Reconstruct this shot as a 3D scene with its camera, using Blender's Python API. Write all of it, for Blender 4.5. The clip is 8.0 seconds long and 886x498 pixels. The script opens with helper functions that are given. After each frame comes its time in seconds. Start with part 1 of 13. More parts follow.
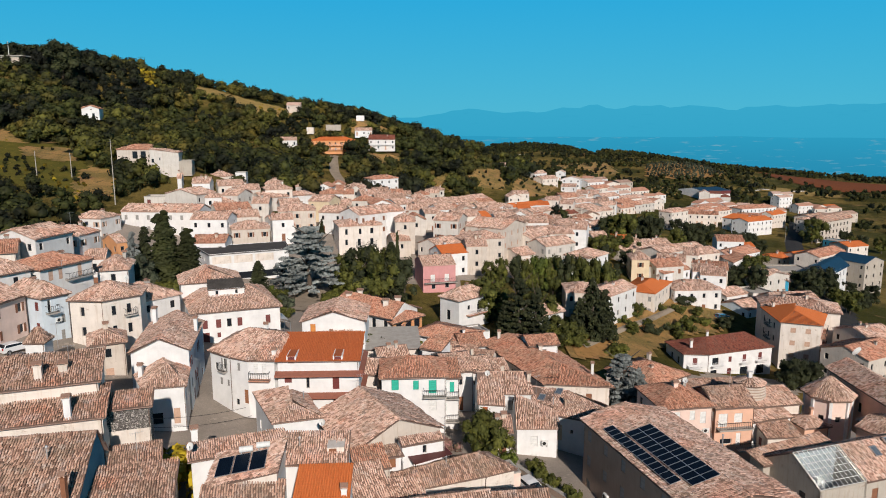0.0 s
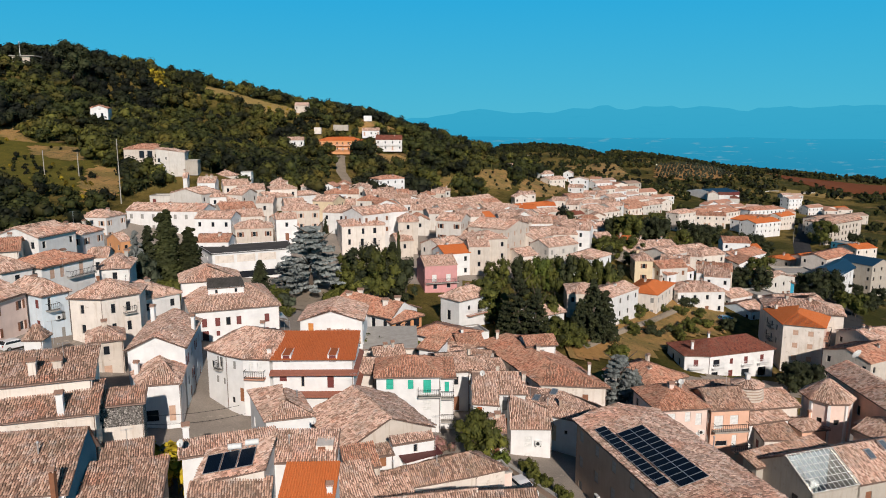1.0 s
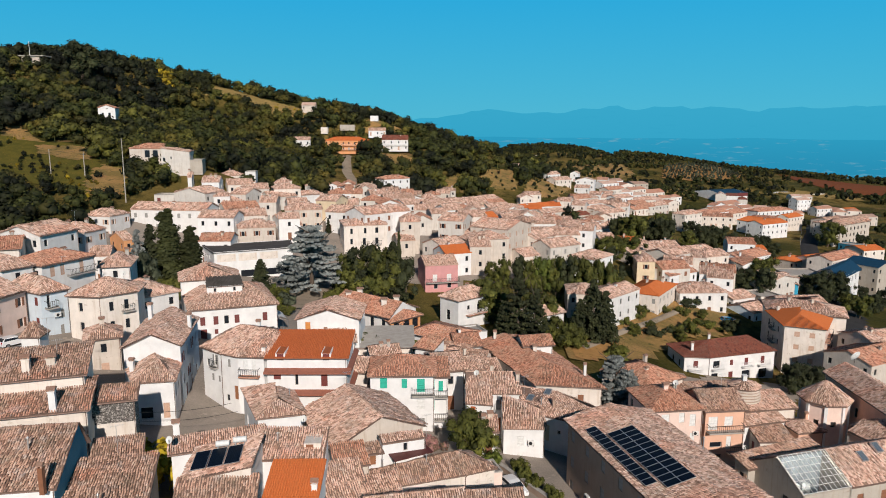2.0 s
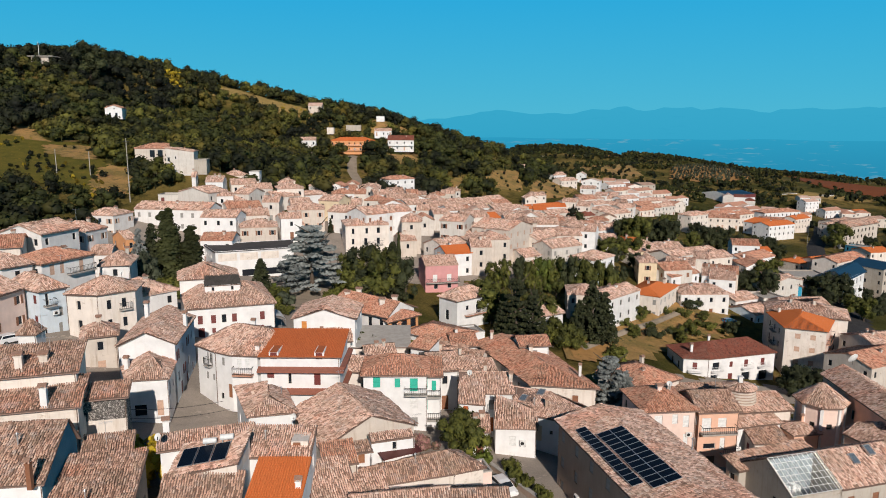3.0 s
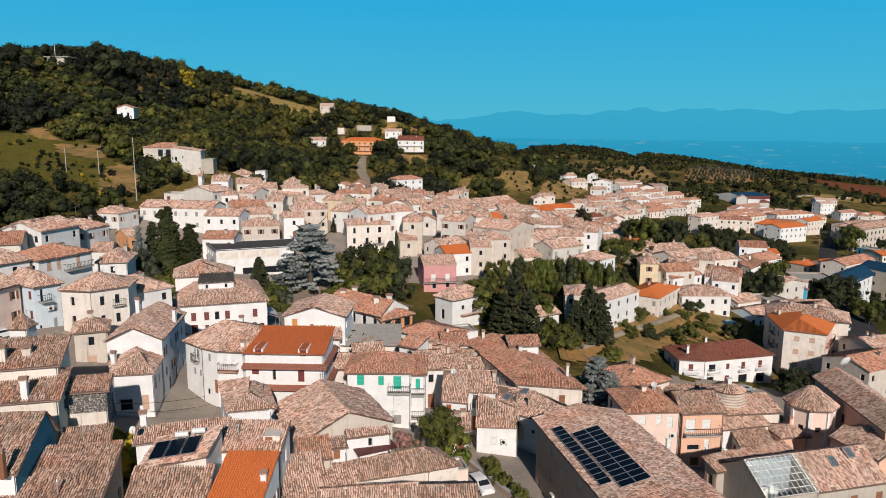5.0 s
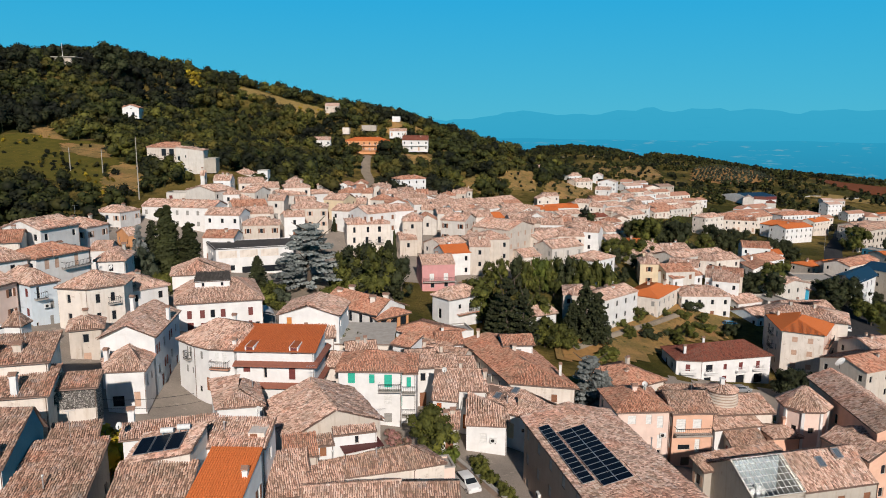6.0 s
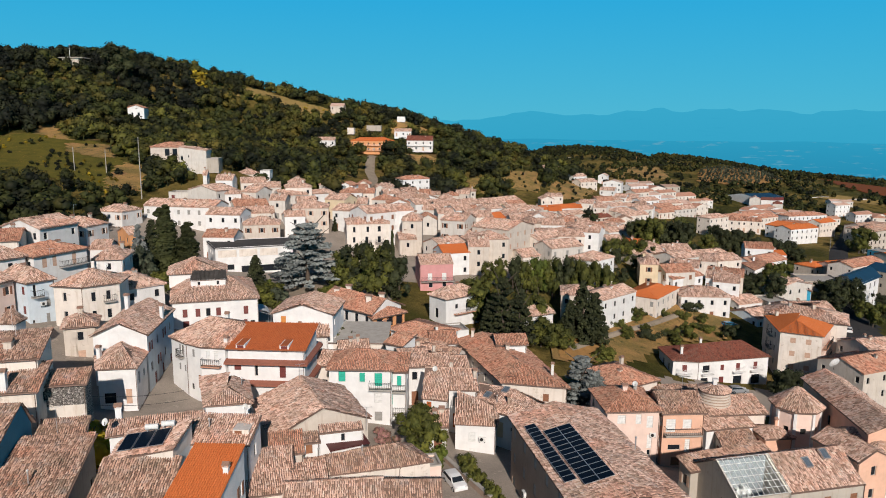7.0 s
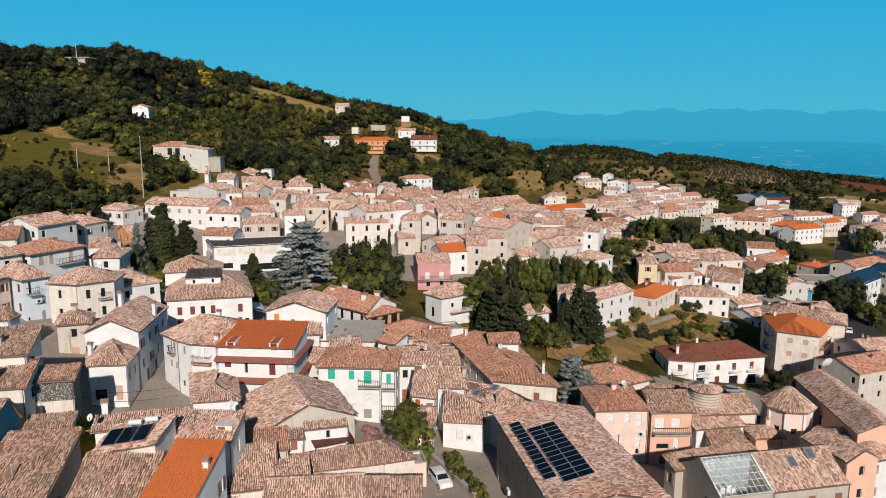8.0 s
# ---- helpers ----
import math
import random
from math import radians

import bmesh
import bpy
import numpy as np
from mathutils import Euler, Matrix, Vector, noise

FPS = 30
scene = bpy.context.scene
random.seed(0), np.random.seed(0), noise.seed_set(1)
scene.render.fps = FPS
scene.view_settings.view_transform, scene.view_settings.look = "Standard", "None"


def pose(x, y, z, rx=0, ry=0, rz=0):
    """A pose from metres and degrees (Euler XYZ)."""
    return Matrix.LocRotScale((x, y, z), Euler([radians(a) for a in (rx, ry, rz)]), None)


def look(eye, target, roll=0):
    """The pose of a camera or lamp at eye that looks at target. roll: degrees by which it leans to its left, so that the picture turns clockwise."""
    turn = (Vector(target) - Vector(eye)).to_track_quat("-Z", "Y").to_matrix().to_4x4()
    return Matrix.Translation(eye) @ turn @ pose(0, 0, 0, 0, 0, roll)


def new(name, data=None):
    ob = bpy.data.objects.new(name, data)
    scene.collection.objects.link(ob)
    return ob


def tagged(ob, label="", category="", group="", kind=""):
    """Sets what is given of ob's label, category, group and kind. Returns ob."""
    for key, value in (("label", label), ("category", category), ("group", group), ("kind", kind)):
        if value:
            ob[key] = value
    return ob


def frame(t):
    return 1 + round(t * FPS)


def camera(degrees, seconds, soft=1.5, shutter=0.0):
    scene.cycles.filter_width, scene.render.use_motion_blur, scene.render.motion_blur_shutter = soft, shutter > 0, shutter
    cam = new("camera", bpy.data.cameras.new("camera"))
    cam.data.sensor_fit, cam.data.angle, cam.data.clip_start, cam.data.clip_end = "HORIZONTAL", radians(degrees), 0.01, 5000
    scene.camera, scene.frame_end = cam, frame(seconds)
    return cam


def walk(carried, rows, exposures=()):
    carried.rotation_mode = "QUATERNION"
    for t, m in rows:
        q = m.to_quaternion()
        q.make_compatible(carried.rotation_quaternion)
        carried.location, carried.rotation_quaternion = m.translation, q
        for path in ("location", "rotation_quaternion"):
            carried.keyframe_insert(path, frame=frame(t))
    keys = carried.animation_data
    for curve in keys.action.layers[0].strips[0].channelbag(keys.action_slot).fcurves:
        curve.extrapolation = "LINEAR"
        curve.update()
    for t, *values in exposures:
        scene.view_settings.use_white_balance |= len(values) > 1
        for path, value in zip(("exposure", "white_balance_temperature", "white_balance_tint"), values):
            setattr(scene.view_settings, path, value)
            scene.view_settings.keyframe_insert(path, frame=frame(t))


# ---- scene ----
cam = camera(65.1, 8.0, soft=0.95)
PATH = [
    (0, (0.408, 1.262, 40.033), (0.410, 3.232, 39.687), -0.07),
    (0.5, (1.372, 1.141, 40.032), (1.360, 3.111, 39.687), -0.00),
    (1, (2.351, 1.024, 40.028), (2.325, 2.994, 39.683), 0.06),
    (1.5, (3.345, 0.912, 40.022), (3.306, 2.881, 39.677), 0.11),
    (3, (6.438, 0.597, 39.985), (6.361, 2.565, 39.642), 0.25),
    (3.5, (7.510, 0.499, 39.968), (7.421, 2.468, 39.625), 0.29),
    (4, (8.605, 0.406, 39.947), (8.504, 2.374, 39.604), 0.32),
    (4.5, (9.724, 0.316, 39.923), (9.611, 2.283, 39.581), 0.35),
    (6, (13.241, 0.070, 39.836), (13.093, 2.035, 39.494), 0.42),
    (6.5, (14.472, -0.004, 39.801), (14.312, 1.960, 39.459), 0.43),
    (7, (15.733, -0.074, 39.763), (15.561, 1.889, 39.422), 0.44),
    (7.5, (17.028, -0.141, 39.723), (16.844, 1.821, 39.381), 0.45),
    (8, (18.356, -0.204, 39.679), (18.161, 1.757, 39.337), 0.45),
]
walk(cam, [(t, look(eye, target, roll)) for t, eye, target, roll in PATH], [(0, 0.06), (8, 0.06)])


# world, sun
SUN_TO = Vector((0.24, -1.0, 0.54)).normalized()
sun_turn = math.atan2(SUN_TO.x, SUN_TO.y)
world = bpy.data.worlds.new("sky")
scene.world = world
world.use_nodes = True
wn = world.node_tree.nodes
sky = wn.new("ShaderNodeTexSky")
sky.sky_type, sky.sun_disc = "NISHITA", False
sky.sun_elevation, sky.sun_rotation = math.asin(SUN_TO.z), sun_turn
sky.altitude, sky.air_density, sky.dust_density, sky.ozone_density = 700, 1.0, 0.4, 3.0
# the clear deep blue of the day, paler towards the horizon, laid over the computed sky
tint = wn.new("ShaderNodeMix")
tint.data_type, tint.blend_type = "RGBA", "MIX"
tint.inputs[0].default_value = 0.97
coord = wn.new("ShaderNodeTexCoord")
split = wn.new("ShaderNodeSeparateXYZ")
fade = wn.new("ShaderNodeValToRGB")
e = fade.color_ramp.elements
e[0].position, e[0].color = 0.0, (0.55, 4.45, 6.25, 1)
# overhead, out of view, darkened by hand to deepen the shade below
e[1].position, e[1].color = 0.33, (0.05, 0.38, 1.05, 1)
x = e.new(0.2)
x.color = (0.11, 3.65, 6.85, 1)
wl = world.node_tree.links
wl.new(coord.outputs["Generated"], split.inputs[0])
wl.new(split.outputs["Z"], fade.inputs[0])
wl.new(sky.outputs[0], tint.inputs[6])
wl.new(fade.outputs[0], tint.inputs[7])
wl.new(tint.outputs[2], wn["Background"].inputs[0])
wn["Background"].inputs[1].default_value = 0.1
sun = new("sun", bpy.data.lights.new("sun", "SUN"))
sun.data.energy, sun.data.angle, sun.data.color = 4.6, radians(0.53), (0.965, 0.868, 0.785)
sun.matrix_world = look(SUN_TO * 500, (0, 0, 0))


# ---- materials ----
def nodes_of(name):
    m = bpy.data.materials.new(name)
    m.use_nodes = True
    t = m.node_tree
    return m, t.nodes, t.links, t.nodes["Principled BSDF"]


def add(n, kind, **inputs):
    node = n.new(kind)
    for key, value in inputs.items():
        node.inputs[key.replace("_", " ")].default_value = value
    return node


def noise_fac(n, l, scale, detail=4.0, rough=0.6, lo=0.35, hi=0.65, stretch=(1, 1, 1), where="Object"):
    """Noise of that scale, stretched to 0..1."""
    tc = n.new("ShaderNodeTexCoord")
    mp = n.new("ShaderNodeMapping")
    mp.inputs["Scale"].default_value = stretch
    l.new(tc.outputs[where], mp.inputs["Vector"])
    t = add(n, "ShaderNodeTexNoise", Scale=scale, Detail=detail, Roughness=rough)
    l.new(mp.outputs[0], t.inputs["Vector"])
    r = n.new("ShaderNodeMapRange")
    r.inputs["From Min"].default_value, r.inputs["From Max"].default_value = lo, hi
    l.new(t.outputs["Fac"], r.inputs["Value"])
    return r.outputs[0]


def mix(n, l, fac, a, b, blend="MIX"):
    m = n.new("ShaderNodeMix")
    m.data_type, m.blend_type = "RGBA", blend
    for value, slot in ((fac, 0), (a, 6), (b, 7)):
        if hasattr(value, "is_linked"):
            l.new(value, m.inputs[slot])
        else:
            m.inputs[slot].default_value = value if slot == 0 else (*value, 1)
    return m.outputs[2]


def bump(n, l, p, height, strength=0.4, dist=0.02):
    b = add(n, "ShaderNodeBump", Strength=strength, Distance=dist)
    l.new(height, b.inputs["Height"])
    l.new(b.outputs[0], p.inputs["Normal"])


def plaster(name, colour, stain=(0.62, 0.52, 0.42), wear=0.35, rough=0.92):
    """Painted or bare render with blotches, rain streaks and fine grain."""
    m, n, l, p = nodes_of(name)
    k = [c * 0.86 for c in colour]
    base = mix(n, l, noise_fac(n, l, 0.55, 5), colour, k)
    dirty = [c * s for c, s in zip(colour, stain)]
    streak = noise_fac(n, l, 1.3, 5, 0.65, 0.52, 0.78, (1.6, 1.6, 0.18))
    f = n.new("ShaderNodeMath")
    f.operation = "MULTIPLY"
    f.inputs[1].default_value = wear
    l.new(streak, f.inputs[0])
    base = mix(n, l, f.outputs[0], base, dirty)
    patch = noise_fac(n, l, 0.9, 6, 0.7, 0.6, 0.68)
    g = n.new("ShaderNodeMath")
    g.operation = "MULTIPLY"
    g.inputs[1].default_value = wear * 0.8
    l.new(patch, g.inputs[0])
    base = mix(n, l, g.outputs[0], base, [c * 0.8 for c in dirty])
    l.new(base, p.inputs["Base Color"])
    p.inputs["Roughness"].default_value = rough
    bump(n, l, p, noise_fac(n, l, 14, 4), 0.35, 0.02)
    return m


def tiled(name, a, b, c, moss=(0.22, 0.19, 0.14), age=0.5, vary=1.0):
    """Old clay roof tiles: every tile of its own tone, lichen and soot in patches."""
    m, n, l, p = nodes_of(name)
    geo = n.new("ShaderNodeNewGeometry")
    ramp = n.new("ShaderNodeValToRGB")
    e = ramp.color_ramp.elements
    e[0].position, e[0].color = 0.0, (*[v * (1 - 0.45 * vary) for v in a], 1)
    e[1].position, e[1].color = 1.0, (*c, 1)
    for pos, col in ((0.12, [v * (1 - 0.18 * vary) for v in a]), (0.26, a), (0.55, b), (0.86, [v * (1 + 0.15 * vary) for v in b])):
        x = e.new(pos)
        x.color = (*col, 1)
    l.new(geo.outputs["Random Per Island"], ramp.inputs[0])
    f = n.new("ShaderNodeMath")
    f.operation = "MULTIPLY"
    f.inputs[1].default_value = age
    l.new(noise_fac(n, l, 0.45, 6, 0.7, 0.45, 0.62), f.inputs[0])
    mend = n.new("ShaderNodeMath")
    mend.operation = "MULTIPLY"
    mend.inputs[1].default_value = min(0.75, age * 1.5)
    l.new(noise_fac(n, l, 0.22, 3, 0.5, 0.55, 0.6), mend.inputs[0])
    base = mix(n, l, mend.outputs[0], ramp.outputs[0], (1.12, 0.82, 0.72), "MULTIPLY")
    base = mix(n, l, f.outputs[0], base, moss)
    pale = n.new("ShaderNodeMath")
    pale.operation = "MULTIPLY"
    pale.inputs[1].default_value = 0.8 * age
    l.new(noise_fac(n, l, 0.8, 5, 0.7, 0.52, 0.7), pale.inputs[0])
    base = mix(n, l, pale.outputs[0], base, [min(0.6, v * 1.5 + 0.03) for v in c])
    base = mix(n, l, noise_fac(n, l, 9, 3), base, (0.78, 0.76, 0.74), "MULTIPLY")
    l.new(base, p.inputs["Base Color"])
    p.inputs["Roughness"].default_value = 0.88
    bump(n, l, p, noise_fac(n, l, 30, 3), 0.3, 0.01)
    return m


def plain(name, colour, rough=0.7, metal=0.0, var=0.8, scale=3.0, spec=0.5):
    """A simple surface with slight mottling."""
    m, n, l, p = nodes_of(name)
    l.new(mix(n, l, noise_fac(n, l, scale, 4), colour, [c * var for c in colour]), p.inputs["Base Color"])
    p.inputs["Roughness"].default_value, p.inputs["Metallic"].default_value = rough, metal
    p.inputs["Specular IOR Level"].default_value = spec
    bump(n, l, p, noise_fac(n, l, scale * 9, 3), 0.2, 0.01)
    return m


def leafy(name, dark, light, dry=None):
    """Leaves: each cluster of its own green, lit leaves a little see-through."""
    m, n, l, p = nodes_of(name)
    geo = n.new("ShaderNodeNewGeometry")
    clump = noise_fac(n, l, 0.35, 3, 0.6, 0.38, 0.62)
    blend = n.new("ShaderNodeMix")
    blend.inputs[0].default_value = 0.55
    l.new(geo.outputs["Random Per Island"], blend.inputs[2])
    l.new(clump, blend.inputs[3])
    base = mix(n, l, blend.outputs[0], dark, light)
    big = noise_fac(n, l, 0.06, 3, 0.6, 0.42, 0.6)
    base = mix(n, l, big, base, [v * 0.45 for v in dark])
    if dry:
        d = noise_fac(n, l, 0.035, 3, 0.6, 0.56, 0.66)
        base = mix(n, l, d, base, dry)
    info = n.new("ShaderNodeObjectInfo")
    vary = n.new("ShaderNodeMapRange")
    vary.inputs["To Min"].default_value, vary.inputs["To Max"].default_value = 0.75, 1.15
    l.new(info.outputs["Random"], vary.inputs["Value"])
    base = mix(n, l, 1.0, base, vary.outputs[0], "MULTIPLY")
    l.new(base, p.inputs["Base Color"])
    p.inputs["Roughness"].default_value = 0.75
    p.inputs["Specular IOR Level"].default_value = 0.25
    return m


WHITE = plaster("white_render", (0.73, 0.715, 0.695), wear=0.36)
AGED = plaster("aged_white_render", (0.62, 0.58, 0.53), wear=0.75)
CLEAN = plaster("fresh_white_paint", (0.775, 0.77, 0.76), wear=0.12)
CREAM = plaster("cream_render", (0.74, 0.67, 0.60), wear=0.7)
SAND = plaster("sandy_render", (0.60, 0.53, 0.46), wear=0.85)
# cement walls; also coats the shaded side of one white block
GREY = plaster("bare_cement_render", (0.45, 0.40, 0.34), wear=0.6)
PINK = plaster("pale_pink_render", (0.78, 0.60, 0.52), wear=0.2)
SALMON = plaster("salmon_render", (0.76, 0.46, 0.33), wear=0.16)
ROSE = plaster("rose_render", (0.62, 0.30, 0.29), wear=0.25)
YELLOW = plaster("ochre_yellow_render", (0.72, 0.58, 0.39), wear=0.25)
ORANGE = plaster("orange_render", (0.68, 0.33, 0.15), wear=0.25)
BROWNW = plaster("brown_render", (0.38, 0.28, 0.215), wear=0.4)
# pale blue walls, and the bluish shade coated on two white houses
PALEBLUE = plaster("pale_blue_render", (0.62, 0.70, 0.76), wear=0.3)
# eave shade on a white gable, painted as a blue
GABLE_SHADE = plaster("bright_blue_paint", (0.03, 0.30, 0.47), wear=0.2)
# the bluish shade on white walls, put into the wall colour
TEAL_SHADE = plaster("teal_paint", (0.035, 0.21, 0.31), wear=0.2)
TILE = tiled("old_clay_tiles", (0.45, 0.265, 0.195), (0.68, 0.455, 0.36), (0.80, 0.64, 0.54), age=0.38)
TILE_DARK = tiled("weathered_brown_tiles", (0.31, 0.18, 0.13), (0.53, 0.335, 0.25), (0.68, 0.50, 0.40), age=0.45)
TILE_RED = tiled("newer_red_tiles", (0.40, 0.175, 0.11), (0.57, 0.285, 0.19), (0.66, 0.40, 0.29), age=0.35)
TILE_ORANGE = tiled("bright_orange_tiles", (0.56, 0.15, 0.036), (0.57, 0.155, 0.038), (0.575, 0.158, 0.04), age=0.02, vary=0.12)
TILE_RUST = tiled("rust_red_tiles", (0.40, 0.10, 0.026), (0.43, 0.11, 0.03), (0.44, 0.12, 0.034), age=0.04, vary=0.2)
TILE_MAROON = tiled("maroon_tiles", (0.17, 0.045, 0.028), (0.22, 0.065, 0.04), (0.27, 0.10, 0.06), age=0.15)
MORTAR = plain("roof_mortar_bed", (0.19, 0.125, 0.098), 0.95)
BLUEROOF = plain("blue_sheet_roof", (0.008, 0.052, 0.105), 0.6, scale=0.6)
GUTTER = plain("copper_brown_gutter", (0.20, 0.13, 0.10), 0.5, 0.3)
CEMENT = plain("cement", (0.42, 0.39, 0.35), 0.92, scale=1.2)
DARKROOF = plain("dark_bitumen_roof", (0.075, 0.068, 0.062), 0.9, scale=0.5, var=0.6)
SHUT_RED = plain("dark_red_shutter", (0.16, 0.035, 0.03), 0.6)
SHUT_GREEN = plain("turquoise_shutter", (0.02, 0.42, 0.30), 0.6)
ORANGE_WOOD = plain("orange_varnished_wood", (0.62, 0.24, 0.05), 0.55)
SHUT_BROWN = plain("brown_wood_shutter", (0.24, 0.10, 0.05), 0.65)
SHUT_WHITE = plain("white_roller_blind", (0.72, 0.72, 0.70), 0.6)
SHUT_GREY = plain("grey_shutter", (0.30, 0.29, 0.27), 0.7)
SHUT_TAN = plain("tan_roller_blind", (0.55, 0.36, 0.26), 0.65)
FRAME = plain("window_frame_paint", (0.50, 0.47, 0.43), 0.6)
GLASS = plain("dark_window_glass", (0.018, 0.022, 0.028), 0.08, var=0.7)
DOORWOOD = plain("door_wood", (0.30, 0.13, 0.06), 0.6)
IRON = plain("black_iron", (0.03, 0.03, 0.03), 0.55, 0.4)
WHITE_IRON = plain("white_painted_iron", (0.75, 0.75, 0.73), 0.5)
BARK = plain("bark", (0.10, 0.075, 0.055), 0.95, scale=6)
LEAF = leafy("broad_leaves", (0.040, 0.050, 0.011), (0.175, 0.172, 0.030))
LEAF_BRIGHT = leafy("fresh_leaves", (0.045, 0.066, 0.011), (0.155, 0.180, 0.028))
LEAF_DARK = leafy("dark_needles", (0.018, 0.024, 0.011), (0.072, 0.080, 0.028))
LEAF_BLUE = leafy("blue_grey_needles", (0.15, 0.168, 0.16), (0.33, 0.352, 0.335))
LEAF_CYPRESS = leafy("cypress_scales", (0.028, 0.034, 0.011), (0.068, 0.074, 0.02))
LEAF_YELLOW = leafy("yellow_blossom_leaves", (0.28, 0.20, 0.012), (0.58, 0.43, 0.03))
LEAF_OLIVE = leafy("olive_leaves", (0.045, 0.055, 0.032), (0.10, 0.115, 0.07))
LEAF_PINK = leafy("pink_blossom_leaves", (0.10, 0.09, 0.04), (0.55, 0.25, 0.26))
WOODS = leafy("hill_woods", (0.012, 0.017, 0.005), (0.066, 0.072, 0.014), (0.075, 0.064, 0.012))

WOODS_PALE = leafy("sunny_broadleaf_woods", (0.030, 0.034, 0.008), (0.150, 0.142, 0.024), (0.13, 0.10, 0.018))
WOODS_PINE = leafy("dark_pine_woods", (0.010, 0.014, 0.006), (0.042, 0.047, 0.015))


def ground_material():
    """Dry summer grass, scrub, bare earth and ploughed red soil, by patches."""
    m, n, l, p = nodes_of("dry_grass_and_earth")
    green, straw, earth = (0.080, 0.078, 0.018), (0.27, 0.19, 0.055), (0.32, 0.19, 0.085)
    base = mix(n, l, noise_fac(n, l, 0.02, 5, 0.65, 0.42, 0.6), green, straw)
    base = mix(n, l, noise_fac(n, l, 0.11, 5, 0.7, 0.5, 0.68), base, [v * 0.6 for v in green])
    base = mix(n, l, noise_fac(n, l, 0.05, 4, 0.6, 0.63, 0.70), base, earth)
    base = mix(n, l, noise_fac(n, l, 2.2, 5, 0.7), base, (0.62, 0.62, 0.60), "MULTIPLY")
    l.new(base, p.inputs["Base Color"])
    p.inputs["Roughness"].default_value = 0.98
    p.inputs["Specular IOR Level"].default_value = 0.1
    bump(n, l, p, noise_fac(n, l, 1.5, 6, 0.7), 0.8, 0.3)
    return m


def paving(name, a, b, patch):
    m, n, l, p = nodes_of(name)
    base = mix(n, l, noise_fac(n, l, 0.25, 5, 0.65), a, b)
    base = mix(n, l, noise_fac(n, l, 0.5, 4, 0.7, 0.6, 0.66), base, patch)
    base = mix(n, l, noise_fac(n, l, 5, 4, 0.7), base, (0.8, 0.8, 0.8), "MULTIPLY")
    l.new(base, p.inputs["Base Color"])
    p.inputs["Roughness"].default_value = 0.95
    p.inputs["Specular IOR Level"].default_value = 0.12
    bump(n, l, p, noise_fac(n, l, 12, 4), 0.4, 0.02)
    return m


def rubble(name):
    """Bare fieldstone walling: pale and dark stones in deep joints."""
    m, n, l, p = nodes_of(name)
    tc = n.new("ShaderNodeTexCoord")
    v = n.new("ShaderNodeTexVoronoi")
    v.inputs["Scale"].default_value = 6.5
    l.new(tc.outputs["Object"], v.inputs["Vector"])
    bw = n.new("ShaderNodeRGBToBW")
    l.new(v.outputs["Color"], bw.inputs[0])
    base = mix(n, l, bw.outputs[0], (0.06, 0.05, 0.045), (0.62, 0.57, 0.52))
    edge = n.new("ShaderNodeTexVoronoi")
    edge.feature = "DISTANCE_TO_EDGE"
    edge.inputs["Scale"].default_value = 6.5
    l.new(tc.outputs["Object"], edge.inputs["Vector"])
    r = n.new("ShaderNodeMapRange")
    r.inputs["From Max"].default_value = 0.12
    l.new(edge.outputs["Distance"], r.inputs["Value"])
    base = mix(n, l, r.outputs[0], (0.03, 0.026, 0.022), base)
    l.new(base, p.inputs["Base Color"])
    p.inputs["Roughness"].default_value = 0.95
    bump(n, l, p, r.outputs[0], 1.0, 0.12)
    return m


RUBBLE = rubble("rubble_stone_wall")
LAND = ground_material()
STREET = paving("worn_street_paving", (0.37, 0.315, 0.265), (0.29, 0.25, 0.21), (0.42, 0.36, 0.30))
# asphalt, with the shadow over the street darkened into its colour
SHADED_ASPHALT = paving("asphalt", (0.042, 0.042, 0.045), (0.058, 0.056, 0.055), (0.035, 0.035, 0.036))
GRAVEL = paving("pale_gravel", (0.36, 0.30, 0.23), (0.30, 0.24, 0.18), (0.24, 0.20, 0.14))
PLOUGH = paving("ploughed_red_soil", (0.24, 0.075, 0.026), (0.19, 0.058, 0.020), (0.27, 0.09, 0.035))
STRAW_FIELD = paving("mown_straw_field", (0.40, 0.27, 0.10), (0.30, 0.21, 0.07), (0.19, 0.155, 0.04))


def slope_material():
    """Sun-dried terraced slope: ochre grass, bare earth, green tufts."""
    m, n, l, p = nodes_of("sun_dried_slope")
    base = mix(n, l, noise_fac(n, l, 0.12, 5, 0.65, 0.42, 0.6), (0.54, 0.31, 0.10), (0.30, 0.21, 0.055))
    base = mix(n, l, noise_fac(n, l, 0.4, 5, 0.7, 0.56, 0.66), base, (0.11, 0.11, 0.023))
    base = mix(n, l, noise_fac(n, l, 0.09, 3, 0.6, 0.58, 0.66), base, (0.52, 0.27, 0.10))
    base = mix(n, l, noise_fac(n, l, 3, 5, 0.7), base, (0.65, 0.65, 0.62), "MULTIPLY")
    l.new(base, p.inputs["Base Color"])
    p.inputs["Roughness"].default_value = 0.98
    bump(n, l, p, noise_fac(n, l, 2.5, 6, 0.7), 0.9, 0.25)
    return m


RED_SOIL = [(370, 845), (400, 820), (425, 795), (490, 760), (490, 730), (435, 632), (374, 640), (347, 676), (345, 725)]
DRY = slope_material()
MEADOW_GRASS = paving("dry_meadow_grass", (0.155, 0.125, 0.022), (0.085, 0.085, 0.016), (0.26, 0.165, 0.04))
OCHRE = paving("bare_ochre_earth", (0.46, 0.25, 0.09), (0.32, 0.18, 0.065), (0.17, 0.14, 0.04))


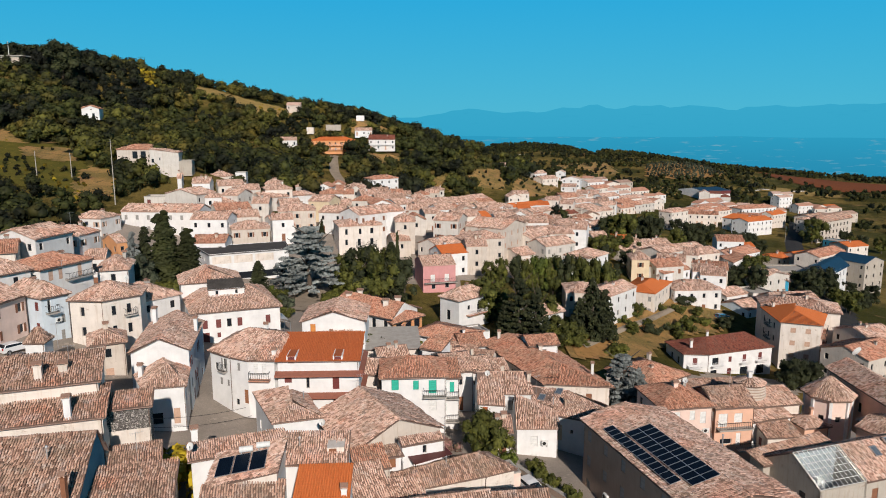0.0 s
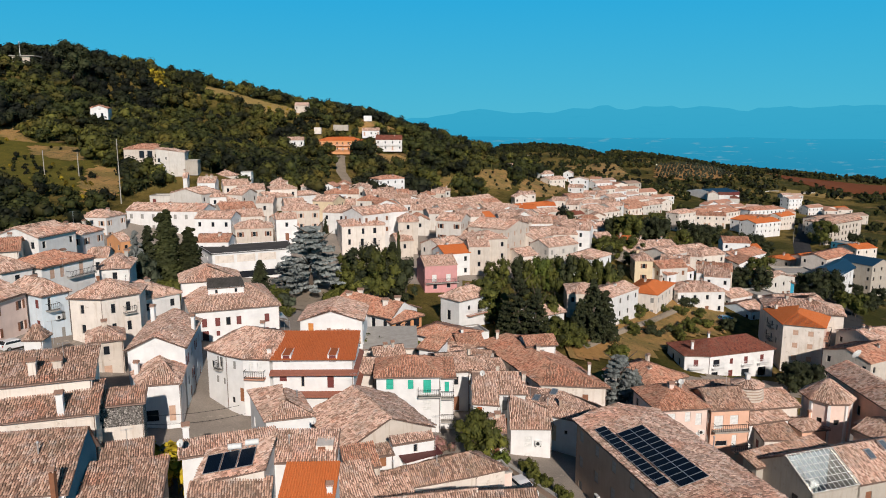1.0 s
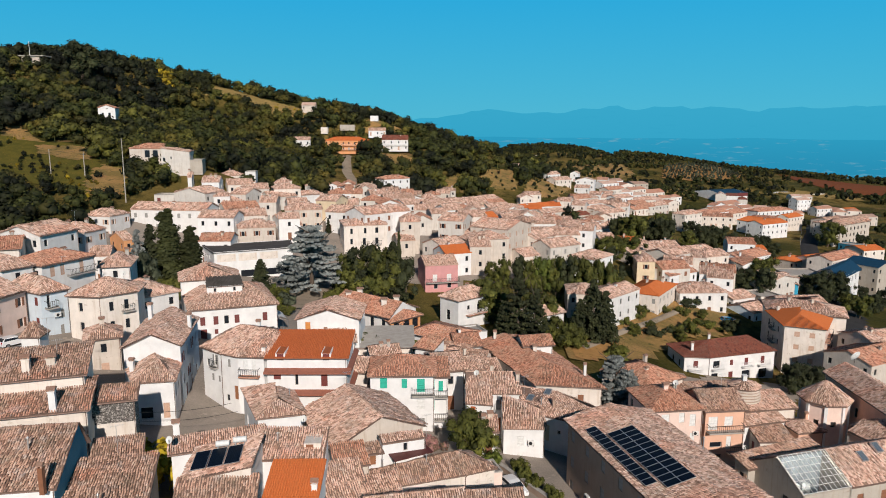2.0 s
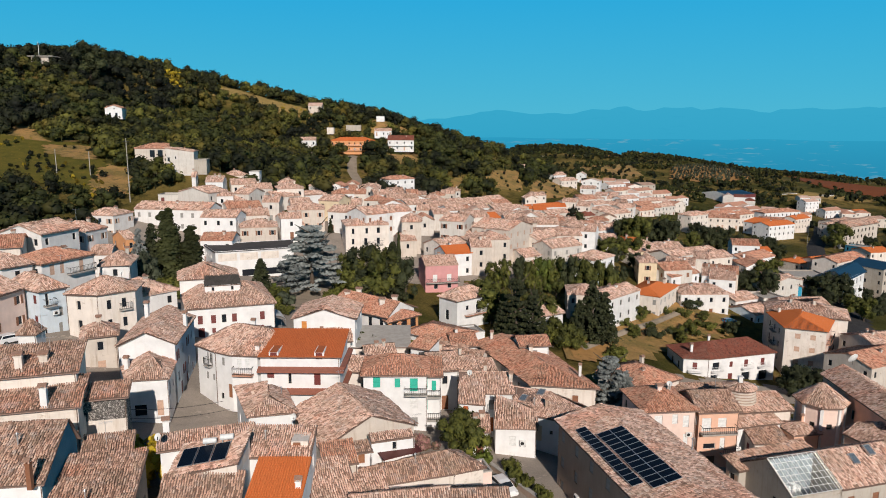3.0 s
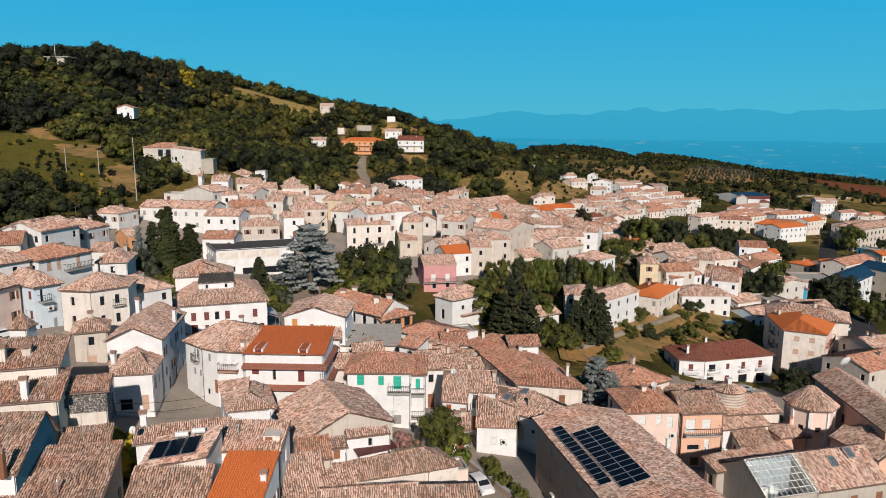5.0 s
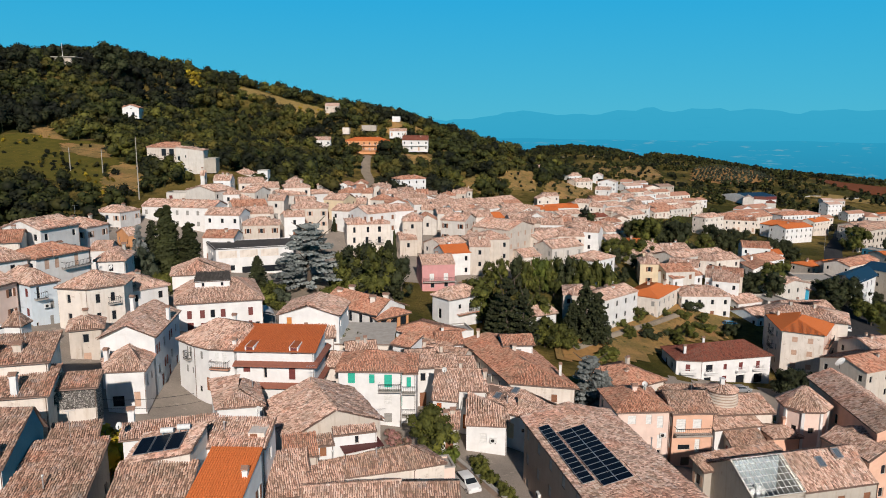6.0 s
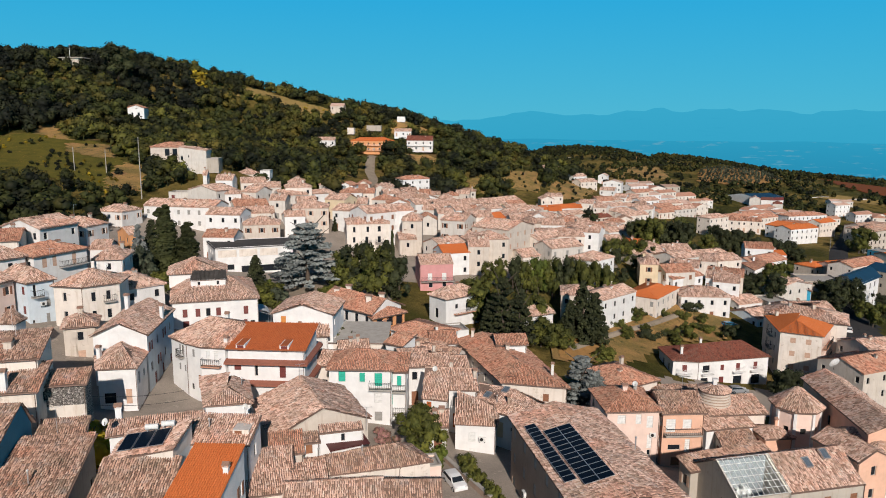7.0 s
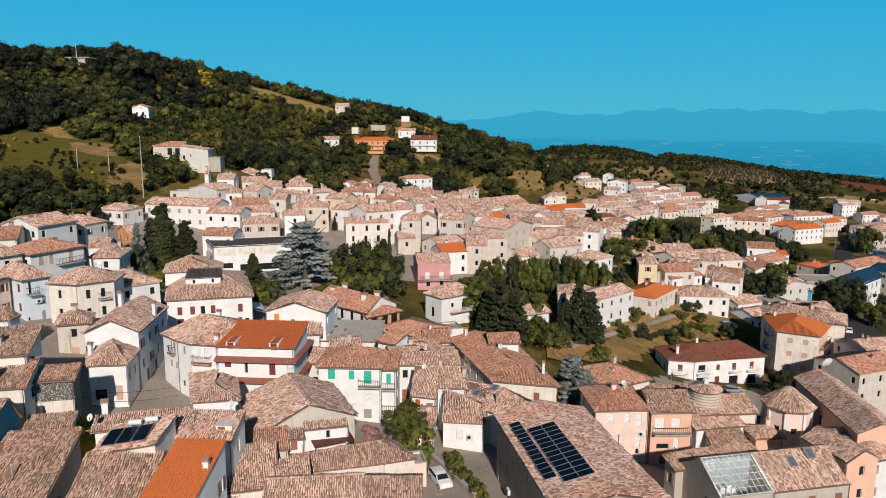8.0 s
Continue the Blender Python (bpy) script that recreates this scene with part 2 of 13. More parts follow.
# ---- building kit ----
def mesh_of(name, verts, faces, material, mats=None):
    me = bpy.data.meshes.new(name)
    me.from_pydata([tuple(v) for v in verts], [], faces)
    for m in mats or [material]:
        me.materials.append(m)
    me.update()
    return me


def part(name, data, parent, m=None, label="", kind=""):
    """Links a mesh as one part under a thing or under a part."""
    ob = new(name, data)
    ob.parent = parent
    if m is not None:
        ob.matrix_basis = m
    return tagged(ob, label, kind=kind)


def thing(name, m, label, category, group="", kind=""):
    ob = new(name)
    ob.matrix_basis = m
    return tagged(ob, label, category, group, kind)


class Build:
    """Collects boxes, prisms and tubes into one mesh."""

    def __init__(self):
        self.v, self.f = [], []

    def quad(self, *pts):
        i = len(self.v)
        self.v += [tuple(q) for q in pts]
        self.f.append(tuple(range(i, i + len(pts))))

    def box(self, x0, y0, z0, x1, y1, z1, m=None):
        c = [Vector((x, y, z)) for z in (z0, z1) for x, y in ((x0, y0), (x1, y0), (x1, y1), (x0, y1))]
        if m is not None:
            c = [m @ q for q in c]
        i = len(self.v)
        self.v += [tuple(q) for q in c]
        for a in ((3, 2, 1, 0), (4, 5, 6, 7), (0, 1, 5, 4), (1, 2, 6, 5), (2, 3, 7, 6), (3, 0, 4, 7)):
            self.f.append(tuple(i + k for k in a))
        return self

    def tube(self, a, b, ra, rb=None, n=8, caps=True):
        a, b = Vector(a), Vector(b)
        rb = ra if rb is None else rb
        q = (b - a).to_track_quat("Z", "Y")
        i = len(self.v)
        for at, r in ((a, ra), (b, rb)):
            for k in range(n):
                t = 2 * math.pi * k / n
                self.v.append(tuple(at + q @ Vector((r * math.cos(t), r * math.sin(t), 0))))
        for k in range(n):
            j = (k + 1) % n
            self.f.append((i + k, i + j, i + n + j, i + n + k))
        if caps:
            self.f.append(tuple(range(i + n, i + 2 * n)))
            self.f.append(tuple(reversed(range(i, i + n))))
        return self

    def prism(self, pts, z0, z1):
        """An upright prism over a ring of points, counter-clockwise."""
        i, n = len(self.v), len(pts)
        self.v += [(x, y, z0) for x, y in pts] + [(x, y, z1) for x, y in pts]
        for k in range(n):
            j = (k + 1) % n
            self.f.append((i + k, i + j, i + n + j, i + n + k))
        self.f.append(tuple(range(i + n, i + 2 * n)))
        self.f.append(tuple(reversed(range(i, i + n))))
        return self

    def mesh(self, name, material):
        return mesh_of(name, self.v, self.f, material)


def tile_mesh(name, planes, material, pitch, length, seed, calm=1.0):
    """Rows of half-round tiles over roof planes (rings of 3D points)."""
    rng = np.random.default_rng(seed)
    vs, count = [], 0
    half = pitch * 0.38
    prof = np.array([(-half, 0.0), (-half * 0.55, pitch * 0.46), (half * 0.55, pitch * 0.46), (half, 0.0)])
    for ring in planes:
        ring = [Vector(p) for p in ring]
        n = (ring[1] - ring[0]).cross(ring[2] - ring[0]).normalized()
        if n.z < 0:
            n = -n
        down = Vector((n.x * n.z, n.y * n.z, n.z * n.z - 1))
        if down.length < 1e-4:
            continue
        down.normalize()
        side = n.cross(down)
        o = ring[0]
        ab = [((p - o).dot(side), (p - o).dot(down)) for p in ring]
        a0, a1 = min(p[0] for p in ab), max(p[0] for p in ab)
        cols = np.arange(a0 + pitch / 2, a1 - pitch * 0.2, pitch)
        starts = []
        for a in cols:
            hits = []
            for (p, q) in zip(ab, ab[1:] + ab[:1]):
                if (p[0] - a) * (q[0] - a) < 0:
                    hits.append(p[1] + (q[1] - p[1]) * (a - p[0]) / (q[0] - p[0]))
            if len(hits) < 2:
                continue
            lo, hi = min(hits), max(hits)
            k = np.arange(hi, lo + length * 0.25, -length)
            top = np.maximum(k - length * 1.12, lo)
            starts.append(np.stack([np.full(len(k), a), k, top], 1))
        if not starts:
            continue
        t = np.concatenate(starts)
        t[:, 0] += rng.normal(0, pitch * 0.06, len(t))
        t[:, 1] += rng.normal(0, length * 0.04, len(t))
        ph = rng.uniform(0, 6.28, 6)
        sag = 0.05 * np.sin(t[:, 0] * 0.9 + ph[0]) * np.sin(t[:, 1] * 0.8 + ph[1]) + 0.035 * np.sin(t[:, 0] * 2.3 + t[:, 1] * 1.1 + ph[2]) + 0.085
        t[:, 0] += calm * pitch * (0.22 * np.sin(t[:, 1] * 1.3 + t[:, 0] * 0.35 + ph[3]) + 0.12 * np.sin(t[:, 1] * 3.1 + ph[4]))
        lift = calm * sag * min(1.0, pitch / 0.22) + rng.uniform(0.0, pitch * (0.04 + 0.12 * calm), len(t)) + calm * (rng.uniform(0, 1, len(t)) < 0.04) * pitch * 0.3
        skew = rng.normal(0, pitch * 0.09, len(t))
        N, D, Sd, O = (np.array(v) for v in (n, down, side, o))
        block = np.empty((len(t), 8, 3))
        for j in range(4):
            w, h = prof[j]
            block[:, j] = O + np.outer(t[:, 0] + w + skew, Sd) + np.outer(t[:, 1], D) + np.outer(h + 0.03 + lift, N)
            block[:, 4 + j] = O + np.outer(t[:, 0] + w * 0.85, Sd) + np.outer(t[:, 2], D) + np.outer(h * 0.85 + 0.005 + lift * 0.85, N)
        vs.append(block)
        count += len(t)
    me = bpy.data.meshes.new(name)
    if not count:
        return None
    v = np.concatenate(vs).reshape(-1, 3)
    quad = np.array([(0, 1, 5, 4), (1, 2, 6, 5), (2, 3, 7, 6), (3, 2, 1, 0)])
    f = (np.arange(count)[:, None, None] * 8 + quad[None]).reshape(-1)
    me.vertices.add(len(v))
    me.vertices.foreach_set("co", v.astype(np.float32).ravel())
    me.loops.add(len(f))
    me.loops.foreach_set("vertex_index", f.astype(np.int32))
    me.polygons.add(len(f) // 4)
    me.polygons.foreach_set("loop_start", np.arange(0, len(f), 4, dtype=np.int32))
    me.materials.append(material)
    me.update(calc_edges=True)
    me.validate()
    return me


def ridge_caps(b, p, q, r=0.13, step=0.42):
    """A row of half-round ridge tiles from p to q."""
    p, q = Vector(p), Vector(q)
    n = max(1, int((q - p).length / step))
    rot = (q - p).to_track_quat("X", "Z").to_matrix().to_4x4()
    for k in range(n):
        o = p.lerp(q, (k + 0.5) / n)
        m = Matrix.Translation(o) @ rot
        l = (q - p).length / n * 0.55
        s = [(-l, -r, -0.05), (-l, -r * 0.6, r * 0.7), (-l, r * 0.6, r * 0.7), (-l, r, -0.05)]
        i = len(b.v)
        for dx, g in ((0, 1.0), (2 * l, 0.85)):
            b.v += [tuple(m @ Vector((x + dx, y * g, z * g))) for x, y, z in s]
        b.f += [(i, i + 1, i + 5, i + 4), (i + 1, i + 2, i + 6, i + 5), (i + 2, i + 3, i + 7, i + 6), (i, i + 3, i + 2, i + 1), (i + 4, i + 5, i + 6, i + 7)]


def wall_face(b, p, q, z0, z1, holes, depth=0.22, peak=None):
    """One wall from p to q (plan points, outside on the right hand) with recessed openings (u, v, w, h)."""
    p, q = Vector((*p, 0)), Vector((*q, 0))
    u = (q - p).normalized()
    n = Vector((u.y, -u.x, 0))
    w = (q - p).length

    def at(a, c, d=0.0):
        return p + u * a + Vector((0, 0, z0 + c)) - n * d

    h = z1 - z0
    us = sorted({0.0, w, *[r[0] for r in holes], *[r[0] + r[2] for r in holes]})
    vs = sorted({0.0, h, *[r[1] for r in holes], *[r[1] + r[3] for r in holes]})
    for a, c in zip(us, us[1:]):
        for e, g in zip(vs, vs[1:]):
            mu, mv = (a + c) / 2, (e + g) / 2
            if any(r[0] < mu < r[0] + r[2] and r[1] < mv < r[1] + r[3] for r in holes):
                continue
            b.quad(at(a, e), at(c, e), at(c, g), at(a, g))
    for a, e, rw, rh in [r[:4] for r in holes]:
        c, g = a + rw, e + rh
        b.quad(at(a, e), at(a, g), at(a, g, depth), at(a, e, depth))
        b.quad(at(c, g), at(c, e), at(c, e, depth), at(c, g, depth))
        b.quad(at(a, g), at(c, g), at(c, g, depth), at(a, g, depth))
        b.quad(at(c, e), at(a, e), at(a, e, depth), at(c, e, depth))
        b.quad(at(a, e, depth), at(c, e, depth), at(c, g, depth), at(a, g, depth))
    if peak is not None:
        b.quad(at(0, h), at(w, h), at(w * peak[0], h + peak[1]))


CACHE = {}


def window_parts(parent, m, w, h, style, shut):
    """A window or door in its recess: frame, pane, shutters. m: x along the wall, y inwards, z up, from the opening's corner."""
    key = (round(w, 2), round(h, 2))
    if ("frame", key) not in CACHE:
        t = 0.07
        b = Build()
        outer, inner = ((0, 0), (w, 0), (w, h), (0, h)), ((t, t), (w - t, t), (w - t, h - t), (t, h - t))
        b.v += [(x, y, z) for y in (0.12, 0.19) for r in (outer, inner) for x, z in r]
        for k in range(4):
            j = (k + 1) % 4
            b.f += [(k, j, 4 + j, 4 + k), (8 + k, 12 + k, 12 + j, 8 + j), (k, 8 + k, 8 + j, j), (4 + k, 4 + j, 12 + j, 12 + k)]
        CACHE["frame", key] = b.mesh("window_frame", FRAME)
        b = Build()
        k = max(3, int(h / 0.3))
        z = [0.02]
        for i in range(k):
            z += [0.02 + (h - 0.04) * (i + 0.85) / k, 0.02 + (h - 0.04) * (i + 1) / k]
        for x in (0.02, w - 0.02):
            b.v += [(x, 0.03 + (0.03 if i % 2 else 0.0), zz) for i, zz in enumerate(z)]
        b.f += [(i, len(z) + i, len(z) + i + 1, i + 1) for i in range(len(z) - 1)]
        o = len(b.v)
        b.v += [(0.02, 0.1, 0.02), (w - 0.02, 0.1, 0.02), (w - 0.02, 0.1, h - 0.02), (0.02, 0.1, h - 0.02)]
        q = len(z)
        b.f += [(0, o, o + 1, q), (q - 1, 2 * q - 1, o + 2, o + 3)]
        CACHE["closed", key] = b
        CACHE["pane", key] = Build().box(t, 0.15, t, w - t, 0.17, h - t).mesh("pane", GLASS)
        CACHE["open", key] = Build().box(-w / 2, -0.06, 0.0, -0.01, -0.015, h)
    if style in ("closed", "roller"):
        k = ("closed", key, shut.name)
        if k not in CACHE:
            CACHE[k] = CACHE["closed", key].mesh("shutter", shut)
        return part("shutter", CACHE[k], parent, m)
    if style == "pane":
        return part("window", CACHE["pane", key], parent, m)
    if style == "door":
        k = ("door", key, shut.name)
        if k not in CACHE:
            b = Build().box(0, 0.1, 0, w, 0.16, h)
            for x0, x1 in ((0.08, w / 2 - 0.05), (w / 2 + 0.05, w - 0.08)):
                b.box(x0, 0.07, 0.15, x1, 0.1, h * 0.45).box(x0, 0.07, h * 0.52, x1, 0.1, h - 0.12)
            CACHE[k] = b.mesh("door", shut)
        return part("door", CACHE[k], parent, m)
    ob = part("window", CACHE["frame", key], parent, m)
    part("pane", CACHE["pane", key], ob)
    if style == "open":
        k = ("open", key, shut.name)
        if k not in CACHE:
            CACHE[k] = CACHE["open", key].mesh("shutter", shut)
        part("shutter", CACHE[k], ob)
        part("shutter", CACHE[k], ob, pose(w * 1.5 + 0.01, 0, 0))
    return ob


def balcony_parts(parent, m, w, d=1.0, iron=IRON, slab=CEMENT):
    """A slab with an iron rail. m: x along the wall, y inwards, z up, from the slab's corner."""
    ob = part("balcony", Build().box(0, -d, -0.16, w, 0.05, 0).mesh("balcony", slab), parent, m)
    b = Build()
    for z in (0.1, 1.0):
        b.box(0.02, -d + 0.02, z, w - 0.02, -d + 0.06, z + 0.05)
        b.box(0.02, -d + 0.02, z, 0.06, 0, z + 0.05).box(w - 0.06, -d + 0.02, z, w - 0.02, 0, z + 0.05)
    for i in range(int(w / 0.28) + 1):
        x = 0.03 + (w - 0.1) * i / max(1, int(w / 0.28))
        b.box(x, -d + 0.025, 0.1, x + 0.035, -d + 0.055, 1.0)
    part("railing", b.mesh("railing", iron), ob)
    return ob


def chimney_parts(parent, x, y, z, h=1.3, s=0.55, material=None):
    """A rendered stack with a little tiled hood."""
    stack = part("chimney", Build().box(-s / 2, -s / 2, -0.8, s / 2, s / 2, h).box(-s * 0.62, -s * 0.62, h, s * 0.62, s * 0.62, h + 0.08).mesh("chimney", material or CEMENT), parent, pose(x, y, z))
    b = Build()
    for a in (-1, 1):
        for c in (-1, 1):
            b.box(a * s * 0.42 - 0.05, c * s * 0.42 - 0.05, h + 0.08, a * s * 0.42 + 0.05, c * s * 0.42 + 0.05, h + 0.32)
    t = s * 0.7
    for sg in (-1, 1):
        b.quad((-t, sg * t, h + 0.30), (t, sg * t, h + 0.30), (t, 0, h + 0.55), (-t, 0, h + 0.55))
        b.quad((-t, sg * t, h + 0.24), (t, sg * t, h + 0.24), (t, sg * t, h + 0.30), (-t, sg * t, h + 0.30))
    b.quad((-t, -t, h + 0.24), (t, -t, h + 0.24), (t, t, h + 0.24), (-t, t, h + 0.24))
    part("hood", b.mesh("hood", TILE_DARK), stack)
    return stack


def roof_planes(w, d, kind, rise, o, z):
    """The planes of a roof over a w x d plan at eave height z, with overhang o, and its ridge lines."""
    x0, x1, y0, y1 = -o, w + o, -o, d + o

    def P(x, y, t):
        return (x, y, z + t)

    if kind == "gable":
        k = rise * (1 + 2 * o / d) - rise
        m = d / 2
        return [[P(x0, y0, -k), P(x1, y0, -k), P(x1, m, rise), P(x0, m, rise)], [P(x1, y1, -k), P(x0, y1, -k), P(x0, m, rise), P(x1, m, rise)]], [(P(x0, m, rise), P(x1, m, rise))]
    if kind == "gablef":
        k = rise * (1 + 2 * o / w) - rise
        m = w / 2
        return [[P(x0, y1, -k), P(x0, y0, -k), P(m, y0, rise), P(m, y1, rise)], [P(x1, y0, -k), P(x1, y1, -k), P(m, y1, rise), P(m, y0, rise)]], [(P(m, y0, rise), P(m, y1, rise))]
    if kind == "shed":
        k = rise * o / d
        return [[P(x0, y0, -k), P(x1, y0, -k), P(x1, y1, rise + k), P(x0, y1, rise + k)]], []
    if kind == "shedl":
        k = rise * o / w
        return [[P(x0, y1, -k), P(x0, y0, -k), P(x1, y0, rise + k), P(x1, y1, rise + k)]], []
    if kind == "shedr":
        k = rise * o / w
        return [[P(x1, y0, -k), P(x1, y1, -k), P(x0, y1, rise + k), P(x0, y0, rise + k)]], []
    if kind == "hip":
        if w >= d:
            a, c = P(d / 2, d / 2, rise), P(w - d / 2, d / 2, rise)
        else:
            a, c = P(w / 2, w / 2, rise), P(w / 2, d - w / 2, rise)
        k = -o * rise / (min(w, d) / 2)
        A, B, C, D = P(x0, y0, k), P(x1, y0, k), P(x1, y1, k), P(x0, y1, k)
        if w >= d:
            pl = [[A, B, c, a], [B, C, c], [C, D, a, c], [D, A, a]]
            return pl, [(a, c), (A, a), (D, a), (B, c), (C, c)]
        pl = [[A, B, a], [B, C, c, a], [C, D, c], [D, A, a, c]]
        return pl, [(a, c), (A, a), (B, a), (D, c), (C, c)]
    return [], []


def slab_mesh(name, planes, material, t=0.09):
    b = Build()
    for ring in planes:
        ring = [Vector(p) for p in ring]
        n = (ring[1] - ring[0]).cross(ring[2] - ring[0])
        if n.z < 0:
            ring.reverse()
        low = [p - Vector((0, 0, t)) for p in ring]
        b.quad(*ring)
        b.quad(*reversed(low))
        for k in range(len(ring)):
            j = (k + 1) % len(ring)
            b.quad(low[k], low[j], ring[j], ring[k])
    return b.mesh(name, material)


SEED = [0]
SITES = []


def lattice(w, h, floors, cols, ww=0.85, wh=1.3, style="open", ground_floor="door", margin=0.9):
    """Openings of an ordinary front: floors from the top down, evenly spread; (u, v, w, h, style)."""
    out = []
    fh = 3.1
    for f in range(floors):
        v = h - fh * (f + 1) + 0.85
        if v < 0.2:
            break
        low = v < fh * 0.9 and ground_floor
        for c in range(cols):
            u = margin + (w - 2 * margin - ww) * ((c + 0.5) / cols if cols == 1 else c / (cols - 1))
            if low and c % 2 == 0:
                out.append((u - 0.05, max(0.05, v - 0.85), ww + 0.15, 2.2, "door"))
            else:
                out.append((u, v, ww, wh, style))
    return out


def house(x, y, z, w, d, yaw, h, roof="gable", rise=1.6, wall=None, tiles=None, label="", front=None, right=None, left=None, back=None,
          shut=None, over=0.35, chimneys=(), balconies=(), pitch=0.0, skew=0.0, name="house", group="houses of the town", slab=None, category="house", coats=None):
    """A house whose front left eave corner stands at x, y, z; w along its front, d behind it, h from eave to ground.
    front, right, left, back: lists of openings (u, v, w, h, style)."""
    SEED[0] += 1
    SITES.append((x, y))
    over = over if math.hypot(x - 9, y) < 150 else min(over, 0.16)
    wall, tiles, shut = wall or WHITE, tiles or TILE, shut or SHUT_BROWN
    if wall is WHITE and y > 150 and SEED[0] % 5 in (0, 2, 3):
        wall = AGED
    m = pose(x, y, z - h, 0, 0, yaw) @ Matrix(((1, skew, 0, 0), (0, 1, 0, 0), (0, 0, 1, 0), (0, 0, 0, 1)))
    root = thing(name, m, label or "old white rendered village house with clay tile roof", category, group)
    b = Build()
    ring = [(0, 0), (w, 0), (w, d), (0, d)]
    peaks = {"gable": (None, (0.5, rise), None, (0.5, rise)), "gablef": ((0.5, rise), None, (0.5, rise), None), "shed": (None, (1.0, rise), None, (0.0, rise)),
             "shedl": ((1.0, rise), None, (0.0, rise), None), "shedr": ((0.0, rise), None, (1.0, rise), None)}.get(roof, (None,) * 4)
    high = {"shed": 2, "shedl": 1, "shedr": 3}.get(roof)
    for k, holes in enumerate((front, right, back, left)):
        p, q = ring[k], ring[(k + 1) % 4]
        ww = math.hypot(q[0] - p[0], q[1] - p[1])
        holes = [r for r in holes or [] if r[0] > 0.05 and r[0] + r[2] < ww - 0.05 and r[1] > 0.0 and r[1] + r[3] < h - 0.05]
        top = h + (rise if k == high else 0)
        side = b if not coats or k not in coats else Build()
        wall_face(side, p, q, 0, top, [r[:4] for r in holes], peak=peaks[k])
        if side is not b:
            part("wall", side.mesh("wall", coats[k]), root)
        u = (Vector((*q, 0)) - Vector((*p, 0))).normalized()
        turn = math.degrees(math.atan2(u.y, u.x))
        for r in holes:
            window_parts(root, Matrix.Translation(Vector((*p, r[1])) + u * r[0]) @ pose(0, 0, 0, 0, 0, turn), r[2], r[3], r[4], r[5] if len(r) > 5 else shut)
        for side, bu, bv, bw, *more in balconies:
            if side == k:
                balcony_parts(root, Matrix.Translation(Vector((*p, bv)) + u * bu) @ pose(0, 0, 0, 0, 0, turn), bw, *more)
    if roof == "flat":
        b.quad((0.0, 0.0, h - 0.35), (w, 0.0, h - 0.35), (w, d, h - 0.35), (0, d, h - 0.35))
    part("wall", b.mesh("wall", wall), root)
    if roof == "flat":
        b = Build()
        for a in ((-0.06, -0.06, w + 0.06, 0.2), (-0.06, d - 0.2, w + 0.06, d + 0.06), (-0.06, 0.2, 0.2, d - 0.2), (w - 0.2, 0.2, w + 0.06, d - 0.2)):
            b.box(a[0], a[1], h - 0.05, a[2], a[3], h + 0.1)
        part("coping", b.mesh("coping", CEMENT), root)
        part("roof", Build().box(0.1, 0.1, h - 0.5, w - 0.1, d - 0.1, h - 0.3).mesh("roof", slab or CEMENT), root)
    else:
        planes, ridges = roof_planes(w, d, roof, rise, over, h)
        dist = math.hypot(x - 9, y)
        if not pitch:
            pitch = 0.22 if dist < 100 else 0.25 if dist < 130 else 0.33 if dist < 190 else 0.46 if dist < 270 else 0.62 if dist < 450 else 0.0
        part("roof", slab_mesh("roof", planes, slab or (MORTAR if 0 < pitch < 0.3 else tiles)), root)
        if pitch:
            me = tile_mesh("tiles", planes, tiles, pitch, pitch * 1.45, SEED[0], 0.0 if tiles in (TILE_ORANGE, TILE_RUST, TILE_MAROON) else 1.0)
            if me:
                part("tiles", me, root, kind="stuff")
        if ridges and pitch and pitch < 0.4:
            c = Build()
            for p, q in ridges:
                ridge_caps(c, p, q, pitch * 0.52, pitch * 1.75)
            part("ridge_tiles", c.mesh("ridge_tiles", tiles), root)
        if dist < 150 and roof in ("gable", "hip", "shed"):
            k = h - over * rise / (d if roof == "shed" else min(w, d) / 2 if roof == "hip" else d / 2) - 0.06
            g = Build().tube((-over, -over - 0.07, k), (w + over, -over - 0.07, k), 0.06, n=6)
            g.tube((w - 0.12, -over - 0.07, k), (w - 0.12, -0.07, k - 0.35), 0.04, n=5).tube((w - 0.12, -0.07, k - 0.35), (w - 0.12, -0.07, 0.2), 0.04, n=5)
            part("gutter", g.mesh("gutter", GUTTER), root)
    for cx, cy, cz, *more in chimneys:
        chimney_parts(root, cx, cy, h + cz, *more)
    return root


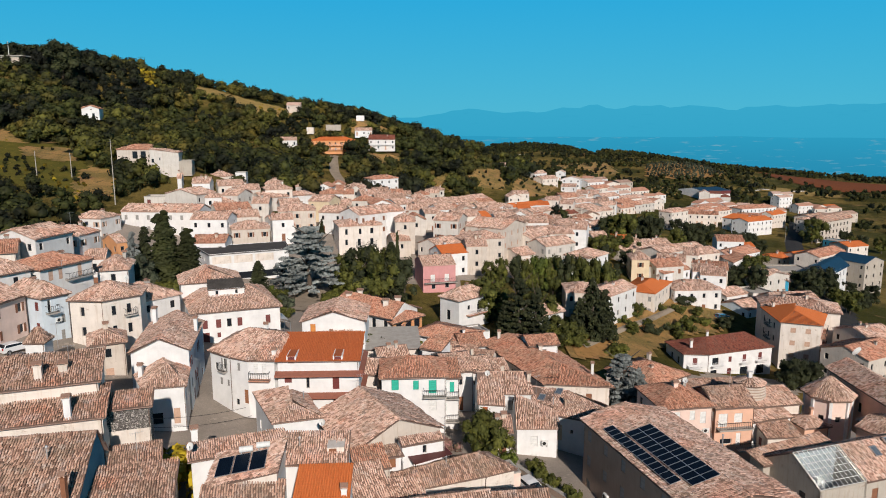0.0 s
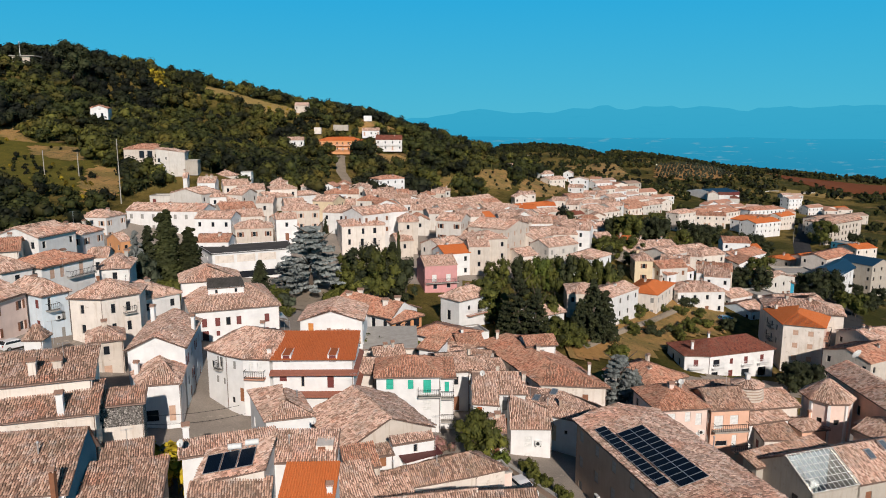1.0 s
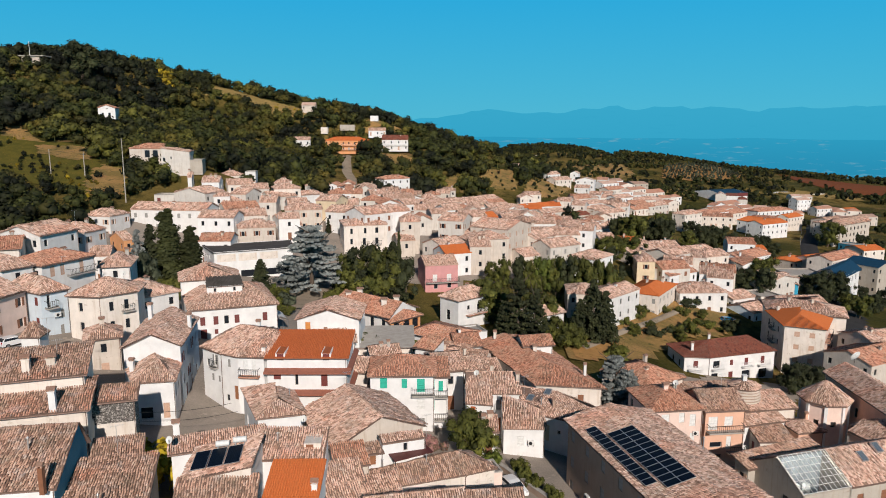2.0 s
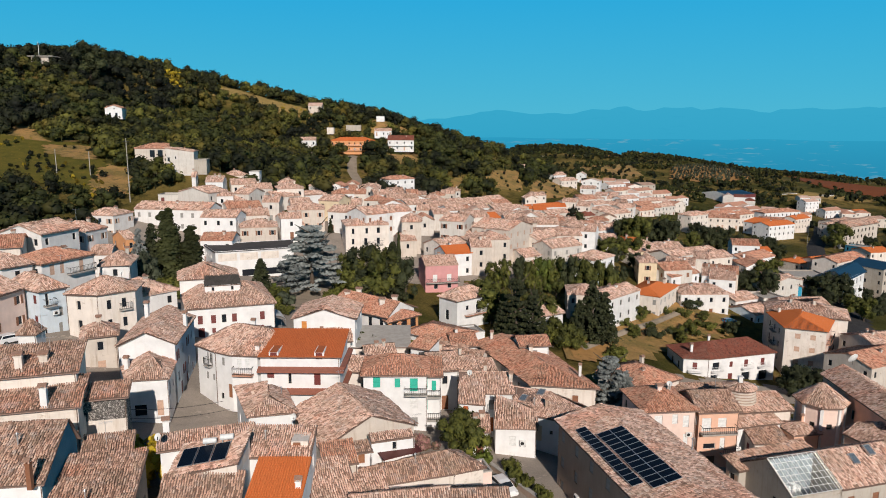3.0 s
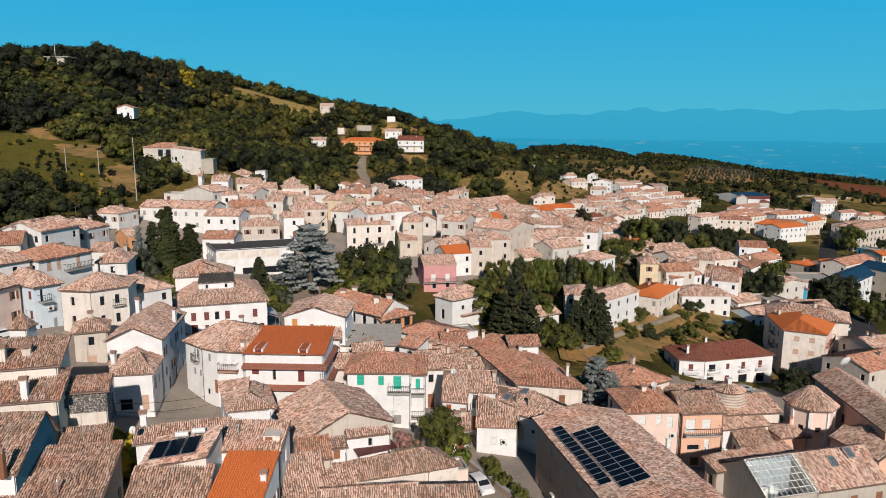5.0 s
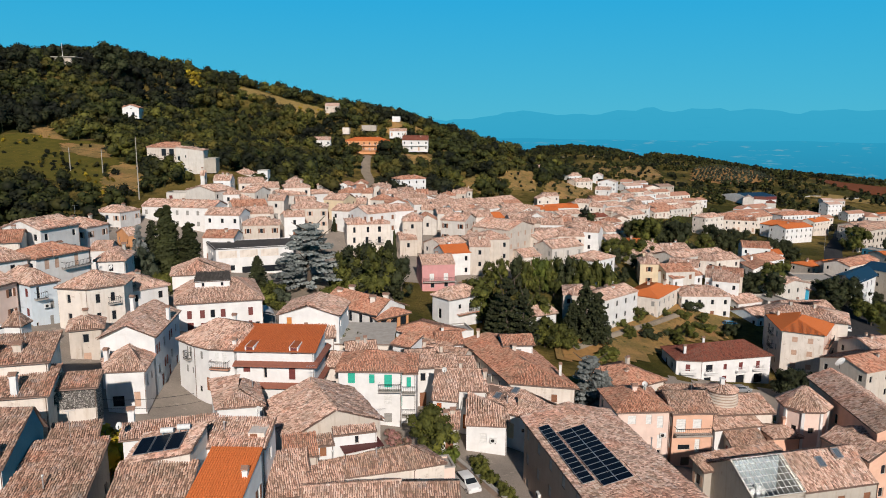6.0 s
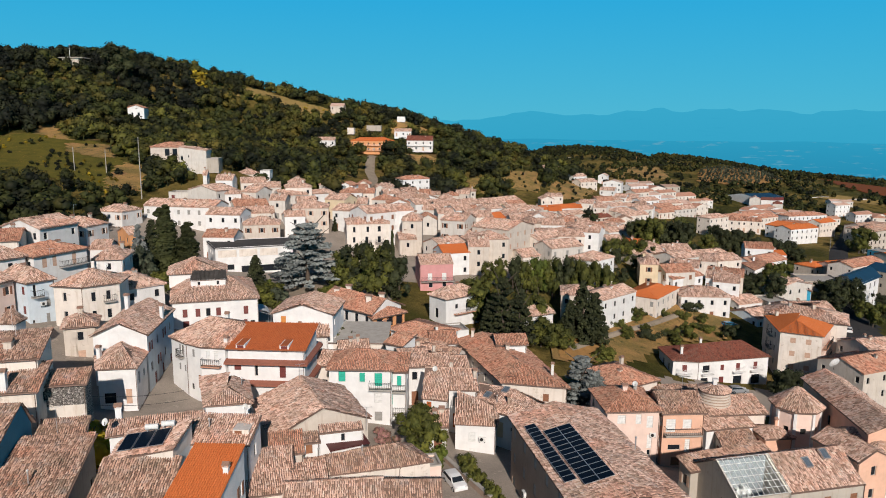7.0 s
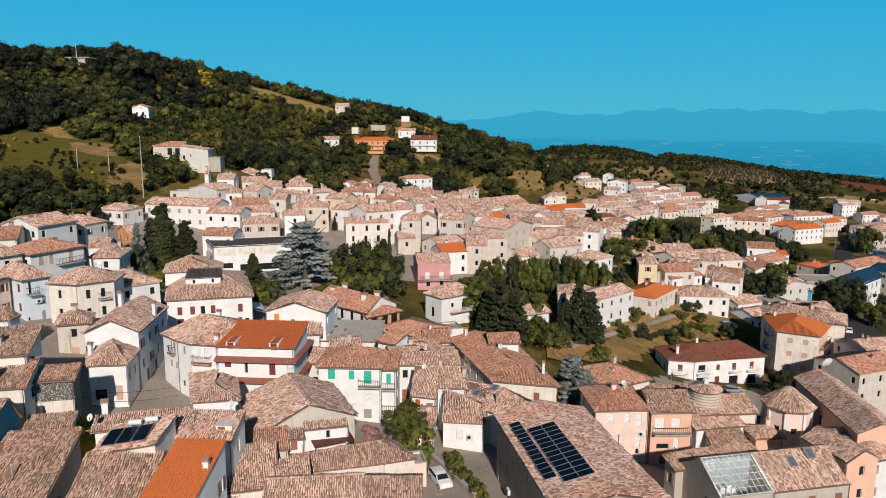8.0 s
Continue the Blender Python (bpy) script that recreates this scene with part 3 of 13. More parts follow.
def lot(ring, eave, base, tops, planes, label, wall=None, tiles=None, holes=None, peaks=None, coats=None, balconies=(), chimneys=(), over=0.3, shut=None,
        ridges=(), pitch=0.22, slab=None, name="house", group="houses of the town", category="house"):
    """A house over an uneven plan: ring of wall corners (counter-clockwise from its front left), eave and base heights, tops: ridge points,
    planes: roof faces by corner number (ring first, then tops). holes, peaks, coats: openings, gables and paint of single sides."""
    SEED[0] += 1
    wall, tiles, shut = wall or WHITE, tiles or TILE, shut or SHUT_BROWN
    ox, oy = ring[0]
    SITES.append((ox, oy))
    root = thing(name, pose(ox, oy, base), label, category, group)
    h, n = eave - base, len(ring)
    flat = [(x - ox, y - oy) for x, y in ring]
    out = []
    for k in range(n):
        a, c, e = (Vector((*flat[i % n], 0)) for i in (k - 1, k, k + 1))
        n1, n2 = (c - a).normalized(), (e - c).normalized()
        s = (Vector((n1.y, -n1.x, 0)) + Vector((n2.y, -n2.x, 0)))
        s = s * (over * 2 / max(0.6, s.length_squared))
        out.append((c.x + s.x, c.y + s.y, h - over * 0.35))
    pts = out + [(x - ox, y - oy, z - base) for x, y, z in tops]
    b = Build()
    for k in range(n):
        p, q = flat[k], flat[(k + 1) % n]
        u = Vector((q[0] - p[0], q[1] - p[1], 0))
        length = u.length
        u.normalize()
        hs = [r for r in (holes or {}).get(k, ()) if r[0] > 0.03 and r[0] + r[2] < length - 0.03 and r[1] > 0.0 and r[1] + r[3] < h - 0.05]
        side = b if not coats or k not in coats else Build()
        wall_face(side, p, q, 0, h, [r[:4] for r in hs], peak=(peaks or {}).get(k))
        if side is not b:
            part("wall", side.mesh("wall", coats[k]), root)
        turn = math.degrees(math.atan2(u.y, u.x))
        for r in hs:
            window_parts(root, Matrix.Translation(Vector((*p, r[1])) + u * r[0]) @ pose(0, 0, 0, 0, 0, turn), r[2], r[3], r[4], r[5] if len(r) > 5 else shut)
        for at, bu, bv, bw, *more in balconies:
            if at == k:
                balcony_parts(root, Matrix.Translation(Vector((*p, bv)) + u * bu) @ pose(0, 0, 0, 0, 0, turn), bw, *more)
    part("wall", b.mesh("wall", wall), root)
    faces = [[pts[i] for i in f] for f in planes]
    part("roof", slab_mesh("roof", faces, slab or MORTAR), root)
    me = tile_mesh("tiles", faces, tiles, pitch, pitch * 1.45, SEED[0], 0.0 if tiles in (TILE_ORANGE, TILE_RUST, TILE_MAROON) else 1.0)
    if me:
        part("tiles", me, root, kind="stuff")
    if ridges:
        c = Build()
        for i, j in ridges:
            ridge_caps(c, pts[i], pts[j], pitch * 0.52, pitch * 1.75)
        part("ridge_tiles", c.mesh("ridge_tiles", tiles), root)
    if math.hypot(ox - 9, oy) < 150:
        a, c = Vector(out[0]), Vector(out[1])
        g = Build().tube(a - Vector((0, 0, 0.05)), c - Vector((0, 0, 0.05)), 0.06, n=6)
        e = Vector((*flat[1], 0)) + (Vector((*flat[0], 0)) - Vector((*flat[1], 0))).normalized() * 0.12
        e += (c - Vector((*flat[1], c.z))).normalized() * 0.08
        g.tube(c - Vector((0, 0, 0.05)), e + Vector((0, 0, h - 0.45)), 0.04, n=5).tube(e + Vector((0, 0, h - 0.45)), e + Vector((0, 0, 0.2)), 0.04, n=5)
        if not (peaks or {}).get(0):
            part("gutter", g.mesh("gutter", GUTTER), root)
    for cx, cy, cz, *more in chimneys:
        chimney_parts(root, cx - ox, cy - oy, cz - base, *more)
    return root


PADS = [(-92, 236, -3.4), (-86, 237, 6.2), (-104, 245, 2.4), (-64, 419, -5.7), (-36, 423, -1.4), (-154, 314, 4.2), (-98, 471, -1.5), (-85, 390, 3.2), (-48, 437, 0.4), (-53, 459, 3.7), (-68, 445, -1.6), (-80, 433, 0.7), (46, 495, -6.0)]


def swell(x, y, cx, cy, r, a):
    """One soft rise or hollow of the land."""
    return a * math.exp(-((x - cx) ** 2 + (y - cy) ** 2) / (2 * r * r))


def smooth(a, b, v):
    v = min(1.0, max(0.0, (v - a) / (b - a)))
    return v * v * (3 - 2 * v)


def valley(x, y):
    """Height of the land near the town."""
    h = -0.66 + -0.1327 * x + 0.0314 * y
    h += swell(x, y, -80, 80, 42, 1.1)
    h += swell(x, y, -80, 120, 42, 8.0)
    h += swell(x, y, -80, 160, 42, -9.6)
    h += swell(x, y, -80, 200, 42, 2.1)
    h += swell(x, y, -40, 80, 42, -6.3)
    h += swell(x, y, -40, 120, 42, 2.8)
    h += swell(x, y, -40, 160, 42, -6.0)
    h += swell(x, y, -40, 200, 42, 0.3)
    h += swell(x, y, 0, 80, 42, -0.3)
    h += swell(x, y, 0, 120, 42, 0.8)
    h += swell(x, y, 0, 160, 42, -1.9)
    h += swell(x, y, 0, 200, 42, 2.2)
    h += swell(x, y, 40, 80, 42, 3.2)
    h += swell(x, y, 40, 120, 42, -3.4)
    h += swell(x, y, 40, 160, 42, -2.0)
    h += swell(x, y, 40, 200, 42, 4.9)
    h += swell(x, y, 80, 80, 42, 0.5)
    h += swell(x, y, 80, 120, 42, -3.4)
    h += swell(x, y, 80, 160, 42, -3.6)
    h += swell(x, y, 80, 200, 42, -2.4)
    h += swell(x, y, -240, 255, 62, -10.3)
    h += swell(x, y, -240, 330, 62, 18.1)
    h += swell(x, y, -240, 405, 62, 19.3)
    h += swell(x, y, -240, 480, 62, 21.1)
    h += swell(x, y, -170, 255, 62, -3.6)
    h += swell(x, y, -170, 330, 62, 8.5)
    h += swell(x, y, -170, 405, 62, -21.7)
    h += swell(x, y, -170, 480, 62, 17.6)
    h += swell(x, y, -100, 255, 62, 5.4)
    h += swell(x, y, -100, 330, 62, 5.8)
    h += swell(x, y, -100, 405, 62, -5.0)
    h += swell(x, y, -100, 480, 62, 14.0)
    h += swell(x, y, -30, 255, 62, -1.9)
    h += swell(x, y, -30, 330, 62, -9.0)
    h += swell(x, y, -30, 405, 62, 1.6)
    h += swell(x, y, -30, 480, 62, 12.4)
    h += swell(x, y, 40, 255, 62, 3.4)
    h += swell(x, y, 40, 330, 62, -4.4)
    h += swell(x, y, 40, 405, 62, 4.6)
    h += swell(x, y, 40, 480, 62, -0.8)
    h += swell(x, y, 110, 255, 62, 0.4)
    h += swell(x, y, 110, 330, 62, -7.5)
    h += swell(x, y, 110, 405, 62, -3.4)
    h += swell(x, y, 110, 480, 62, -1.7)
    h += swell(x, y, 190, 255, 62, -2.4)
    h += swell(x, y, 190, 330, 62, 0.0)
    h += swell(x, y, 190, 405, 62, 2.8)
    h += swell(x, y, 190, 480, 62, -8.0)
    return h


RIM_X = (-40, 31, 49, 74, 117, 160, 189, 224, 259, 295, 330, 366, 401, 436, 471, 518)
RIM_Z = (-2, 3, 6, 13, 15, 12, 5, 4.5, 3.5, -2, -8, -12, -16, -19, -21, -24)


def ground(x, y):
    """Height of the land: the town's slope, the wooded hill, the plateau and the plain beyond."""
    out = smooth(-420, -300, -x) if x < 0 else 0.0
    near = smooth(520, 700, y)
    side = max(smooth(260, 420, x), smooth(300, 480, -x), smooth(60, 200, -y))
    far = max(near, side)
    h = valley(min(max(x, -420), 400), min(max(y, -150), 640)) if far < 1 else 0.0
    # plateau behind the town, its rim and the plain
    rise = 62 * math.exp(-((x + 300) / 190) ** 2) * math.exp(-((y - 420) / 260) ** 2)
    rim = float(np.interp(x, RIM_X, RIM_Z))
    back = rim * smooth(400, 900, y) - 24 * (1 - smooth(400, 900, y)) + rise
    back -= 260 * smooth(1000, 2600, math.hypot(x, y))
    h = h * (1 - far) + back * far
    # terraces cut for single houses on the slopes
    for px, py, up in PADS:
        h += swell(x, y, px, py, 11, up)
    return h


# ---- outlines of fields and clearings in plan ----
GRASS_SLOPE = [(-186, 257), (-177, 271), (-173, 278), (-155, 267), (-139, 270), (-124, 244), (-110, 235), (-97, 211), (-107, 202), (-119, 207), (-130, 211), (-142, 197)]
OCHRE_BANK = [(-156, 260), (-145, 266), (-136, 264), (-126, 245), (-134, 243), (-147, 249)]
OCHRE_PATCH = [(-177, 271), (-182, 287), (-171, 280), (-156, 266), (-166, 266)]
OCHRE_LOW = [(-116, 220), (-120, 238), (-110, 235), (-99, 211), (-107, 205)]
STRAW = [(-170, 475), (-156, 486), (-126, 478), (-108, 477), (-93, 468), (-92, 454), (-111, 451), (-130, 452), (-144, 461), (-161, 455)]
BROOM_HIGH = [(-201, 471), (-186, 468), (-175, 442), (-180, 433), (-188, 444)]
DRY_TOP = [(-60, 459), (-34, 462), (-33, 448), (-55, 439)]
DRY_MID = [(-44, 413), (-29, 415), (-20, 405), (-38, 386)]
MEADOW = [(15, 413), (36, 438), (38, 419), (35, 389), (20, 385), (15, 392)]
MEADOW_LOW = [(42, 413), (71, 469), (73, 435), (60, 399), (40, 378)]
MEADOW_LEFT = [(-6, 385), (3, 394), (5, 366), (-5, 360)]
FALLOW = [(111, 701), (178, 754), (173, 682), (100, 539)]
FOOT_TREES = [(-139, 194), (-129, 209), (-118, 206), (-106, 201), (-98, 210), (-87, 217), (-93, 201), (-102, 188), (-109, 177), (-116, 162)]
FOOT_COPSE = [(-110, 235), (-97, 234), (-88, 229), (-91, 219), (-97, 211)]
FORECOURT = [(50, 140), (72, 143), (78, 142), (68, 128), (55, 124), (46, 128)]
ROAD_HILL = [(-42, 259), (-46, 287), (-49, 331), (-52, 351), (-57, 367), (-60, 384), (-62, 396)]
ROAD_OUT = [(83, 124), (92, 146), (101, 166), (109, 186), (118, 209), (133, 246), (161, 311), (179, 352), (203, 395), (243, 478)]
YARD = [(115, 206), (126, 206), (94, 146), (89, 148), (89, 157), (103, 180)]
TERRACE = [(26, 148), (35, 160), (44, 169), (56, 181), (63, 185), (76, 183), (71, 169), (56, 161), (46, 145), (34, 138), (26, 135)]
OCHRE_CUT = [(26, 149), (28, 152), (33, 152), (38, 151), (34, 139), (28, 136)]


# ---- land ----
def graded(lo, hi, step, far, grow=1.16):
    """Grid lines: even steps between lo and hi, wider and wider out to far on both sides."""
    mid = [lo + step * i for i in range(int((hi - lo) / step) + 1)]
    up, s = [mid[-1]], step
    while up[-1] < far:
        s *= grow
        up.append(up[-1] + s)
    down, s = [mid[0]], step
    while down[-1] > -far:
        s *= grow
        down.append(down[-1] - s)
    return list(reversed(down[1:])) + mid + up[1:]


GX, GY = graded(-320, 320, 5.0, 4800), graded(-30, 640, 5.0, 4800)
GZ = [[ground(gx, gy) for gx in GX] for gy in GY]


def sheet(name, keep, lift, material):
    """The grid cells of the land for which keep(x, y) holds, lifted a little."""
    idx, v, f = {}, [], []

    def vert(i, j):
        if (i, j) not in idx:
            idx[i, j] = len(v)
            v.append((GX[i], GY[j], GZ[j][i] + lift))
        return idx[i, j]

    for j in range(len(GY) - 1):
        for i in range(len(GX) - 1):
            if keep((GX[i] + GX[i + 1]) / 2, (GY[j] + GY[j + 1]) / 2):
                f.append((vert(i, j), vert(i + 1, j), vert(i + 1, j + 1), vert(i, j + 1)))
    ob = new(name, mesh_of(name, v, f, material))
    for p in ob.data.polygons:
        p.use_smooth = True
    return ob


tagged(sheet("ground", lambda x, y: True, 0.0, LAND), "dry grassy hillside, gardens and fields round the town", "ground", kind="structure")


def in_ring(x, y, ring):
    odd = False
    for (ax, ay), (bx, by) in zip(ring, ring[1:] + ring[:1]):
        if (ay > y) != (by > y) and x < ax + (bx - ax) * (y - ay) / (by - ay):
            odd = not odd
    return odd


TOWN = [(-110, -20), (-85, 60), (-80, 130), (-96, 185), (-70, 215), (-20, 235), (40, 232), (50, 205), (26, 190), (14, 175), (-8, 168), (-10, 145), (14, 120), (26, 100), (50, 112), (80, 132), (95, 150), (98, 120), (90, 60), (80, -20)]
tagged(sheet("pavement", lambda x, y: in_ring(x, y, TOWN), 0.06, STREET), "worn grey-brown street paving between the houses", "pavement", kind="structure")


def strip(name, pts, width, material, label, lift=0.35, category="road"):
    """A road laid along plan points over the land."""
    fine = []
    for (ax, ay), (bx, by) in zip(pts, pts[1:]):
        k = max(1, int(math.hypot(bx - ax, by - ay) / 5))
        fine += [(ax + (bx - ax) * i / k, ay + (by - ay) * i / k) for i in range(k)]
    fine.append(pts[-1])
    v, f = [], []
    for i, (px, py) in enumerate(fine):
        a, c = fine[max(0, i - 1)], fine[min(len(fine) - 1, i + 1)]
        t = Vector((c[0] - a[0], c[1] - a[1], 0)).normalized()
        s = Vector((t.y, -t.x, 0)) * width / 2
        z = ground(px, py) + lift
        for k in (-1, -0.33, 0.33, 1):
            v.append((px + s.x * k, py + s.y * k, z - (0.5 if abs(k) == 1 else 0)))
        if i:
            o = 4 * i
            f += [(o - 4 + k, o - 3 + k, o + 1 + k, o + k) for k in range(3)]
    return tagged(new(name, mesh_of(name, v, f, material)), label, category, kind="structure")


strip("road", ROAD_HILL + [(-63, 408)], 7, GRAVEL, "pale road climbing between trees up the hill")
strip("road", [(70, 95)] + ROAD_OUT + [(260, 500), (320, 570)], 10, SHADED_ASPHALT, "asphalt road leading out of the town")


def field(name, ring, material, label, lift=0.4, step=1.6, fray=2.2):
    """A patch of the land with a frayed edge, on a grid of its own."""
    xs, ys = [p[0] for p in ring], [p[1] for p in ring]
    nx, ny = int((max(xs) - min(xs) + 6) / step), int((max(ys) - min(ys) + 6) / step)
    idx, v, f = {}, [], []

    def vert(i, j):
        if (i, j) not in idx:
            idx[i, j] = len(v)
            px, py = min(xs) - 3 + i * step, min(ys) - 3 + j * step
            v.append((px, py, ground(px, py) + lift))
        return idx[i, j]

    for j in range(ny):
        for i in range(nx):
            cx, cy = min(xs) - 3 + (i + 0.5) * step, min(ys) - 3 + (j + 0.5) * step
            q = (cx + fray * noise.noise((cx * 0.2, cy * 0.2, 3)), cy + fray * noise.noise((cx * 0.2, cy * 0.2, 8)))
            if in_ring(*q, ring):
                f.append((vert(i, j), vert(i + 1, j), vert(i + 1, j + 1), vert(i, j + 1)))
    tagged(new(name, mesh_of(name, v, f, material)), label, "field", kind="structure")


field("grass_slope", GRASS_SLOPE, MEADOW_GRASS, "olive-green grassy clearing on the hillside", 0.25)
field("ochre_bank", OCHRE_BANK, DRY, "sun-dried ochre bank on the hillside", 0.4)
field("ochre_patch", OCHRE_PATCH, DRY, "bare ochre patch at the edge of the woods", 0.4)
field("ochre_foot", OCHRE_LOW, DRY, "dry ochre ground below the hillside houses", 0.4)
field("straw_field", STRAW, STRAW_FIELD, "mown straw-coloured field near the hill's crest", 0.4)
field("dry_hilltop", [p for p in DRY_TOP], DRY, "bare ochre bank beside the hilltop house", 0.4)
field("dry_bank", DRY_MID, DRY, "dry bank below the apartment house", 0.4)
field("meadow", MEADOW, DRY, "grassy meadow between the woods", 0.4)
field("meadow_foot", MEADOW_LOW, DRY, "grassy meadow behind the town", 0.4)
field("meadow_edge", MEADOW_LEFT, DRY, "bare earth at the foot of the wood", 0.4)
field("fallow_field", FALLOW, DRY, "dry fallow field behind the town", 0.5, 4.0)
field("dry_slope", TERRACE, DRY, "ochre sun-dried terraced slope with shrubs", 0.5)
field("ochre_cutting", OCHRE_CUT, OCHRE, "bare ochre cutting beside the garden path", 0.6)
field("forecourt", FORECOURT, STREET, "paved forecourt of the white house", 0.2)
# sheet of darkened asphalt where the yard lies in shadow
field("shaded_yard", YARD, SHADED_ASPHALT, "asphalt yard beside the cream block, coloured dark for its shadow", 0.3)
field("ploughed_field", [(376, 835), (395, 812), (420, 790), (440, 758), (480, 745), (430, 640), (377, 648), (353, 678), (350, 718)], PLOUGH, "bare red ploughed field on the plateau", 0.6, 4.0)
field("tan_field", [(152, 552), (177, 600), (200, 586), (184, 541)], STRAW_FIELD, "mown tan field behind the town", 0.6, 3.0)
field("tan_strip", [(283, 621), (310, 645), (368, 636), (354, 613), (298, 612)], STRAW_FIELD, "narrow tan strip of mown field beside hedges", 0.6, 4.0)
field("bare_patch", [(160, 800), (166, 840), (190, 900), (183, 836), (165, 786)], OCHRE, "bare reddish earth on the wooded rise", 0.6, 4.0)
field("fallow_strip", [(122, 668), (132, 695), (180, 712), (150, 662)], DRY, "dry fallow strip among olive trees", 0.6, 4.0)
field("grove_soil", [(196, 672), (225, 765), (254, 785), (305, 820), (288, 704), (236, 655)], OCHRE, "reddish soil under the olive grove", 0.5, 4.0)
field("garden_gravel", [(-34.5, 147), (-31, 141.5), (-28.6, 141.5), (-26.6, 149), (-25.5, 155), (-24.5, 161), (-29, 163), (-32.5, 160), (-33, 154)], GRAVEL, "pale brown gravel court in the walled garden", 0.5, 1.0)
strip("garden_path", [(30, 143), (37, 152), (44, 160), (52, 168), (60, 177)], 2.6, GRAVEL, "pale earth path along the terraced slope", 0.9, "path")


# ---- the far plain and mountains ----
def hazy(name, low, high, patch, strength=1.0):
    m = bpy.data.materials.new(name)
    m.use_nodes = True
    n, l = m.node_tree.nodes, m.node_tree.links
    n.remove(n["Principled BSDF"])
    # emits its colour: distance haze and daylight are painted in
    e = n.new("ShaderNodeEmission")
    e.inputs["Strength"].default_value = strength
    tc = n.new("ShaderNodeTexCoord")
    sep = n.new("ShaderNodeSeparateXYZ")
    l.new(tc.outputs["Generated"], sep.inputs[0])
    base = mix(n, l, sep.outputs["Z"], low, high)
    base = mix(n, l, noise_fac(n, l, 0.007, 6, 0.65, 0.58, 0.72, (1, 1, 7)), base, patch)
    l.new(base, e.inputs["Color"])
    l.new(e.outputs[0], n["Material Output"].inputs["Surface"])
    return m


def far_ridge(name, radius, a0, a1, base, heights, material, label):
    """A far range: a curtain of land with an uneven crest, seen at that distance; angles from north, clockwise."""
    v, f, n = [], [], 220
    for i in range(n + 1):
        t = i / n
        a = radians(a0 + (a1 - a0) * t)
        top = heights(a0 + (a1 - a0) * t)
        for z, r in ((base, radius * 0.98), (top, radius)):
            v.append((9 + r * math.sin(a), r * math.cos(a), z))
        if i:
            f.append((2 * i - 2, 2 * i, 2 * i + 1, 2 * i - 1))
    return tagged(new(name, mesh_of(name, v, f, material)), label, "backdrop", kind="structure")


def crest(a):
    h = 40 + 100 + 40 * noise.noise((a * 0.06, 3.1, 0)) + 42 * noise.noise((a * 0.23, 1.2, 0)) + 26 * noise.noise((a * 0.7, 7.0, 0)) + 10 * noise.noise((a * 2.3, 2.0, 0))
    return h + 45 * math.exp(-((a - 28) / 16) ** 2) - 40 * math.exp(-((a + 4) / 5) ** 2)


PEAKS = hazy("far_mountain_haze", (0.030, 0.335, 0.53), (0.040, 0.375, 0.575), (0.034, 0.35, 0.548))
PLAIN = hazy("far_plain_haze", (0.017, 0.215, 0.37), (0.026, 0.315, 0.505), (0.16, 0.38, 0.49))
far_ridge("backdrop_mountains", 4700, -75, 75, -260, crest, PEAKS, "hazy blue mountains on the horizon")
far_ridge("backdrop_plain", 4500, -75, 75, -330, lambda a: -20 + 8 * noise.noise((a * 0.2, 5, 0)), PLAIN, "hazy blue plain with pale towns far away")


# ---- houses ----
# lane side takes a pale blue coat as its shade
lot([(-39.1, 85.6), (-32.3, 87.1), (-35.0, 100.2), (-41.8, 98.7)], 11.9, 2.6, [(-35.62, 85.9, 13.65), (-38.5, 99.8, 13.65)], [[0, 4, 5, 3], [1, 2, 5, 4]],
    "bright white tall gabled house, its lane side coloured blue for shade", CLEAN, TILE, coats={1: PALEBLUE}, peaks={0: (0.5, 1.7), 2: (0.5, 1.7)}, ridges=[(4, 5)], shut=SHUT_RED,
    holes={1: [(1.0, 6.6, 0.8, 1.3, "open"), (4.4, 6.6, 0.8, 1.3, "win"), (7.6, 6.6, 0.8, 1.3, "open"), (10.8, 6.6, 0.8, 1.3, "win"), (1.2, 3.6, 0.8, 1.3, "win"), (4.6, 3.6, 0.8, 1.3, "open"), (8.0, 3.6, 0.8, 1.3, "win"), (2.6, 0.9, 1.0, 2.1, "door"), (6.4, 0.9, 1.0, 2.1, "door"), (10.6, 0.9, 1.0, 2.1, "door")]},
    chimneys=[(-33.9, 94.6, 12.4, 1.4, 0.45, CLEAN), (-40.6, 97.2, 12.6, 1.9, 0.55, CLEAN)])
lot([(-35.4, 80.3), (-30.9, 81.4), (-32.45, 86.9), (-38.2, 84.6)], 9.3, 3.4, [(-33.7, 83.6, 11.2), (-35.2, 85.6, 11.2)], [[0, 1, 4], [1, 2, 5, 4], [2, 3, 5], [3, 0, 4, 5]],
    "white annexe with a small shop front on the square", CLEAN, TILE, ridges=[(0, 4), (1, 4), (4, 5), (2, 5), (3, 5)], over=0.25,
    holes={0: [(0.5, 1.05, 1.5, 1.5, "pane"), (3.2, 1.0, 0.75, 2.0, "door", SHUT_TAN)], 1: [(1.0, 3.3, 0.7, 1.6, "win"), (3.6, 3.3, 0.7, 1.1, "win")]},
    chimneys=[(-37.0, 83.4, 9.7, 1.2, 0.5, CLEAN)])
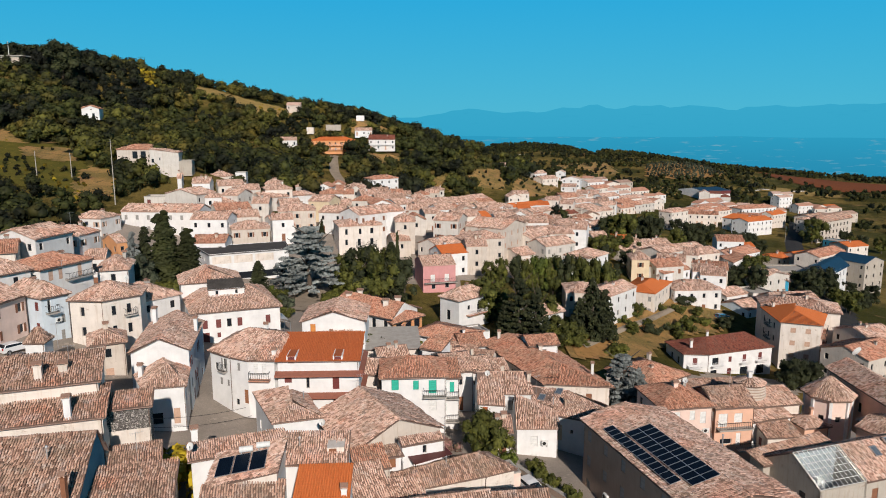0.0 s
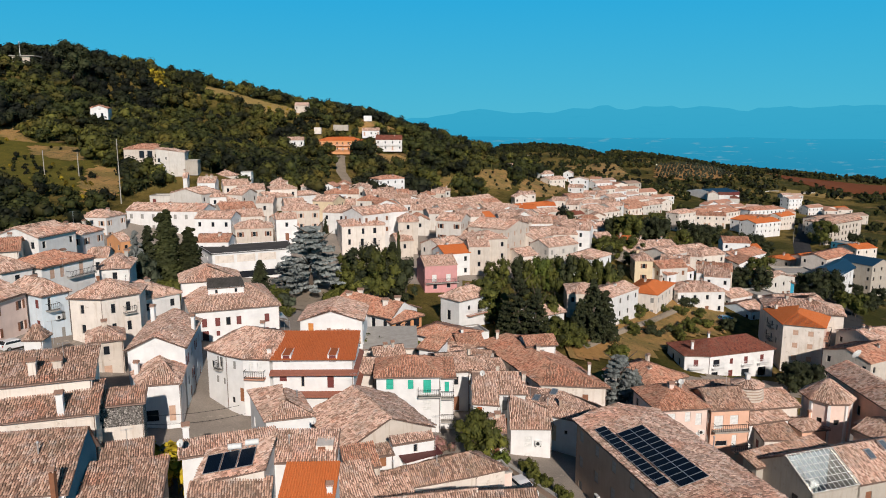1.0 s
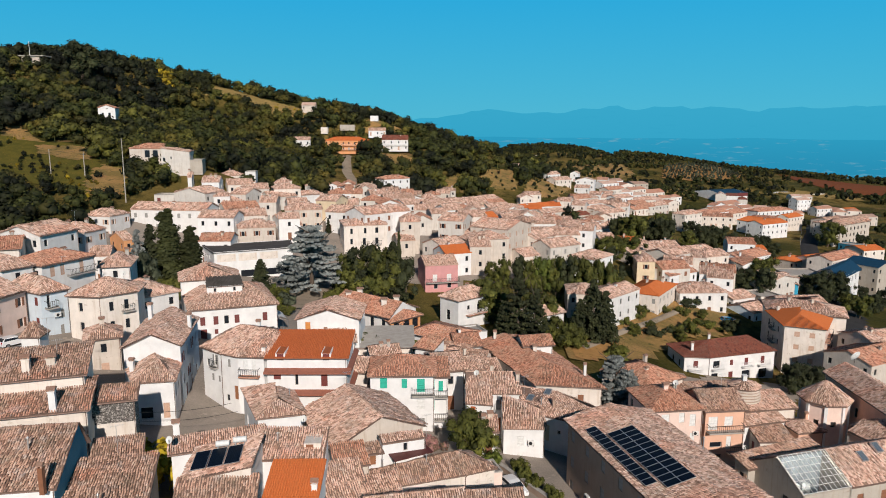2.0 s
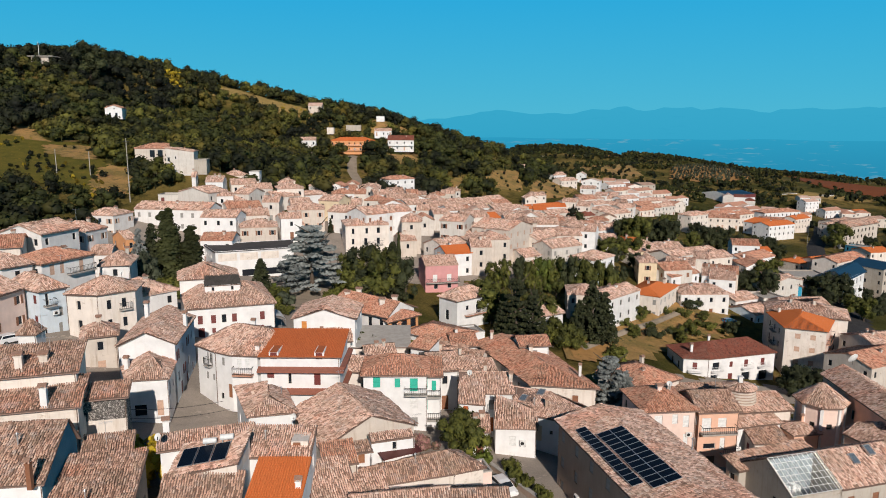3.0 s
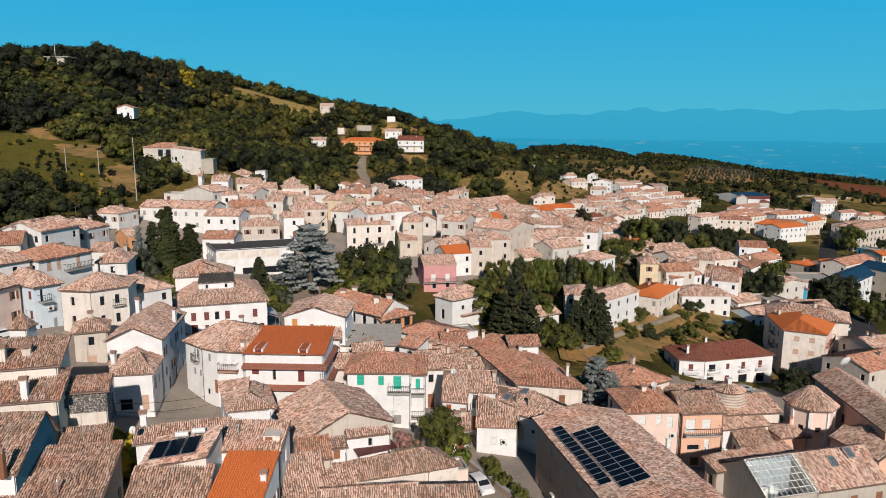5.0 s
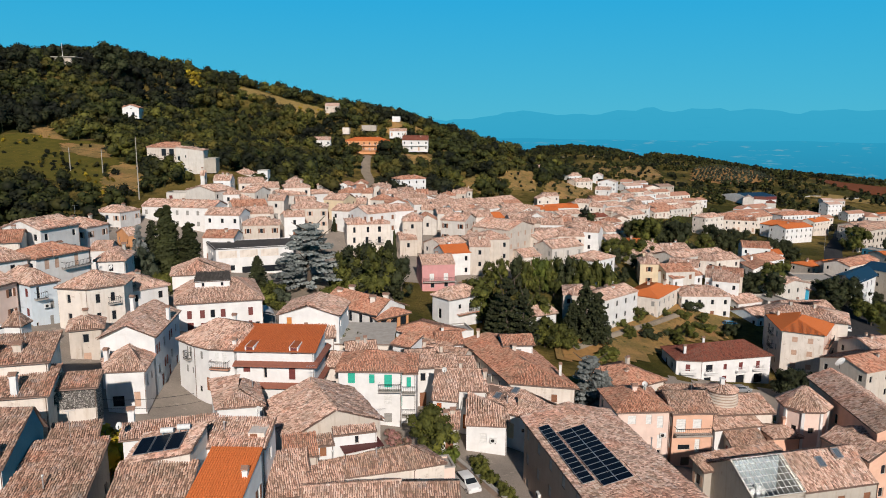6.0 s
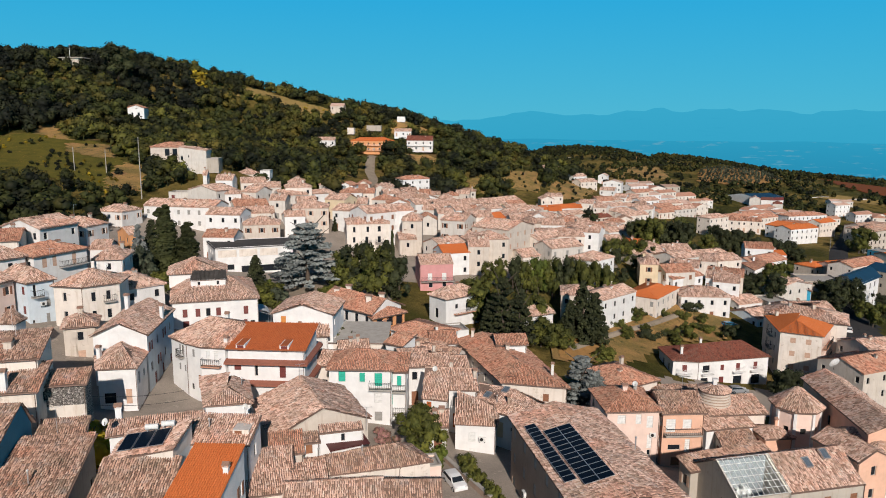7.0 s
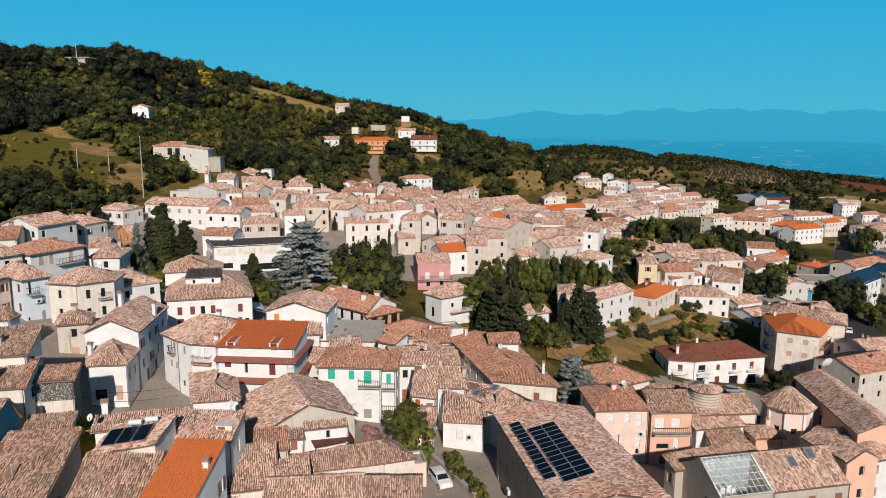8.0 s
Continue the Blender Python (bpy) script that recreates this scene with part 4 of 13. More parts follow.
lot([(-30.9, 91.1), (-27.3, 88.4), (-24.8, 87.1), (-21.3, 86.9), (-19.6, 93.0), (-22.0, 98.5), (-29.6, 98.0)], 10.5, 2.5, [(-26.3, 94.1, 12.6), (-21.2, 92.4, 12.5)],
    [[0, 1, 7], [1, 2, 7], [2, 8, 7], [2, 3, 8], [3, 4, 8], [4, 5, 8], [5, 7, 8], [5, 6, 7], [6, 0, 7]],
    "cream-white house whose front bends along the little square", CLEAN, TILE, ridges=[(0, 7), (7, 8), (3, 8), (6, 7), (1, 7)], over=0.3, shut=SHUT_GREY,
    holes={0: [(0.9, 5.5, 0.6, 1.0, "win"), (2.7, 5.9, 0.6, 1.5, "open"), (1.9, 3.6, 0.55, 1.0, "closed"), (3.4, 3.7, 0.5, 0.9, "closed")], 1: [(1.0, 6.2, 0.5, 1.1, "closed"), (0.5, 1.4, 0.6, 0.9, "win"), (2.0, 1.9, 0.7, 1.9, "door", DOORWOOD)], 2: [(0.8, 5.9, 0.55, 1.5, "closed", SHUT_WHITE), (1.9, 5.9, 0.55, 1.5, "closed", SHUT_WHITE), (1.2, 2.2, 0.8, 1.0, "win")]},
    balconies=[(0, 2.3, 5.75, 1.3, 0.7), (2, 0.25, 5.4, 2.7, 0.8, IRON, TILE_RED)], chimneys=[(-24.4, 95.6, 11.6, 1.0, 0.5, CLEAN), (-21.5, 87.9, 10.3, 1.1, 0.5, WHITE)])
rust_house = house(-20.8, 86.6, 10.55, 10.4, 7.0, 2, 10.75, "shed", 1.5, CLEAN, TILE_RUST, "white house with rust-red roof, dormers and tiled ledges", front=[(0.81, 7.70, 0.94, 0.78, "closed", SHUT_RED), (3.56, 6.91, 0.47, 1.57, "win"), (6.98, 6.75, 0.85, 1.72, "door", SHUT_RED), (3.63, 5.34, 0.34, 0.87, "win"), (6.98, 4.86, 0.72, 1.11, "closed", SHUT_RED)], right=lattice(9.0, 10.4, 2, 2, style="win", ground_floor=""), shut=SHUT_GREY, over=0.3, pitch=0.22, slab=TILE_RUST, chimneys=[])
lot([(-18.3, 73.6), (-13.4, 75.1), (-16.4, 81.6), (-22.6, 82.2)], 7.9, 0.6, [(-16.9, 76.6, 8.95), (-17.9, 80.9, 8.75)], [[0, 1, 4], [1, 2, 5, 4], [2, 3, 5], [3, 0, 4, 5]],
    "low white house with a patched hipped tile roof on the square", CLEAN, TILE, ridges=[(0, 4), (1, 4), (4, 5), (2, 5), (3, 5)], over=0.25,
    holes={3: [(2.2, 3.6, 0.8, 1.2, "win"), (5.2, 3.6, 0.8, 1.2, "win")]})
lot([(-9.3, 70.6), (0.1, 77.2), (-5.3, 86.6), (-15.1, 80.4)], 5.7, -1.4, [(-4.3, 73.6, 8.2), (-10.0, 83.4, 8.2)], [[0, 4, 5, 3], [1, 2, 5, 4]],
    "broad gabled barn-like house with old mossy tiles", SAND, TILE, peaks={0: (0.5, 2.5), 2: (0.5, 2.5)}, ridges=[(4, 5)], over=0.35,
    holes={0: [(4.0, 5.0, 0.85, 1.9, "door", SHUT_GREY)]})

house(-7.7, 89.3, 7.3, 8.6, 7.0, 4, 9.0, "hip", 1.6, CLEAN, TILE_RED, "white house with turquoise shutters and hipped clay roof", front=[(1.29, 7.07, 0.98, 1.45, "closed", SHUT_GREEN), (4.19, 7.07, 0.76, 1.29, "closed", SHUT_GREEN), (6.26, 6.50, 1.07, 1.85, "closed", SHUT_GREEN), (6.24, 4.07, 1.07, 1.38, "closed", SHUT_WHITE), (6.23, 1.44, 1.08, 1.32, "closed", SHUT_GREY)], right=lattice(7.0, 9.0, 2, 2, style="open", ground_floor=""), shut=SHUT_GREEN, balconies=[(0, 5.56, 6.26, 3.07)])
house(0.7, 91.4, 6.4, 2.0, 6.0, 4, 8.5, "shed", 0.6, CLEAN, TILE_RED, "bright white painted tall house with single-pitch red clay tile roof", front=[(0.70, 6.37, 0.63, 1.48, "closed", SHUT_GREEN)], right=lattice(6.0, 8.5, 2, 1, style="win", ground_floor=""), left=lattice(6.0, 8.5, 2, 1, style="win", ground_floor=""), balconies=[(0, -0.00, 5.79, 1.96), (0, -0.87, 2.47, 2.83)])
hatch_house = house(-14.8, 60.9, 9.4, 6.3, 4.2, 4, 10.0, "shed", 1.1, WHITE, TILE, "low house with old tile roof and a roof hatch", front=[], right=lattice(4.2, 10.0, 2, 1, style="win", ground_floor=""), shut=SHUT_TAN, over=0.2)
collector_house = lot([(-19.9, 56.5), (-13.9, 56.9), (-14.1, 61.3), (-20.2, 60.9)], 9.55, 0.2, [(-13.7, 56.65, 10.85), (-13.9, 61.5, 11.75), (-20.4, 61.1, 10.38)], [[0, 4, 5, 6]],
    "low house with three solar collectors on its slanting roof", WHITE, TILE, over=0.2)
wedge = Build()
wedge.v = [(0.02, 0.02, 9.3), (5.98, 0.42, 9.3), (5.78, 4.78, 9.3), (-0.28, 4.38, 9.3), (0.02, 0.02, 9.33), (5.98, 0.42, 10.52), (5.78, 4.78, 11.38), (-0.28, 4.38, 10.05)]
wedge.f = [(3, 2, 1, 0), (4, 5, 6, 7), (0, 1, 5, 4), (1, 2, 6, 5), (2, 3, 7, 6), (3, 0, 4, 7)]
part("gable_wall", wedge.mesh("gable_wall", CREAM), collector_house)
house(-19.2, 50.3, 6.8, 6.7, 6.0, 8, 7.1, "shed", 2.95, WHITE, TILE_DARK, "white rendered two-storey house with single-pitch weathered brown tile roof", front=[], right=lattice(7.6, 7.1, 2, 2, style="win", ground_floor=""), over=0.2, chimneys=[])
house(-11.4, 47.5, 8.9, 4.4, 9.9, 3, 9.7, "shed", 2.2, CLEAN, TILE_ORANGE, "house under a plain bright orange roof", front=[], right=lattice(9.9, 9.7, 2, 2, style="open", ground_floor=""), over=0.15, pitch=0.22, slab=TILE_ORANGE, chimneys=[(4.05, 6.3, 0.9, 1.0, 0.45, CLEAN),])
house(-29.5, 48.1, 6.6, 8.2, 11.6, 14, 6.0, "shed", 2.9, GREY, TILE_DARK, "bare grey cement two-storey house with single-pitch old pinkish clay tile roof", front=[], right=lattice(11.6, 6.0, 2, 3, style="win", ground_floor=""), shut=SHUT_TAN, chimneys=[(7.3, 12.4, 1.2, 1.0, 0.4, WHITE),])
# right side is coated teal to stand for its deep shade
lot([(-37.5, 52.3), (-29.65, 53.8), (-31.3, 62.0), (-39.1, 60.5)], 10.3, 1.6, [(-38.85, 59.0, 12.9), (-31.0, 60.5, 12.9)], [[0, 1, 5, 4], [2, 3, 4, 5]],
    "tall house with its shaded side wall coloured teal and old tiled roof", CLEAN, TILE_DARK, peaks={1: (0.8, 2.6), 3: (0.2, 2.6)}, ridges=[(4, 5)], over=0.35, coats={1: TEAL_SHADE},
    holes={1: [(2.6, 5.2, 0.9, 1.5, "win"), (5.4, 5.2, 0.9, 1.5, "win"), (4.2, 1.6, 0.9, 1.5, "win")]}, chimneys=[(-30.0, 52.9, 10.9, 1.5, 0.4, SHUT_BROWN)])
house(-41.8, 62.0, 12.5, 9.6, 4.4, 11, 10.4, "shed", 1.4, CREAM, TILE_DARK, "cream rendered tall house with single-pitch old pinkish clay tile roof", front=[], right=lattice(4.8, 10.3, 2, 1, style="win", ground_floor=""), shut=SHUT_TAN, skew=-0.25, chimneys=[(6.6, 0.2, 0.4, 1.6, 0.6, CLEAN),])
rubble_house = house(-34.6, 67.3, 12.0, 5.1, 2.4, 18, 10.1, "shed", 0.7, RUBBLE, TILE_DARK, "house with a rubble stone gable above cream render", front=[], shut=SHUT_TAN, right=[], left=[])
lot([(10.05, 85.4), (15.3, 85.4), (15.4, 88.6), (9.95, 91.6)], 1.8, -3.2, [(10.0, 89.1, 4.7), (14.9, 86.9, 3.7)], [[0, 1, 5, 4], [1, 2, 5], [2, 3, 4, 5]],
    "small white house with a steep old tile roof", CLEAN, TILE, peaks={3: (0.4, 2.85)}, ridges=[(4, 5)], over=0.2, shut=SHUT_GREY,
    holes={0: [(1.75, 2.5, 0.9, 1.35, "closed", SHUT_WHITE), (1.8, 0.9, 0.8, 0.7, "closed", SHUT_WHITE)]})
lot([(12.6, 89.9), (21.4, 85.4), (23.2, 89.2), (18.6, 94.6), (13.0, 97.0)], 2.4, -3.4, [(12.8, 94.8, 3.9), (17.7, 92.9, 3.9), (22.0, 88.4, 3.2)], [[0, 1, 7, 6, 5], [1, 2, 7], [2, 3, 6, 7], [3, 4, 5, 6]],
    "white house under a broad patched roof with two roof windows", CLEAN, TILE, ridges=[(5, 6), (6, 7)], over=0.3, peaks={4: (0.35, 1.3)},
    holes={0: [(3.2, 2.2, 0.95, 2.2, "door", YELLOW), (5.2, 3.4, 0.5, 0.6, "win")]}, chimneys=[(17.0, 89.6, 2.9, 1.0, 0.35, BROWNW)])
lot([(5.3, 89.4), (8.6, 88.9), (8.6, 96.5), (5.1, 96.5)], 3.5, -2.6, [(5.15, 93.4, 6.5), (8.6, 93.4, 6.5)], [[0, 1, 5, 4], [2, 3, 4, 5]],
    "narrow white house with an orange shuttered window under old tiles", CLEAN, TILE, peaks={1: (0.59, 3.0), 3: (0.43, 3.0)}, ridges=[(4, 5)], over=0.2,
    holes={0: [(0.5, 4.8, 0.7, 0.85, "closed", TILE_RUST), (2.3, 1.6, 0.6, 1.2, "win")], 1: [(1.2, 0.6, 0.9, 2.1, "door", DOORWOOD), (2.4, 3.2, 0.8, 1.2, "win")]})
lot([(8.75, 90.7), (12.5, 90.7), (12.5, 96.5), (8.75, 96.5)], 4.4, -2.6, [(8.7, 93.6, 6.45), (12.5, 93.6, 6.45)], [[0, 1, 5, 4], [2, 3, 4, 5]],
    "white house with grey blinds set back beside the lane", WHITE, TILE, peaks={1: (0.5, 2.05), 3: (0.5, 2.05)}, ridges=[(4, 5)], over=0.2, shut=SHUT_GREY,
    holes={0: [(0.5, 4.6, 0.9, 1.4, "closed"), (2.3, 4.6, 0.8, 1.4, "win"), (0.6, 1.4, 1.0, 2.1, "door", TILE_RUST)]}, chimneys=[(8.8, 93.9, 6.0, 1.1, 0.45, SAND), (12.3, 92.4, 5.6, 0.9, 0.5, SAND)])
lot([(16.1, 102.7), (25.9, 101.6), (17.8, 126.4), (7.7, 123.4)], 1.3, -6.0, [(18.2, 107.8, 3.2), (12.4, 122.4, 3.2)], [[0, 1, 4], [1, 2, 5, 4], [2, 3, 5], [3, 0, 4, 5]],
    "long cream house with red-brown hipped roof", CREAM, TILE_RED, ridges=[(0, 4), (1, 4), (4, 5), (2, 5), (3, 5)], shut=SHUT_RED, over=0.4,
    holes={0: [(6.3, 4.6, 0.9, 1.25, "closed", SHUT_BROWN), (2.2, 4.6, 0.9, 1.25, "closed", SHUT_TAN)], 3: [(2.0 + 3.1 * i, 4.6, 0.9, 1.4, "win") for i in range(7)] + [(3.4 + 6.2 * i, 1.2, 0.9, 1.4, "win") for i in range(3)]},
    chimneys=[(16.9, 113.4, 2.2, 1.5, 0.6, CREAM), (15.6, 116.3, 2.2, 1.4, 0.6, CREAM), (10.6, 121.8, 2.4, 1.2, 0.5, CREAM), (23.9, 105.2, 1.5, 1.9, 0.4, WHITE)])
house(15.2, 114.3, 3.6, 5.0, 5.0, 11, 3.1, "gable", 1.0, CLEAN, TILE_RED, "bright white painted low house with gabled red clay tile roof", front=lattice(5.0, 3.1, 2, 1, style="win"), left=lattice(5.0, 3.1, 2, 1, style="win", ground_floor=""), shut=SHUT_GREY)
house(30.3, 90.1, 2.5, 7.3, 8.0, 9, 8.6, "hip", 1.8, PINK, TILE_RED, "pale pink three-storey house with white blinds", front=[(1.41, 6.64, 1.14, 1.22, "closed", SHUT_WHITE), (3.94, 6.56, 0.78, 1.38, "closed", SHUT_WHITE), (5.49, 5.99, 0.88, 1.71, "closed", SHUT_WHITE), (5.66, 3.04, 0.67, 1.97, "closed", SHUT_WHITE), (1.88, 3.86, 0.84, 1.15, "closed", SHUT_WHITE), (5.73, 1.96, 0.52, 0.83, "win")], left=lattice(8.0, 8.5, 2, 2, style="win", ground_floor=""), shut=SHUT_WHITE, chimneys=[(3.3, 3.3, 0.7, 1.4, 0.65, PINK), (5.0, 4.0, 0.7, 1.1, 0.46, CEMENT)])
house(37.9, 91.1, 2.2, 5.7, 7.0, 8, 9.3, "gable", 1.6, SALMON, TILE_DARK, "salmon house with white blinds and flowered balconies", front=[(0.47, 6.35, 1.33, 1.92, "closed", SHUT_WHITE), (2.78, 6.86, 1.22, 1.35, "closed", SHUT_WHITE), (0.88, 3.76, 1.74, 0.80, "win"), (3.23, 3.47, 0.70, 1.85, "closed", SHUT_WHITE), (1.42, 1.51, 1.21, 1.21, "door", SHUT_BROWN)], left=lattice(7.0, 9.3, 2, 2, style="open", ground_floor=""), shut=SHUT_WHITE, balconies=[(0, 0.21, 6.23, 5.05), (0, 3.32, 3.07, 2.43)])
# the left end is white too; its shade is coated in pale blue
lot([(51.6, 142.2), (56.8, 141.8), (72.5, 147.0), (70.0, 155.6), (50.6, 150.6)], -7.2, -14.6, [(57.6, 146.6, -5.0), (67.6, 150.2, -4.9)], [[0, 1, 5], [1, 2, 6, 5], [2, 3, 6], [3, 4, 5, 6], [4, 0, 5]],
    "long white two-storey house with maroon hipped roof", CLEAN, TILE_MAROON, ridges=[(1, 5), (5, 6), (2, 6), (0, 5)], shut=SHUT_RED, over=0.4, coats={4: PALEBLUE},
    holes={0: [(1.9, 4.9, 0.95, 1.45, "closed")], 1: [(0.9, 4.7, 1.7, 1.6, "win"), (5.1, 5.0, 0.8, 1.2, "closed"), (8.8, 4.7, 0.95, 1.6, "closed"), (13.0, 4.7, 0.95, 1.6, "closed"), (0.6, 1.4, 1.7, 2.2, "win"), (4.9, 1.4, 1.1, 2.2, "door"), (8.3, 1.4, 2.1, 2.1, "pane"), (12.7, 1.4, 2.1, 2.1, "pane")], 4: [(2.4, 4.3, 0.9, 1.6, "win"), (5.6, 4.3, 0.9, 1.6, "win")]},
    balconies=[(0, 0.9, 4.5, 3.0, 0.9, WHITE_IRON, CLEAN), (1, 0.5, 4.5, 2.7, 0.9, WHITE_IRON, CLEAN), (1, 8.0, 4.5, 2.6, 0.9, WHITE_IRON, CLEAN), (1, 12.2, 4.5, 2.7, 0.9, WHITE_IRON, CLEAN)],
    chimneys=[(53.6, 143.8, -6.6, 1.6, 0.5, CLEAN), (58.6, 148.2, -5.6, 1.2, 0.45, CLEAN)])
lot([(76.1, 151.1), (83.6, 148.2), (89.6, 157.6), (77.6, 163.6)], -2.8, -15.6, [(80.6, 154.6, -1.3), (83.2, 158.6, -1.2)], [[0, 1, 4], [1, 2, 5, 4], [2, 3, 5], [3, 0, 4, 5]],
    "cream four-storey block with orange hipped roof", CREAM, TILE_ORANGE, ridges=[(0, 4), (1, 4), (4, 5), (2, 5), (3, 5)], shut=SHUT_TAN, over=0.4, coats={1: PINK},
    holes={0: [(u, v, 1.1, 1.15, "closed") for v in (10.4, 7.5, 4.6, 1.8) for u in (2.0, 5.0)], 1: [(1.6 + 3.0 * i, v, 1.0, 1.9, "win") for v in (9.6, 6.6, 3.6) for i in range(3)], 3: [(1.4 + 3.3 * i, v, 1.0, 1.4, "win") for v in (10.0, 7.0, 4.0) for i in range(3)]},
    balconies=[(1, 1.0, v, 8.5, 0.9, IRON, TILE_RED) for v in (9.5, 6.5, 3.5)] + [(3, 4.0, v, 3.0, 0.8) for v in (9.9, 6.9)], chimneys=[(79.0, 161.2, -2.2, 1.0, 0.5, CREAM)])
lot([(90.2, 157.2), (92.4, 156.4), (96.4, 165.6), (91.6, 172.6), (80.0, 171.6), (77.8, 164.2)], -2.4, -15.8, [(89.6, 163.0, -0.9), (84.0, 167.4, -0.8)], [[0, 1, 6], [1, 2, 6], [2, 3, 6], [3, 4, 7, 6], [4, 5, 7], [5, 0, 6, 7]],
    "large cream block under low pale brown roofs behind the orange roof", CREAM, TILE, ridges=[(1, 6), (6, 7), (2, 6)], over=0.4, pitch=0.3,
    holes={1: [(1.0 + 2.6 * i, v, 1.0, 1.5, "win") for v in (9.9, 6.9, 3.9) for i in range(3)]}, chimneys=[(88.0, 163.6, -1.2, 1.2, 0.6, SAND), (83.6, 166.0, -1.2, 1.0, 0.6, CEMENT)])
lot([(-40.4, 110.7), (-27.2, 115.9), (-34.4, 131.0), (-47.6, 125.8)], 10.2, 2.6, [(-38.5, 118.2, 12.9), (-34.0, 120.0, 13.0)], [[0, 1, 5, 4], [1, 2, 5], [2, 3, 4, 5], [3, 0, 4]],
    "long white house with dark red shutters under a broad hipped roof", CLEAN, TILE, ridges=[(4, 5), (1, 5), (2, 5), (0, 4)], over=0.3, shut=SHUT_RED,
    holes={0: [(1.6, 4.75, 0.8, 1.45, "closed"), (3.7, 4.75, 0.8, 1.45, "closed"), (5.4, 4.75, 0.8, 1.45, "win"), (7.1, 4.75, 0.8, 1.45, "closed"), (11.7, 4.75, 0.8, 1.45, "closed"),
               (1.6, 2.4, 1.0, 1.7, "door", SHUT_RED), (3.8, 3.1, 0.6, 0.85, "closed"), (11.7, 3.1, 0.6, 0.7, "closed"), (12.8, 3.0, 0.8, 0.55, "win"), (6.8, 0.8, 1.2, 2.0, "door", SHUT_BROWN)],
           1: [(3.0, 4.6, 0.8, 1.4, "closed"), (8.0, 4.6, 0.8, 1.4, "closed")]})
lot([(-45.6, 120.4), (-36.2, 123.9), (-38.8, 130.2), (-48.4, 126.9)], 13.0, 2.6, [(-41.8, 123.2, 15.2), (-42.4, 125.8, 15.2)], [[0, 1, 4], [1, 2, 5, 4], [2, 3, 5], [3, 0, 4, 5]],
    "white tower house with a low hipped roof above the long house", CLEAN, TILE, ridges=[(0, 4), (1, 4), (2, 5), (4, 5)], over=0.3)
lot([(-39.0, 115.2), (-33.5, 117.4), (-35.3, 121.9), (-40.7, 119.8)], 13.1, 10.6, [(-40.75, 119.85, 13.75), (-35.35, 121.95, 13.75)], [[0, 1, 5, 4]],
    "white attic storey under a dark brown lean-to roof", CLEAN, DARKROOF, over=0.15, slab=DARKROOF, name="attic", category="attic", peaks={1: (0.98, 0.6), 3: (0.02, 0.6)},
    holes={0: [(1.1, 1.45, 0.5, 0.75, "win"), (4.3, 1.45, 0.5, 0.75, "win")]})
lot([(-54.2, 100.1), (-49.2, 99.7), (-45.4, 103.6), (-46.6, 108.4), (-54.6, 108.2)], 15.2, 6.4, [(-50.2, 103.8, 17.2)], [[0, 1, 5], [1, 2, 5], [2, 3, 5], [3, 4, 5], [4, 0, 5]],
    "tall stained cream house with a bent front and hipped roof", CREAM, TILE, ridges=[(0, 5), (1, 5), (2, 5), (3, 5)], over=0.35,
    holes={0: [(1.5, 6.3, 0.65, 1.4, "win"), (1.5, 3.3, 0.7, 1.4, "win")], 1: [(1.2, 6.2, 0.7, 1.5, "win"), (3.4, 6.2, 0.7, 1.5, "win"), (1.2, 3.2, 0.7, 1.5, "win"), (3.4, 3.2, 0.7, 1.5, "win")]},
    balconies=[(1, 2.9, 6.0, 1.8, 0.7)])
house(-57.2, 98.2, 16.1, 4.1, 9.0, 61, 9.0, "hip", 1.6, PALEBLUE, TILE, "pale blue house with small balcony and grey blinds", front=[(0.86, 6.36, 0.50, 1.95, "win"), (2.77, 4.49, 0.60, 1.21, "closed", SHUT_GREY), (2.56, 1.93, 0.57, 1.49, "closed", SHUT_GREY), (0.43, 1.43, 0.39, 1.34, "win")], left=lattice(9.0, 9.0, 2, 2, style="closed", ground_floor=""), shut=SHUT_RED, balconies=[(0, 0.43, 6.47, 1.67)], chimneys=[(2.2, 5.3, 0.6, 0.9, 0.56, PALEBLUE),])
house(-61.1, 92.2, 16.2, 7.3, 9.0, 83, 9.0, "gable", 1.6, PINK, TILE, "pale pink tall house with gabled old pinkish clay tile roof", front=lattice(7.3, 9.0, 2, 2, style="open"), left=lattice(9.0, 9.0, 2, 2, style="open", ground_floor=""), chimneys=[(4.1, 4.9, 0.6, 0.8, 0.63, PINK),])
house(-56.0, 115.6, 12.6, 10.0, 7.0, -38, 7.0, "hip", 1.6, WHITE, TILE, "white rendered two-storey house with hipped old pinkish clay tile roof", front=lattice(10.0, 7.0, 2, 3, style="win"), right=lattice(7.0, 7.0, 2, 2, style="win", ground_floor=""), shut=SHUT_TAN, chimneys=[(5.7, 3.8, 0.6, 1.4, 0.64, CEMENT),])
house(-62.7, 107.9, 18.1, 10.3, 8.0, 71, 9.3, "hip", 1.5, WHITE, TILE_RED, "white house with tan roller blinds and long balcony", front=[(1.49, 7.10, 0.88, 1.69, "closed", SHUT_TAN), (3.41, 7.04, 0.80, 1.80, "closed", SHUT_TAN), (7.20, 6.72, 0.83, 2.14, "closed", SHUT_TAN)], left=lattice(8.0, 9.3, 2, 2, style="win", ground_floor=""), shut=SHUT_TAN, balconies=[(0, 4.52, 6.79, 5.42)], chimneys=[(6.8, 2.9, 0.6, 0.7, 0.64, SAND),])
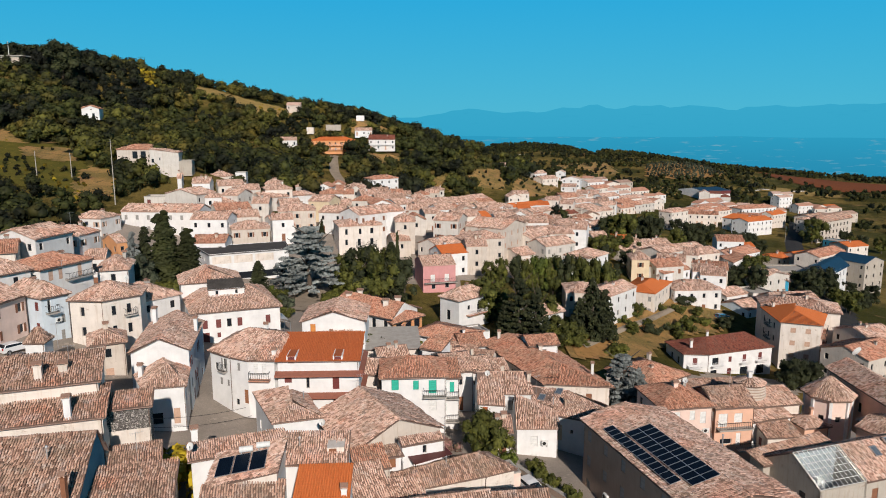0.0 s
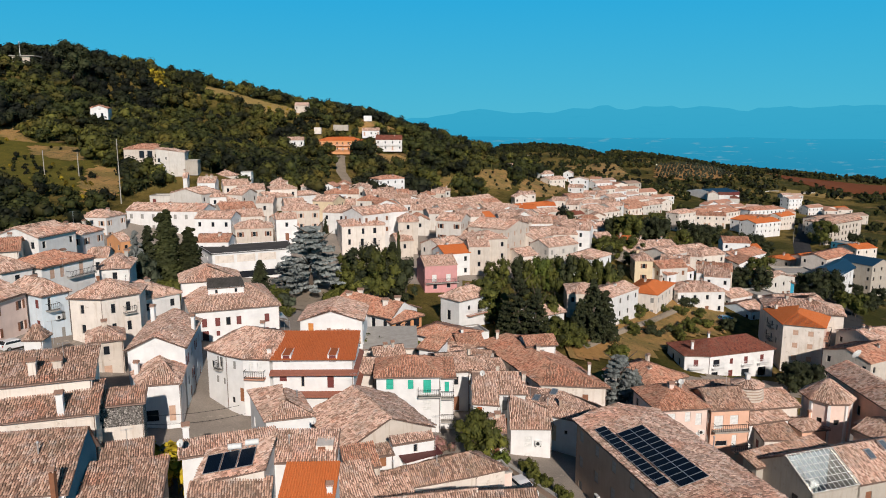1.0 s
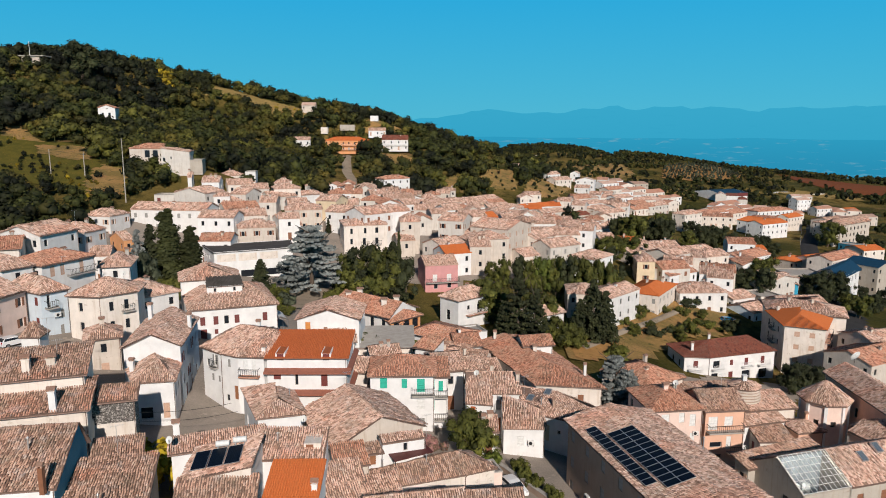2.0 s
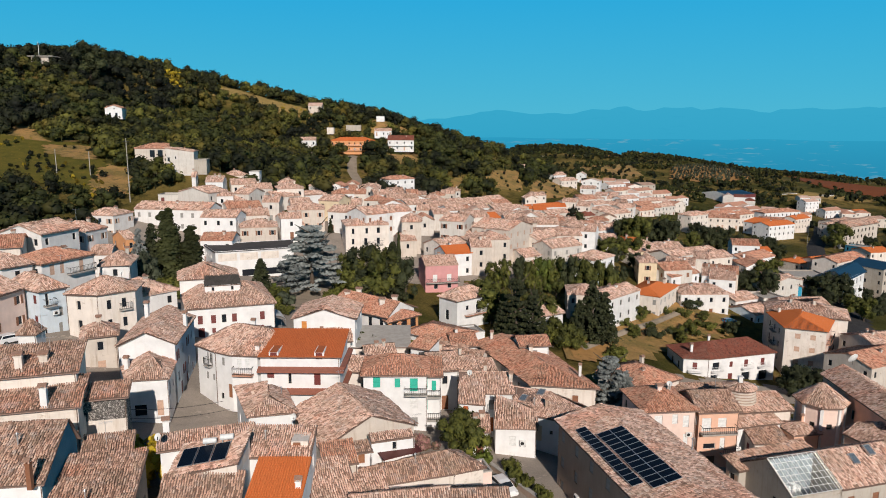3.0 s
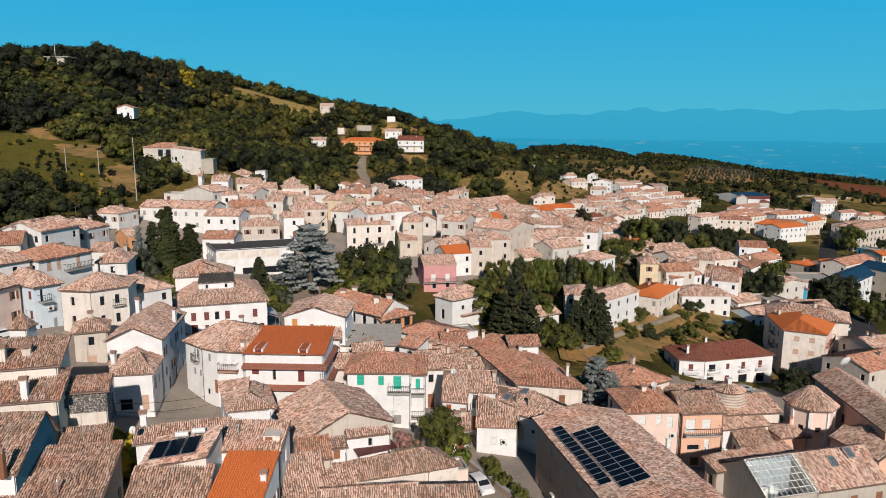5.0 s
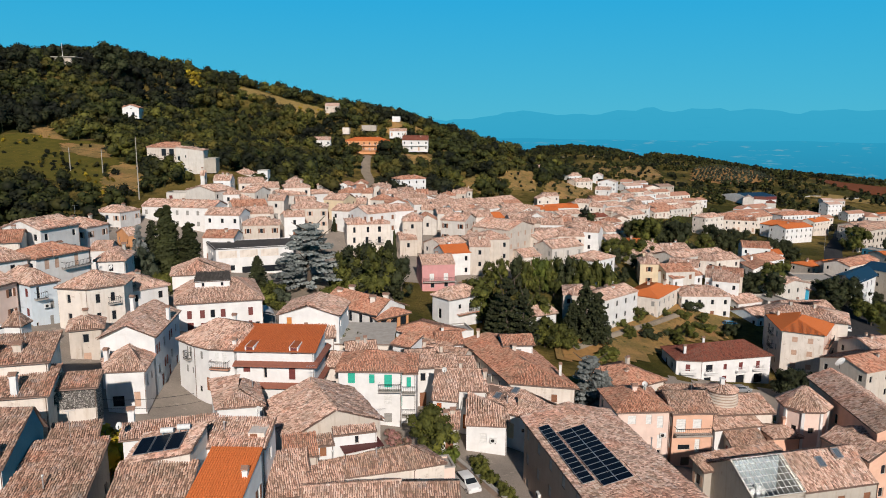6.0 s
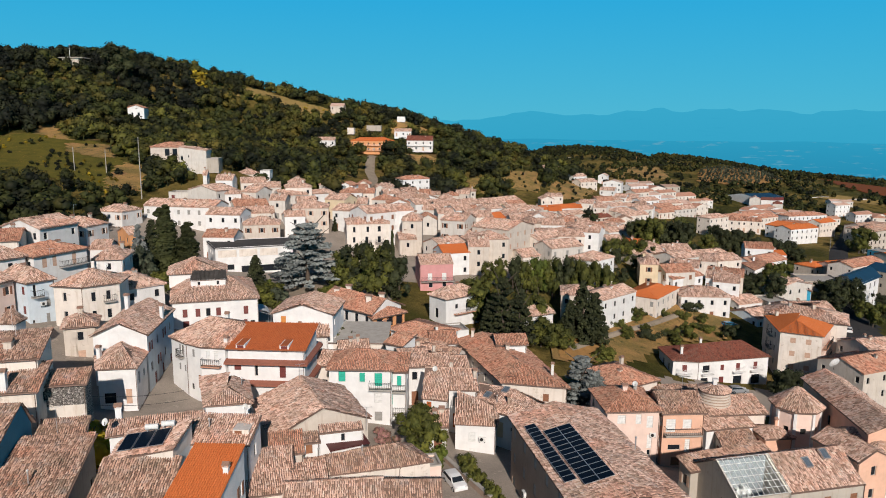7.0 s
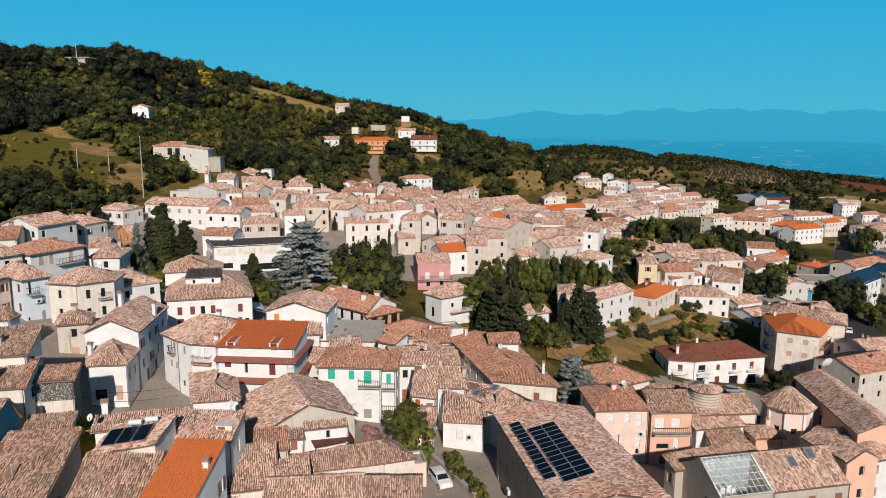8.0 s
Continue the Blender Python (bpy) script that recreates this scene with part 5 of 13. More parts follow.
house(-66.1, 103.3, 18.4, 4.9, 8.0, 64, 8.1, "hip", 1.6, WHITE, TILE, "white rendered tall house with hipped old pinkish clay tile roof", front=lattice(4.9, 8.1, 2, 1, style="win"), left=lattice(8.0, 8.1, 2, 2, style="win", ground_floor=""), chimneys=[(1.4, 4.6, 0.6, 0.9, 0.41, CEMENT),])
house(-71.4, 136.7, 19.0, 6.8, 8.0, 82, 10.7, "hip", 1.6, WHITE, TILE, "white rendered tall house with hipped old pinkish clay tile roof", front=lattice(6.8, 10.7, 2, 2, style="open"), left=lattice(8.0, 10.7, 2, 2, style="open", ground_floor=""), shut=SHUT_TAN, chimneys=[(2.3, 5.1, 0.6, 1.1, 0.62, SAND), (5.1, 3.0, 0.6, 1.2, 0.55, SAND)])
house(-71.8, 122.8, 20.6, 9.4, 9.0, 79, 11.0, "gable", 1.6, WHITE, TILE, "white rendered tall house with gabled old pinkish clay tile roof", front=lattice(9.4, 11.0, 2, 2, style="win"), left=lattice(9.0, 11.0, 2, 2, style="win", ground_floor=""), shut=SHUT_RED, chimneys=[(2.0, 3.5, 0.6, 0.7, 0.50, CEMENT), (4.3, 3.8, 0.6, 0.8, 0.53, CEMENT)])
house(-96.6, 181.1, 16.8, 8.8, 8.0, -11, 7.0, "hip", 1.5, WHITE, TILE, "white rendered two-storey house with hipped old pinkish clay tile roof", front=lattice(8.8, 7.0, 2, 2, style="open"), right=lattice(8.0, 7.0, 2, 2, style="open", ground_floor=""), shut=SHUT_TAN, chimneys=[(5.7, 5.2, 0.6, 0.9, 0.64, SAND),])
house(-60.6, 121.5, 15.3, 5.0, 8.0, 17, 7.8, "hip", 1.6, WHITE, TILE, "white rendered two-storey house with hipped old pinkish clay tile roof", front=lattice(5.0, 7.8, 2, 1, style="win"), right=lattice(8.0, 7.8, 2, 2, style="win", ground_floor=""), shut=SHUT_RED, chimneys=[(3.9, 5.3, 0.6, 1.3, 0.62, CEMENT),])
house(-77.5, 113.8, 19.4, 6.5, 9.0, 26, 7.8, "gable", 1.5, CREAM, TILE_RED, "cream rendered two-storey house with gabled red clay tile roof", front=lattice(6.5, 7.8, 2, 1, style="win"), right=lattice(9.0, 7.8, 2, 2, style="win", ground_floor=""), shut=SHUT_TAN, chimneys=[(4.9, 5.1, 0.6, 1.3, 0.56, CEMENT),])
house(-22.1, 108.9, 9.4, 10.0, 9.0, 2, 9.6, "gablef", 1.6, CLEAN, TILE, "white gabled house with one orange wooden shutter", front=[(1.28, 7.75, 0.85, 1.35, "closed", ORANGE_WOOD)], right=lattice(9.0, 9.6, 2, 2, style="win", ground_floor=""))
lot([(-21.6, 136.9), (-9.2, 128.4), (-4.6, 135.4), (-17.4, 145.4)], 4.6, -2.6, [(-19.5, 141.2, 6.5), (-7.0, 132.0, 6.5)], [[0, 1, 5, 4], [2, 3, 4, 5]],
    "rambling house under a long red-brown roof with dovecote chimneys", WHITE, TILE_RED, peaks={1: (0.5, 1.9), 3: (0.5, 1.9)}, ridges=[(4, 5)], over=0.7, shut=SHUT_BROWN,
    holes={0: [(1.4 + 2.9 * i, 4.4, 1.0, 1.9, "win") for i in range(5)]},
    chimneys=[(-18.6, 139.0, 5.7, 0.9, 1.0, CREAM), (-16.6, 141.4, 5.8, 0.9, 1.0, CREAM), (-10.6, 132.6, 5.9, 0.9, 1.0, CREAM), (-8.4, 135.0, 5.8, 0.9, 1.0, CREAM)])
house(-20.2, 137.2, 2.6, 14.8, 4.0, -29, 4.0, "shed", 1.0, WHITE, TILE_RED, "white rendered low house with single-pitch red clay tile roof", front=lattice(14.8, 4.0, 2, 4, style="win"), right=lattice(4.0, 4.0, 2, 1, style="win", ground_floor=""))
lot([(-8.9, 128.0), (-3.6, 133.6), (-6.6, 137.6), (-11.2, 131.6)], 3.7, -2.6, [(-7.0, 132.2, 5.0), (-7.6, 133.0, 5.0)], [[0, 1, 4], [1, 2, 5, 4], [2, 3, 5], [3, 0, 4, 5]],
    "red-brown loggia with wide arched openings", ORANGE, TILE_RED, ridges=[(0, 4), (1, 4), (2, 5)], over=0.5, holes={0: [(0.8, 3.9, 1.7, 1.8, "pane"), (3.2, 3.9, 1.7, 1.8, "pane"), (5.6, 3.9, 1.6, 1.8, "pane")]})
lot([(-4.8, 124.0), (3.6, 118.2), (7.6, 124.8), (-0.4, 130.8)], 3.0, -3.4, [(-0.6, 125.6, 4.0), (3.6, 122.8, 4.0)], [[0, 1, 5, 4], [1, 2, 5], [2, 3, 4, 5], [3, 0, 4]],
    "white house with a low red roof and broad white eaves", CLEAN, TILE_RED, ridges=[(4, 5), (1, 5)], over=0.6, slab=CLEAN, holes={0: [(1.2, 3.7, 1.6, 1.4, "closed", SHUT_WHITE), (4.6, 3.7, 1.6, 1.4, "closed", SHUT_WHITE), (7.6, 3.7, 1.2, 1.4, "closed", SHUT_WHITE)]})
house(3.9, 143.1, 4.2, 9.6, 5.7, 44, 7.5, "hip", 1.8, CLEAN, TILE, "white two-storey house with hipped roof beside the cedar", front=[(2.63, 4.82, 0.84, 1.02, "win"), (5.64, 3.54, 1.58, 2.17, "win")], left=[(2.0, 2.6, 1.1, 2.2, "win")], balconies=[(0, 2.16, 3.79, 5.76, 1.0, WHITE_IRON, TILE_RED)], chimneys=[(6.3, 3.9, 0.7, 1.0, 0.57, CEMENT), (4.5, 2.8, 0.7, 0.7, 0.51, CLEAN)])
house(5.2, 128.2, 1.4, 4.7, 5.0, 23, 5.3, "flat", 0.0, CLEAN, TILE, "bright white painted two-storey house with flat roof", front=[], left=lattice(5.0, 5.3, 2, 1, style="win", ground_floor=""))
house(-1.6, 114.4, 1.6, 4.6, 4.0, -47, 4.0, "flat", 0.0, CLEAN, TILE, "bright white painted low house with flat roof", front=[], right=lattice(4.0, 4.0, 2, 1, style="closed", ground_floor=""))
house(2.1, 112.8, 1.8, 6.3, 5.0, -18, 5.0, "gable", 1.2, CREAM, TILE_DARK, "cream rendered two-storey house with gabled weathered brown tile roof", front=[], right=lattice(5.0, 5.0, 2, 1, style="win", ground_floor=""), shut=SHUT_RED)
house(-0.3, 114.5, 2.2, 5.5, 4.0, -29, 4.9, "shed", 0.8, WHITE, TILE_DARK, "white rendered two-storey house with single-pitch weathered brown tile roof", front=[], right=lattice(4.0, 4.9, 2, 1, style="win", ground_floor=""), shut=SHUT_TAN)
house(-4.2, 164.8, 7.2, 8.1, 9.0, 15, 8.0, "gable", 1.6, ROSE, TILE, "rose-pink three-storey house with balcony and white blinds", front=[(1.82, 3.96, 1.13, 1.73, "closed", SHUT_WHITE), (5.33, 3.97, 1.14, 1.74, "closed", SHUT_WHITE), (2.10, 2.12, 0.99, 1.17, "win"), (5.48, 2.26, 1.00, 1.18, "win"), (2.11, 0.06, 0.85, 0.97, "closed", SHUT_BROWN)], left=lattice(9.0, 8.0, 2, 2, style="win", ground_floor=""), balconies=[(0, 0.14, 3.79, 8.18)], chimneys=[(4.3, 4.6, 0.6, 1.3, 0.53, SAND),])
house(-27.8, 188.6, 13.4, 12.0, 11.0, 16, 10.0, "hip", 1.8, CREAM, TILE, "large cream house with iron balconies above the garden", front=[(1.70, 7.56, 0.75, 1.60, "win"), (5.46, 7.61, 0.77, 1.61, "win"), (8.62, 7.67, 0.94, 1.62, "win"), (1.65, 4.70, 0.76, 1.61, "win"), (5.10, 4.42, 0.92, 1.95, "win"), (8.59, 4.63, 0.94, 1.79, "win"), (1.91, 1.66, 0.60, 1.46, "win"), (5.38, 1.70, 0.61, 1.47, "win")], left=lattice(11.0, 10.0, 2, 3, style="closed", ground_floor=""), balconies=[(0, 4.60, 4.47, 2.21), (0, 7.93, 4.68, 2.39)], chimneys=[(9.1, 4.7, 0.7, 1.1, 0.60, SAND),])
house(0.5, 176.1, 8.0, 7.3, 8.0, 25, 7.0, "gable", 1.6, CLEAN, TILE_ORANGE, "bright white painted two-storey house with gabled bright orange tile roof", front=lattice(7.3, 7.0, 2, 2, style="win"), left=lattice(8.0, 7.0, 2, 2, style="win", ground_floor=""), shut=SHUT_TAN, chimneys=[(3.1, 5.3, 0.6, 1.3, 0.59, CLEAN),])
house(6.7, 179.1, 9.5, 5.5, 9.0, 5, 8.6, "gable", 1.6, SAND, TILE, "weathered sand-coloured tall house with gabled old pinkish clay tile roof", front=lattice(5.5, 8.6, 2, 1, style="win"), left=lattice(9.0, 8.6, 2, 2, style="win", ground_floor=""), shut=SHUT_GREY, chimneys=[(2.9, 3.6, 0.6, 1.5, 0.61, SAND), (4.1, 4.1, 0.6, 1.5, 0.58, SAND)])
house(17.1, 188.4, 12.6, 14.1, 12.0, 58, 10.6, "gablef", 1.8, SAND, TILE, "weathered sand-coloured tall house with front-gabled old pinkish clay tile roof", front=lattice(14.1, 10.6, 2, 4, style="closed"), left=lattice(12.0, 10.6, 2, 3, style="closed", ground_floor=""), shut=SHUT_TAN)
house(29.2, 191.2, 7.3, 11.3, 8.0, 35, 7.1, "gable", 1.6, WHITE, TILE, "white rendered two-storey house with gabled old pinkish clay tile roof", front=lattice(11.3, 7.1, 2, 3, style="closed"), left=lattice(8.0, 7.1, 2, 2, style="closed", ground_floor=""), shut=SHUT_GREY, chimneys=[(5.4, 4.7, 0.6, 1.4, 0.53, SAND),])
house(39.4, 179.9, 6.1, 10.1, 8.0, 51, 9.2, "hip", 1.5, CLEAN, TILE, "bright white painted tall house with hipped old pinkish clay tile roof", front=lattice(10.1, 9.2, 2, 3, style="win"), left=lattice(8.0, 9.2, 2, 2, style="win", ground_floor=""), shut=SHUT_RED)
house(53.8, 193.2, 3.3, 4.9, 8.0, -5, 8.2, "hip", 1.6, YELLOW, TILE, "ochre-yellow tall house with hipped old pinkish clay tile roof", front=lattice(4.9, 8.2, 2, 1, style="open"), left=lattice(8.0, 8.2, 2, 2, style="open", ground_floor=""), chimneys=[(1.4, 4.8, 0.6, 1.4, 0.59, YELLOW),])
house(29.6, 160.9, 1.6, 7.7, 9.0, -4, 8.0, "hip", 1.4, SAND, TILE, "weathered sand-coloured two-storey house with hipped old pinkish clay tile roof", front=lattice(7.7, 8.0, 2, 2, style="win"), left=lattice(9.0, 8.0, 2, 2, style="win", ground_floor=""), shut=SHUT_GREY)
house(38.9, 157.7, 1.2, 14.0, 8.0, 48, 8.4, "gable", 1.2, WHITE, TILE, "white rendered tall house with gabled old pinkish clay tile roof", front=lattice(14.0, 8.4, 2, 4, style="win"), left=lattice(8.0, 8.4, 2, 2, style="win", ground_floor=""), shut=SHUT_GREY, chimneys=[(7.9, 3.1, 0.5, 1.0, 0.52, WHITE), (8.1, 5.2, 0.5, 0.7, 0.58, SAND)])
house(21.6, 145.2, 0.4, 6.6, 7.0, 34, 6.4, "gable", 1.4, WHITE, TILE, "white rendered two-storey house with gabled old pinkish clay tile roof", front=lattice(6.6, 6.4, 2, 1, style="win"), left=lattice(7.0, 6.4, 2, 2, style="win", ground_floor=""), shut=SHUT_RED, chimneys=[(4.2, 4.9, 0.6, 0.9, 0.45, WHITE),])
house(54.3, 172.4, -1.6, 16.5, 9.0, 58, 6.1, "hip", 1.2, CREAM, TILE_ORANGE, "cream rendered two-storey house with hipped bright orange tile roof", front=lattice(16.5, 6.1, 2, 5, style="closed"), left=lattice(9.0, 6.1, 2, 2, style="closed", ground_floor=""), shut=SHUT_GREY, chimneys=[(12.6, 2.8, 0.5, 1.4, 0.58, SAND), (9.4, 6.0, 0.5, 1.1, 0.52, SAND)])
house(62.8, 182.6, -3.2, 12.9, 9.0, 4, 6.8, "hip", 1.8, WHITE, TILE, "white rendered two-storey house with hipped old pinkish clay tile roof", front=lattice(12.9, 6.8, 2, 4, style="win"), left=lattice(9.0, 6.8, 2, 2, style="win", ground_floor=""), chimneys=[(3.8, 3.5, 0.7, 1.1, 0.62, CEMENT), (8.7, 5.8, 0.7, 1.2, 0.45, WHITE)])
house(97.4, 229.3, -2.9, 18.1, 9.0, 38, 9.3, "gable", 1.5, CLEAN, TILE_RED, "bright white painted tall house with gabled red clay tile roof", front=lattice(18.1, 9.3, 2, 5, style="pane"), left=lattice(9.0, 9.3, 2, 2, style="pane", ground_floor=""), shut=SHUT_GREY, chimneys=[(6.0, 6.0, 0.6, 0.9, 0.60, CEMENT), (8.9, 4.0, 0.6, 1.0, 0.48, CEMENT)])
house(104.5, 260.4, -2.5, 9.6, 9.0, -10, 10.7, "gable", 1.6, CLEAN, TILE_RED, "bright white painted tall house with gabled red clay tile roof", front=lattice(9.6, 10.7, 2, 2, style="pane"), left=lattice(9.0, 10.7, 2, 2, style="pane", ground_floor=""), shut=SHUT_TAN)
house(95.8, 204.6, -5.2, 14.2, 9.0, 30, 7.1, "gablef", 1.5, WHITE, TILE, "white rendered two-storey house with front-gabled old pinkish clay tile roof", front=lattice(14.2, 7.1, 2, 4, style="win"), left=lattice(9.0, 7.1, 2, 2, style="win", ground_floor=""))
house(61.2, 194.2, 0.8, 8.8, 8.0, 15, 7.6, "gable", 1.5, WHITE, TILE_RED, "white rendered two-storey house with gabled red clay tile roof", front=lattice(8.8, 7.6, 2, 2, style="closed"), left=lattice(8.0, 7.6, 2, 2, style="closed", ground_floor=""), chimneys=[(5.0, 4.1, 0.6, 1.2, 0.45, WHITE), (5.5, 5.0, 0.6, 1.3, 0.45, SAND)])
house(-88.3, 191.9, 17.2, 21.8, 9.0, -5, 8.2, "gable", 1.6, WHITE, TILE, "white rendered tall house with gabled old pinkish clay tile roof", front=lattice(21.8, 8.2, 2, 7, style="closed"), right=lattice(9.0, 8.2, 2, 2, style="closed", ground_floor=""), shut=SHUT_GREY, chimneys=[(11.1, 3.5, 0.6, 1.1, 0.51, WHITE),])
house(-67.1, 185.8, 15.8, 9.9, 8.0, -2, 8.9, "gable", 1.5, CLEAN, TILE, "bright white painted tall house with gabled old pinkish clay tile roof", front=lattice(9.9, 8.9, 2, 3, style="win"), right=lattice(8.0, 8.9, 2, 2, style="win", ground_floor=""), chimneys=[(7.4, 4.9, 0.6, 0.9, 0.64, SAND),])
house(-55.3, 182.8, 13.4, 9.8, 9.0, 18, 7.8, "hip", 1.7, SAND, TILE, "weathered sand-coloured two-storey house with hipped old pinkish clay tile roof", front=lattice(9.8, 7.8, 2, 3, style="open"), chimneys=[(7.7, 4.2, 0.7, 1.5, 0.51, SAND),])
house(-46.9, 200.5, 16.2, 10.6, 9.0, 14, 8.4, "hip", 1.7, SAND, TILE, "weathered sand-coloured tall house with hipped old pinkish clay tile roof", front=lattice(10.6, 8.4, 2, 3, style="open"), right=lattice(9.0, 8.4, 2, 2, style="open", ground_floor=""), shut=SHUT_TAN, chimneys=[(6.9, 6.0, 0.7, 0.8, 0.54, SAND), (5.1, 5.3, 0.7, 1.2, 0.51, SAND)])
house(-61.6, 171.0, 11.8, 8.0, 8.0, 5, 7.1, "gable", 1.4, CLEAN, TILE_RED, "bright white painted two-storey house with gabled red clay tile roof", front=lattice(8.0, 7.1, 2, 2, style="win"), right=lattice(8.0, 7.1, 2, 2, style="win", ground_floor=""), chimneys=[(5.4, 2.6, 0.6, 1.0, 0.63, SAND),])
house(-22.3, 190.7, 16.2, 10.1, 9.0, 46, 11.3, "gable", 1.6, WHITE, TILE, "white rendered tall house with gabled old pinkish clay tile roof", front=lattice(10.1, 11.3, 2, 3, style="closed"), left=lattice(9.0, 11.3, 2, 2, style="closed", ground_floor=""))
house(-2.1, 195.0, 14.3, 7.3, 9.0, -18, 10.4, "gable", 1.6, WHITE, TILE, "white rendered tall house with gabled old pinkish clay tile roof", front=lattice(7.3, 10.4, 2, 2, style="open"), right=lattice(9.0, 10.4, 2, 2, style="open", ground_floor=""), chimneys=[(5.0, 3.7, 0.6, 0.8, 0.59, CEMENT), (2.6, 3.4, 0.6, 0.7, 0.45, CEMENT)])
house(-12.6, 191.6, 14.3, 5.5, 9.0, 5, 9.8, "hip", 1.6, SAND, TILE, "weathered sand-coloured tall house with hipped old pinkish clay tile roof", front=lattice(5.5, 9.8, 2, 1, style="win"), right=lattice(9.0, 9.8, 2, 2, style="win", ground_floor=""), left=lattice(9.0, 9.8, 2, 2, style="win", ground_floor=""), chimneys=[(3.5, 3.4, 0.6, 1.3, 0.55, SAND), (3.5, 5.2, 0.6, 1.2, 0.64, SAND)])
house(-88.2, 207.1, 19.8, 7.6, 6.0, 6, 4.9, "flat", 1.5, WHITE, TILE, "white rendered two-storey house with flat roof", front=lattice(7.6, 4.9, 2, 2, style="win"), right=lattice(6.0, 4.9, 2, 1, style="win", ground_floor=""), shut=SHUT_RED)
house(-81.9, 206.9, 20.6, 11.2, 9.0, -18, 8.3, "gablef", 1.5, WHITE, TILE, "white rendered tall house with front-gabled old pinkish clay tile roof", front=[], right=lattice(9.0, 8.3, 2, 2, style="win", ground_floor=""), shut=SHUT_GREY)
house(-71.8, 206.3, 19.5, 6.6, 8.0, 22, 7.1, "hip", 1.5, WHITE, TILE, "white rendered two-storey house with hipped old pinkish clay tile roof", front=lattice(6.6, 7.1, 2, 1, style="win"), left=lattice(8.0, 7.1, 2, 2, style="win", ground_floor=""), shut=SHUT_GREY, chimneys=[(3.1, 4.7, 0.6, 1.1, 0.61, WHITE),])
house(-66.6, 212.0, 19.8, 5.5, 8.0, -18, 7.7, "gable", 1.5, WHITE, TILE, "white rendered two-storey house with gabled old pinkish clay tile roof", front=lattice(5.5, 7.7, 2, 1, style="win"), right=lattice(8.0, 7.7, 2, 2, style="win", ground_floor=""), shut=SHUT_GREY, chimneys=[(1.7, 3.4, 0.6, 1.0, 0.46, WHITE),])
house(-67.2, 207.0, 17.6, 7.7, 8.0, 32, 5.6, "gable", 1.5, CREAM, TILE, "cream rendered two-storey house with gabled old pinkish clay tile roof", front=lattice(7.7, 5.6, 2, 2, style="win"), left=lattice(8.0, 5.6, 2, 2, style="win", ground_floor=""))
house(-65.1, 201.9, 16.2, 10.3, 8.0, 32, 5.4, "gable", 1.5, WHITE, TILE_RED, "white rendered two-storey house with gabled red clay tile roof", front=lattice(10.3, 5.4, 2, 3, style="win"), left=lattice(8.0, 5.4, 2, 2, style="win", ground_floor=""), shut=SHUT_TAN)
house(-56.8, 208.7, 17.6, 5.0, 8.0, 6, 7.1, "gable", 1.5, WHITE, TILE, "white rendered two-storey house with gabled old pinkish clay tile roof", front=lattice(5.0, 7.1, 2, 1, style="win"), right=lattice(8.0, 7.1, 2, 2, style="win", ground_floor=""), shut=SHUT_GREY, chimneys=[(2.8, 3.2, 0.6, 1.3, 0.52, CEMENT),])
house(-60.7, 197.7, 14.7, 8.8, 8.0, 23, 5.6, "gable", 1.5, CREAM, TILE, "cream rendered two-storey house with gabled old pinkish clay tile roof", front=lattice(8.8, 5.6, 2, 2, style="win"), left=lattice(8.0, 5.6, 2, 2, style="win", ground_floor=""), shut=SHUT_TAN, chimneys=[(6.5, 5.2, 0.6, 1.0, 0.49, CREAM), (3.8, 4.2, 0.6, 1.4, 0.65, CEMENT)])
house(-79.1, 246.0, 23.0, 6.7, 8.0, 38, 6.0, "hip", 1.5, CREAM, TILE, "cream rendered two-storey house with hipped old pinkish clay tile roof", front=lattice(6.7, 6.0, 2, 2, style="pane"), left=lattice(8.0, 6.0, 2, 2, style="pane", ground_floor=""), chimneys=[(2.7, 4.1, 0.6, 1.1, 0.40, CEMENT),])
house(-70.1, 238.6, 24.9, 3.5, 5.0, 8, 7.0, "flat", 1.5, WHITE, TILE, "white rendered two-storey house with flat roof", front=lattice(3.5, 7.0, 2, 1, style="pane"), right=lattice(5.0, 7.0, 2, 1, style="pane", ground_floor=""), shut=SHUT_GREY)
house(-71.2, 223.5, 21.6, 8.1, 8.0, 24, 6.1, "gable", 1.5, CREAM, TILE, "cream rendered two-storey house with gabled old pinkish clay tile roof", front=lattice(8.1, 6.1, 2, 2, style="pane"), left=lattice(8.0, 6.1, 2, 2, style="pane", ground_floor=""), chimneys=[(2.0, 3.6, 0.6, 0.7, 0.56, CEMENT),])
house(-66.4, 223.0, 20.2, 8.5, 8.0, 22, 6.0, "gable", 1.5, WHITE, TILE, "white rendered two-storey house with gabled old pinkish clay tile roof", front=lattice(8.5, 6.0, 2, 2, style="pane"), left=lattice(8.0, 6.0, 2, 2, style="pane", ground_floor=""), shut=SHUT_TAN, chimneys=[(4.2, 4.1, 0.6, 1.2, 0.61, WHITE),])
house(-56.6, 224.9, 20.2, 8.6, 8.0, 21, 7.5, "hip", 1.5, CREAM, TILE, "cream rendered two-storey house with hipped old pinkish clay tile roof", front=lattice(8.6, 7.5, 2, 2, style="win"), left=lattice(8.0, 7.5, 2, 2, style="win", ground_floor=""), chimneys=[(6.0, 3.4, 0.6, 1.5, 0.46, CREAM), (4.7, 4.6, 0.6, 1.1, 0.61, CEMENT)])
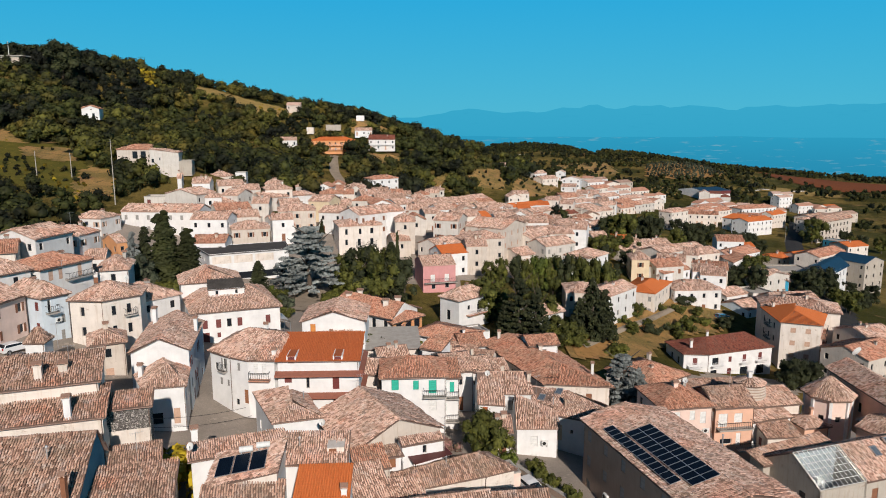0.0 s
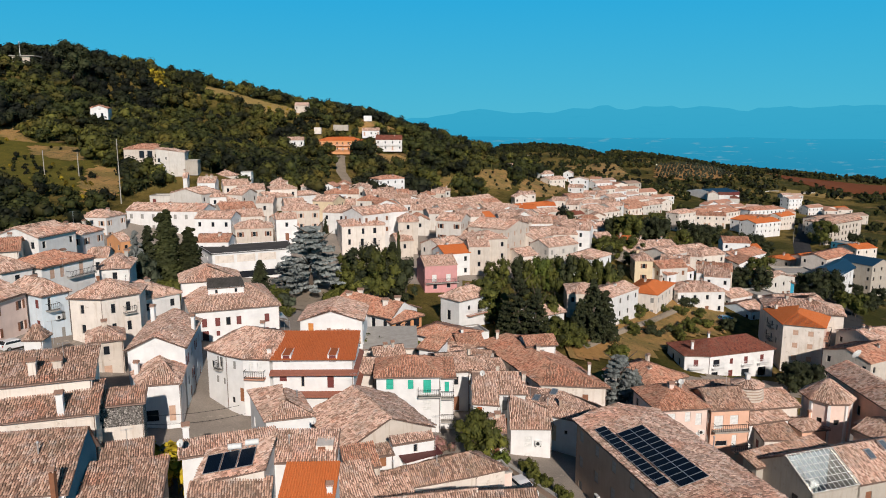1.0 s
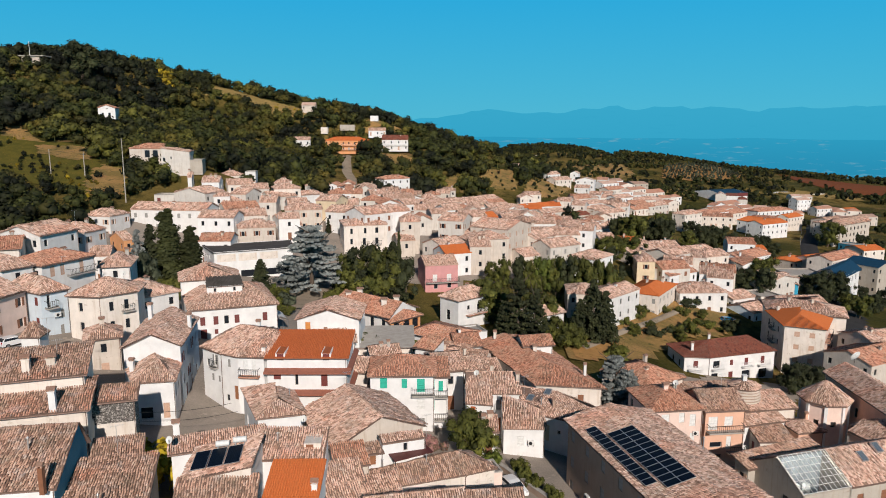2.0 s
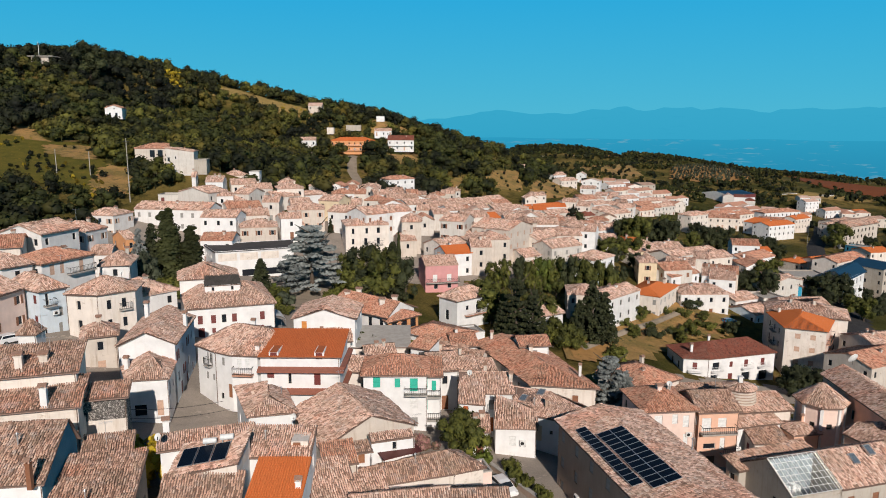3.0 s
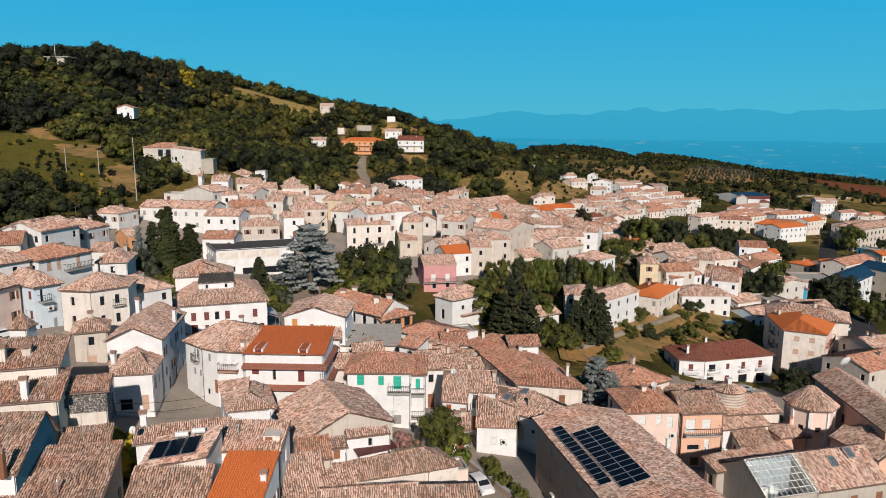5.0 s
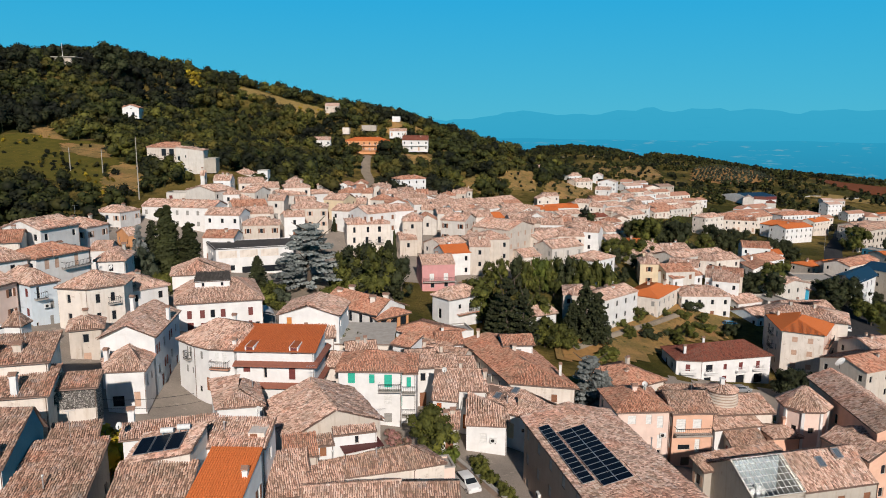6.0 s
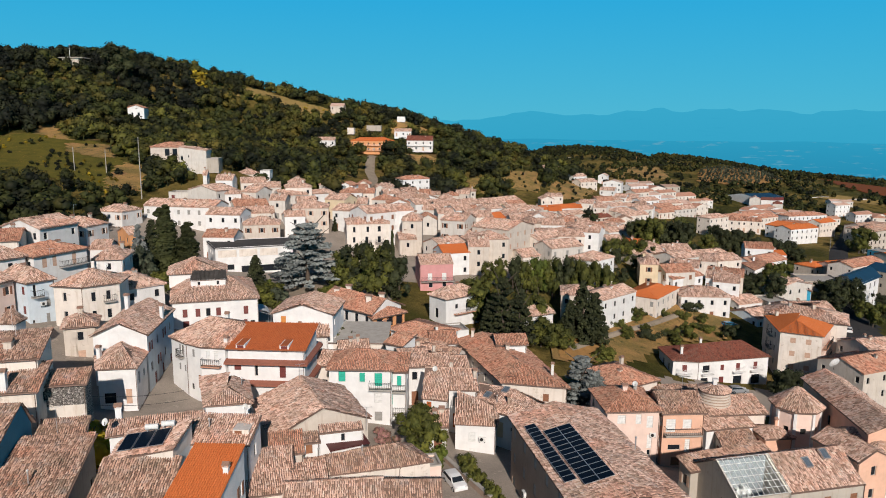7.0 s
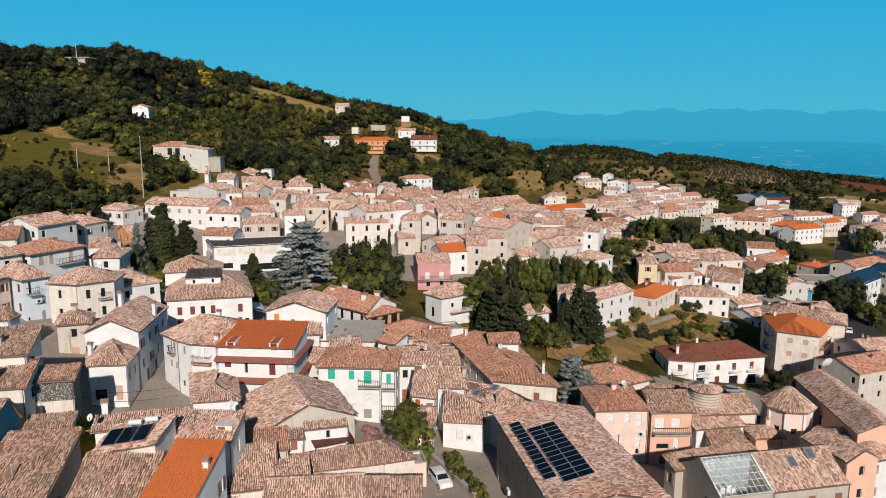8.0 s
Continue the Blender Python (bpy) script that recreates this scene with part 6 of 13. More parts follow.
house(-56.9, 220.5, 17.9, 9.6, 8.0, 38, 5.2, "gable", 1.5, WHITE, TILE, "white rendered two-storey house with gabled old pinkish clay tile roof", front=lattice(9.6, 5.2, 2, 2, style="win"), left=lattice(8.0, 5.2, 2, 2, style="win", ground_floor=""), shut=SHUT_TAN)
house(-48.5, 229.8, 17.7, 7.9, 8.0, 38, 5.5, "shed", 0.6, WHITE, TILE, "white rendered two-storey house with single-pitch old pinkish clay tile roof", front=lattice(7.9, 5.5, 2, 2, style="pane"), left=lattice(8.0, 5.5, 2, 2, style="pane", ground_floor=""))
house(-41.5, 217.9, 17.3, 7.1, 8.0, -18, 7.8, "gable", 1.5, YELLOW, TILE, "ochre-yellow two-storey house with gabled old pinkish clay tile roof", front=lattice(7.1, 7.8, 2, 2, style="win"), right=lattice(8.0, 7.8, 2, 2, style="win", ground_floor=""), chimneys=[(2.8, 3.0, 0.6, 0.7, 0.59, CEMENT),])
house(-34.3, 222.2, 15.5, 5.5, 8.0, 6, 5.8, "gable", 1.5, SAND, TILE, "weathered sand-coloured two-storey house with gabled old pinkish clay tile roof", front=lattice(5.5, 5.8, 2, 1, style="win"), right=lattice(8.0, 5.8, 2, 2, style="win", ground_floor=""), chimneys=[(3.4, 3.2, 0.6, 1.0, 0.42, SAND), (2.2, 3.1, 0.6, 1.3, 0.48, SAND)])
house(-36.4, 206.9, 15.1, 7.4, 8.0, -17, 7.5, "gable", 1.5, WHITE, TILE, "white rendered two-storey house with gabled old pinkish clay tile roof", front=lattice(7.4, 7.5, 2, 2, style="win"), right=lattice(8.0, 7.5, 2, 2, style="win", ground_floor=""), chimneys=[(3.6, 4.2, 0.6, 0.9, 0.62, WHITE),])
house(-41.2, 300.4, 14.4, 8.6, 8.0, 7, 6.6, "hip", 1.5, CREAM, TILE, "cream rendered two-storey house with hipped old pinkish clay tile roof", front=lattice(8.6, 6.6, 2, 2, style="pane"), right=lattice(8.0, 6.6, 2, 2, style="pane", ground_floor=""), chimneys=[(6.7, 4.6, 0.6, 1.0, 0.51, SAND),])
house(-32.4, 329.3, 15.8, 14.7, 8.0, 38, 10.2, "hip", 1.3, CLEAN, TILE_RED, "bright white painted tall house with hipped red clay tile roof", front=lattice(14.7, 10.2, 3, 4, style="pane"), left=lattice(8.0, 10.2, 3, 2, style="pane", ground_floor=""), shut=SHUT_RED, chimneys=[(7.8, 4.9, 0.5, 0.9, 0.60, SAND), (9.7, 2.7, 0.5, 1.1, 0.44, CEMENT)])
house(-16.8, 197.0, 16.3, 7.2, 8.0, 28, 10.6, "gable", 1.4, CLEAN, TILE, "bright white painted tall house with gabled old pinkish clay tile roof", front=lattice(7.2, 10.6, 3, 2, style="win"), left=lattice(8.0, 10.6, 3, 2, style="win", ground_floor=""), shut=SHUT_RED)
house(-24.2, 271.8, 12.3, 11.5, 8.0, 29, 6.8, "gable", 1.5, SAND, TILE, "weathered sand-coloured two-storey house with gabled old pinkish clay tile roof", front=lattice(11.5, 6.8, 2, 3, style="pane"), left=lattice(8.0, 6.8, 2, 2, style="pane", ground_floor=""), shut=SHUT_TAN, chimneys=[(8.0, 3.4, 0.6, 1.4, 0.57, SAND),])
house(-14.9, 238.8, 13.8, 5.9, 8.0, 38, 5.9, "gable", 1.5, WHITE, TILE, "white rendered two-storey house with gabled old pinkish clay tile roof", front=lattice(5.9, 5.9, 2, 1, style="pane"), left=lattice(8.0, 5.9, 2, 2, style="pane", ground_floor=""), shut=SHUT_RED)
house(-12.9, 188.3, 9.4, 4.8, 8.0, 17, 5.3, "gable", 1.5, SAND, TILE, "weathered sand-coloured two-storey house with gabled old pinkish clay tile roof", front=lattice(4.8, 5.3, 1, 1, style="win"), left=lattice(8.0, 5.3, 1, 2, style="win", ground_floor=""), shut=SHUT_RED, chimneys=[(2.1, 3.1, 0.6, 1.4, 0.59, SAND), (3.5, 2.9, 0.6, 1.2, 0.42, SAND)])
house(-47.0, 193.4, 14.6, 5.8, 7.0, 18, 7.8, "gable", 1.2, CLEAN, TILE, "bright white painted two-storey house with gabled old pinkish clay tile roof", front=lattice(5.8, 7.8, 2, 1, style="win"), left=lattice(7.0, 7.8, 2, 2, style="win", ground_floor=""), chimneys=[(4.4, 4.4, 0.5, 0.7, 0.41, CEMENT),])
house(-49.2, 200.9, 11.6, 6.7, 5.0, 16, 6.0, "shed", 0.8, CLEAN, TILE_RED, "bright white painted two-storey house with single-pitch red clay tile roof", front=lattice(6.7, 6.0, 2, 2, style="win"), left=lattice(5.0, 6.0, 2, 1, style="win", ground_floor=""), shut=SHUT_GREY)
house(-12.2, 256.0, 11.9, 10.2, 8.0, 28, 6.5, "gable", 1.5, CREAM, TILE, "cream rendered two-storey house with gabled old pinkish clay tile roof", front=lattice(10.2, 6.5, 2, 3, style="pane"), left=lattice(8.0, 6.5, 2, 2, style="pane", ground_floor=""), chimneys=[(5.7, 3.1, 0.6, 0.8, 0.42, SAND),])
house(-3.6, 316.1, 6.1, 10.4, 8.0, 38, 6.2, "gable", 1.5, CREAM, TILE, "cream rendered two-storey house with gabled old pinkish clay tile roof", front=lattice(10.4, 6.2, 2, 3, style="pane"), left=lattice(8.0, 6.2, 2, 2, style="pane", ground_floor=""), chimneys=[(8.0, 3.0, 0.6, 1.0, 0.49, SAND),])
house(5.3, 328.4, 4.7, 13.7, 8.0, 28, 6.3, "gable", 1.5, YELLOW, TILE, "ochre-yellow two-storey house with gabled old pinkish clay tile roof", front=lattice(13.7, 6.3, 2, 4, style="pane"), left=lattice(8.0, 6.3, 2, 2, style="pane", ground_floor=""), chimneys=[(10.2, 4.1, 0.6, 1.0, 0.41, SAND),])
house(8.8, 314.0, 4.1, 8.3, 8.0, 38, 6.1, "gable", 1.5, WHITE, TILE, "white rendered two-storey house with gabled old pinkish clay tile roof", front=lattice(8.3, 6.1, 2, 2, style="pane"), left=lattice(8.0, 6.1, 2, 2, style="pane", ground_floor=""), chimneys=[(3.4, 4.2, 0.6, 1.2, 0.45, WHITE), (4.7, 4.2, 0.6, 0.7, 0.53, SAND)])
house(-0.5, 235.8, 12.3, 6.9, 8.0, 34, 6.0, "gable", 1.5, CLEAN, TILE, "bright white painted two-storey house with gabled old pinkish clay tile roof", front=lattice(6.9, 6.0, 2, 2, style="pane"), left=lattice(8.0, 6.0, 2, 2, style="pane", ground_floor=""))
house(4.2, 214.6, 12.7, 8.4, 8.0, 15, 6.8, "gable", 1.5, CREAM, TILE, "cream rendered two-storey house with gabled old pinkish clay tile roof", front=lattice(8.4, 6.8, 2, 2, style="win"), left=lattice(8.0, 6.8, 2, 2, style="win", ground_floor=""), shut=SHUT_TAN)
house(12.6, 223.3, 11.3, 4.8, 6.0, 38, 5.8, "gable", 1.5, CREAM, TILE_ORANGE, "cream rendered two-storey house with gabled bright orange tile roof", front=lattice(4.8, 5.8, 2, 1, style="win"), left=lattice(6.0, 5.8, 2, 1, style="win", ground_floor=""), shut=SHUT_GREY)
house(17.4, 327.1, 2.9, 11.9, 8.0, 29, 6.3, "gable", 1.5, WHITE, TILE, "white rendered two-storey house with gabled old pinkish clay tile roof", front=lattice(11.9, 6.3, 2, 3, style="pane"), left=lattice(8.0, 6.3, 2, 2, style="pane", ground_floor=""), chimneys=[(2.5, 5.4, 0.6, 1.4, 0.41, WHITE),])
house(24.8, 326.1, 1.6, 10.7, 8.0, 38, 5.9, "gablef", 1.5, CLEAN, TILE, "bright white painted two-storey house with front-gabled old pinkish clay tile roof", front=lattice(10.7, 5.9, 2, 3, style="pane"), left=lattice(8.0, 5.9, 2, 2, style="pane", ground_floor=""), shut=SHUT_RED)
house(18.1, 305.7, 3.0, 6.9, 8.0, 38, 6.1, "gable", 1.5, WHITE, TILE, "white rendered two-storey house with gabled old pinkish clay tile roof", front=lattice(6.9, 6.1, 2, 2, style="pane"), left=lattice(8.0, 6.1, 2, 2, style="pane", ground_floor=""), chimneys=[(5.0, 3.6, 0.6, 0.9, 0.45, CEMENT),])
house(34.3, 341.4, 1.0, 12.2, 8.0, 38, 5.6, "gable", 1.5, WHITE, TILE_ORANGE, "white rendered two-storey house with gabled bright orange tile roof", front=lattice(12.2, 5.6, 2, 3, style="pane"), left=lattice(8.0, 5.6, 2, 2, style="pane", ground_floor=""), shut=SHUT_RED, chimneys=[(5.7, 2.6, 0.6, 0.9, 0.52, WHITE),])
house(44.2, 351.5, 0.7, 14.2, 8.0, 39, 5.8, "gable", 1.5, WHITE, TILE_ORANGE, "white rendered two-storey house with gabled bright orange tile roof", front=lattice(14.2, 5.8, 2, 4, style="pane"), left=lattice(8.0, 5.8, 2, 2, style="pane", ground_floor=""), shut=SHUT_RED)
house(37.3, 303.7, -0.2, 11.9, 8.0, 34, 6.4, "gable", 1.5, WHITE, TILE, "white rendered two-storey house with gabled old pinkish clay tile roof", front=lattice(11.9, 6.4, 2, 3, style="pane"), left=lattice(8.0, 6.4, 2, 2, style="pane", ground_floor=""))
house(-0.6, 181.7, 9.0, 8.7, 8.0, 44, 6.6, "gable", 1.5, CREAM, TILE, "cream rendered two-storey house with gabled old pinkish clay tile roof", front=lattice(8.7, 6.6, 2, 2, style="win"), left=lattice(8.0, 6.6, 2, 2, style="win", ground_floor=""), shut=SHUT_GREY, chimneys=[(4.7, 3.4, 0.6, 1.1, 0.51, SAND), (2.6, 3.1, 0.6, 1.1, 0.50, CEMENT)])
house(5.7, 194.2, 10.8, 10.2, 8.0, 55, 6.8, "gable", 1.5, WHITE, TILE, "white rendered two-storey house with gabled old pinkish clay tile roof", front=lattice(10.2, 6.8, 2, 3, style="win"), left=lattice(8.0, 6.8, 2, 2, style="win", ground_floor=""), chimneys=[(3.7, 3.9, 0.6, 1.0, 0.51, CEMENT), (7.2, 3.4, 0.6, 1.2, 0.52, WHITE)])
house(9.2, 183.7, 10.6, 8.4, 9.0, 18, 9.0, "hip", 1.6, SAND, TILE, "weathered sand-coloured tall house with hipped old pinkish clay tile roof", front=lattice(8.4, 9.0, 2, 2, style="win"), left=lattice(9.0, 9.0, 2, 2, style="win", ground_floor=""), shut=SHUT_TAN, chimneys=[(3.4, 6.2, 0.6, 1.2, 0.41, SAND),])
house(25.6, 197.0, 8.7, 18.4, 8.0, 50, 6.8, "gable", 1.5, CREAM, TILE, "cream rendered two-storey house with gabled old pinkish clay tile roof", front=lattice(18.4, 6.8, 2, 5, style="win"), left=lattice(8.0, 6.8, 2, 2, style="win", ground_floor=""), shut=SHUT_RED)
house(21.2, 186.2, 5.6, 5.6, 8.0, 31, 4.6, "gable", 1.5, CREAM, TILE, "cream rendered two-storey house with gabled old pinkish clay tile roof", front=lattice(5.6, 4.6, 1, 1, style="win"), left=lattice(8.0, 4.6, 1, 2, style="win", ground_floor=""), shut=SHUT_TAN)
house(59.6, 369.2, 0.2, 14.2, 13.0, 38, 8.0, "gable", 2.0, CREAM, TILE, "cream rendered tall house with gabled old pinkish clay tile roof", front=lattice(14.2, 8.0, 3, 4, style="pane"), left=lattice(13.0, 8.0, 3, 3, style="pane", ground_floor=""), shut=SHUT_TAN, chimneys=[(4.6, 8.3, 0.8, 1.1, 0.58, SAND),])
house(67.8, 381.0, 1.8, 10.7, 8.0, 38, 7.1, "gable", 1.5, CREAM, TILE_RED, "cream rendered two-storey house with gabled red clay tile roof", front=lattice(10.7, 7.1, 2, 3, style="pane"), left=lattice(8.0, 7.1, 2, 2, style="pane", ground_floor=""), shut=SHUT_TAN, chimneys=[(4.1, 4.6, 0.6, 0.9, 0.40, CREAM),])
house(44.5, 337.9, -1.1, 14.7, 8.0, 38, 5.8, "gable", 1.5, WHITE, TILE, "white rendered two-storey house with gabled old pinkish clay tile roof", front=lattice(14.7, 5.8, 2, 4, style="pane"), left=lattice(8.0, 5.8, 2, 2, style="pane", ground_floor=""), shut=SHUT_TAN)
house(44.6, 328.0, -2.3, 8.2, 8.0, 36, 4.9, "gable", 1.5, WHITE, TILE_RED, "white rendered two-storey house with gabled red clay tile roof", front=lattice(8.2, 4.9, 2, 2, style="pane"), left=lattice(8.0, 4.9, 2, 2, style="pane", ground_floor=""), shut=SHUT_TAN, chimneys=[(6.3, 5.3, 0.6, 1.3, 0.57, WHITE),])
house(61.1, 349.8, -3.6, 12.3, 8.0, 38, 4.7, "gable", 1.5, SAND, TILE_MAROON, "weathered sand-coloured two-storey house with gabled maroon tile roof", front=lattice(12.3, 4.7, 2, 3, style="pane"), left=lattice(8.0, 4.7, 2, 2, style="pane", ground_floor=""), chimneys=[(8.9, 4.4, 0.6, 0.8, 0.60, CEMENT), (9.4, 3.3, 0.6, 1.4, 0.51, SAND)])
house(63.1, 322.7, -4.4, 12.4, 8.0, 38, 6.2, "gablef", 1.5, CLEAN, TILE, "bright white painted two-storey house with front-gabled old pinkish clay tile roof", front=lattice(12.4, 6.2, 2, 3, style="pane"), left=lattice(8.0, 6.2, 2, 2, style="pane", ground_floor=""), shut=SHUT_RED)
house(60.3, 295.7, -2.9, 13.2, 8.0, 38, 7.0, "gable", 1.5, CLEAN, TILE, "bright white painted two-storey house with gabled old pinkish clay tile roof", front=lattice(13.2, 7.0, 2, 4, style="pane"), left=lattice(8.0, 7.0, 2, 2, style="pane", ground_floor=""), chimneys=[(8.7, 3.3, 0.6, 1.4, 0.62, CLEAN),])
house(42.6, 222.0, 8.4, 5.0, 9.0, 36, 7.7, "shedl", 1.2, CLEAN, TILE, "bright white painted two-storey house with single-pitch old pinkish clay tile roof", front=lattice(5.0, 7.7, 2, 1, style="win"), left=lattice(9.0, 7.7, 2, 2, style="win", ground_floor=""))
house(73.3, 362.4, -1.7, 12.2, 8.0, 30, 7.7, "hip", 1.5, CREAM, TILE, "cream rendered two-storey house with hipped old pinkish clay tile roof", front=lattice(12.2, 7.7, 2, 3, style="pane"), left=lattice(8.0, 7.7, 2, 2, style="pane", ground_floor=""), shut=SHUT_GREY)
house(77.4, 357.6, -3.4, 17.5, 8.0, 38, 7.2, "gable", 1.5, CREAM, TILE, "cream rendered two-storey house with gabled old pinkish clay tile roof", front=lattice(17.5, 7.2, 2, 5, style="pane"), left=lattice(8.0, 7.2, 2, 2, style="pane", ground_floor=""), chimneys=[(9.8, 3.2, 0.6, 0.8, 0.62, CEMENT), (5.1, 2.8, 0.6, 1.2, 0.42, SAND)])
house(72.9, 374.7, -0.3, 11.6, 8.0, 38, 7.1, "gable", 1.5, WHITE, TILE, "white rendered two-storey house with gabled old pinkish clay tile roof", front=lattice(11.6, 7.1, 2, 3, style="pane"), left=lattice(8.0, 7.1, 2, 2, style="pane", ground_floor=""), shut=SHUT_GREY, chimneys=[(6.4, 5.0, 0.6, 0.7, 0.47, CEMENT), (5.2, 3.4, 0.6, 1.2, 0.63, WHITE)])
house(86.6, 371.0, -1.6, 10.0, 8.0, 38, 8.6, "gable", 1.5, WHITE, TILE, "white rendered tall house with gabled old pinkish clay tile roof", front=lattice(10.0, 8.6, 2, 3, style="pane"), left=lattice(8.0, 8.6, 2, 2, style="pane", ground_floor=""), shut=SHUT_GREY)
house(59.3, 444.6, 10.8, 11.0, 8.0, 38, 6.5, "gable", 1.5, CLEAN, TILE, "bright white painted two-storey house with gabled old pinkish clay tile roof", front=lattice(11.0, 6.5, 2, 3, style="pane"), left=lattice(8.0, 6.5, 2, 2, style="pane", ground_floor=""))
house(62.4, 430.7, 8.3, 13.8, 8.0, 38, 6.5, "gable", 1.5, CREAM, TILE, "cream rendered two-storey house with gabled old pinkish clay tile roof", front=lattice(13.8, 6.5, 2, 4, style="pane"), left=lattice(8.0, 6.5, 2, 2, style="pane", ground_floor=""), shut=SHUT_TAN)
house(72.9, 397.2, 0.8, 10.4, 7.8, 15, 5.9, "hip", 1.5, WHITE, TILE, "white rendered two-storey house with hipped old pinkish clay tile roof", front=lattice(10.4, 5.9, 2, 3, style="pane"), left=lattice(7.8, 5.9, 2, 2, style="pane", ground_floor=""), shut=SHUT_RED, chimneys=[(2.6, 3.2, 0.6, 1.0, 0.62, WHITE), (5.6, 5.3, 0.6, 1.3, 0.46, SAND)])
house(84.2, 410.2, -0.4, 11.2, 8.4, 15, 5.9, "gable", 1.5, CREAM, TILE, "cream rendered two-storey house with gabled old pinkish clay tile roof", front=lattice(11.2, 5.9, 2, 3, style="pane"), left=lattice(8.4, 5.9, 2, 2, style="pane", ground_floor=""), shut=SHUT_TAN, chimneys=[(2.6, 3.1, 0.6, 0.7, 0.43, SAND),])
house(102.9, 489.1, 1.6, 17.7, 8.0, 38, 7.8, "gable", 1.5, CLEAN, TILE, "bright white painted two-storey house with gabled old pinkish clay tile roof", front=lattice(17.7, 7.8, 2, 5, style="pane"), left=lattice(8.0, 7.8, 2, 2, style="pane", ground_floor=""), shut=SHUT_GREY)
house(121.4, 513.5, -1.3, 11.7, 12.6, 19, 6.8, "gablef", 1.5, CREAM, TILE_RED, "cream rendered two-storey house with front-gabled red clay tile roof", front=lattice(11.7, 6.8, 2, 3, style="pane"), left=lattice(12.6, 6.8, 2, 3, style="pane", ground_floor=""), shut=SHUT_TAN)
house(137.0, 537.3, -2.2, 12.4, 15.2, 19, 7.0, "gable", 1.5, GREY, TILE_DARK, "bare grey cement two-storey house with gabled weathered brown tile roof", front=lattice(12.4, 7.0, 2, 3, style="pane"), left=lattice(15.2, 7.0, 2, 4, style="pane", ground_floor=""), shut=SHUT_GREY)
house(121.9, 486.7, -2.3, 17.0, 8.0, 38, 8.0, "gable", 1.5, CREAM, TILE_RED, "cream rendered tall house with gabled red clay tile roof", front=lattice(17.0, 8.0, 2, 5, style="pane"), left=lattice(8.0, 8.0, 2, 2, style="pane", ground_floor=""))
house(97.2, 440.6, 1.5, 12.3, 8.0, 38, 8.0, "gable", 1.5, CREAM, TILE_RED, "cream rendered tall house with gabled red clay tile roof", front=lattice(12.3, 8.0, 2, 3, style="pane"), left=lattice(8.0, 8.0, 2, 2, style="pane", ground_floor=""), shut=SHUT_TAN)
house(94.4, 405.9, -0.3, 15.0, 8.0, 38, 8.1, "gable", 1.5, CLEAN, TILE, "bright white painted tall house with gabled old pinkish clay tile roof", front=lattice(15.0, 8.1, 2, 4, style="pane"), left=lattice(8.0, 8.1, 2, 2, style="pane", ground_floor=""), chimneys=[(11.5, 3.4, 0.6, 1.1, 0.47, CEMENT),])
house(107.8, 414.4, -2.7, 18.6, 8.0, 37, 8.1, "gable", 1.5, CREAM, TILE, "cream rendered tall house with gabled old pinkish clay tile roof", front=lattice(18.6, 8.1, 2, 6, style="pane"), left=lattice(8.0, 8.1, 2, 2, style="pane", ground_floor=""), chimneys=[(10.6, 4.3, 0.6, 1.4, 0.62, CREAM), (12.1, 4.2, 0.6, 1.1, 0.62, CREAM)])
house(142.9, 516.4, -6.4, 17.2, 8.0, 38, 5.2, "gable", 1.5, CREAM, TILE_RED, "cream rendered two-storey house with gabled red clay tile roof", front=lattice(17.2, 5.2, 2, 5, style="pane"), left=lattice(8.0, 5.2, 2, 2, style="pane", ground_floor=""), shut=SHUT_RED)
house(143.1, 489.5, -7.9, 8.0, 6.5, 6, 5.8, "gable", 1.5, WHITE, TILE_RED, "white rendered two-storey house with gabled red clay tile roof", front=lattice(8.0, 5.8, 2, 2, style="pane"), left=lattice(6.5, 5.8, 2, 1, style="pane", ground_floor=""), shut=SHUT_RED)
house(154.0, 501.9, -8.4, 8.6, 6.7, 6, 6.4, "hip", 1.5, WHITE, TILE_RED, "white rendered two-storey house with hipped red clay tile roof", front=lattice(8.6, 6.4, 2, 2, style="pane"), left=lattice(6.7, 6.4, 2, 1, style="pane", ground_floor=""), shut=SHUT_RED)
house(106.0, 399.6, -5.0, 15.2, 8.0, 38, 6.0, "gable", 1.5, WHITE, TILE_RED, "white rendered two-storey house with gabled red clay tile roof", front=lattice(15.2, 6.0, 2, 4, style="pane"), left=lattice(8.0, 6.0, 2, 2, style="pane", ground_floor=""))
house(118.5, 416.9, -5.9, 16.1, 8.0, 38, 6.4, "gable", 1.5, WHITE, TILE, "white rendered two-storey house with gabled old pinkish clay tile roof", front=lattice(16.1, 6.4, 2, 5, style="pane"), left=lattice(8.0, 6.4, 2, 2, style="pane", ground_floor=""), chimneys=[(4.0, 5.1, 0.6, 0.8, 0.50, SAND),])
house(48.8, 218.8, 5.2, 5.5, 8.0, 17, 6.1, "gable", 1.5, WHITE, TILE, "white rendered two-storey house with gabled old pinkish clay tile roof", front=lattice(5.5, 6.1, 2, 1, style="win"), left=lattice(8.0, 6.1, 2, 2, style="win", ground_floor=""))
house(53.9, 221.2, 4.1, 5.3, 8.0, -18, 6.2, "gable", 1.5, WHITE, TILE_ORANGE, "white rendered two-storey house with gabled bright orange tile roof", front=lattice(5.3, 6.2, 2, 1, style="win"), right=lattice(8.0, 6.2, 2, 2, style="win", ground_floor=""), shut=SHUT_RED, chimneys=[(2.1, 5.0, 0.6, 0.8, 0.47, CEMENT), (2.1, 2.5, 0.6, 1.5, 0.50, SAND)])
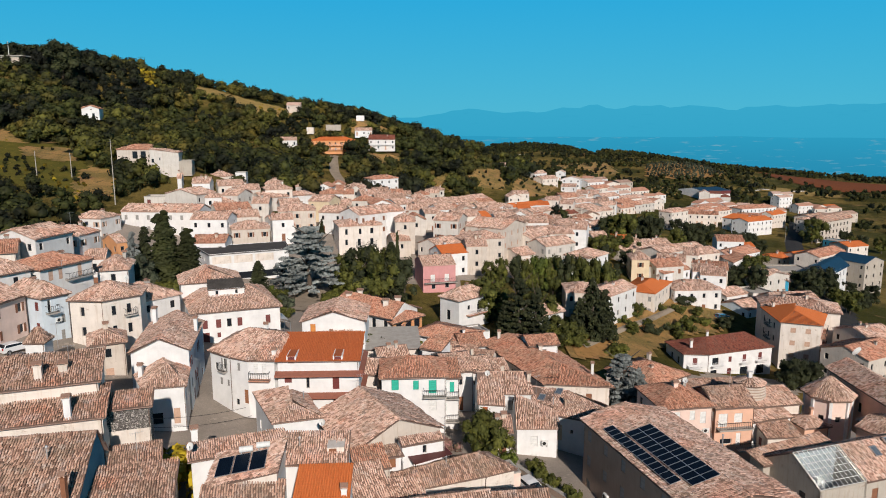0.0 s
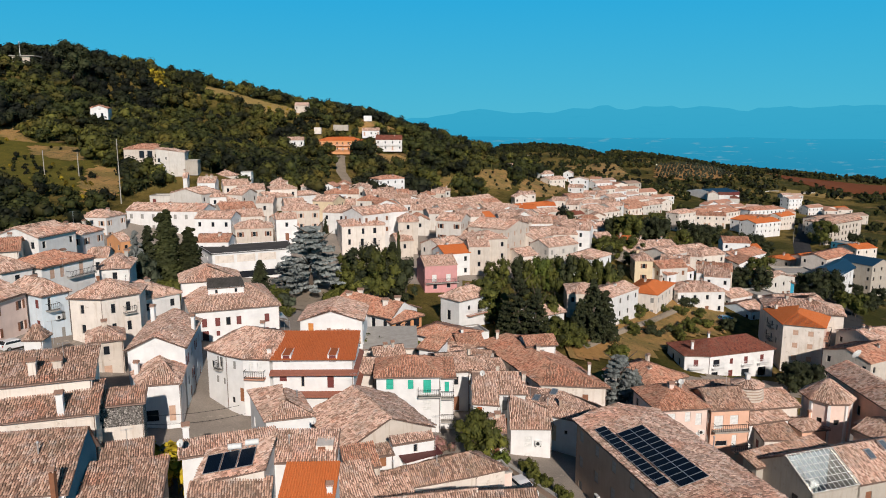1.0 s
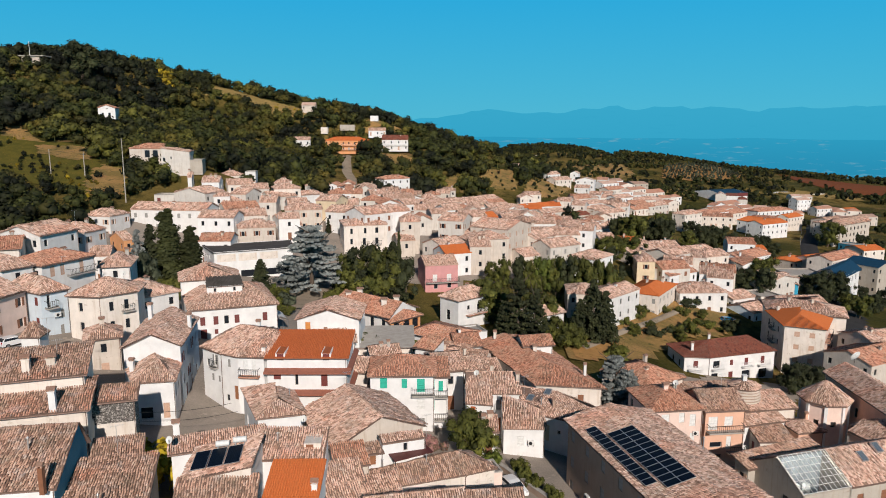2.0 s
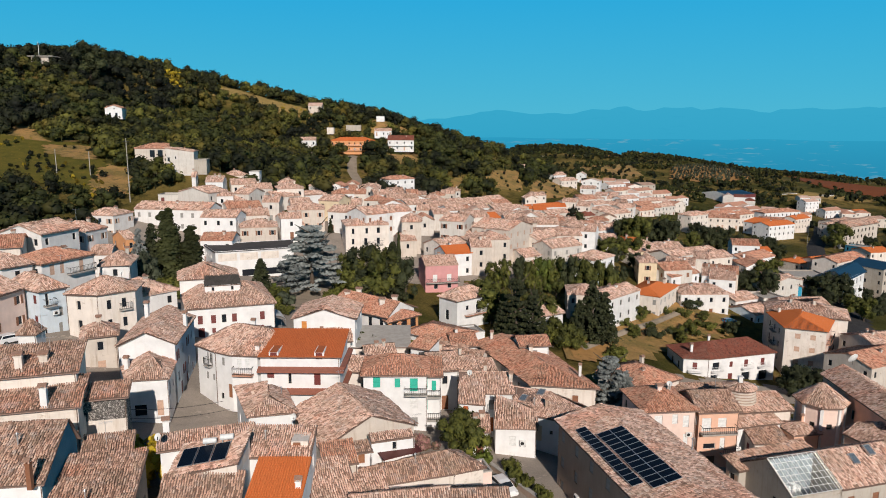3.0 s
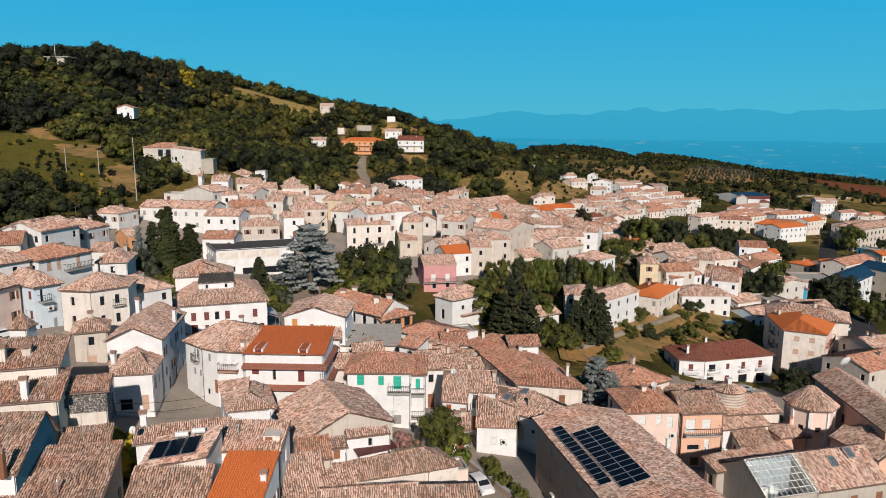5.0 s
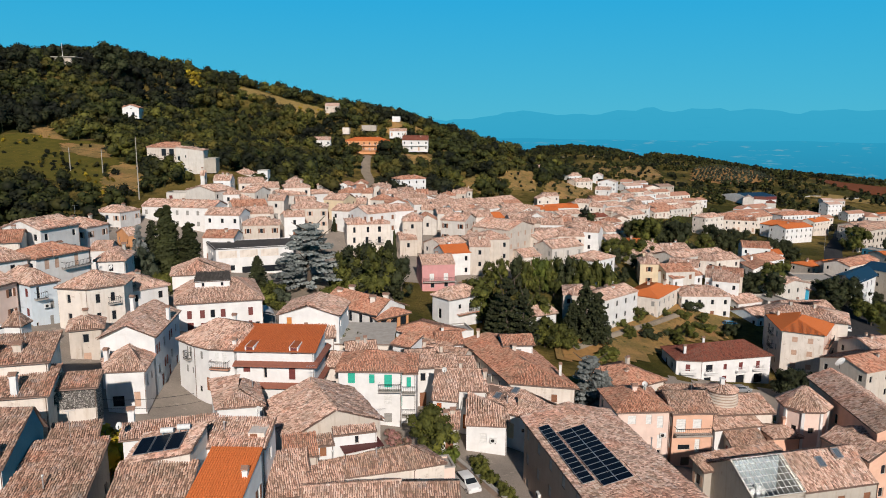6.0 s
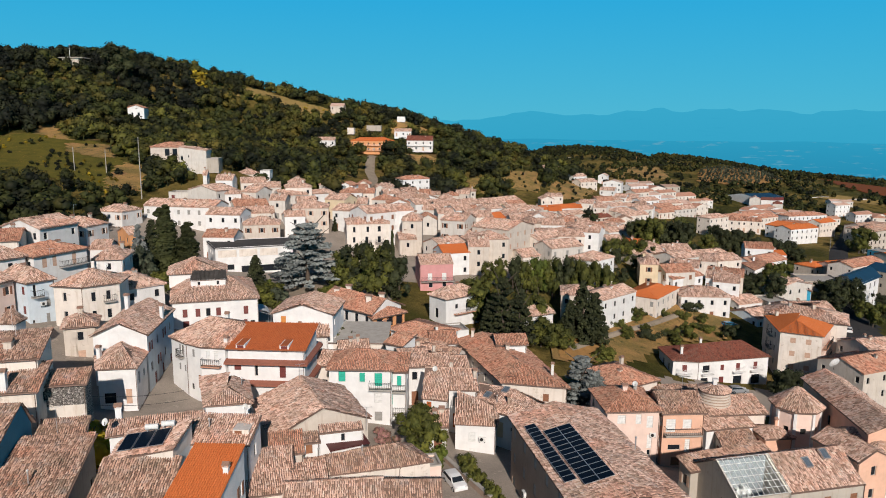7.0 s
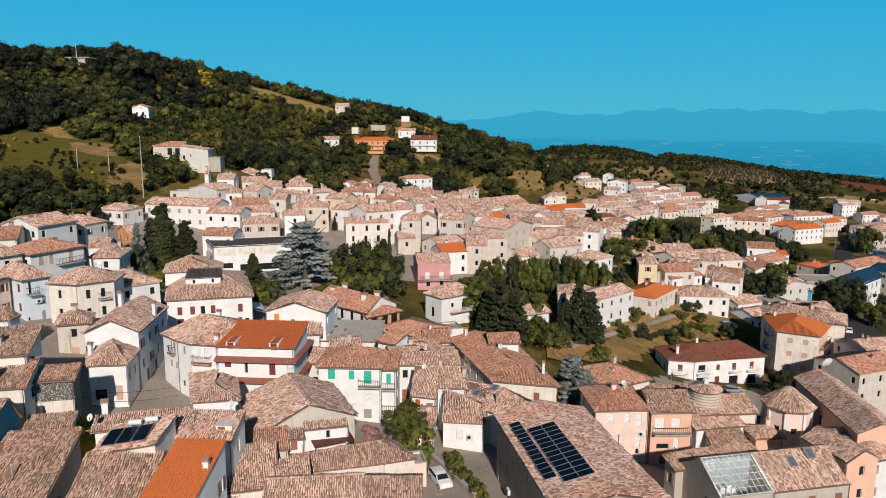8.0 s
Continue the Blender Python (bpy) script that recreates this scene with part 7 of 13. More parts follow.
house(59.7, 223.9, 2.6, 8.0, 8.0, 13, 6.4, "hip", 1.5, WHITE, TILE, "white rendered two-storey house with hipped old pinkish clay tile roof", front=lattice(8.0, 6.4, 2, 2, style="win"), left=lattice(8.0, 6.4, 2, 2, style="win", ground_floor=""), chimneys=[(6.0, 3.7, 0.6, 1.2, 0.45, SAND),])
house(70.2, 234.2, 0.3, 9.0, 8.0, 12, 6.5, "gable", 1.5, WHITE, TILE, "white rendered two-storey house with gabled old pinkish clay tile roof", front=lattice(9.0, 6.5, 2, 2, style="pane"), left=lattice(8.0, 6.5, 2, 2, style="pane", ground_floor=""), chimneys=[(6.1, 5.2, 0.6, 1.4, 0.50, WHITE), (3.3, 2.7, 0.6, 1.1, 0.42, WHITE)])
house(67.5, 207.6, 2.2, 9.7, 9.0, 38, 8.3, "gable", 1.4, WHITE, TILE, "white rendered tall house with gabled old pinkish clay tile roof", front=lattice(9.7, 8.3, 2, 3, style="open"), left=lattice(9.0, 8.3, 2, 2, style="open", ground_floor=""), chimneys=[(4.1, 3.2, 0.6, 0.7, 0.44, CEMENT),])
house(122.1, 366.8, -4.8, 15.3, 8.0, 38, 10.5, "hip", 1.5, CREAM, TILE, "cream rendered tall house with hipped old pinkish clay tile roof", front=lattice(15.3, 10.5, 3, 4, style="pane"), left=lattice(8.0, 10.5, 3, 2, style="pane", ground_floor=""), shut=SHUT_GREY)
house(140.2, 392.4, -7.6, 25.0, 10.0, 37, 8.5, "gable", 1.5, CLEAN, TILE_RED, "bright white painted tall house with gabled red clay tile roof", front=lattice(25.0, 8.5, 2, 8, style="pane"), left=lattice(10.0, 8.5, 2, 2, style="pane", ground_floor=""), chimneys=[(14.5, 3.8, 0.6, 1.5, 0.63, SAND), (6.7, 5.0, 0.6, 0.8, 0.43, CLEAN)])
house(159.8, 406.0, -9.1, 19.8, 8.0, 38, 8.3, "gable", 1.5, CREAM, TILE_RED, "cream rendered tall house with gabled red clay tile roof", front=lattice(19.8, 8.3, 2, 6, style="pane"), left=lattice(8.0, 8.3, 2, 2, style="pane", ground_floor=""), shut=SHUT_TAN)
house(192.8, 509.0, -14.2, 23.2, 8.0, 35, 4.8, "gable", 1.5, CREAM, TILE_RED, "cream rendered two-storey house with gabled red clay tile roof", front=lattice(23.2, 4.8, 2, 7, style="pane"), left=lattice(8.0, 4.8, 2, 2, style="pane", ground_floor=""))
house(208.7, 550.6, -12.0, 17.2, 26.0, 6, 9.0, "flat", 0.0, WHITE, TILE, "white rendered tall house with flat roof", front=lattice(17.2, 9.0, 1, 5, style="pane"), left=lattice(26.0, 9.0, 1, 7, style="pane", ground_floor=""))
house(179.5, 413.2, -8.4, 27.7, 10.0, 23, 11.4, "hip", 1.5, CLEAN, TILE_RED, "bright white painted tall house with hipped red clay tile roof", front=lattice(27.7, 11.4, 2, 9, style="pane"), left=lattice(10.0, 11.4, 2, 2, style="pane", ground_floor=""), shut=SHUT_RED, chimneys=[(21.9, 4.1, 0.6, 1.2, 0.64, SAND), (14.5, 6.2, 0.6, 1.2, 0.47, CEMENT)])
house(164.8, 370.2, -9.6, 18.9, 16.0, 33, 11.0, "gablef", 1.6, CLEAN, TILE_ORANGE, "bright white painted tall house with front-gabled bright orange tile roof", front=lattice(18.9, 11.0, 3, 6, style="pane"), left=lattice(16.0, 11.0, 3, 4, style="pane", ground_floor=""))
house(189.7, 396.0, -9.8, 16.0, 8.0, 38, 9.2, "gable", 1.5, CREAM, TILE_ORANGE, "cream rendered tall house with gabled bright orange tile roof", front=lattice(16.0, 9.2, 2, 5, style="pane"), left=lattice(8.0, 9.2, 2, 2, style="pane", ground_floor=""), shut=SHUT_RED, chimneys=[(4.7, 2.5, 0.6, 1.0, 0.48, CEMENT),])
house(79.5, 236.9, -2.4, 16.5, 9.0, 28, 6.9, "gable", 1.4, CREAM, TILE, "cream rendered two-storey house with gabled old pinkish clay tile roof", front=lattice(16.5, 6.9, 2, 5, style="pane"), left=lattice(9.0, 6.9, 2, 2, style="pane", ground_floor=""), shut=SHUT_RED, chimneys=[(12.5, 3.1, 0.6, 1.0, 0.59, CREAM),])
house(84.7, 225.8, -1.4, 9.3, 9.0, 24, 7.7, "gable", 1.4, CREAM, TILE, "cream rendered two-storey house with gabled old pinkish clay tile roof", front=lattice(9.3, 7.7, 2, 2, style="pane"), left=lattice(9.0, 7.7, 2, 2, style="pane", ground_floor=""), shut=SHUT_RED, chimneys=[(4.3, 4.6, 0.6, 0.9, 0.45, SAND), (4.6, 5.9, 0.6, 0.9, 0.50, CREAM)])
house(116.4, 263.3, -5.4, 4.3, 7.0, 5, 9.0, "gable", 1.2, CLEAN, TILE_ORANGE, "bright white painted tall house with gabled bright orange tile roof", front=lattice(4.3, 9.0, 2, 1, style="pane"), left=lattice(7.0, 9.0, 2, 2, style="pane", ground_floor=""), shut=SHUT_TAN, chimneys=[(1.9, 4.7, 0.5, 1.0, 0.62, CLEAN),])
house(73.8, 200.4, -1.6, 6.1, 9.0, -18, 7.0, "gable", 1.4, CLEAN, TILE, "bright white painted two-storey house with gabled old pinkish clay tile roof", front=lattice(6.1, 7.0, 2, 1, style="win"), left=lattice(9.0, 7.0, 2, 2, style="win", ground_floor=""), shut=SHUT_RED, chimneys=[(1.8, 6.0, 0.6, 1.5, 0.55, CEMENT), (3.9, 5.2, 0.6, 1.4, 0.52, CEMENT)])
house(203.3, 373.0, -10.4, 25.0, 12.0, 31, 10.2, "hip", 1.6, CREAM, TILE, "cream rendered tall house with hipped old pinkish clay tile roof", front=lattice(25.0, 10.2, 3, 8, style="pane"), left=lattice(12.0, 10.2, 3, 3, style="pane", ground_floor=""), chimneys=[(8.1, 4.6, 0.6, 1.1, 0.55, CREAM), (11.8, 3.7, 0.6, 0.8, 0.60, SAND)])
house(276.4, 511.8, -18.7, 12.7, 7.9, 21, 6.2, "gablef", 1.5, CREAM, TILE_RED, "cream rendered two-storey house with front-gabled red clay tile roof", front=lattice(12.7, 6.2, 2, 4, style="pane"), left=lattice(7.9, 6.2, 2, 2, style="pane", ground_floor=""), shut=SHUT_TAN)
house(293.0, 525.8, -20.1, 11.9, 7.6, 23, 5.2, "gable", 1.5, CREAM, TILE_ORANGE, "cream rendered two-storey house with gabled bright orange tile roof", front=lattice(11.9, 5.2, 2, 3, style="pane"), left=lattice(7.6, 5.2, 2, 2, style="pane", ground_floor=""), shut=SHUT_TAN)
house(266.6, 515.4, -18.2, 20.7, 8.0, 36, 5.8, "gable", 1.5, CREAM, TILE, "cream rendered two-storey house with gabled old pinkish clay tile roof", front=lattice(20.7, 5.8, 2, 6, style="pane"), left=lattice(8.0, 5.8, 2, 2, style="pane", ground_floor=""), shut=SHUT_RED)
house(256.0, 525.7, -12.8, 13.4, 8.0, 23, 9.8, "gable", 1.5, CLEAN, TILE, "bright white painted tall house with gabled old pinkish clay tile roof", front=lattice(13.4, 9.8, 3, 4, style="pane"), left=lattice(8.0, 9.8, 3, 2, style="pane", ground_floor=""), shut=SHUT_TAN)
# teal here stands for a white wall lying in shade
house(179.3, 310.9, -11.2, 7.4, 7.0, 28, 9.6, "flat", 1.5, TEAL_SHADE, TILE, "tall flat-roofed house, its white walls coloured teal for shade", front=lattice(7.4, 9.6, 2, 2, style="pane"), left=lattice(7.0, 9.6, 2, 2, style="pane", ground_floor=""), shut=SHUT_GREY)
house(178.7, 301.3, -12.0, 11.6, 10.0, 18, 9.3, "gable", 1.4, CREAM, TILE_ORANGE, "cream rendered tall house with gabled bright orange tile roof", front=lattice(11.6, 9.3, 2, 3, style="pane"), left=lattice(10.0, 9.3, 2, 2, style="pane", ground_floor=""), chimneys=[(4.9, 3.7, 0.6, 1.1, 0.45, SAND), (5.9, 6.0, 0.6, 1.2, 0.62, SAND)])
house(131.5, 263.7, -10.0, 9.9, 9.0, 31, 7.0, "hip", 1.3, SAND, TILE_ORANGE, "weathered sand-coloured two-storey house with hipped bright orange tile roof", front=lattice(9.9, 7.0, 2, 3, style="pane"), left=lattice(9.0, 7.0, 2, 2, style="pane", ground_floor=""), chimneys=[(3.0, 4.5, 0.5, 1.1, 0.61, SAND), (3.6, 4.7, 0.5, 1.4, 0.55, CEMENT)])
house(137.3, 261.2, -9.2, 12.9, 9.0, 25, 8.8, "gable", 1.5, SAND, TILE_ORANGE, "weathered sand-coloured tall house with gabled bright orange tile roof", front=lattice(12.9, 8.8, 2, 4, style="pane"), left=lattice(9.0, 8.8, 2, 2, style="pane", ground_floor=""), shut=SHUT_GREY)
house(138.1, 250.0, -7.0, 21.4, 9.0, 38, 11.5, "gable", 1.4, CREAM, TILE_RED, "cream rendered tall house with gabled red clay tile roof", front=lattice(21.4, 11.5, 2, 6, style="pane"), left=lattice(9.0, 11.5, 2, 2, style="pane", ground_floor=""), shut=SHUT_GREY)
# left side is coated grey to darken it as the shaded face
lot([(120.5, 212.0), (136.0, 229.0), (138.0, 243.0), (122.8, 227.0)], -5.4, -17.0, [(121.7, 219.5, -3.9), (137.0, 236.0, -3.9)], [[0, 1, 5, 4], [2, 3, 4, 5]],
    "tall white balconied block under a blue sheet roof", CLEAN, BLUEROOF, peaks={1: (0.5, 1.5), 3: (0.5, 1.5)}, over=0.7, pitch=40.0, slab=BLUEROOF, shut=SHUT_GREY, coats={3: GREY},
    holes={0: [(1.6 + 4.2 * i, v, 1.3, 1.9, "pane") for v in (8.4, 5.4, 2.4) for i in range(5)], 3: [(2.0 + 4.4 * i, v, 1.0, 1.4, "pane") for v in (8.6, 5.6, 2.6) for i in range(3)]},
    balconies=[(0, 1.0, v, 10.0, 1.2, WHITE_IRON, CLEAN) for v in (8.2, 5.2, 2.2)])
house(143.6, 231.5, -5.6, 11.0, 12.0, 29, 12.0, "gablef", 1.8, GREY, TILE_DARK, "grey block under a blue sheet roof", front=lattice(11.0, 12.0, 3, 3, style="pane"), left=lattice(12.0, 12.0, 3, 3, style="pane", ground_floor=""), shut=SHUT_GREY, pitch=40.0, slab=BLUEROOF)
house(116.6, 236.5, -9.4, 12.7, 12.0, 0, 5.4, "flat", 1.5, GREY, TILE, "bare grey cement two-storey house with flat roof", front=[], left=lattice(12.0, 5.4, 2, 3, style="pane", ground_floor=""), shut=SHUT_GREY)
house(-81.8, 125.5, 17.8, 5.6, 7.0, -8, 6.0, "gable", 1.5, CREAM, TILE_RED, "cream rendered two-storey house with gabled red clay tile roof", front=lattice(5.6, 6.0, 2, 1, style="win"), right=lattice(7.0, 6.0, 2, 2, style="win", ground_floor=""), shut=SHUT_TAN, chimneys=[(3.5, 4.0, 0.6, 1.3, 0.45, CREAM),])
house(-79.5, 146.3, 16.1, 2.1, 6.0, 28, 6.7, "gable", 1.5, ORANGE, TILE, "orange rendered two-storey house with gabled old pinkish clay tile roof", front=lattice(2.1, 6.7, 2, 1, style="win"), right=lattice(6.0, 6.7, 2, 1, style="win", ground_floor=""), shut=SHUT_TAN, chimneys=[(1.4, 3.8, 0.6, 1.0, 0.48, SAND),])
house(-73.9, 157.7, 14.1, 2.4, 7.0, 51, 6.7, "gable", 1.5, ORANGE, TILE, "orange rendered two-storey house with gabled old pinkish clay tile roof", front=lattice(2.4, 6.7, 2, 1, style="win"), left=lattice(7.0, 6.7, 2, 2, style="win", ground_floor=""), shut=SHUT_RED)
house(-70.7, 136.4, 14.3, 3.9, 6.0, 14, 6.0, "gable", 1.5, WHITE, TILE, "white rendered two-storey house with gabled old pinkish clay tile roof", front=lattice(3.9, 6.0, 2, 1, style="win"), right=lattice(6.0, 6.0, 2, 1, style="win", ground_floor=""))
lot([(-54.2, 161.2), (-37.4, 169.4), (-41.0, 181.0), (-60.8, 171.6)], 10.7, 2.6, [], [[0, 1, 2, 3]],
    "long low white hall with a dark weathered roof and cream panels", CLEAN, DARKROOF, over=0.3, slab=DARKROOF, name="hall", category="hall",
    holes={0: [(0.6, 5.6, 4.4, 1.8, "closed", CREAM), (5.6, 5.6, 4.4, 1.8, "closed", CREAM), (10.6, 5.6, 4.4, 1.8, "closed", CREAM), (0.8, 2.4, 3.6, 1.4, "pane"), (6.0, 1.6, 11.8, 1.7, "pane")],
           3: [(2.0, 5.8, 1.0, 0.9, "win"), (4.6, 5.8, 1.0, 0.9, "win"), (7.2, 5.8, 1.0, 0.9, "win")]})
house(-49.7, 203.0, 13.0, 6.7, 7.0, 29, 6.0, "gable", 1.2, CLEAN, TILE, "bright white painted two-storey house with gabled old pinkish clay tile roof", front=lattice(6.7, 6.0, 2, 2, style="win"), left=lattice(7.0, 6.0, 2, 2, style="win", ground_floor=""), shut=SHUT_RED, chimneys=[(1.4, 2.8, 0.5, 1.2, 0.51, SAND), (1.5, 2.4, 0.5, 1.2, 0.43, CEMENT)])
house(-47.6, 196.7, 12.2, 6.1, 3.0, 17, 5.0, "shed", 0.5, CLEAN, TILE, "bright white painted two-storey house with single-pitch old pinkish clay tile roof", front=lattice(6.1, 5.0, 2, 1, style="win"), left=lattice(3.0, 5.0, 2, 1, style="win", ground_floor=""))
house(-84.2, 223.5, 24.1, 1.3, 3.0, 8, 4.5, "gable", 1.5, WHITE, TILE, "white rendered two-storey house with gabled old pinkish clay tile roof", front=[], right=lattice(3.0, 4.5, 2, 1, style="pane", ground_floor=""), chimneys=[(0.4, 1.3, 0.6, 1.4, 0.42, SAND),])
house(-95.6, 231.0, 31.8, 9.0, 9.0, 12, 8.0, "shedr", 1.2, WHITE, TILE, "white rendered tall house with single-pitch old pinkish clay tile roof", front=[(0.43, 4.79, 0.83, 1.33, "win"), (0.28, 2.13, 1.02, 1.33, "win"), (2.82, 5.54, 0.49, 0.95, "win")], right=lattice(9.0, 8.0, 2, 2, style="pane", ground_floor=""))
house(-87.2, 233.0, 29.1, 4.3, 7.0, 12, 5.0, "flat", 0.0, GREY, TILE, "bare grey cement two-storey house with flat roof", front=[], right=lattice(7.0, 5.0, 2, 2, style="pane", ground_floor=""))
house(-110.5, 240.0, 32.6, 14.1, 9.0, 5, 6.0, "hip", 1.6, SAND, TILE_RED, "weathered sand-coloured two-storey house with hipped red clay tile roof", front=[(5.04, 2.89, 1.79, 2.55, "win"), (7.77, 2.90, 1.80, 2.55, "win")], right=lattice(9.0, 6.0, 2, 2, style="pane", ground_floor=""), shut=SHUT_TAN)
orange_flats = house(-76.5, 412.0, 32.4, 25.4, 12.0, 4, 8.0, "hip", 2.0, ORANGE, TILE_ORANGE, "long orange and cream apartment house with balconies", front=lattice(25.4, 8.0, 3, 8, style="pane"), right=lattice(12.0, 8.0, 3, 3, style="pane", ground_floor=""), shut=SHUT_GREY, balconies=[(0, 0.61, 5.03, 24.06, 1.1, WHITE_IRON, ORANGE), (0, 0.55, 2.37, 24.09, 1.1, WHITE_IRON, ORANGE)], chimneys=[(18.2, 7.3, 0.8, 1.5, 0.52, CEMENT),])
house(-43.0, 416.0, 32.9, 15.5, 12.0, 4, 7.0, "gable", 2.6, WHITE, TILE_MAROON, "white rendered two-storey house with gabled maroon tile roof", front=lattice(15.5, 7.0, 3, 4, style="pane"), right=lattice(12.0, 7.0, 3, 3, style="pane", ground_floor=""), shut=SHUT_TAN, balconies=[(0, 0.31, 3.68, 14.80, 1.0, WHITE_IRON, CLEAN)], chimneys=[(11.0, 4.3, 1.0, 1.3, 0.60, SAND),])
house(-156.4, 309.0, 48.1, 7.1, 8.0, 14, 4.8, "gablef", 1.3, CLEAN, TILE_RED, "bright white painted two-storey house with front-gabled red clay tile roof", front=[(1.51, 1.59, 0.86, 1.24, "win"), (4.12, 1.12, 1.07, 1.74, "win"), (3.35, 4.35, 0.88, 0.35, "win")], right=lattice(8.0, 4.8, 2, 2, style="pane", ground_floor=""), shut=SHUT_GREY)
house(-101.8, 467.0, 54.4, 9.0, 8.0, 5, 5.5, "gable", 2.0, SAND, TILE, "weathered sand-coloured two-storey house with gabled old pinkish clay tile roof", front=lattice(9.0, 5.5, 2, 2, style="pane"), right=lattice(8.0, 5.5, 2, 2, style="pane", ground_floor=""))
house(-89.2, 385.0, 33.1, 9.9, 9.0, 10, 5.5, "gable", 1.5, WHITE, TILE, "white rendered two-storey house with gabled old pinkish clay tile roof", front=lattice(9.9, 5.5, 2, 3, style="pane"), right=lattice(9.0, 5.5, 2, 2, style="pane", ground_floor=""), chimneys=[(7.3, 3.4, 0.6, 1.1, 0.64, CEMENT),])
house(-53.0, 432.0, 38.1, 10.5, 9.0, 5, 4.5, "gable", 1.5, CLEAN, TILE, "bright white painted two-storey house with gabled old pinkish clay tile roof", front=lattice(11.0, 4.5, 2, 3, style="pane"), right=lattice(9.0, 4.5, 2, 2, style="pane", ground_floor=""), shut=SHUT_TAN)
house(-54.8, 455.0, 47.4, 5.1, 8.0, 5, 3.5, "flat", 0.0, CLEAN, TILE, "bright white painted low house with flat roof", front=[], right=lattice(8.0, 3.5, 2, 2, style="pane", ground_floor=""))
house(-72.0, 440.0, 41.5, 9.2, 9.0, 5, 3.5, "flat", 0.0, GREY, TILE, "bare grey cement low house with flat roof", front=[], right=lattice(9.0, 3.5, 2, 2, style="pane", ground_floor=""), shut=SHUT_RED)
house(-82.1, 430.0, 40.0, 4.2, 6.0, 5, 4.0, "flat", 0.0, CREAM, TILE, "cream rendered low house with flat roof", front=[], right=lattice(6.0, 4.0, 2, 1, style="pane", ground_floor=""), shut=SHUT_RED)
house(42.7, 488.0, 13.6, 11.6, 10.0, 20, 6.5, "gable", 1.8, CLEAN, TILE, "bright white painted two-storey house with gabled old pinkish clay tile roof", front=lattice(11.6, 6.5, 2, 3, style="pane"), left=lattice(10.0, 6.5, 2, 2, style="pane", ground_floor=""), shut=SHUT_GREY)
house(23.2, 58.2, 5.9, 10.5, 21.5, 16, 10.5, "gablef", 1.2, BROWNW, TILE, "brown rendered long house with low gabled roof carrying solar panels", front=[], left=lattice(21.5, 10.5, 3, 6, 0.9, 1.3, "closed"), right=[], shut=SHUT_GREY, over=0.5)
house(47.35, 72.33, 1.3, 9.5, 8.4, 18, 8.5, "gable", 2.5, GREY, TILE, "grey rendered house with two roof windows in its tiles", front=lattice(9.5, 8.5, 1, 3, 0.9, 1.3, "closed"), left=[], right=[], shut=SHUT_BROWN, over=0.02)
house(64.8, 91.5, 0.4, 6.0, 20.5, 0, 7.5, "gablef", 1.5, SALMON, TILE, "long salmon rendered church nave with clay tile roof", front=[(4.2, 6.1, 0.9, 0.9, "win")], left=[(3.0, 3.6, 0.9, 1.6, "win"), (9.0, 3.6, 0.9, 1.6, "win"), (15.0, 3.6, 0.9, 1.6, "win")], right=[], category="church")
lot([(-7.6, 65.4), (5.1, 70.2), (8.2, 71.6), (5.4, 75.0), (-8.0, 68.2)], 3.4, -1.6, [(-7.9, 67.1, 4.3), (4.1, 72.3, 4.9)], [[0, 1, 6, 5], [1, 2, 6], [2, 3, 6], [3, 4, 5, 6]],
    "long low house under an uneven patched tile roof", CREAM, TILE_DARK, ridges=[(5, 6), (1, 6)], over=0.25)
house(6.4, 73.2, 1.6, 3.0, 3.0, 19, 4.0, "flat", 0.0, PINK, TILE, "small pink parapet terrace beside the lane", front=[], left=lattice(3.0, 4.0, 2, 1, style="win", ground_floor=""), shut=SHUT_GREY)
house(-9.2, 58.5, 4.3, 5.2, 8.0, 45, 5.1, "gable", 1.6, SAND, TILE, "weathered sand-coloured two-storey house with gabled old pinkish clay tile roof", front=[], left=lattice(8.0, 5.1, 2, 2, style="open", ground_floor=""), shut=SHUT_RED)
house(-3.5, 56.6, 5.2, 8.8, 5.0, 13, 6.8, "gable", 1.6, SAND, TILE, "weathered sand-coloured two-storey house with gabled old pinkish clay tile roof", front=[], left=lattice(5.0, 6.8, 2, 1, style="win", ground_floor=""), shut=SHUT_GREY)
house(5.1, 58.6, 5.2, 5.3, 5.0, 7, 7.2, "gable", 1.3, SAND, TILE_DARK, "weathered sand-coloured two-storey house with gabled weathered brown tile roof", front=[], right=lattice(5.0, 7.2, 2, 1, style="win", ground_floor=""), left=lattice(5.0, 7.2, 2, 1, style="win", ground_floor=""), shut=SHUT_RED)
attic_house = house(-43.4, 64.7, 15.0, 9.6, 5.4, 20, 12.4, "shed", 1.5, CREAM, TILE_DARK, "long cream house under a dark mossy patched roof", front=[], shut=SHUT_GREY, right=[(3.0, 3.0, 0.9, 1.3, "win")], chimneys=[(4.2, 1.2, 0.5, 1.2, 0.7, CREAM), (6.3, 2.1, 0.5, 0.8, 0.8, SAND)])
house(47.3, 101.5, -2.2, 8.8, 4.3, 11, 8.0, "shed", 1.1, CREAM, TILE, "cream rendered two-storey house with single-pitch old pinkish clay tile roof", front=[], left=lattice(4.3, 8.0, 2, 1, style="win", ground_floor=""))
house(46.0, 98.4, -3.2, 7.7, 3.0, 17, 6.3, "shed", 0.8, CLEAN, TILE, "bright white painted two-storey house with single-pitch old pinkish clay tile roof", front=[(4.84, 4.99, 0.70, 1.15, "win")], left=lattice(3.0, 6.3, 2, 1, style="win", ground_floor=""), shut=SHUT_RED)
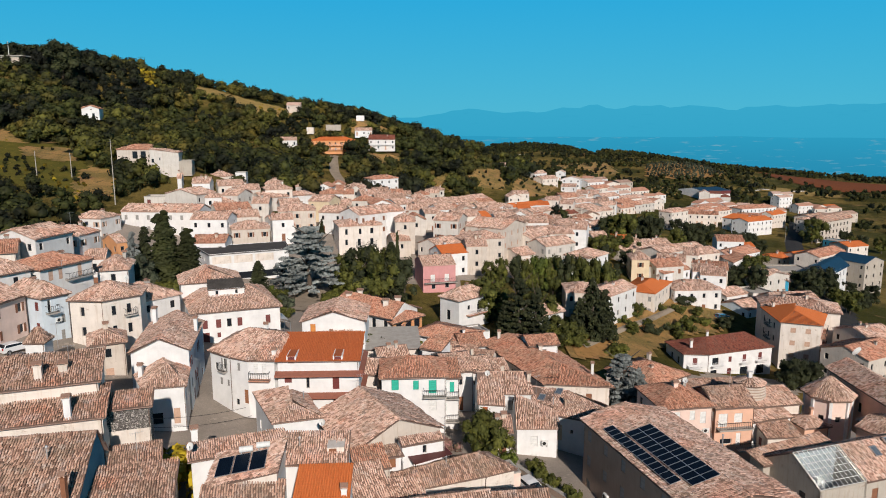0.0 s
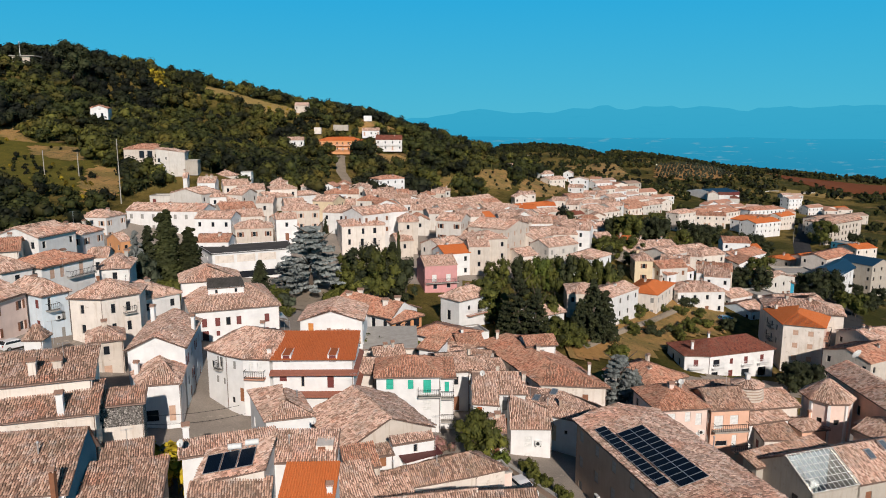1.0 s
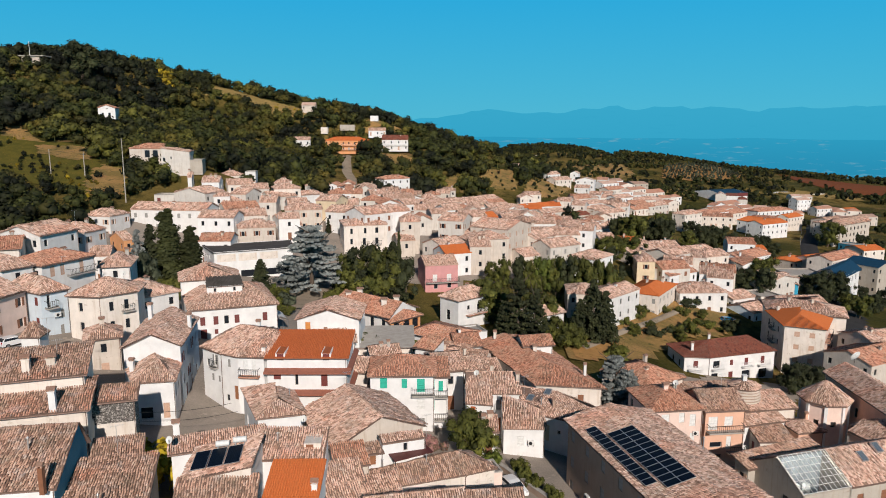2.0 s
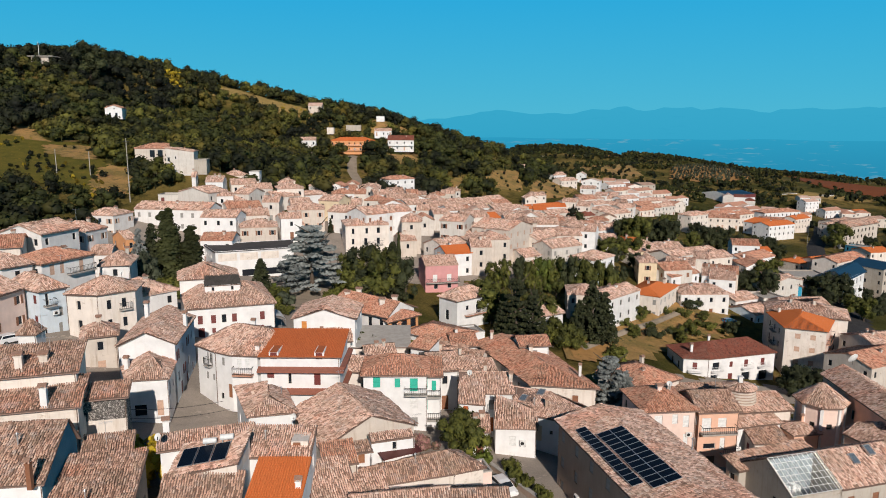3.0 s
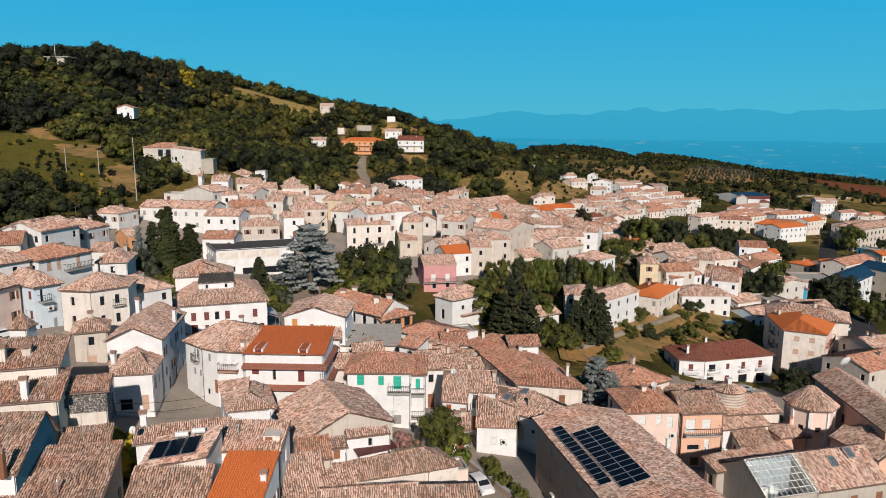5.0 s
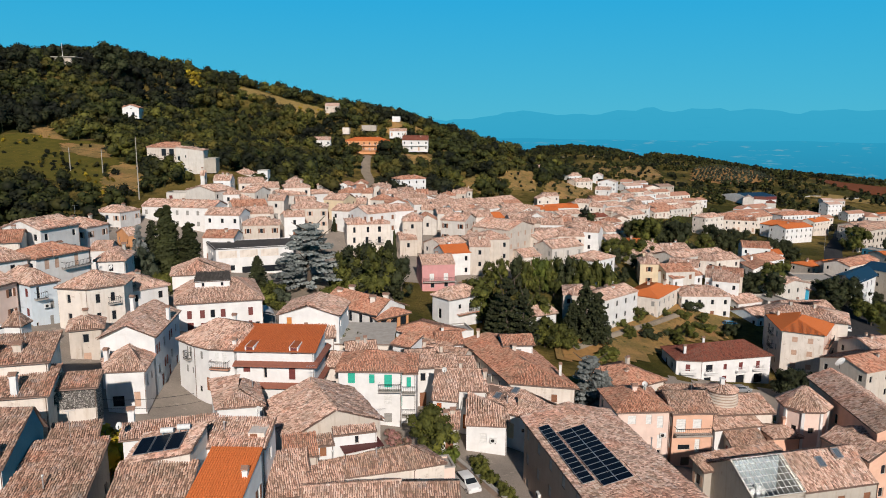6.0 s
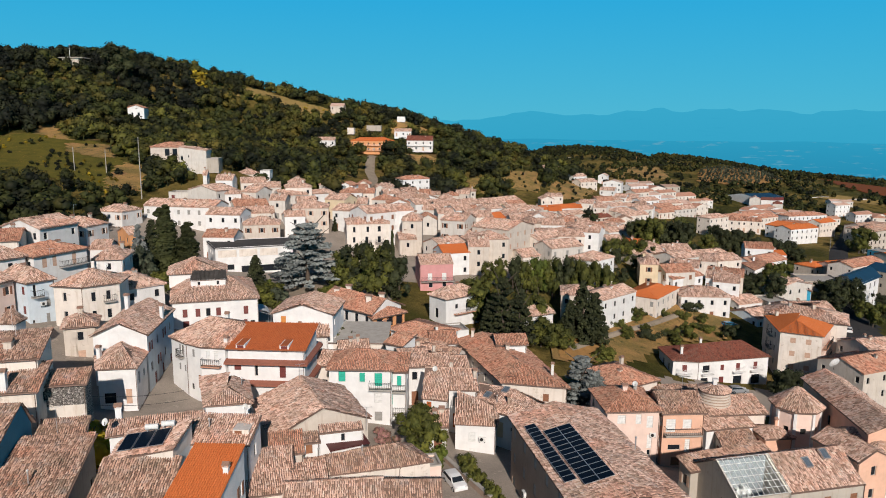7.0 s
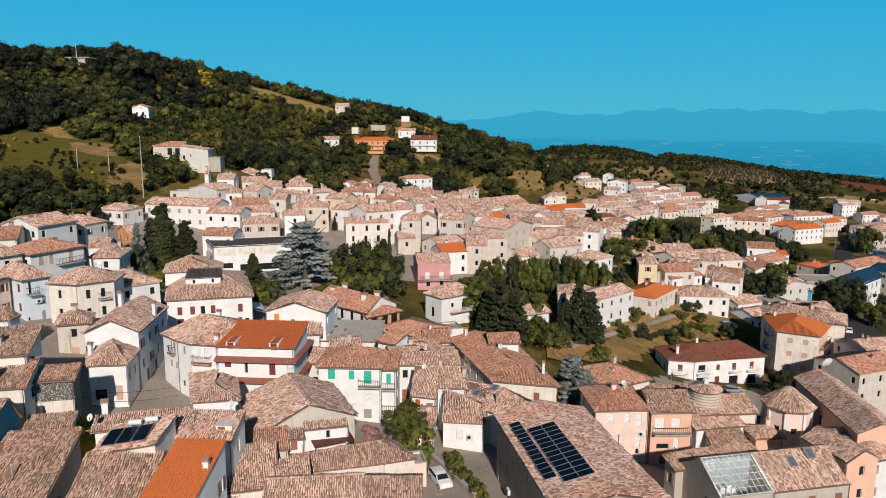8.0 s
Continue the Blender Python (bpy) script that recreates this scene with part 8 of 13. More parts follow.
house(47.7, 95.8, -4.4, 4.9, 4.0, 4, 4.5, "shed", 0.8, CREAM, TILE_DARK, "cream rendered two-storey house with single-pitch weathered brown tile roof", front=[], left=lattice(4.0, 4.5, 2, 1, style="closed", ground_floor=""), shut=SHUT_RED)
house(41.5, 111.3, -3.4, 9.2, 2.8, 7, 6.9, "shed", 0.7, CREAM, TILE_DARK, "cream rendered two-storey house with single-pitch weathered brown tile roof", front=[], left=lattice(2.8, 6.9, 2, 1, style="open", ground_floor=""))
house(34.9, 109.0, -1.5, 8.9, 10.0, 35, 7.5, "hip", 1.8, CREAM, TILE_RED, "cream rendered two-storey house with hipped red clay tile roof", front=[], left=lattice(10.0, 7.5, 2, 2, style="win", ground_floor=""), shut=SHUT_TAN, chimneys=[(6.8, 6.5, 0.7, 1.4, 0.57, SAND), (3.3, 3.2, 0.7, 0.8, 0.54, CREAM)])
house(91.2, 141.9, -4.5, 7.9, 10.0, 18, 12.2, "gable", 1.6, SAND, TILE, "weathered sand-coloured tall house with gabled old pinkish clay tile roof", front=lattice(7.9, 12.2, 2, 2, style="win"), left=lattice(10.0, 12.2, 2, 2, style="win", ground_floor=""), shut=SHUT_RED, chimneys=[(2.7, 4.3, 0.6, 1.4, 0.54, SAND), (3.2, 6.2, 0.6, 1.2, 0.43, SAND)])
house(84.6, 132.3, -5.5, 11.9, 10.0, 28, 11.2, "gable", 1.6, SAND, TILE_RED, "weathered sand-coloured tall house with gabled red clay tile roof", front=lattice(11.9, 11.2, 2, 3, style="win"), left=lattice(10.0, 11.2, 2, 2, style="win", ground_floor=""), shut=SHUT_RED, chimneys=[(7.4, 3.2, 0.6, 1.1, 0.44, CEMENT),])
house(65.1, 88.4, -2.0, 7.2, 9.0, 26, 9.1, "hip", 1.8, WHITE, TILE, "white rendered tall house with hipped old pinkish clay tile roof", front=lattice(7.2, 9.1, 2, 2, style="win"), left=lattice(9.0, 9.1, 2, 2, style="win", ground_floor=""), shut=SHUT_TAN, chimneys=[(2.7, 3.4, 0.7, 1.1, 0.63, CEMENT),])
house(-14.8, 109.1, 4.6, 11.4, 9.0, 5, 6.1, "shed", 0.9, CREAM, CEMENT, "low building under a grey cement sheet roof", front=[], right=lattice(9.0, 6.1, 2, 2, style="open", ground_floor=""), shut=SHUT_TAN, pitch=40.0, slab=CEMENT)
house(-18.2, 105.3, 6.5, 6.0, 6.0, 16, 6.6, "gable", 1.3, WHITE, TILE, "white rendered two-storey house with gabled old pinkish clay tile roof", front=[], left=lattice(6.0, 6.6, 2, 1, style="win", ground_floor=""), shut=SHUT_RED, chimneys=[(1.6, 2.5, 0.5, 0.8, 0.41, WHITE),])
house(-11.0, 94.5, 6.0, 2.5, 5.0, -7, 6.5, "gable", 1.3, CREAM, TILE, "cream rendered two-storey house with gabled old pinkish clay tile roof", front=[(0.88, 3.44, 0.91, 0.79, "win")], right=lattice(5.0, 6.5, 2, 1, style="open", ground_floor=""), shut=SHUT_GREY)
house(1.0, 98.0, 4.8, 4.1, 8.0, 14, 7.2, "gable", 1.4, WHITE, TILE, "white rendered two-storey house with gabled old pinkish clay tile roof", front=lattice(4.1, 7.2, 2, 1, style="win"), left=lattice(8.0, 7.2, 2, 2, style="win", ground_floor=""))
house(-2.8, 106.8, 5.6, 3.1, 4.0, -24, 7.5, "shed", 0.8, CLEAN, TILE_RED, "bright white painted two-storey house with single-pitch red clay tile roof", front=[], right=lattice(4.0, 7.5, 2, 1, style="win", ground_floor=""), shut=SHUT_GREY)
house(-47.2, 91.4, 11.2, 4.3, 5.0, 27, 6.0, "hip", 1.2, SAND, TILE, "weathered sand-coloured two-storey house with hipped old pinkish clay tile roof", front=lattice(4.3, 6.0, 2, 1, style="win"), right=lattice(5.0, 6.0, 2, 1, style="win", ground_floor=""), shut=SHUT_TAN, chimneys=[(2.1, 2.6, 0.5, 1.3, 0.61, SAND),])
house(8.9, 91.5, 3.8, 3.8, 7.0, 16, 6.8, "gable", 1.8, CLEAN, TILE, "bright white painted two-storey house with gabled old pinkish clay tile roof", front=[], left=lattice(7.0, 6.8, 2, 2, style="win", ground_floor=""), shut=SHUT_TAN)
house(6.1, 104.2, 2.6, 4.6, 5.0, 14, 6.0, "gable", 1.0, CREAM, TILE, "cream rendered two-storey house with gabled old pinkish clay tile roof", front=[], left=lattice(5.0, 6.0, 2, 1, style="closed", ground_floor=""), shut=SHUT_RED, chimneys=[(1.5, 3.2, 0.4, 1.2, 0.59, CEMENT),])
house(4.9, 102.1, 3.4, 3.2, 6.0, 18, 6.3, "gable", 1.2, WHITE, TILE, "white rendered two-storey house with gabled old pinkish clay tile roof", front=lattice(3.2, 6.3, 2, 1, style="open"), left=lattice(6.0, 6.3, 2, 1, style="open", ground_floor=""), shut=SHUT_GREY, chimneys=[(1.5, 4.2, 0.5, 1.5, 0.43, SAND),])
house(3.8, 116.0, 2.8, 4.3, 7.0, 13, 6.3, "gable", 1.2, WHITE, TILE_RED, "white rendered two-storey house with gabled red clay tile roof", front=lattice(4.3, 6.3, 2, 1, style="closed"), left=lattice(7.0, 6.3, 2, 2, style="closed", ground_floor=""), shut=SHUT_TAN, chimneys=[(1.3, 4.0, 0.5, 1.2, 0.43, WHITE),])
house(0.9, 109.8, 2.0, 4.0, 6.0, 25, 5.0, "gable", 1.2, CREAM, TILE, "cream rendered two-storey house with gabled old pinkish clay tile roof", front=lattice(4.0, 5.0, 2, 1, style="win"), left=lattice(6.0, 5.0, 2, 1, style="win", ground_floor=""), chimneys=[(2.1, 3.2, 0.5, 0.7, 0.49, CREAM), (2.1, 2.9, 0.5, 1.4, 0.57, SAND)])
house(-8.9, 101.1, 5.5, 4.4, 5.0, 18, 6.7, "gable", 1.2, SAND, TILE, "weathered sand-coloured two-storey house with gabled old pinkish clay tile roof", front=[], left=lattice(5.0, 6.7, 2, 1, style="win", ground_floor=""), chimneys=[(1.8, 2.4, 0.5, 0.9, 0.50, CEMENT), (2.9, 2.1, 0.5, 1.2, 0.42, CEMENT)])
house(58.1, 92.1, -1.0, 7.2, 5.0, -67, 8.3, "gable", 1.2, SALMON, TILE, "salmon tall house with gabled old pinkish clay tile roof", front=[], right=lattice(5.0, 8.3, 2, 1, style="win", ground_floor=""), shut=SHUT_TAN, over=0.2)
house(37.9, 76.7, 1.2, 11.8, 2.0, 24, 8.0, "shed", 0.6, GREY, TILE_DARK, "bare grey cement tall house with single-pitch weathered brown tile roof", front=[], left=lattice(2.0, 8.0, 2, 1, style="open", ground_floor=""), shut=SHUT_TAN)
house(54.5, 98.6, -4.2, 4.1, 4.0, 12, 5.9, "hip", 0.8, SALMON, TILE, "salmon two-storey house with hipped old pinkish clay tile roof", front=[], left=lattice(4.0, 5.9, 2, 1, style="closed", ground_floor=""), shut=SHUT_RED, chimneys=[(2.9, 2.4, 0.3, 1.2, 0.40, SALMON),])
house(-23.3, 62.3, 9.2, 8.8, 2.0, 22, 9.2, "shed", 0.5, CLEAN, TILE, "bright white painted tall house with single-pitch old pinkish clay tile roof", front=[], right=lattice(2.0, 9.2, 2, 1, style="win", ground_floor=""), chimneys=[(0.5, 3.3, -0.0, 1.5, 0.6, CLEAN),])
house(-30.7, 61.8, 8.6, 4.2, 2.6, 20, 7.3, "shed", 0.7, GREY, TILE_DARK, "bare grey cement two-storey house with single-pitch weathered brown tile roof", front=[], right=lattice(2.6, 7.3, 2, 1, style="win", ground_floor=""), shut=SHUT_RED)
lean = house(-3.9, 70.3, 6.6, 4.8, 1.4, 21, 7.9, "shed", 0.3, CLEAN, TILE, "low white lean-to with one dark window", front=[(2.31, 6.68, 0.50, 0.93, "win")], left=lattice(1.4, 7.9, 2, 1, style="closed", ground_floor=""), over=0.05)
house(-5.3, 69.2, 5.9, 1.6, 1.9, 21, 6.9, "shed", 0.3, CLEAN, TILE_DARK, "little white lean-to with a wooden door", front=[(0.12, 5.62, 0.71, 1.08, "door", DOORWOOD)], left=lattice(1.9, 6.9, 2, 1, style="win", ground_floor=""), shut=SHUT_RED, over=0.15)
house(-8.2, 66.5, 5.6, 3.4, 3.4, 21, 6.5, "shed", 1.0, SAND, TILE_RED, "weathered sand-coloured two-storey house with single-pitch red clay tile roof", front=[], left=lattice(3.4, 6.5, 2, 1, style="win", ground_floor=""), shut=SHUT_GREY, over=0.15)
house(-9.0, 62.4, 5.8, 4.3, 3.0, 21, 6.7, "shed", 0.9, WHITE, TILE, "white rendered two-storey house with single-pitch old pinkish clay tile roof", front=[], left=lattice(3.0, 6.7, 2, 1, style="closed", ground_floor=""), over=0.2)
house(-8.7, 59.3, 4.9, 4.7, 3.2, 21, 5.8, "shed", 0.9, CREAM, TILE, "cream rendered two-storey house with single-pitch old pinkish clay tile roof", front=[], left=lattice(3.2, 5.8, 2, 1, style="win", ground_floor=""), shut=SHUT_GREY, over=0.2)
house(-4.3, 60.4, 4.8, 3.8, 4.2, 21, 6.0, "shed", 0.9, CREAM, TILE, "cream rendered two-storey house with single-pitch old pinkish clay tile roof", front=[], left=lattice(4.2, 6.0, 2, 1, style="open", ground_floor=""), shut=SHUT_GREY, over=0.2)
house(6.9, 83.1, 2.4, 2.1, 5.0, 4, 4.7, "gable", 1.0, WHITE, TILE, "white rendered two-storey house with gabled old pinkish clay tile roof", front=lattice(2.1, 4.7, 2, 1, style="win"), right=lattice(5.0, 4.7, 2, 1, style="win", ground_floor=""), left=lattice(5.0, 4.7, 2, 1, style="win", ground_floor=""), chimneys=[(0.6, 1.7, 0.4, 0.7, 0.49, CEMENT), (1.5, 2.1, 0.4, 0.9, 0.59, SAND)])
house(82.6, 182.3, -8.6, 10.2, 9.0, 31, 6.0, "gable", 1.4, PALEBLUE, TILE, "pale blue two-storey house with gabled old pinkish clay tile roof", front=lattice(10.2, 6.0, 2, 3, style="win"), left=lattice(9.0, 6.0, 2, 2, style="win", ground_floor=""), shut=SHUT_GREY)
house(89.0, 179.2, -5.8, 12.6, 9.0, 9, 8.2, "gable", 1.6, CREAM, TILE, "cream rendered tall house with gabled old pinkish clay tile roof", front=lattice(12.6, 8.2, 2, 3, style="win"), left=lattice(9.0, 8.2, 2, 2, style="win", ground_floor=""), chimneys=[(5.2, 5.2, 0.6, 1.3, 0.46, SAND),])
house(90.5, 197.0, -7.5, 6.8, 8.0, 16, 5.0, "flat", 0.0, CREAM, TILE, "cream rendered two-storey house with flat roof", front=[], left=lattice(8.0, 5.0, 2, 2, style="win", ground_floor=""))
house(80.7, 191.8, -7.2, 8.5, 8.0, 27, 5.0, "gable", 1.3, WHITE, TILE, "white rendered two-storey house with gabled old pinkish clay tile roof", front=lattice(8.5, 5.0, 2, 2, style="win"), left=lattice(8.0, 5.0, 2, 2, style="win", ground_floor=""), shut=SHUT_GREY)
house(85.5, 790.5, 9.5, 24.9, 10.0, 11, 5.7, "flat", 1.5, GREY, TILE, "bare grey cement two-storey house with flat roof", front=[], left=lattice(10.0, 5.7, 2, 2, style="pane", ground_floor=""), shut=SHUT_GREY)
house(116.9, 790.2, 9.7, 7.9, 8.0, 11, 4.6, "hip", 1.5, PINK, TILE, "pale pink two-storey house with hipped old pinkish clay tile roof", front=[], left=lattice(8.0, 4.6, 2, 2, style="pane", ground_floor=""))
house(81.1, 496.3, 8.4, 6.0, 8.0, -18, 7.4, "gablef", 1.5, CLEAN, TILE, "bright white painted two-storey house with front-gabled old pinkish clay tile roof", front=lattice(6.0, 7.4, 2, 1, style="pane"), right=lattice(8.0, 7.4, 2, 2, style="pane", ground_floor=""), shut=SHUT_TAN)
house(79.9, 462.0, 6.3, 11.7, 9.0, -18, 8.2, "gablef", 1.5, CLEAN, TILE, "bright white painted tall house with front-gabled old pinkish clay tile roof", front=lattice(11.7, 8.2, 2, 3, style="pane"), right=lattice(9.0, 8.2, 2, 2, style="pane", ground_floor=""), shut=SHUT_TAN)
house(73.4, 427.8, 4.0, 8.9, 7.0, -18, 5.9, "gable", 1.5, WHITE, TILE, "white rendered two-storey house with gabled old pinkish clay tile roof", front=lattice(8.9, 5.9, 2, 2, style="pane"), right=lattice(7.0, 5.9, 2, 2, style="pane", ground_floor=""))
house(102.4, 508.2, 3.3, 8.0, 8.0, -18, 7.6, "gable", 1.5, WHITE, TILE_RED, "white rendered two-storey house with gabled red clay tile roof", front=lattice(8.0, 7.6, 2, 2, style="pane"), right=lattice(8.0, 7.6, 2, 2, style="pane", ground_floor=""))
house(114.2, 526.5, 0.6, 17.9, 8.0, 38, 6.4, "gable", 1.5, CLEAN, TILE_DARK, "bright white painted two-storey house with gabled weathered brown tile roof", front=lattice(17.9, 6.4, 2, 5, style="pane"), left=lattice(8.0, 6.4, 2, 2, style="pane", ground_floor=""), shut=SHUT_TAN)
house(106.3, 482.1, -1.5, 16.5, 8.0, 38, 5.8, "gable", 1.5, CREAM, TILE_RED, "cream rendered two-storey house with gabled red clay tile roof", front=lattice(16.5, 5.8, 2, 5, style="pane"), left=lattice(8.0, 5.8, 2, 2, style="pane", ground_floor=""), shut=SHUT_GREY)
house(107.4, 451.6, -0.8, 12.2, 7.0, 38, 7.5, "hip", 1.5, CLEAN, TILE, "bright white painted two-storey house with hipped old pinkish clay tile roof", front=lattice(12.2, 7.5, 2, 3, style="pane"), left=lattice(7.0, 7.5, 2, 2, style="pane", ground_floor=""), shut=SHUT_TAN)
house(79.5, 411.6, 1.3, 6.9, 12.4, -18, 5.9, "gable", 1.5, WHITE, TILE, "white rendered two-storey house with gabled old pinkish clay tile roof", front=lattice(6.9, 5.9, 2, 2, style="pane"), right=lattice(12.4, 5.9, 2, 3, style="pane", ground_floor=""), shut=SHUT_RED, chimneys=[(3.1, 5.4, 0.6, 0.7, 0.53, WHITE),])
house(89.6, 428.9, -0.1, 7.0, 11.8, -18, 5.2, "gable", 1.5, WHITE, TILE, "white rendered two-storey house with gabled old pinkish clay tile roof", front=lattice(7.0, 5.2, 2, 2, style="pane"), right=lattice(11.8, 5.2, 2, 3, style="pane", ground_floor=""))
house(66.1, 390.0, 1.6, 10.2, 9.0, 6, 6.5, "gable", 1.5, CREAM, TILE_RED, "cream rendered two-storey house with gabled red clay tile roof", front=lattice(10.2, 6.5, 2, 3, style="pane"), left=lattice(9.0, 6.5, 2, 2, style="pane", ground_floor=""), shut=SHUT_TAN, chimneys=[(4.3, 5.6, 0.6, 1.1, 0.51, SAND),])
house(54.3, 364.8, 2.3, 7.4, 8.9, -18, 8.3, "gable", 1.5, CREAM, TILE, "cream rendered tall house with gabled old pinkish clay tile roof", front=lattice(7.4, 8.3, 2, 2, style="pane"), right=lattice(8.9, 8.3, 2, 2, style="pane", ground_floor=""), chimneys=[(2.7, 4.6, 0.6, 0.9, 0.55, CEMENT),])
house(61.3, 360.6, 0.7, 6.8, 10.3, -18, 8.3, "gable", 1.5, CREAM, TILE, "cream rendered tall house with gabled old pinkish clay tile roof", front=lattice(6.8, 8.3, 2, 2, style="pane"), right=lattice(10.3, 8.3, 2, 3, style="pane", ground_floor=""), chimneys=[(2.0, 5.3, 0.6, 0.9, 0.57, SAND),])
house(118.1, 463.1, -3.8, 13.3, 7.0, 38, 6.6, "gable", 1.5, WHITE, TILE, "white rendered two-storey house with gabled old pinkish clay tile roof", front=lattice(13.3, 6.6, 2, 4, style="pane"), left=lattice(7.0, 6.6, 2, 2, style="pane", ground_floor=""))
house(104.1, 408.4, -3.8, 12.8, 7.0, 34, 6.3, "gable", 1.5, WHITE, TILE_RED, "white rendered two-storey house with gabled red clay tile roof", front=lattice(12.8, 6.3, 2, 4, style="pane"), left=lattice(7.0, 6.3, 2, 2, style="pane", ground_floor=""), chimneys=[(6.9, 3.5, 0.6, 1.3, 0.55, WHITE),])
house(102.5, 395.4, -5.7, 12.9, 8.0, 38, 4.9, "gable", 1.5, CREAM, TILE_RED, "cream rendered two-storey house with gabled red clay tile roof", front=lattice(12.9, 4.9, 2, 4, style="pane"), left=lattice(8.0, 4.9, 2, 2, style="pane", ground_floor=""), chimneys=[(3.9, 2.5, 0.6, 1.4, 0.55, CEMENT),])
house(120.2, 437.2, -5.3, 16.8, 8.0, 38, 6.7, "gable", 1.5, WHITE, TILE, "white rendered two-storey house with gabled old pinkish clay tile roof", front=lattice(16.8, 6.7, 2, 5, style="pane"), left=lattice(8.0, 6.7, 2, 2, style="pane", ground_floor=""))
house(80.9, 388.4, -1.5, 8.0, 8.0, -18, 6.6, "gable", 1.5, WHITE, TILE, "white rendered two-storey house with gabled old pinkish clay tile roof", front=lattice(8.0, 6.6, 2, 2, style="pane"), right=lattice(8.0, 6.6, 2, 2, style="pane", ground_floor=""), shut=SHUT_GREY, chimneys=[(3.2, 5.1, 0.6, 1.0, 0.46, WHITE),])
house(88.8, 387.6, -2.3, 8.5, 7.0, -18, 7.4, "gable", 1.5, CLEAN, TILE, "bright white painted two-storey house with gabled old pinkish clay tile roof", front=lattice(8.5, 7.4, 2, 2, style="pane"), right=lattice(7.0, 7.4, 2, 2, style="pane", ground_floor=""), shut=SHUT_TAN, chimneys=[(3.2, 2.6, 0.6, 0.8, 0.46, SAND), (5.5, 4.7, 0.6, 1.4, 0.56, CEMENT)])
house(37.7, 341.3, 0.6, 6.4, 8.0, 6, 6.0, "gable", 1.5, WHITE, TILE_ORANGE, "white rendered two-storey house with gabled bright orange tile roof", front=lattice(6.4, 6.0, 2, 1, style="pane"), left=lattice(8.0, 6.0, 2, 2, style="pane", ground_floor=""))
house(45.4, 355.3, 0.6, 10.2, 8.0, 6, 6.3, "gable", 1.5, WHITE, TILE_ORANGE, "white rendered two-storey house with gabled bright orange tile roof", front=lattice(10.2, 6.3, 2, 3, style="pane"), left=lattice(8.0, 6.3, 2, 2, style="pane", ground_floor=""))
house(44.1, 322.9, -2.4, 9.7, 8.0, 30, 5.1, "gable", 1.5, WHITE, TILE, "white rendered two-storey house with gabled old pinkish clay tile roof", front=lattice(9.7, 5.1, 2, 3, style="pane"), left=lattice(8.0, 5.1, 2, 2, style="pane", ground_floor=""), shut=SHUT_GREY, chimneys=[(7.5, 5.5, 0.6, 0.7, 0.52, SAND),])
house(61.5, 324.2, -4.4, 6.9, 7.5, -18, 5.6, "gablef", 1.5, CREAM, TILE, "cream rendered two-storey house with front-gabled old pinkish clay tile roof", front=lattice(6.9, 5.6, 2, 2, style="pane"), right=lattice(7.5, 5.6, 2, 2, style="pane", ground_floor=""), shut=SHUT_RED)
house(68.7, 324.7, -5.4, 7.4, 8.9, -18, 5.8, "gablef", 1.5, WHITE, TILE, "white rendered two-storey house with front-gabled old pinkish clay tile roof", front=lattice(7.4, 5.8, 2, 2, style="pane"), right=lattice(8.9, 5.8, 2, 2, style="pane", ground_floor=""), shut=SHUT_TAN)
house(25.9, 204.0, 8.8, 13.8, 11.0, 5, 7.8, "gable", 1.5, CREAM, TILE, "cream rendered two-storey house with gabled old pinkish clay tile roof", front=lattice(13.8, 7.8, 2, 4, style="win"), left=lattice(11.0, 7.8, 2, 3, style="win", ground_floor=""), shut=SHUT_RED)
house(39.6, 215.3, 8.8, 5.6, 8.0, -18, 8.2, "gable", 1.5, CLEAN, TILE, "bright white painted tall house with gabled old pinkish clay tile roof", front=lattice(5.6, 8.2, 2, 1, style="win"), right=lattice(8.0, 8.2, 2, 2, style="win", ground_floor=""), shut=SHUT_RED, chimneys=[(2.2, 3.0, 0.6, 1.1, 0.63, CLEAN),])
house(6.4, 185.7, 9.8, 7.8, 10.0, 19, 7.5, "hip", 1.5, CREAM, TILE, "cream rendered two-storey house with hipped old pinkish clay tile roof", front=lattice(7.8, 7.5, 2, 2, style="win"), left=lattice(10.0, 7.5, 2, 2, style="win", ground_floor=""), shut=SHUT_GREY)
house(10.4, 190.7, 10.1, 7.4, 9.0, 5, 7.7, "hip", 1.5, SAND, TILE, "weathered sand-coloured two-storey house with hipped old pinkish clay tile roof", front=lattice(7.4, 7.7, 2, 2, style="win"), left=lattice(9.0, 7.7, 2, 2, style="win", ground_floor=""), shut=SHUT_RED, chimneys=[(4.1, 3.8, 0.6, 1.2, 0.47, CEMENT), (5.2, 4.6, 0.6, 1.1, 0.52, SAND)])
house(12.8, 203.0, 10.9, 4.8, 8.0, -18, 6.9, "gable", 1.5, WHITE, TILE, "white rendered two-storey house with gabled old pinkish clay tile roof", front=lattice(4.8, 6.9, 2, 1, style="win"), right=lattice(8.0, 6.9, 2, 2, style="win", ground_floor=""), shut=SHUT_TAN, chimneys=[(2.2, 4.9, 0.6, 0.7, 0.47, SAND),])
house(17.6, 337.2, 3.6, 10.9, 9.0, 34, 6.0, "gable", 1.5, CREAM, TILE_RED, "cream rendered two-storey house with gabled red clay tile roof", front=lattice(10.9, 6.0, 2, 3, style="pane"), left=lattice(9.0, 6.0, 2, 2, style="pane", ground_floor=""), shut=SHUT_RED)
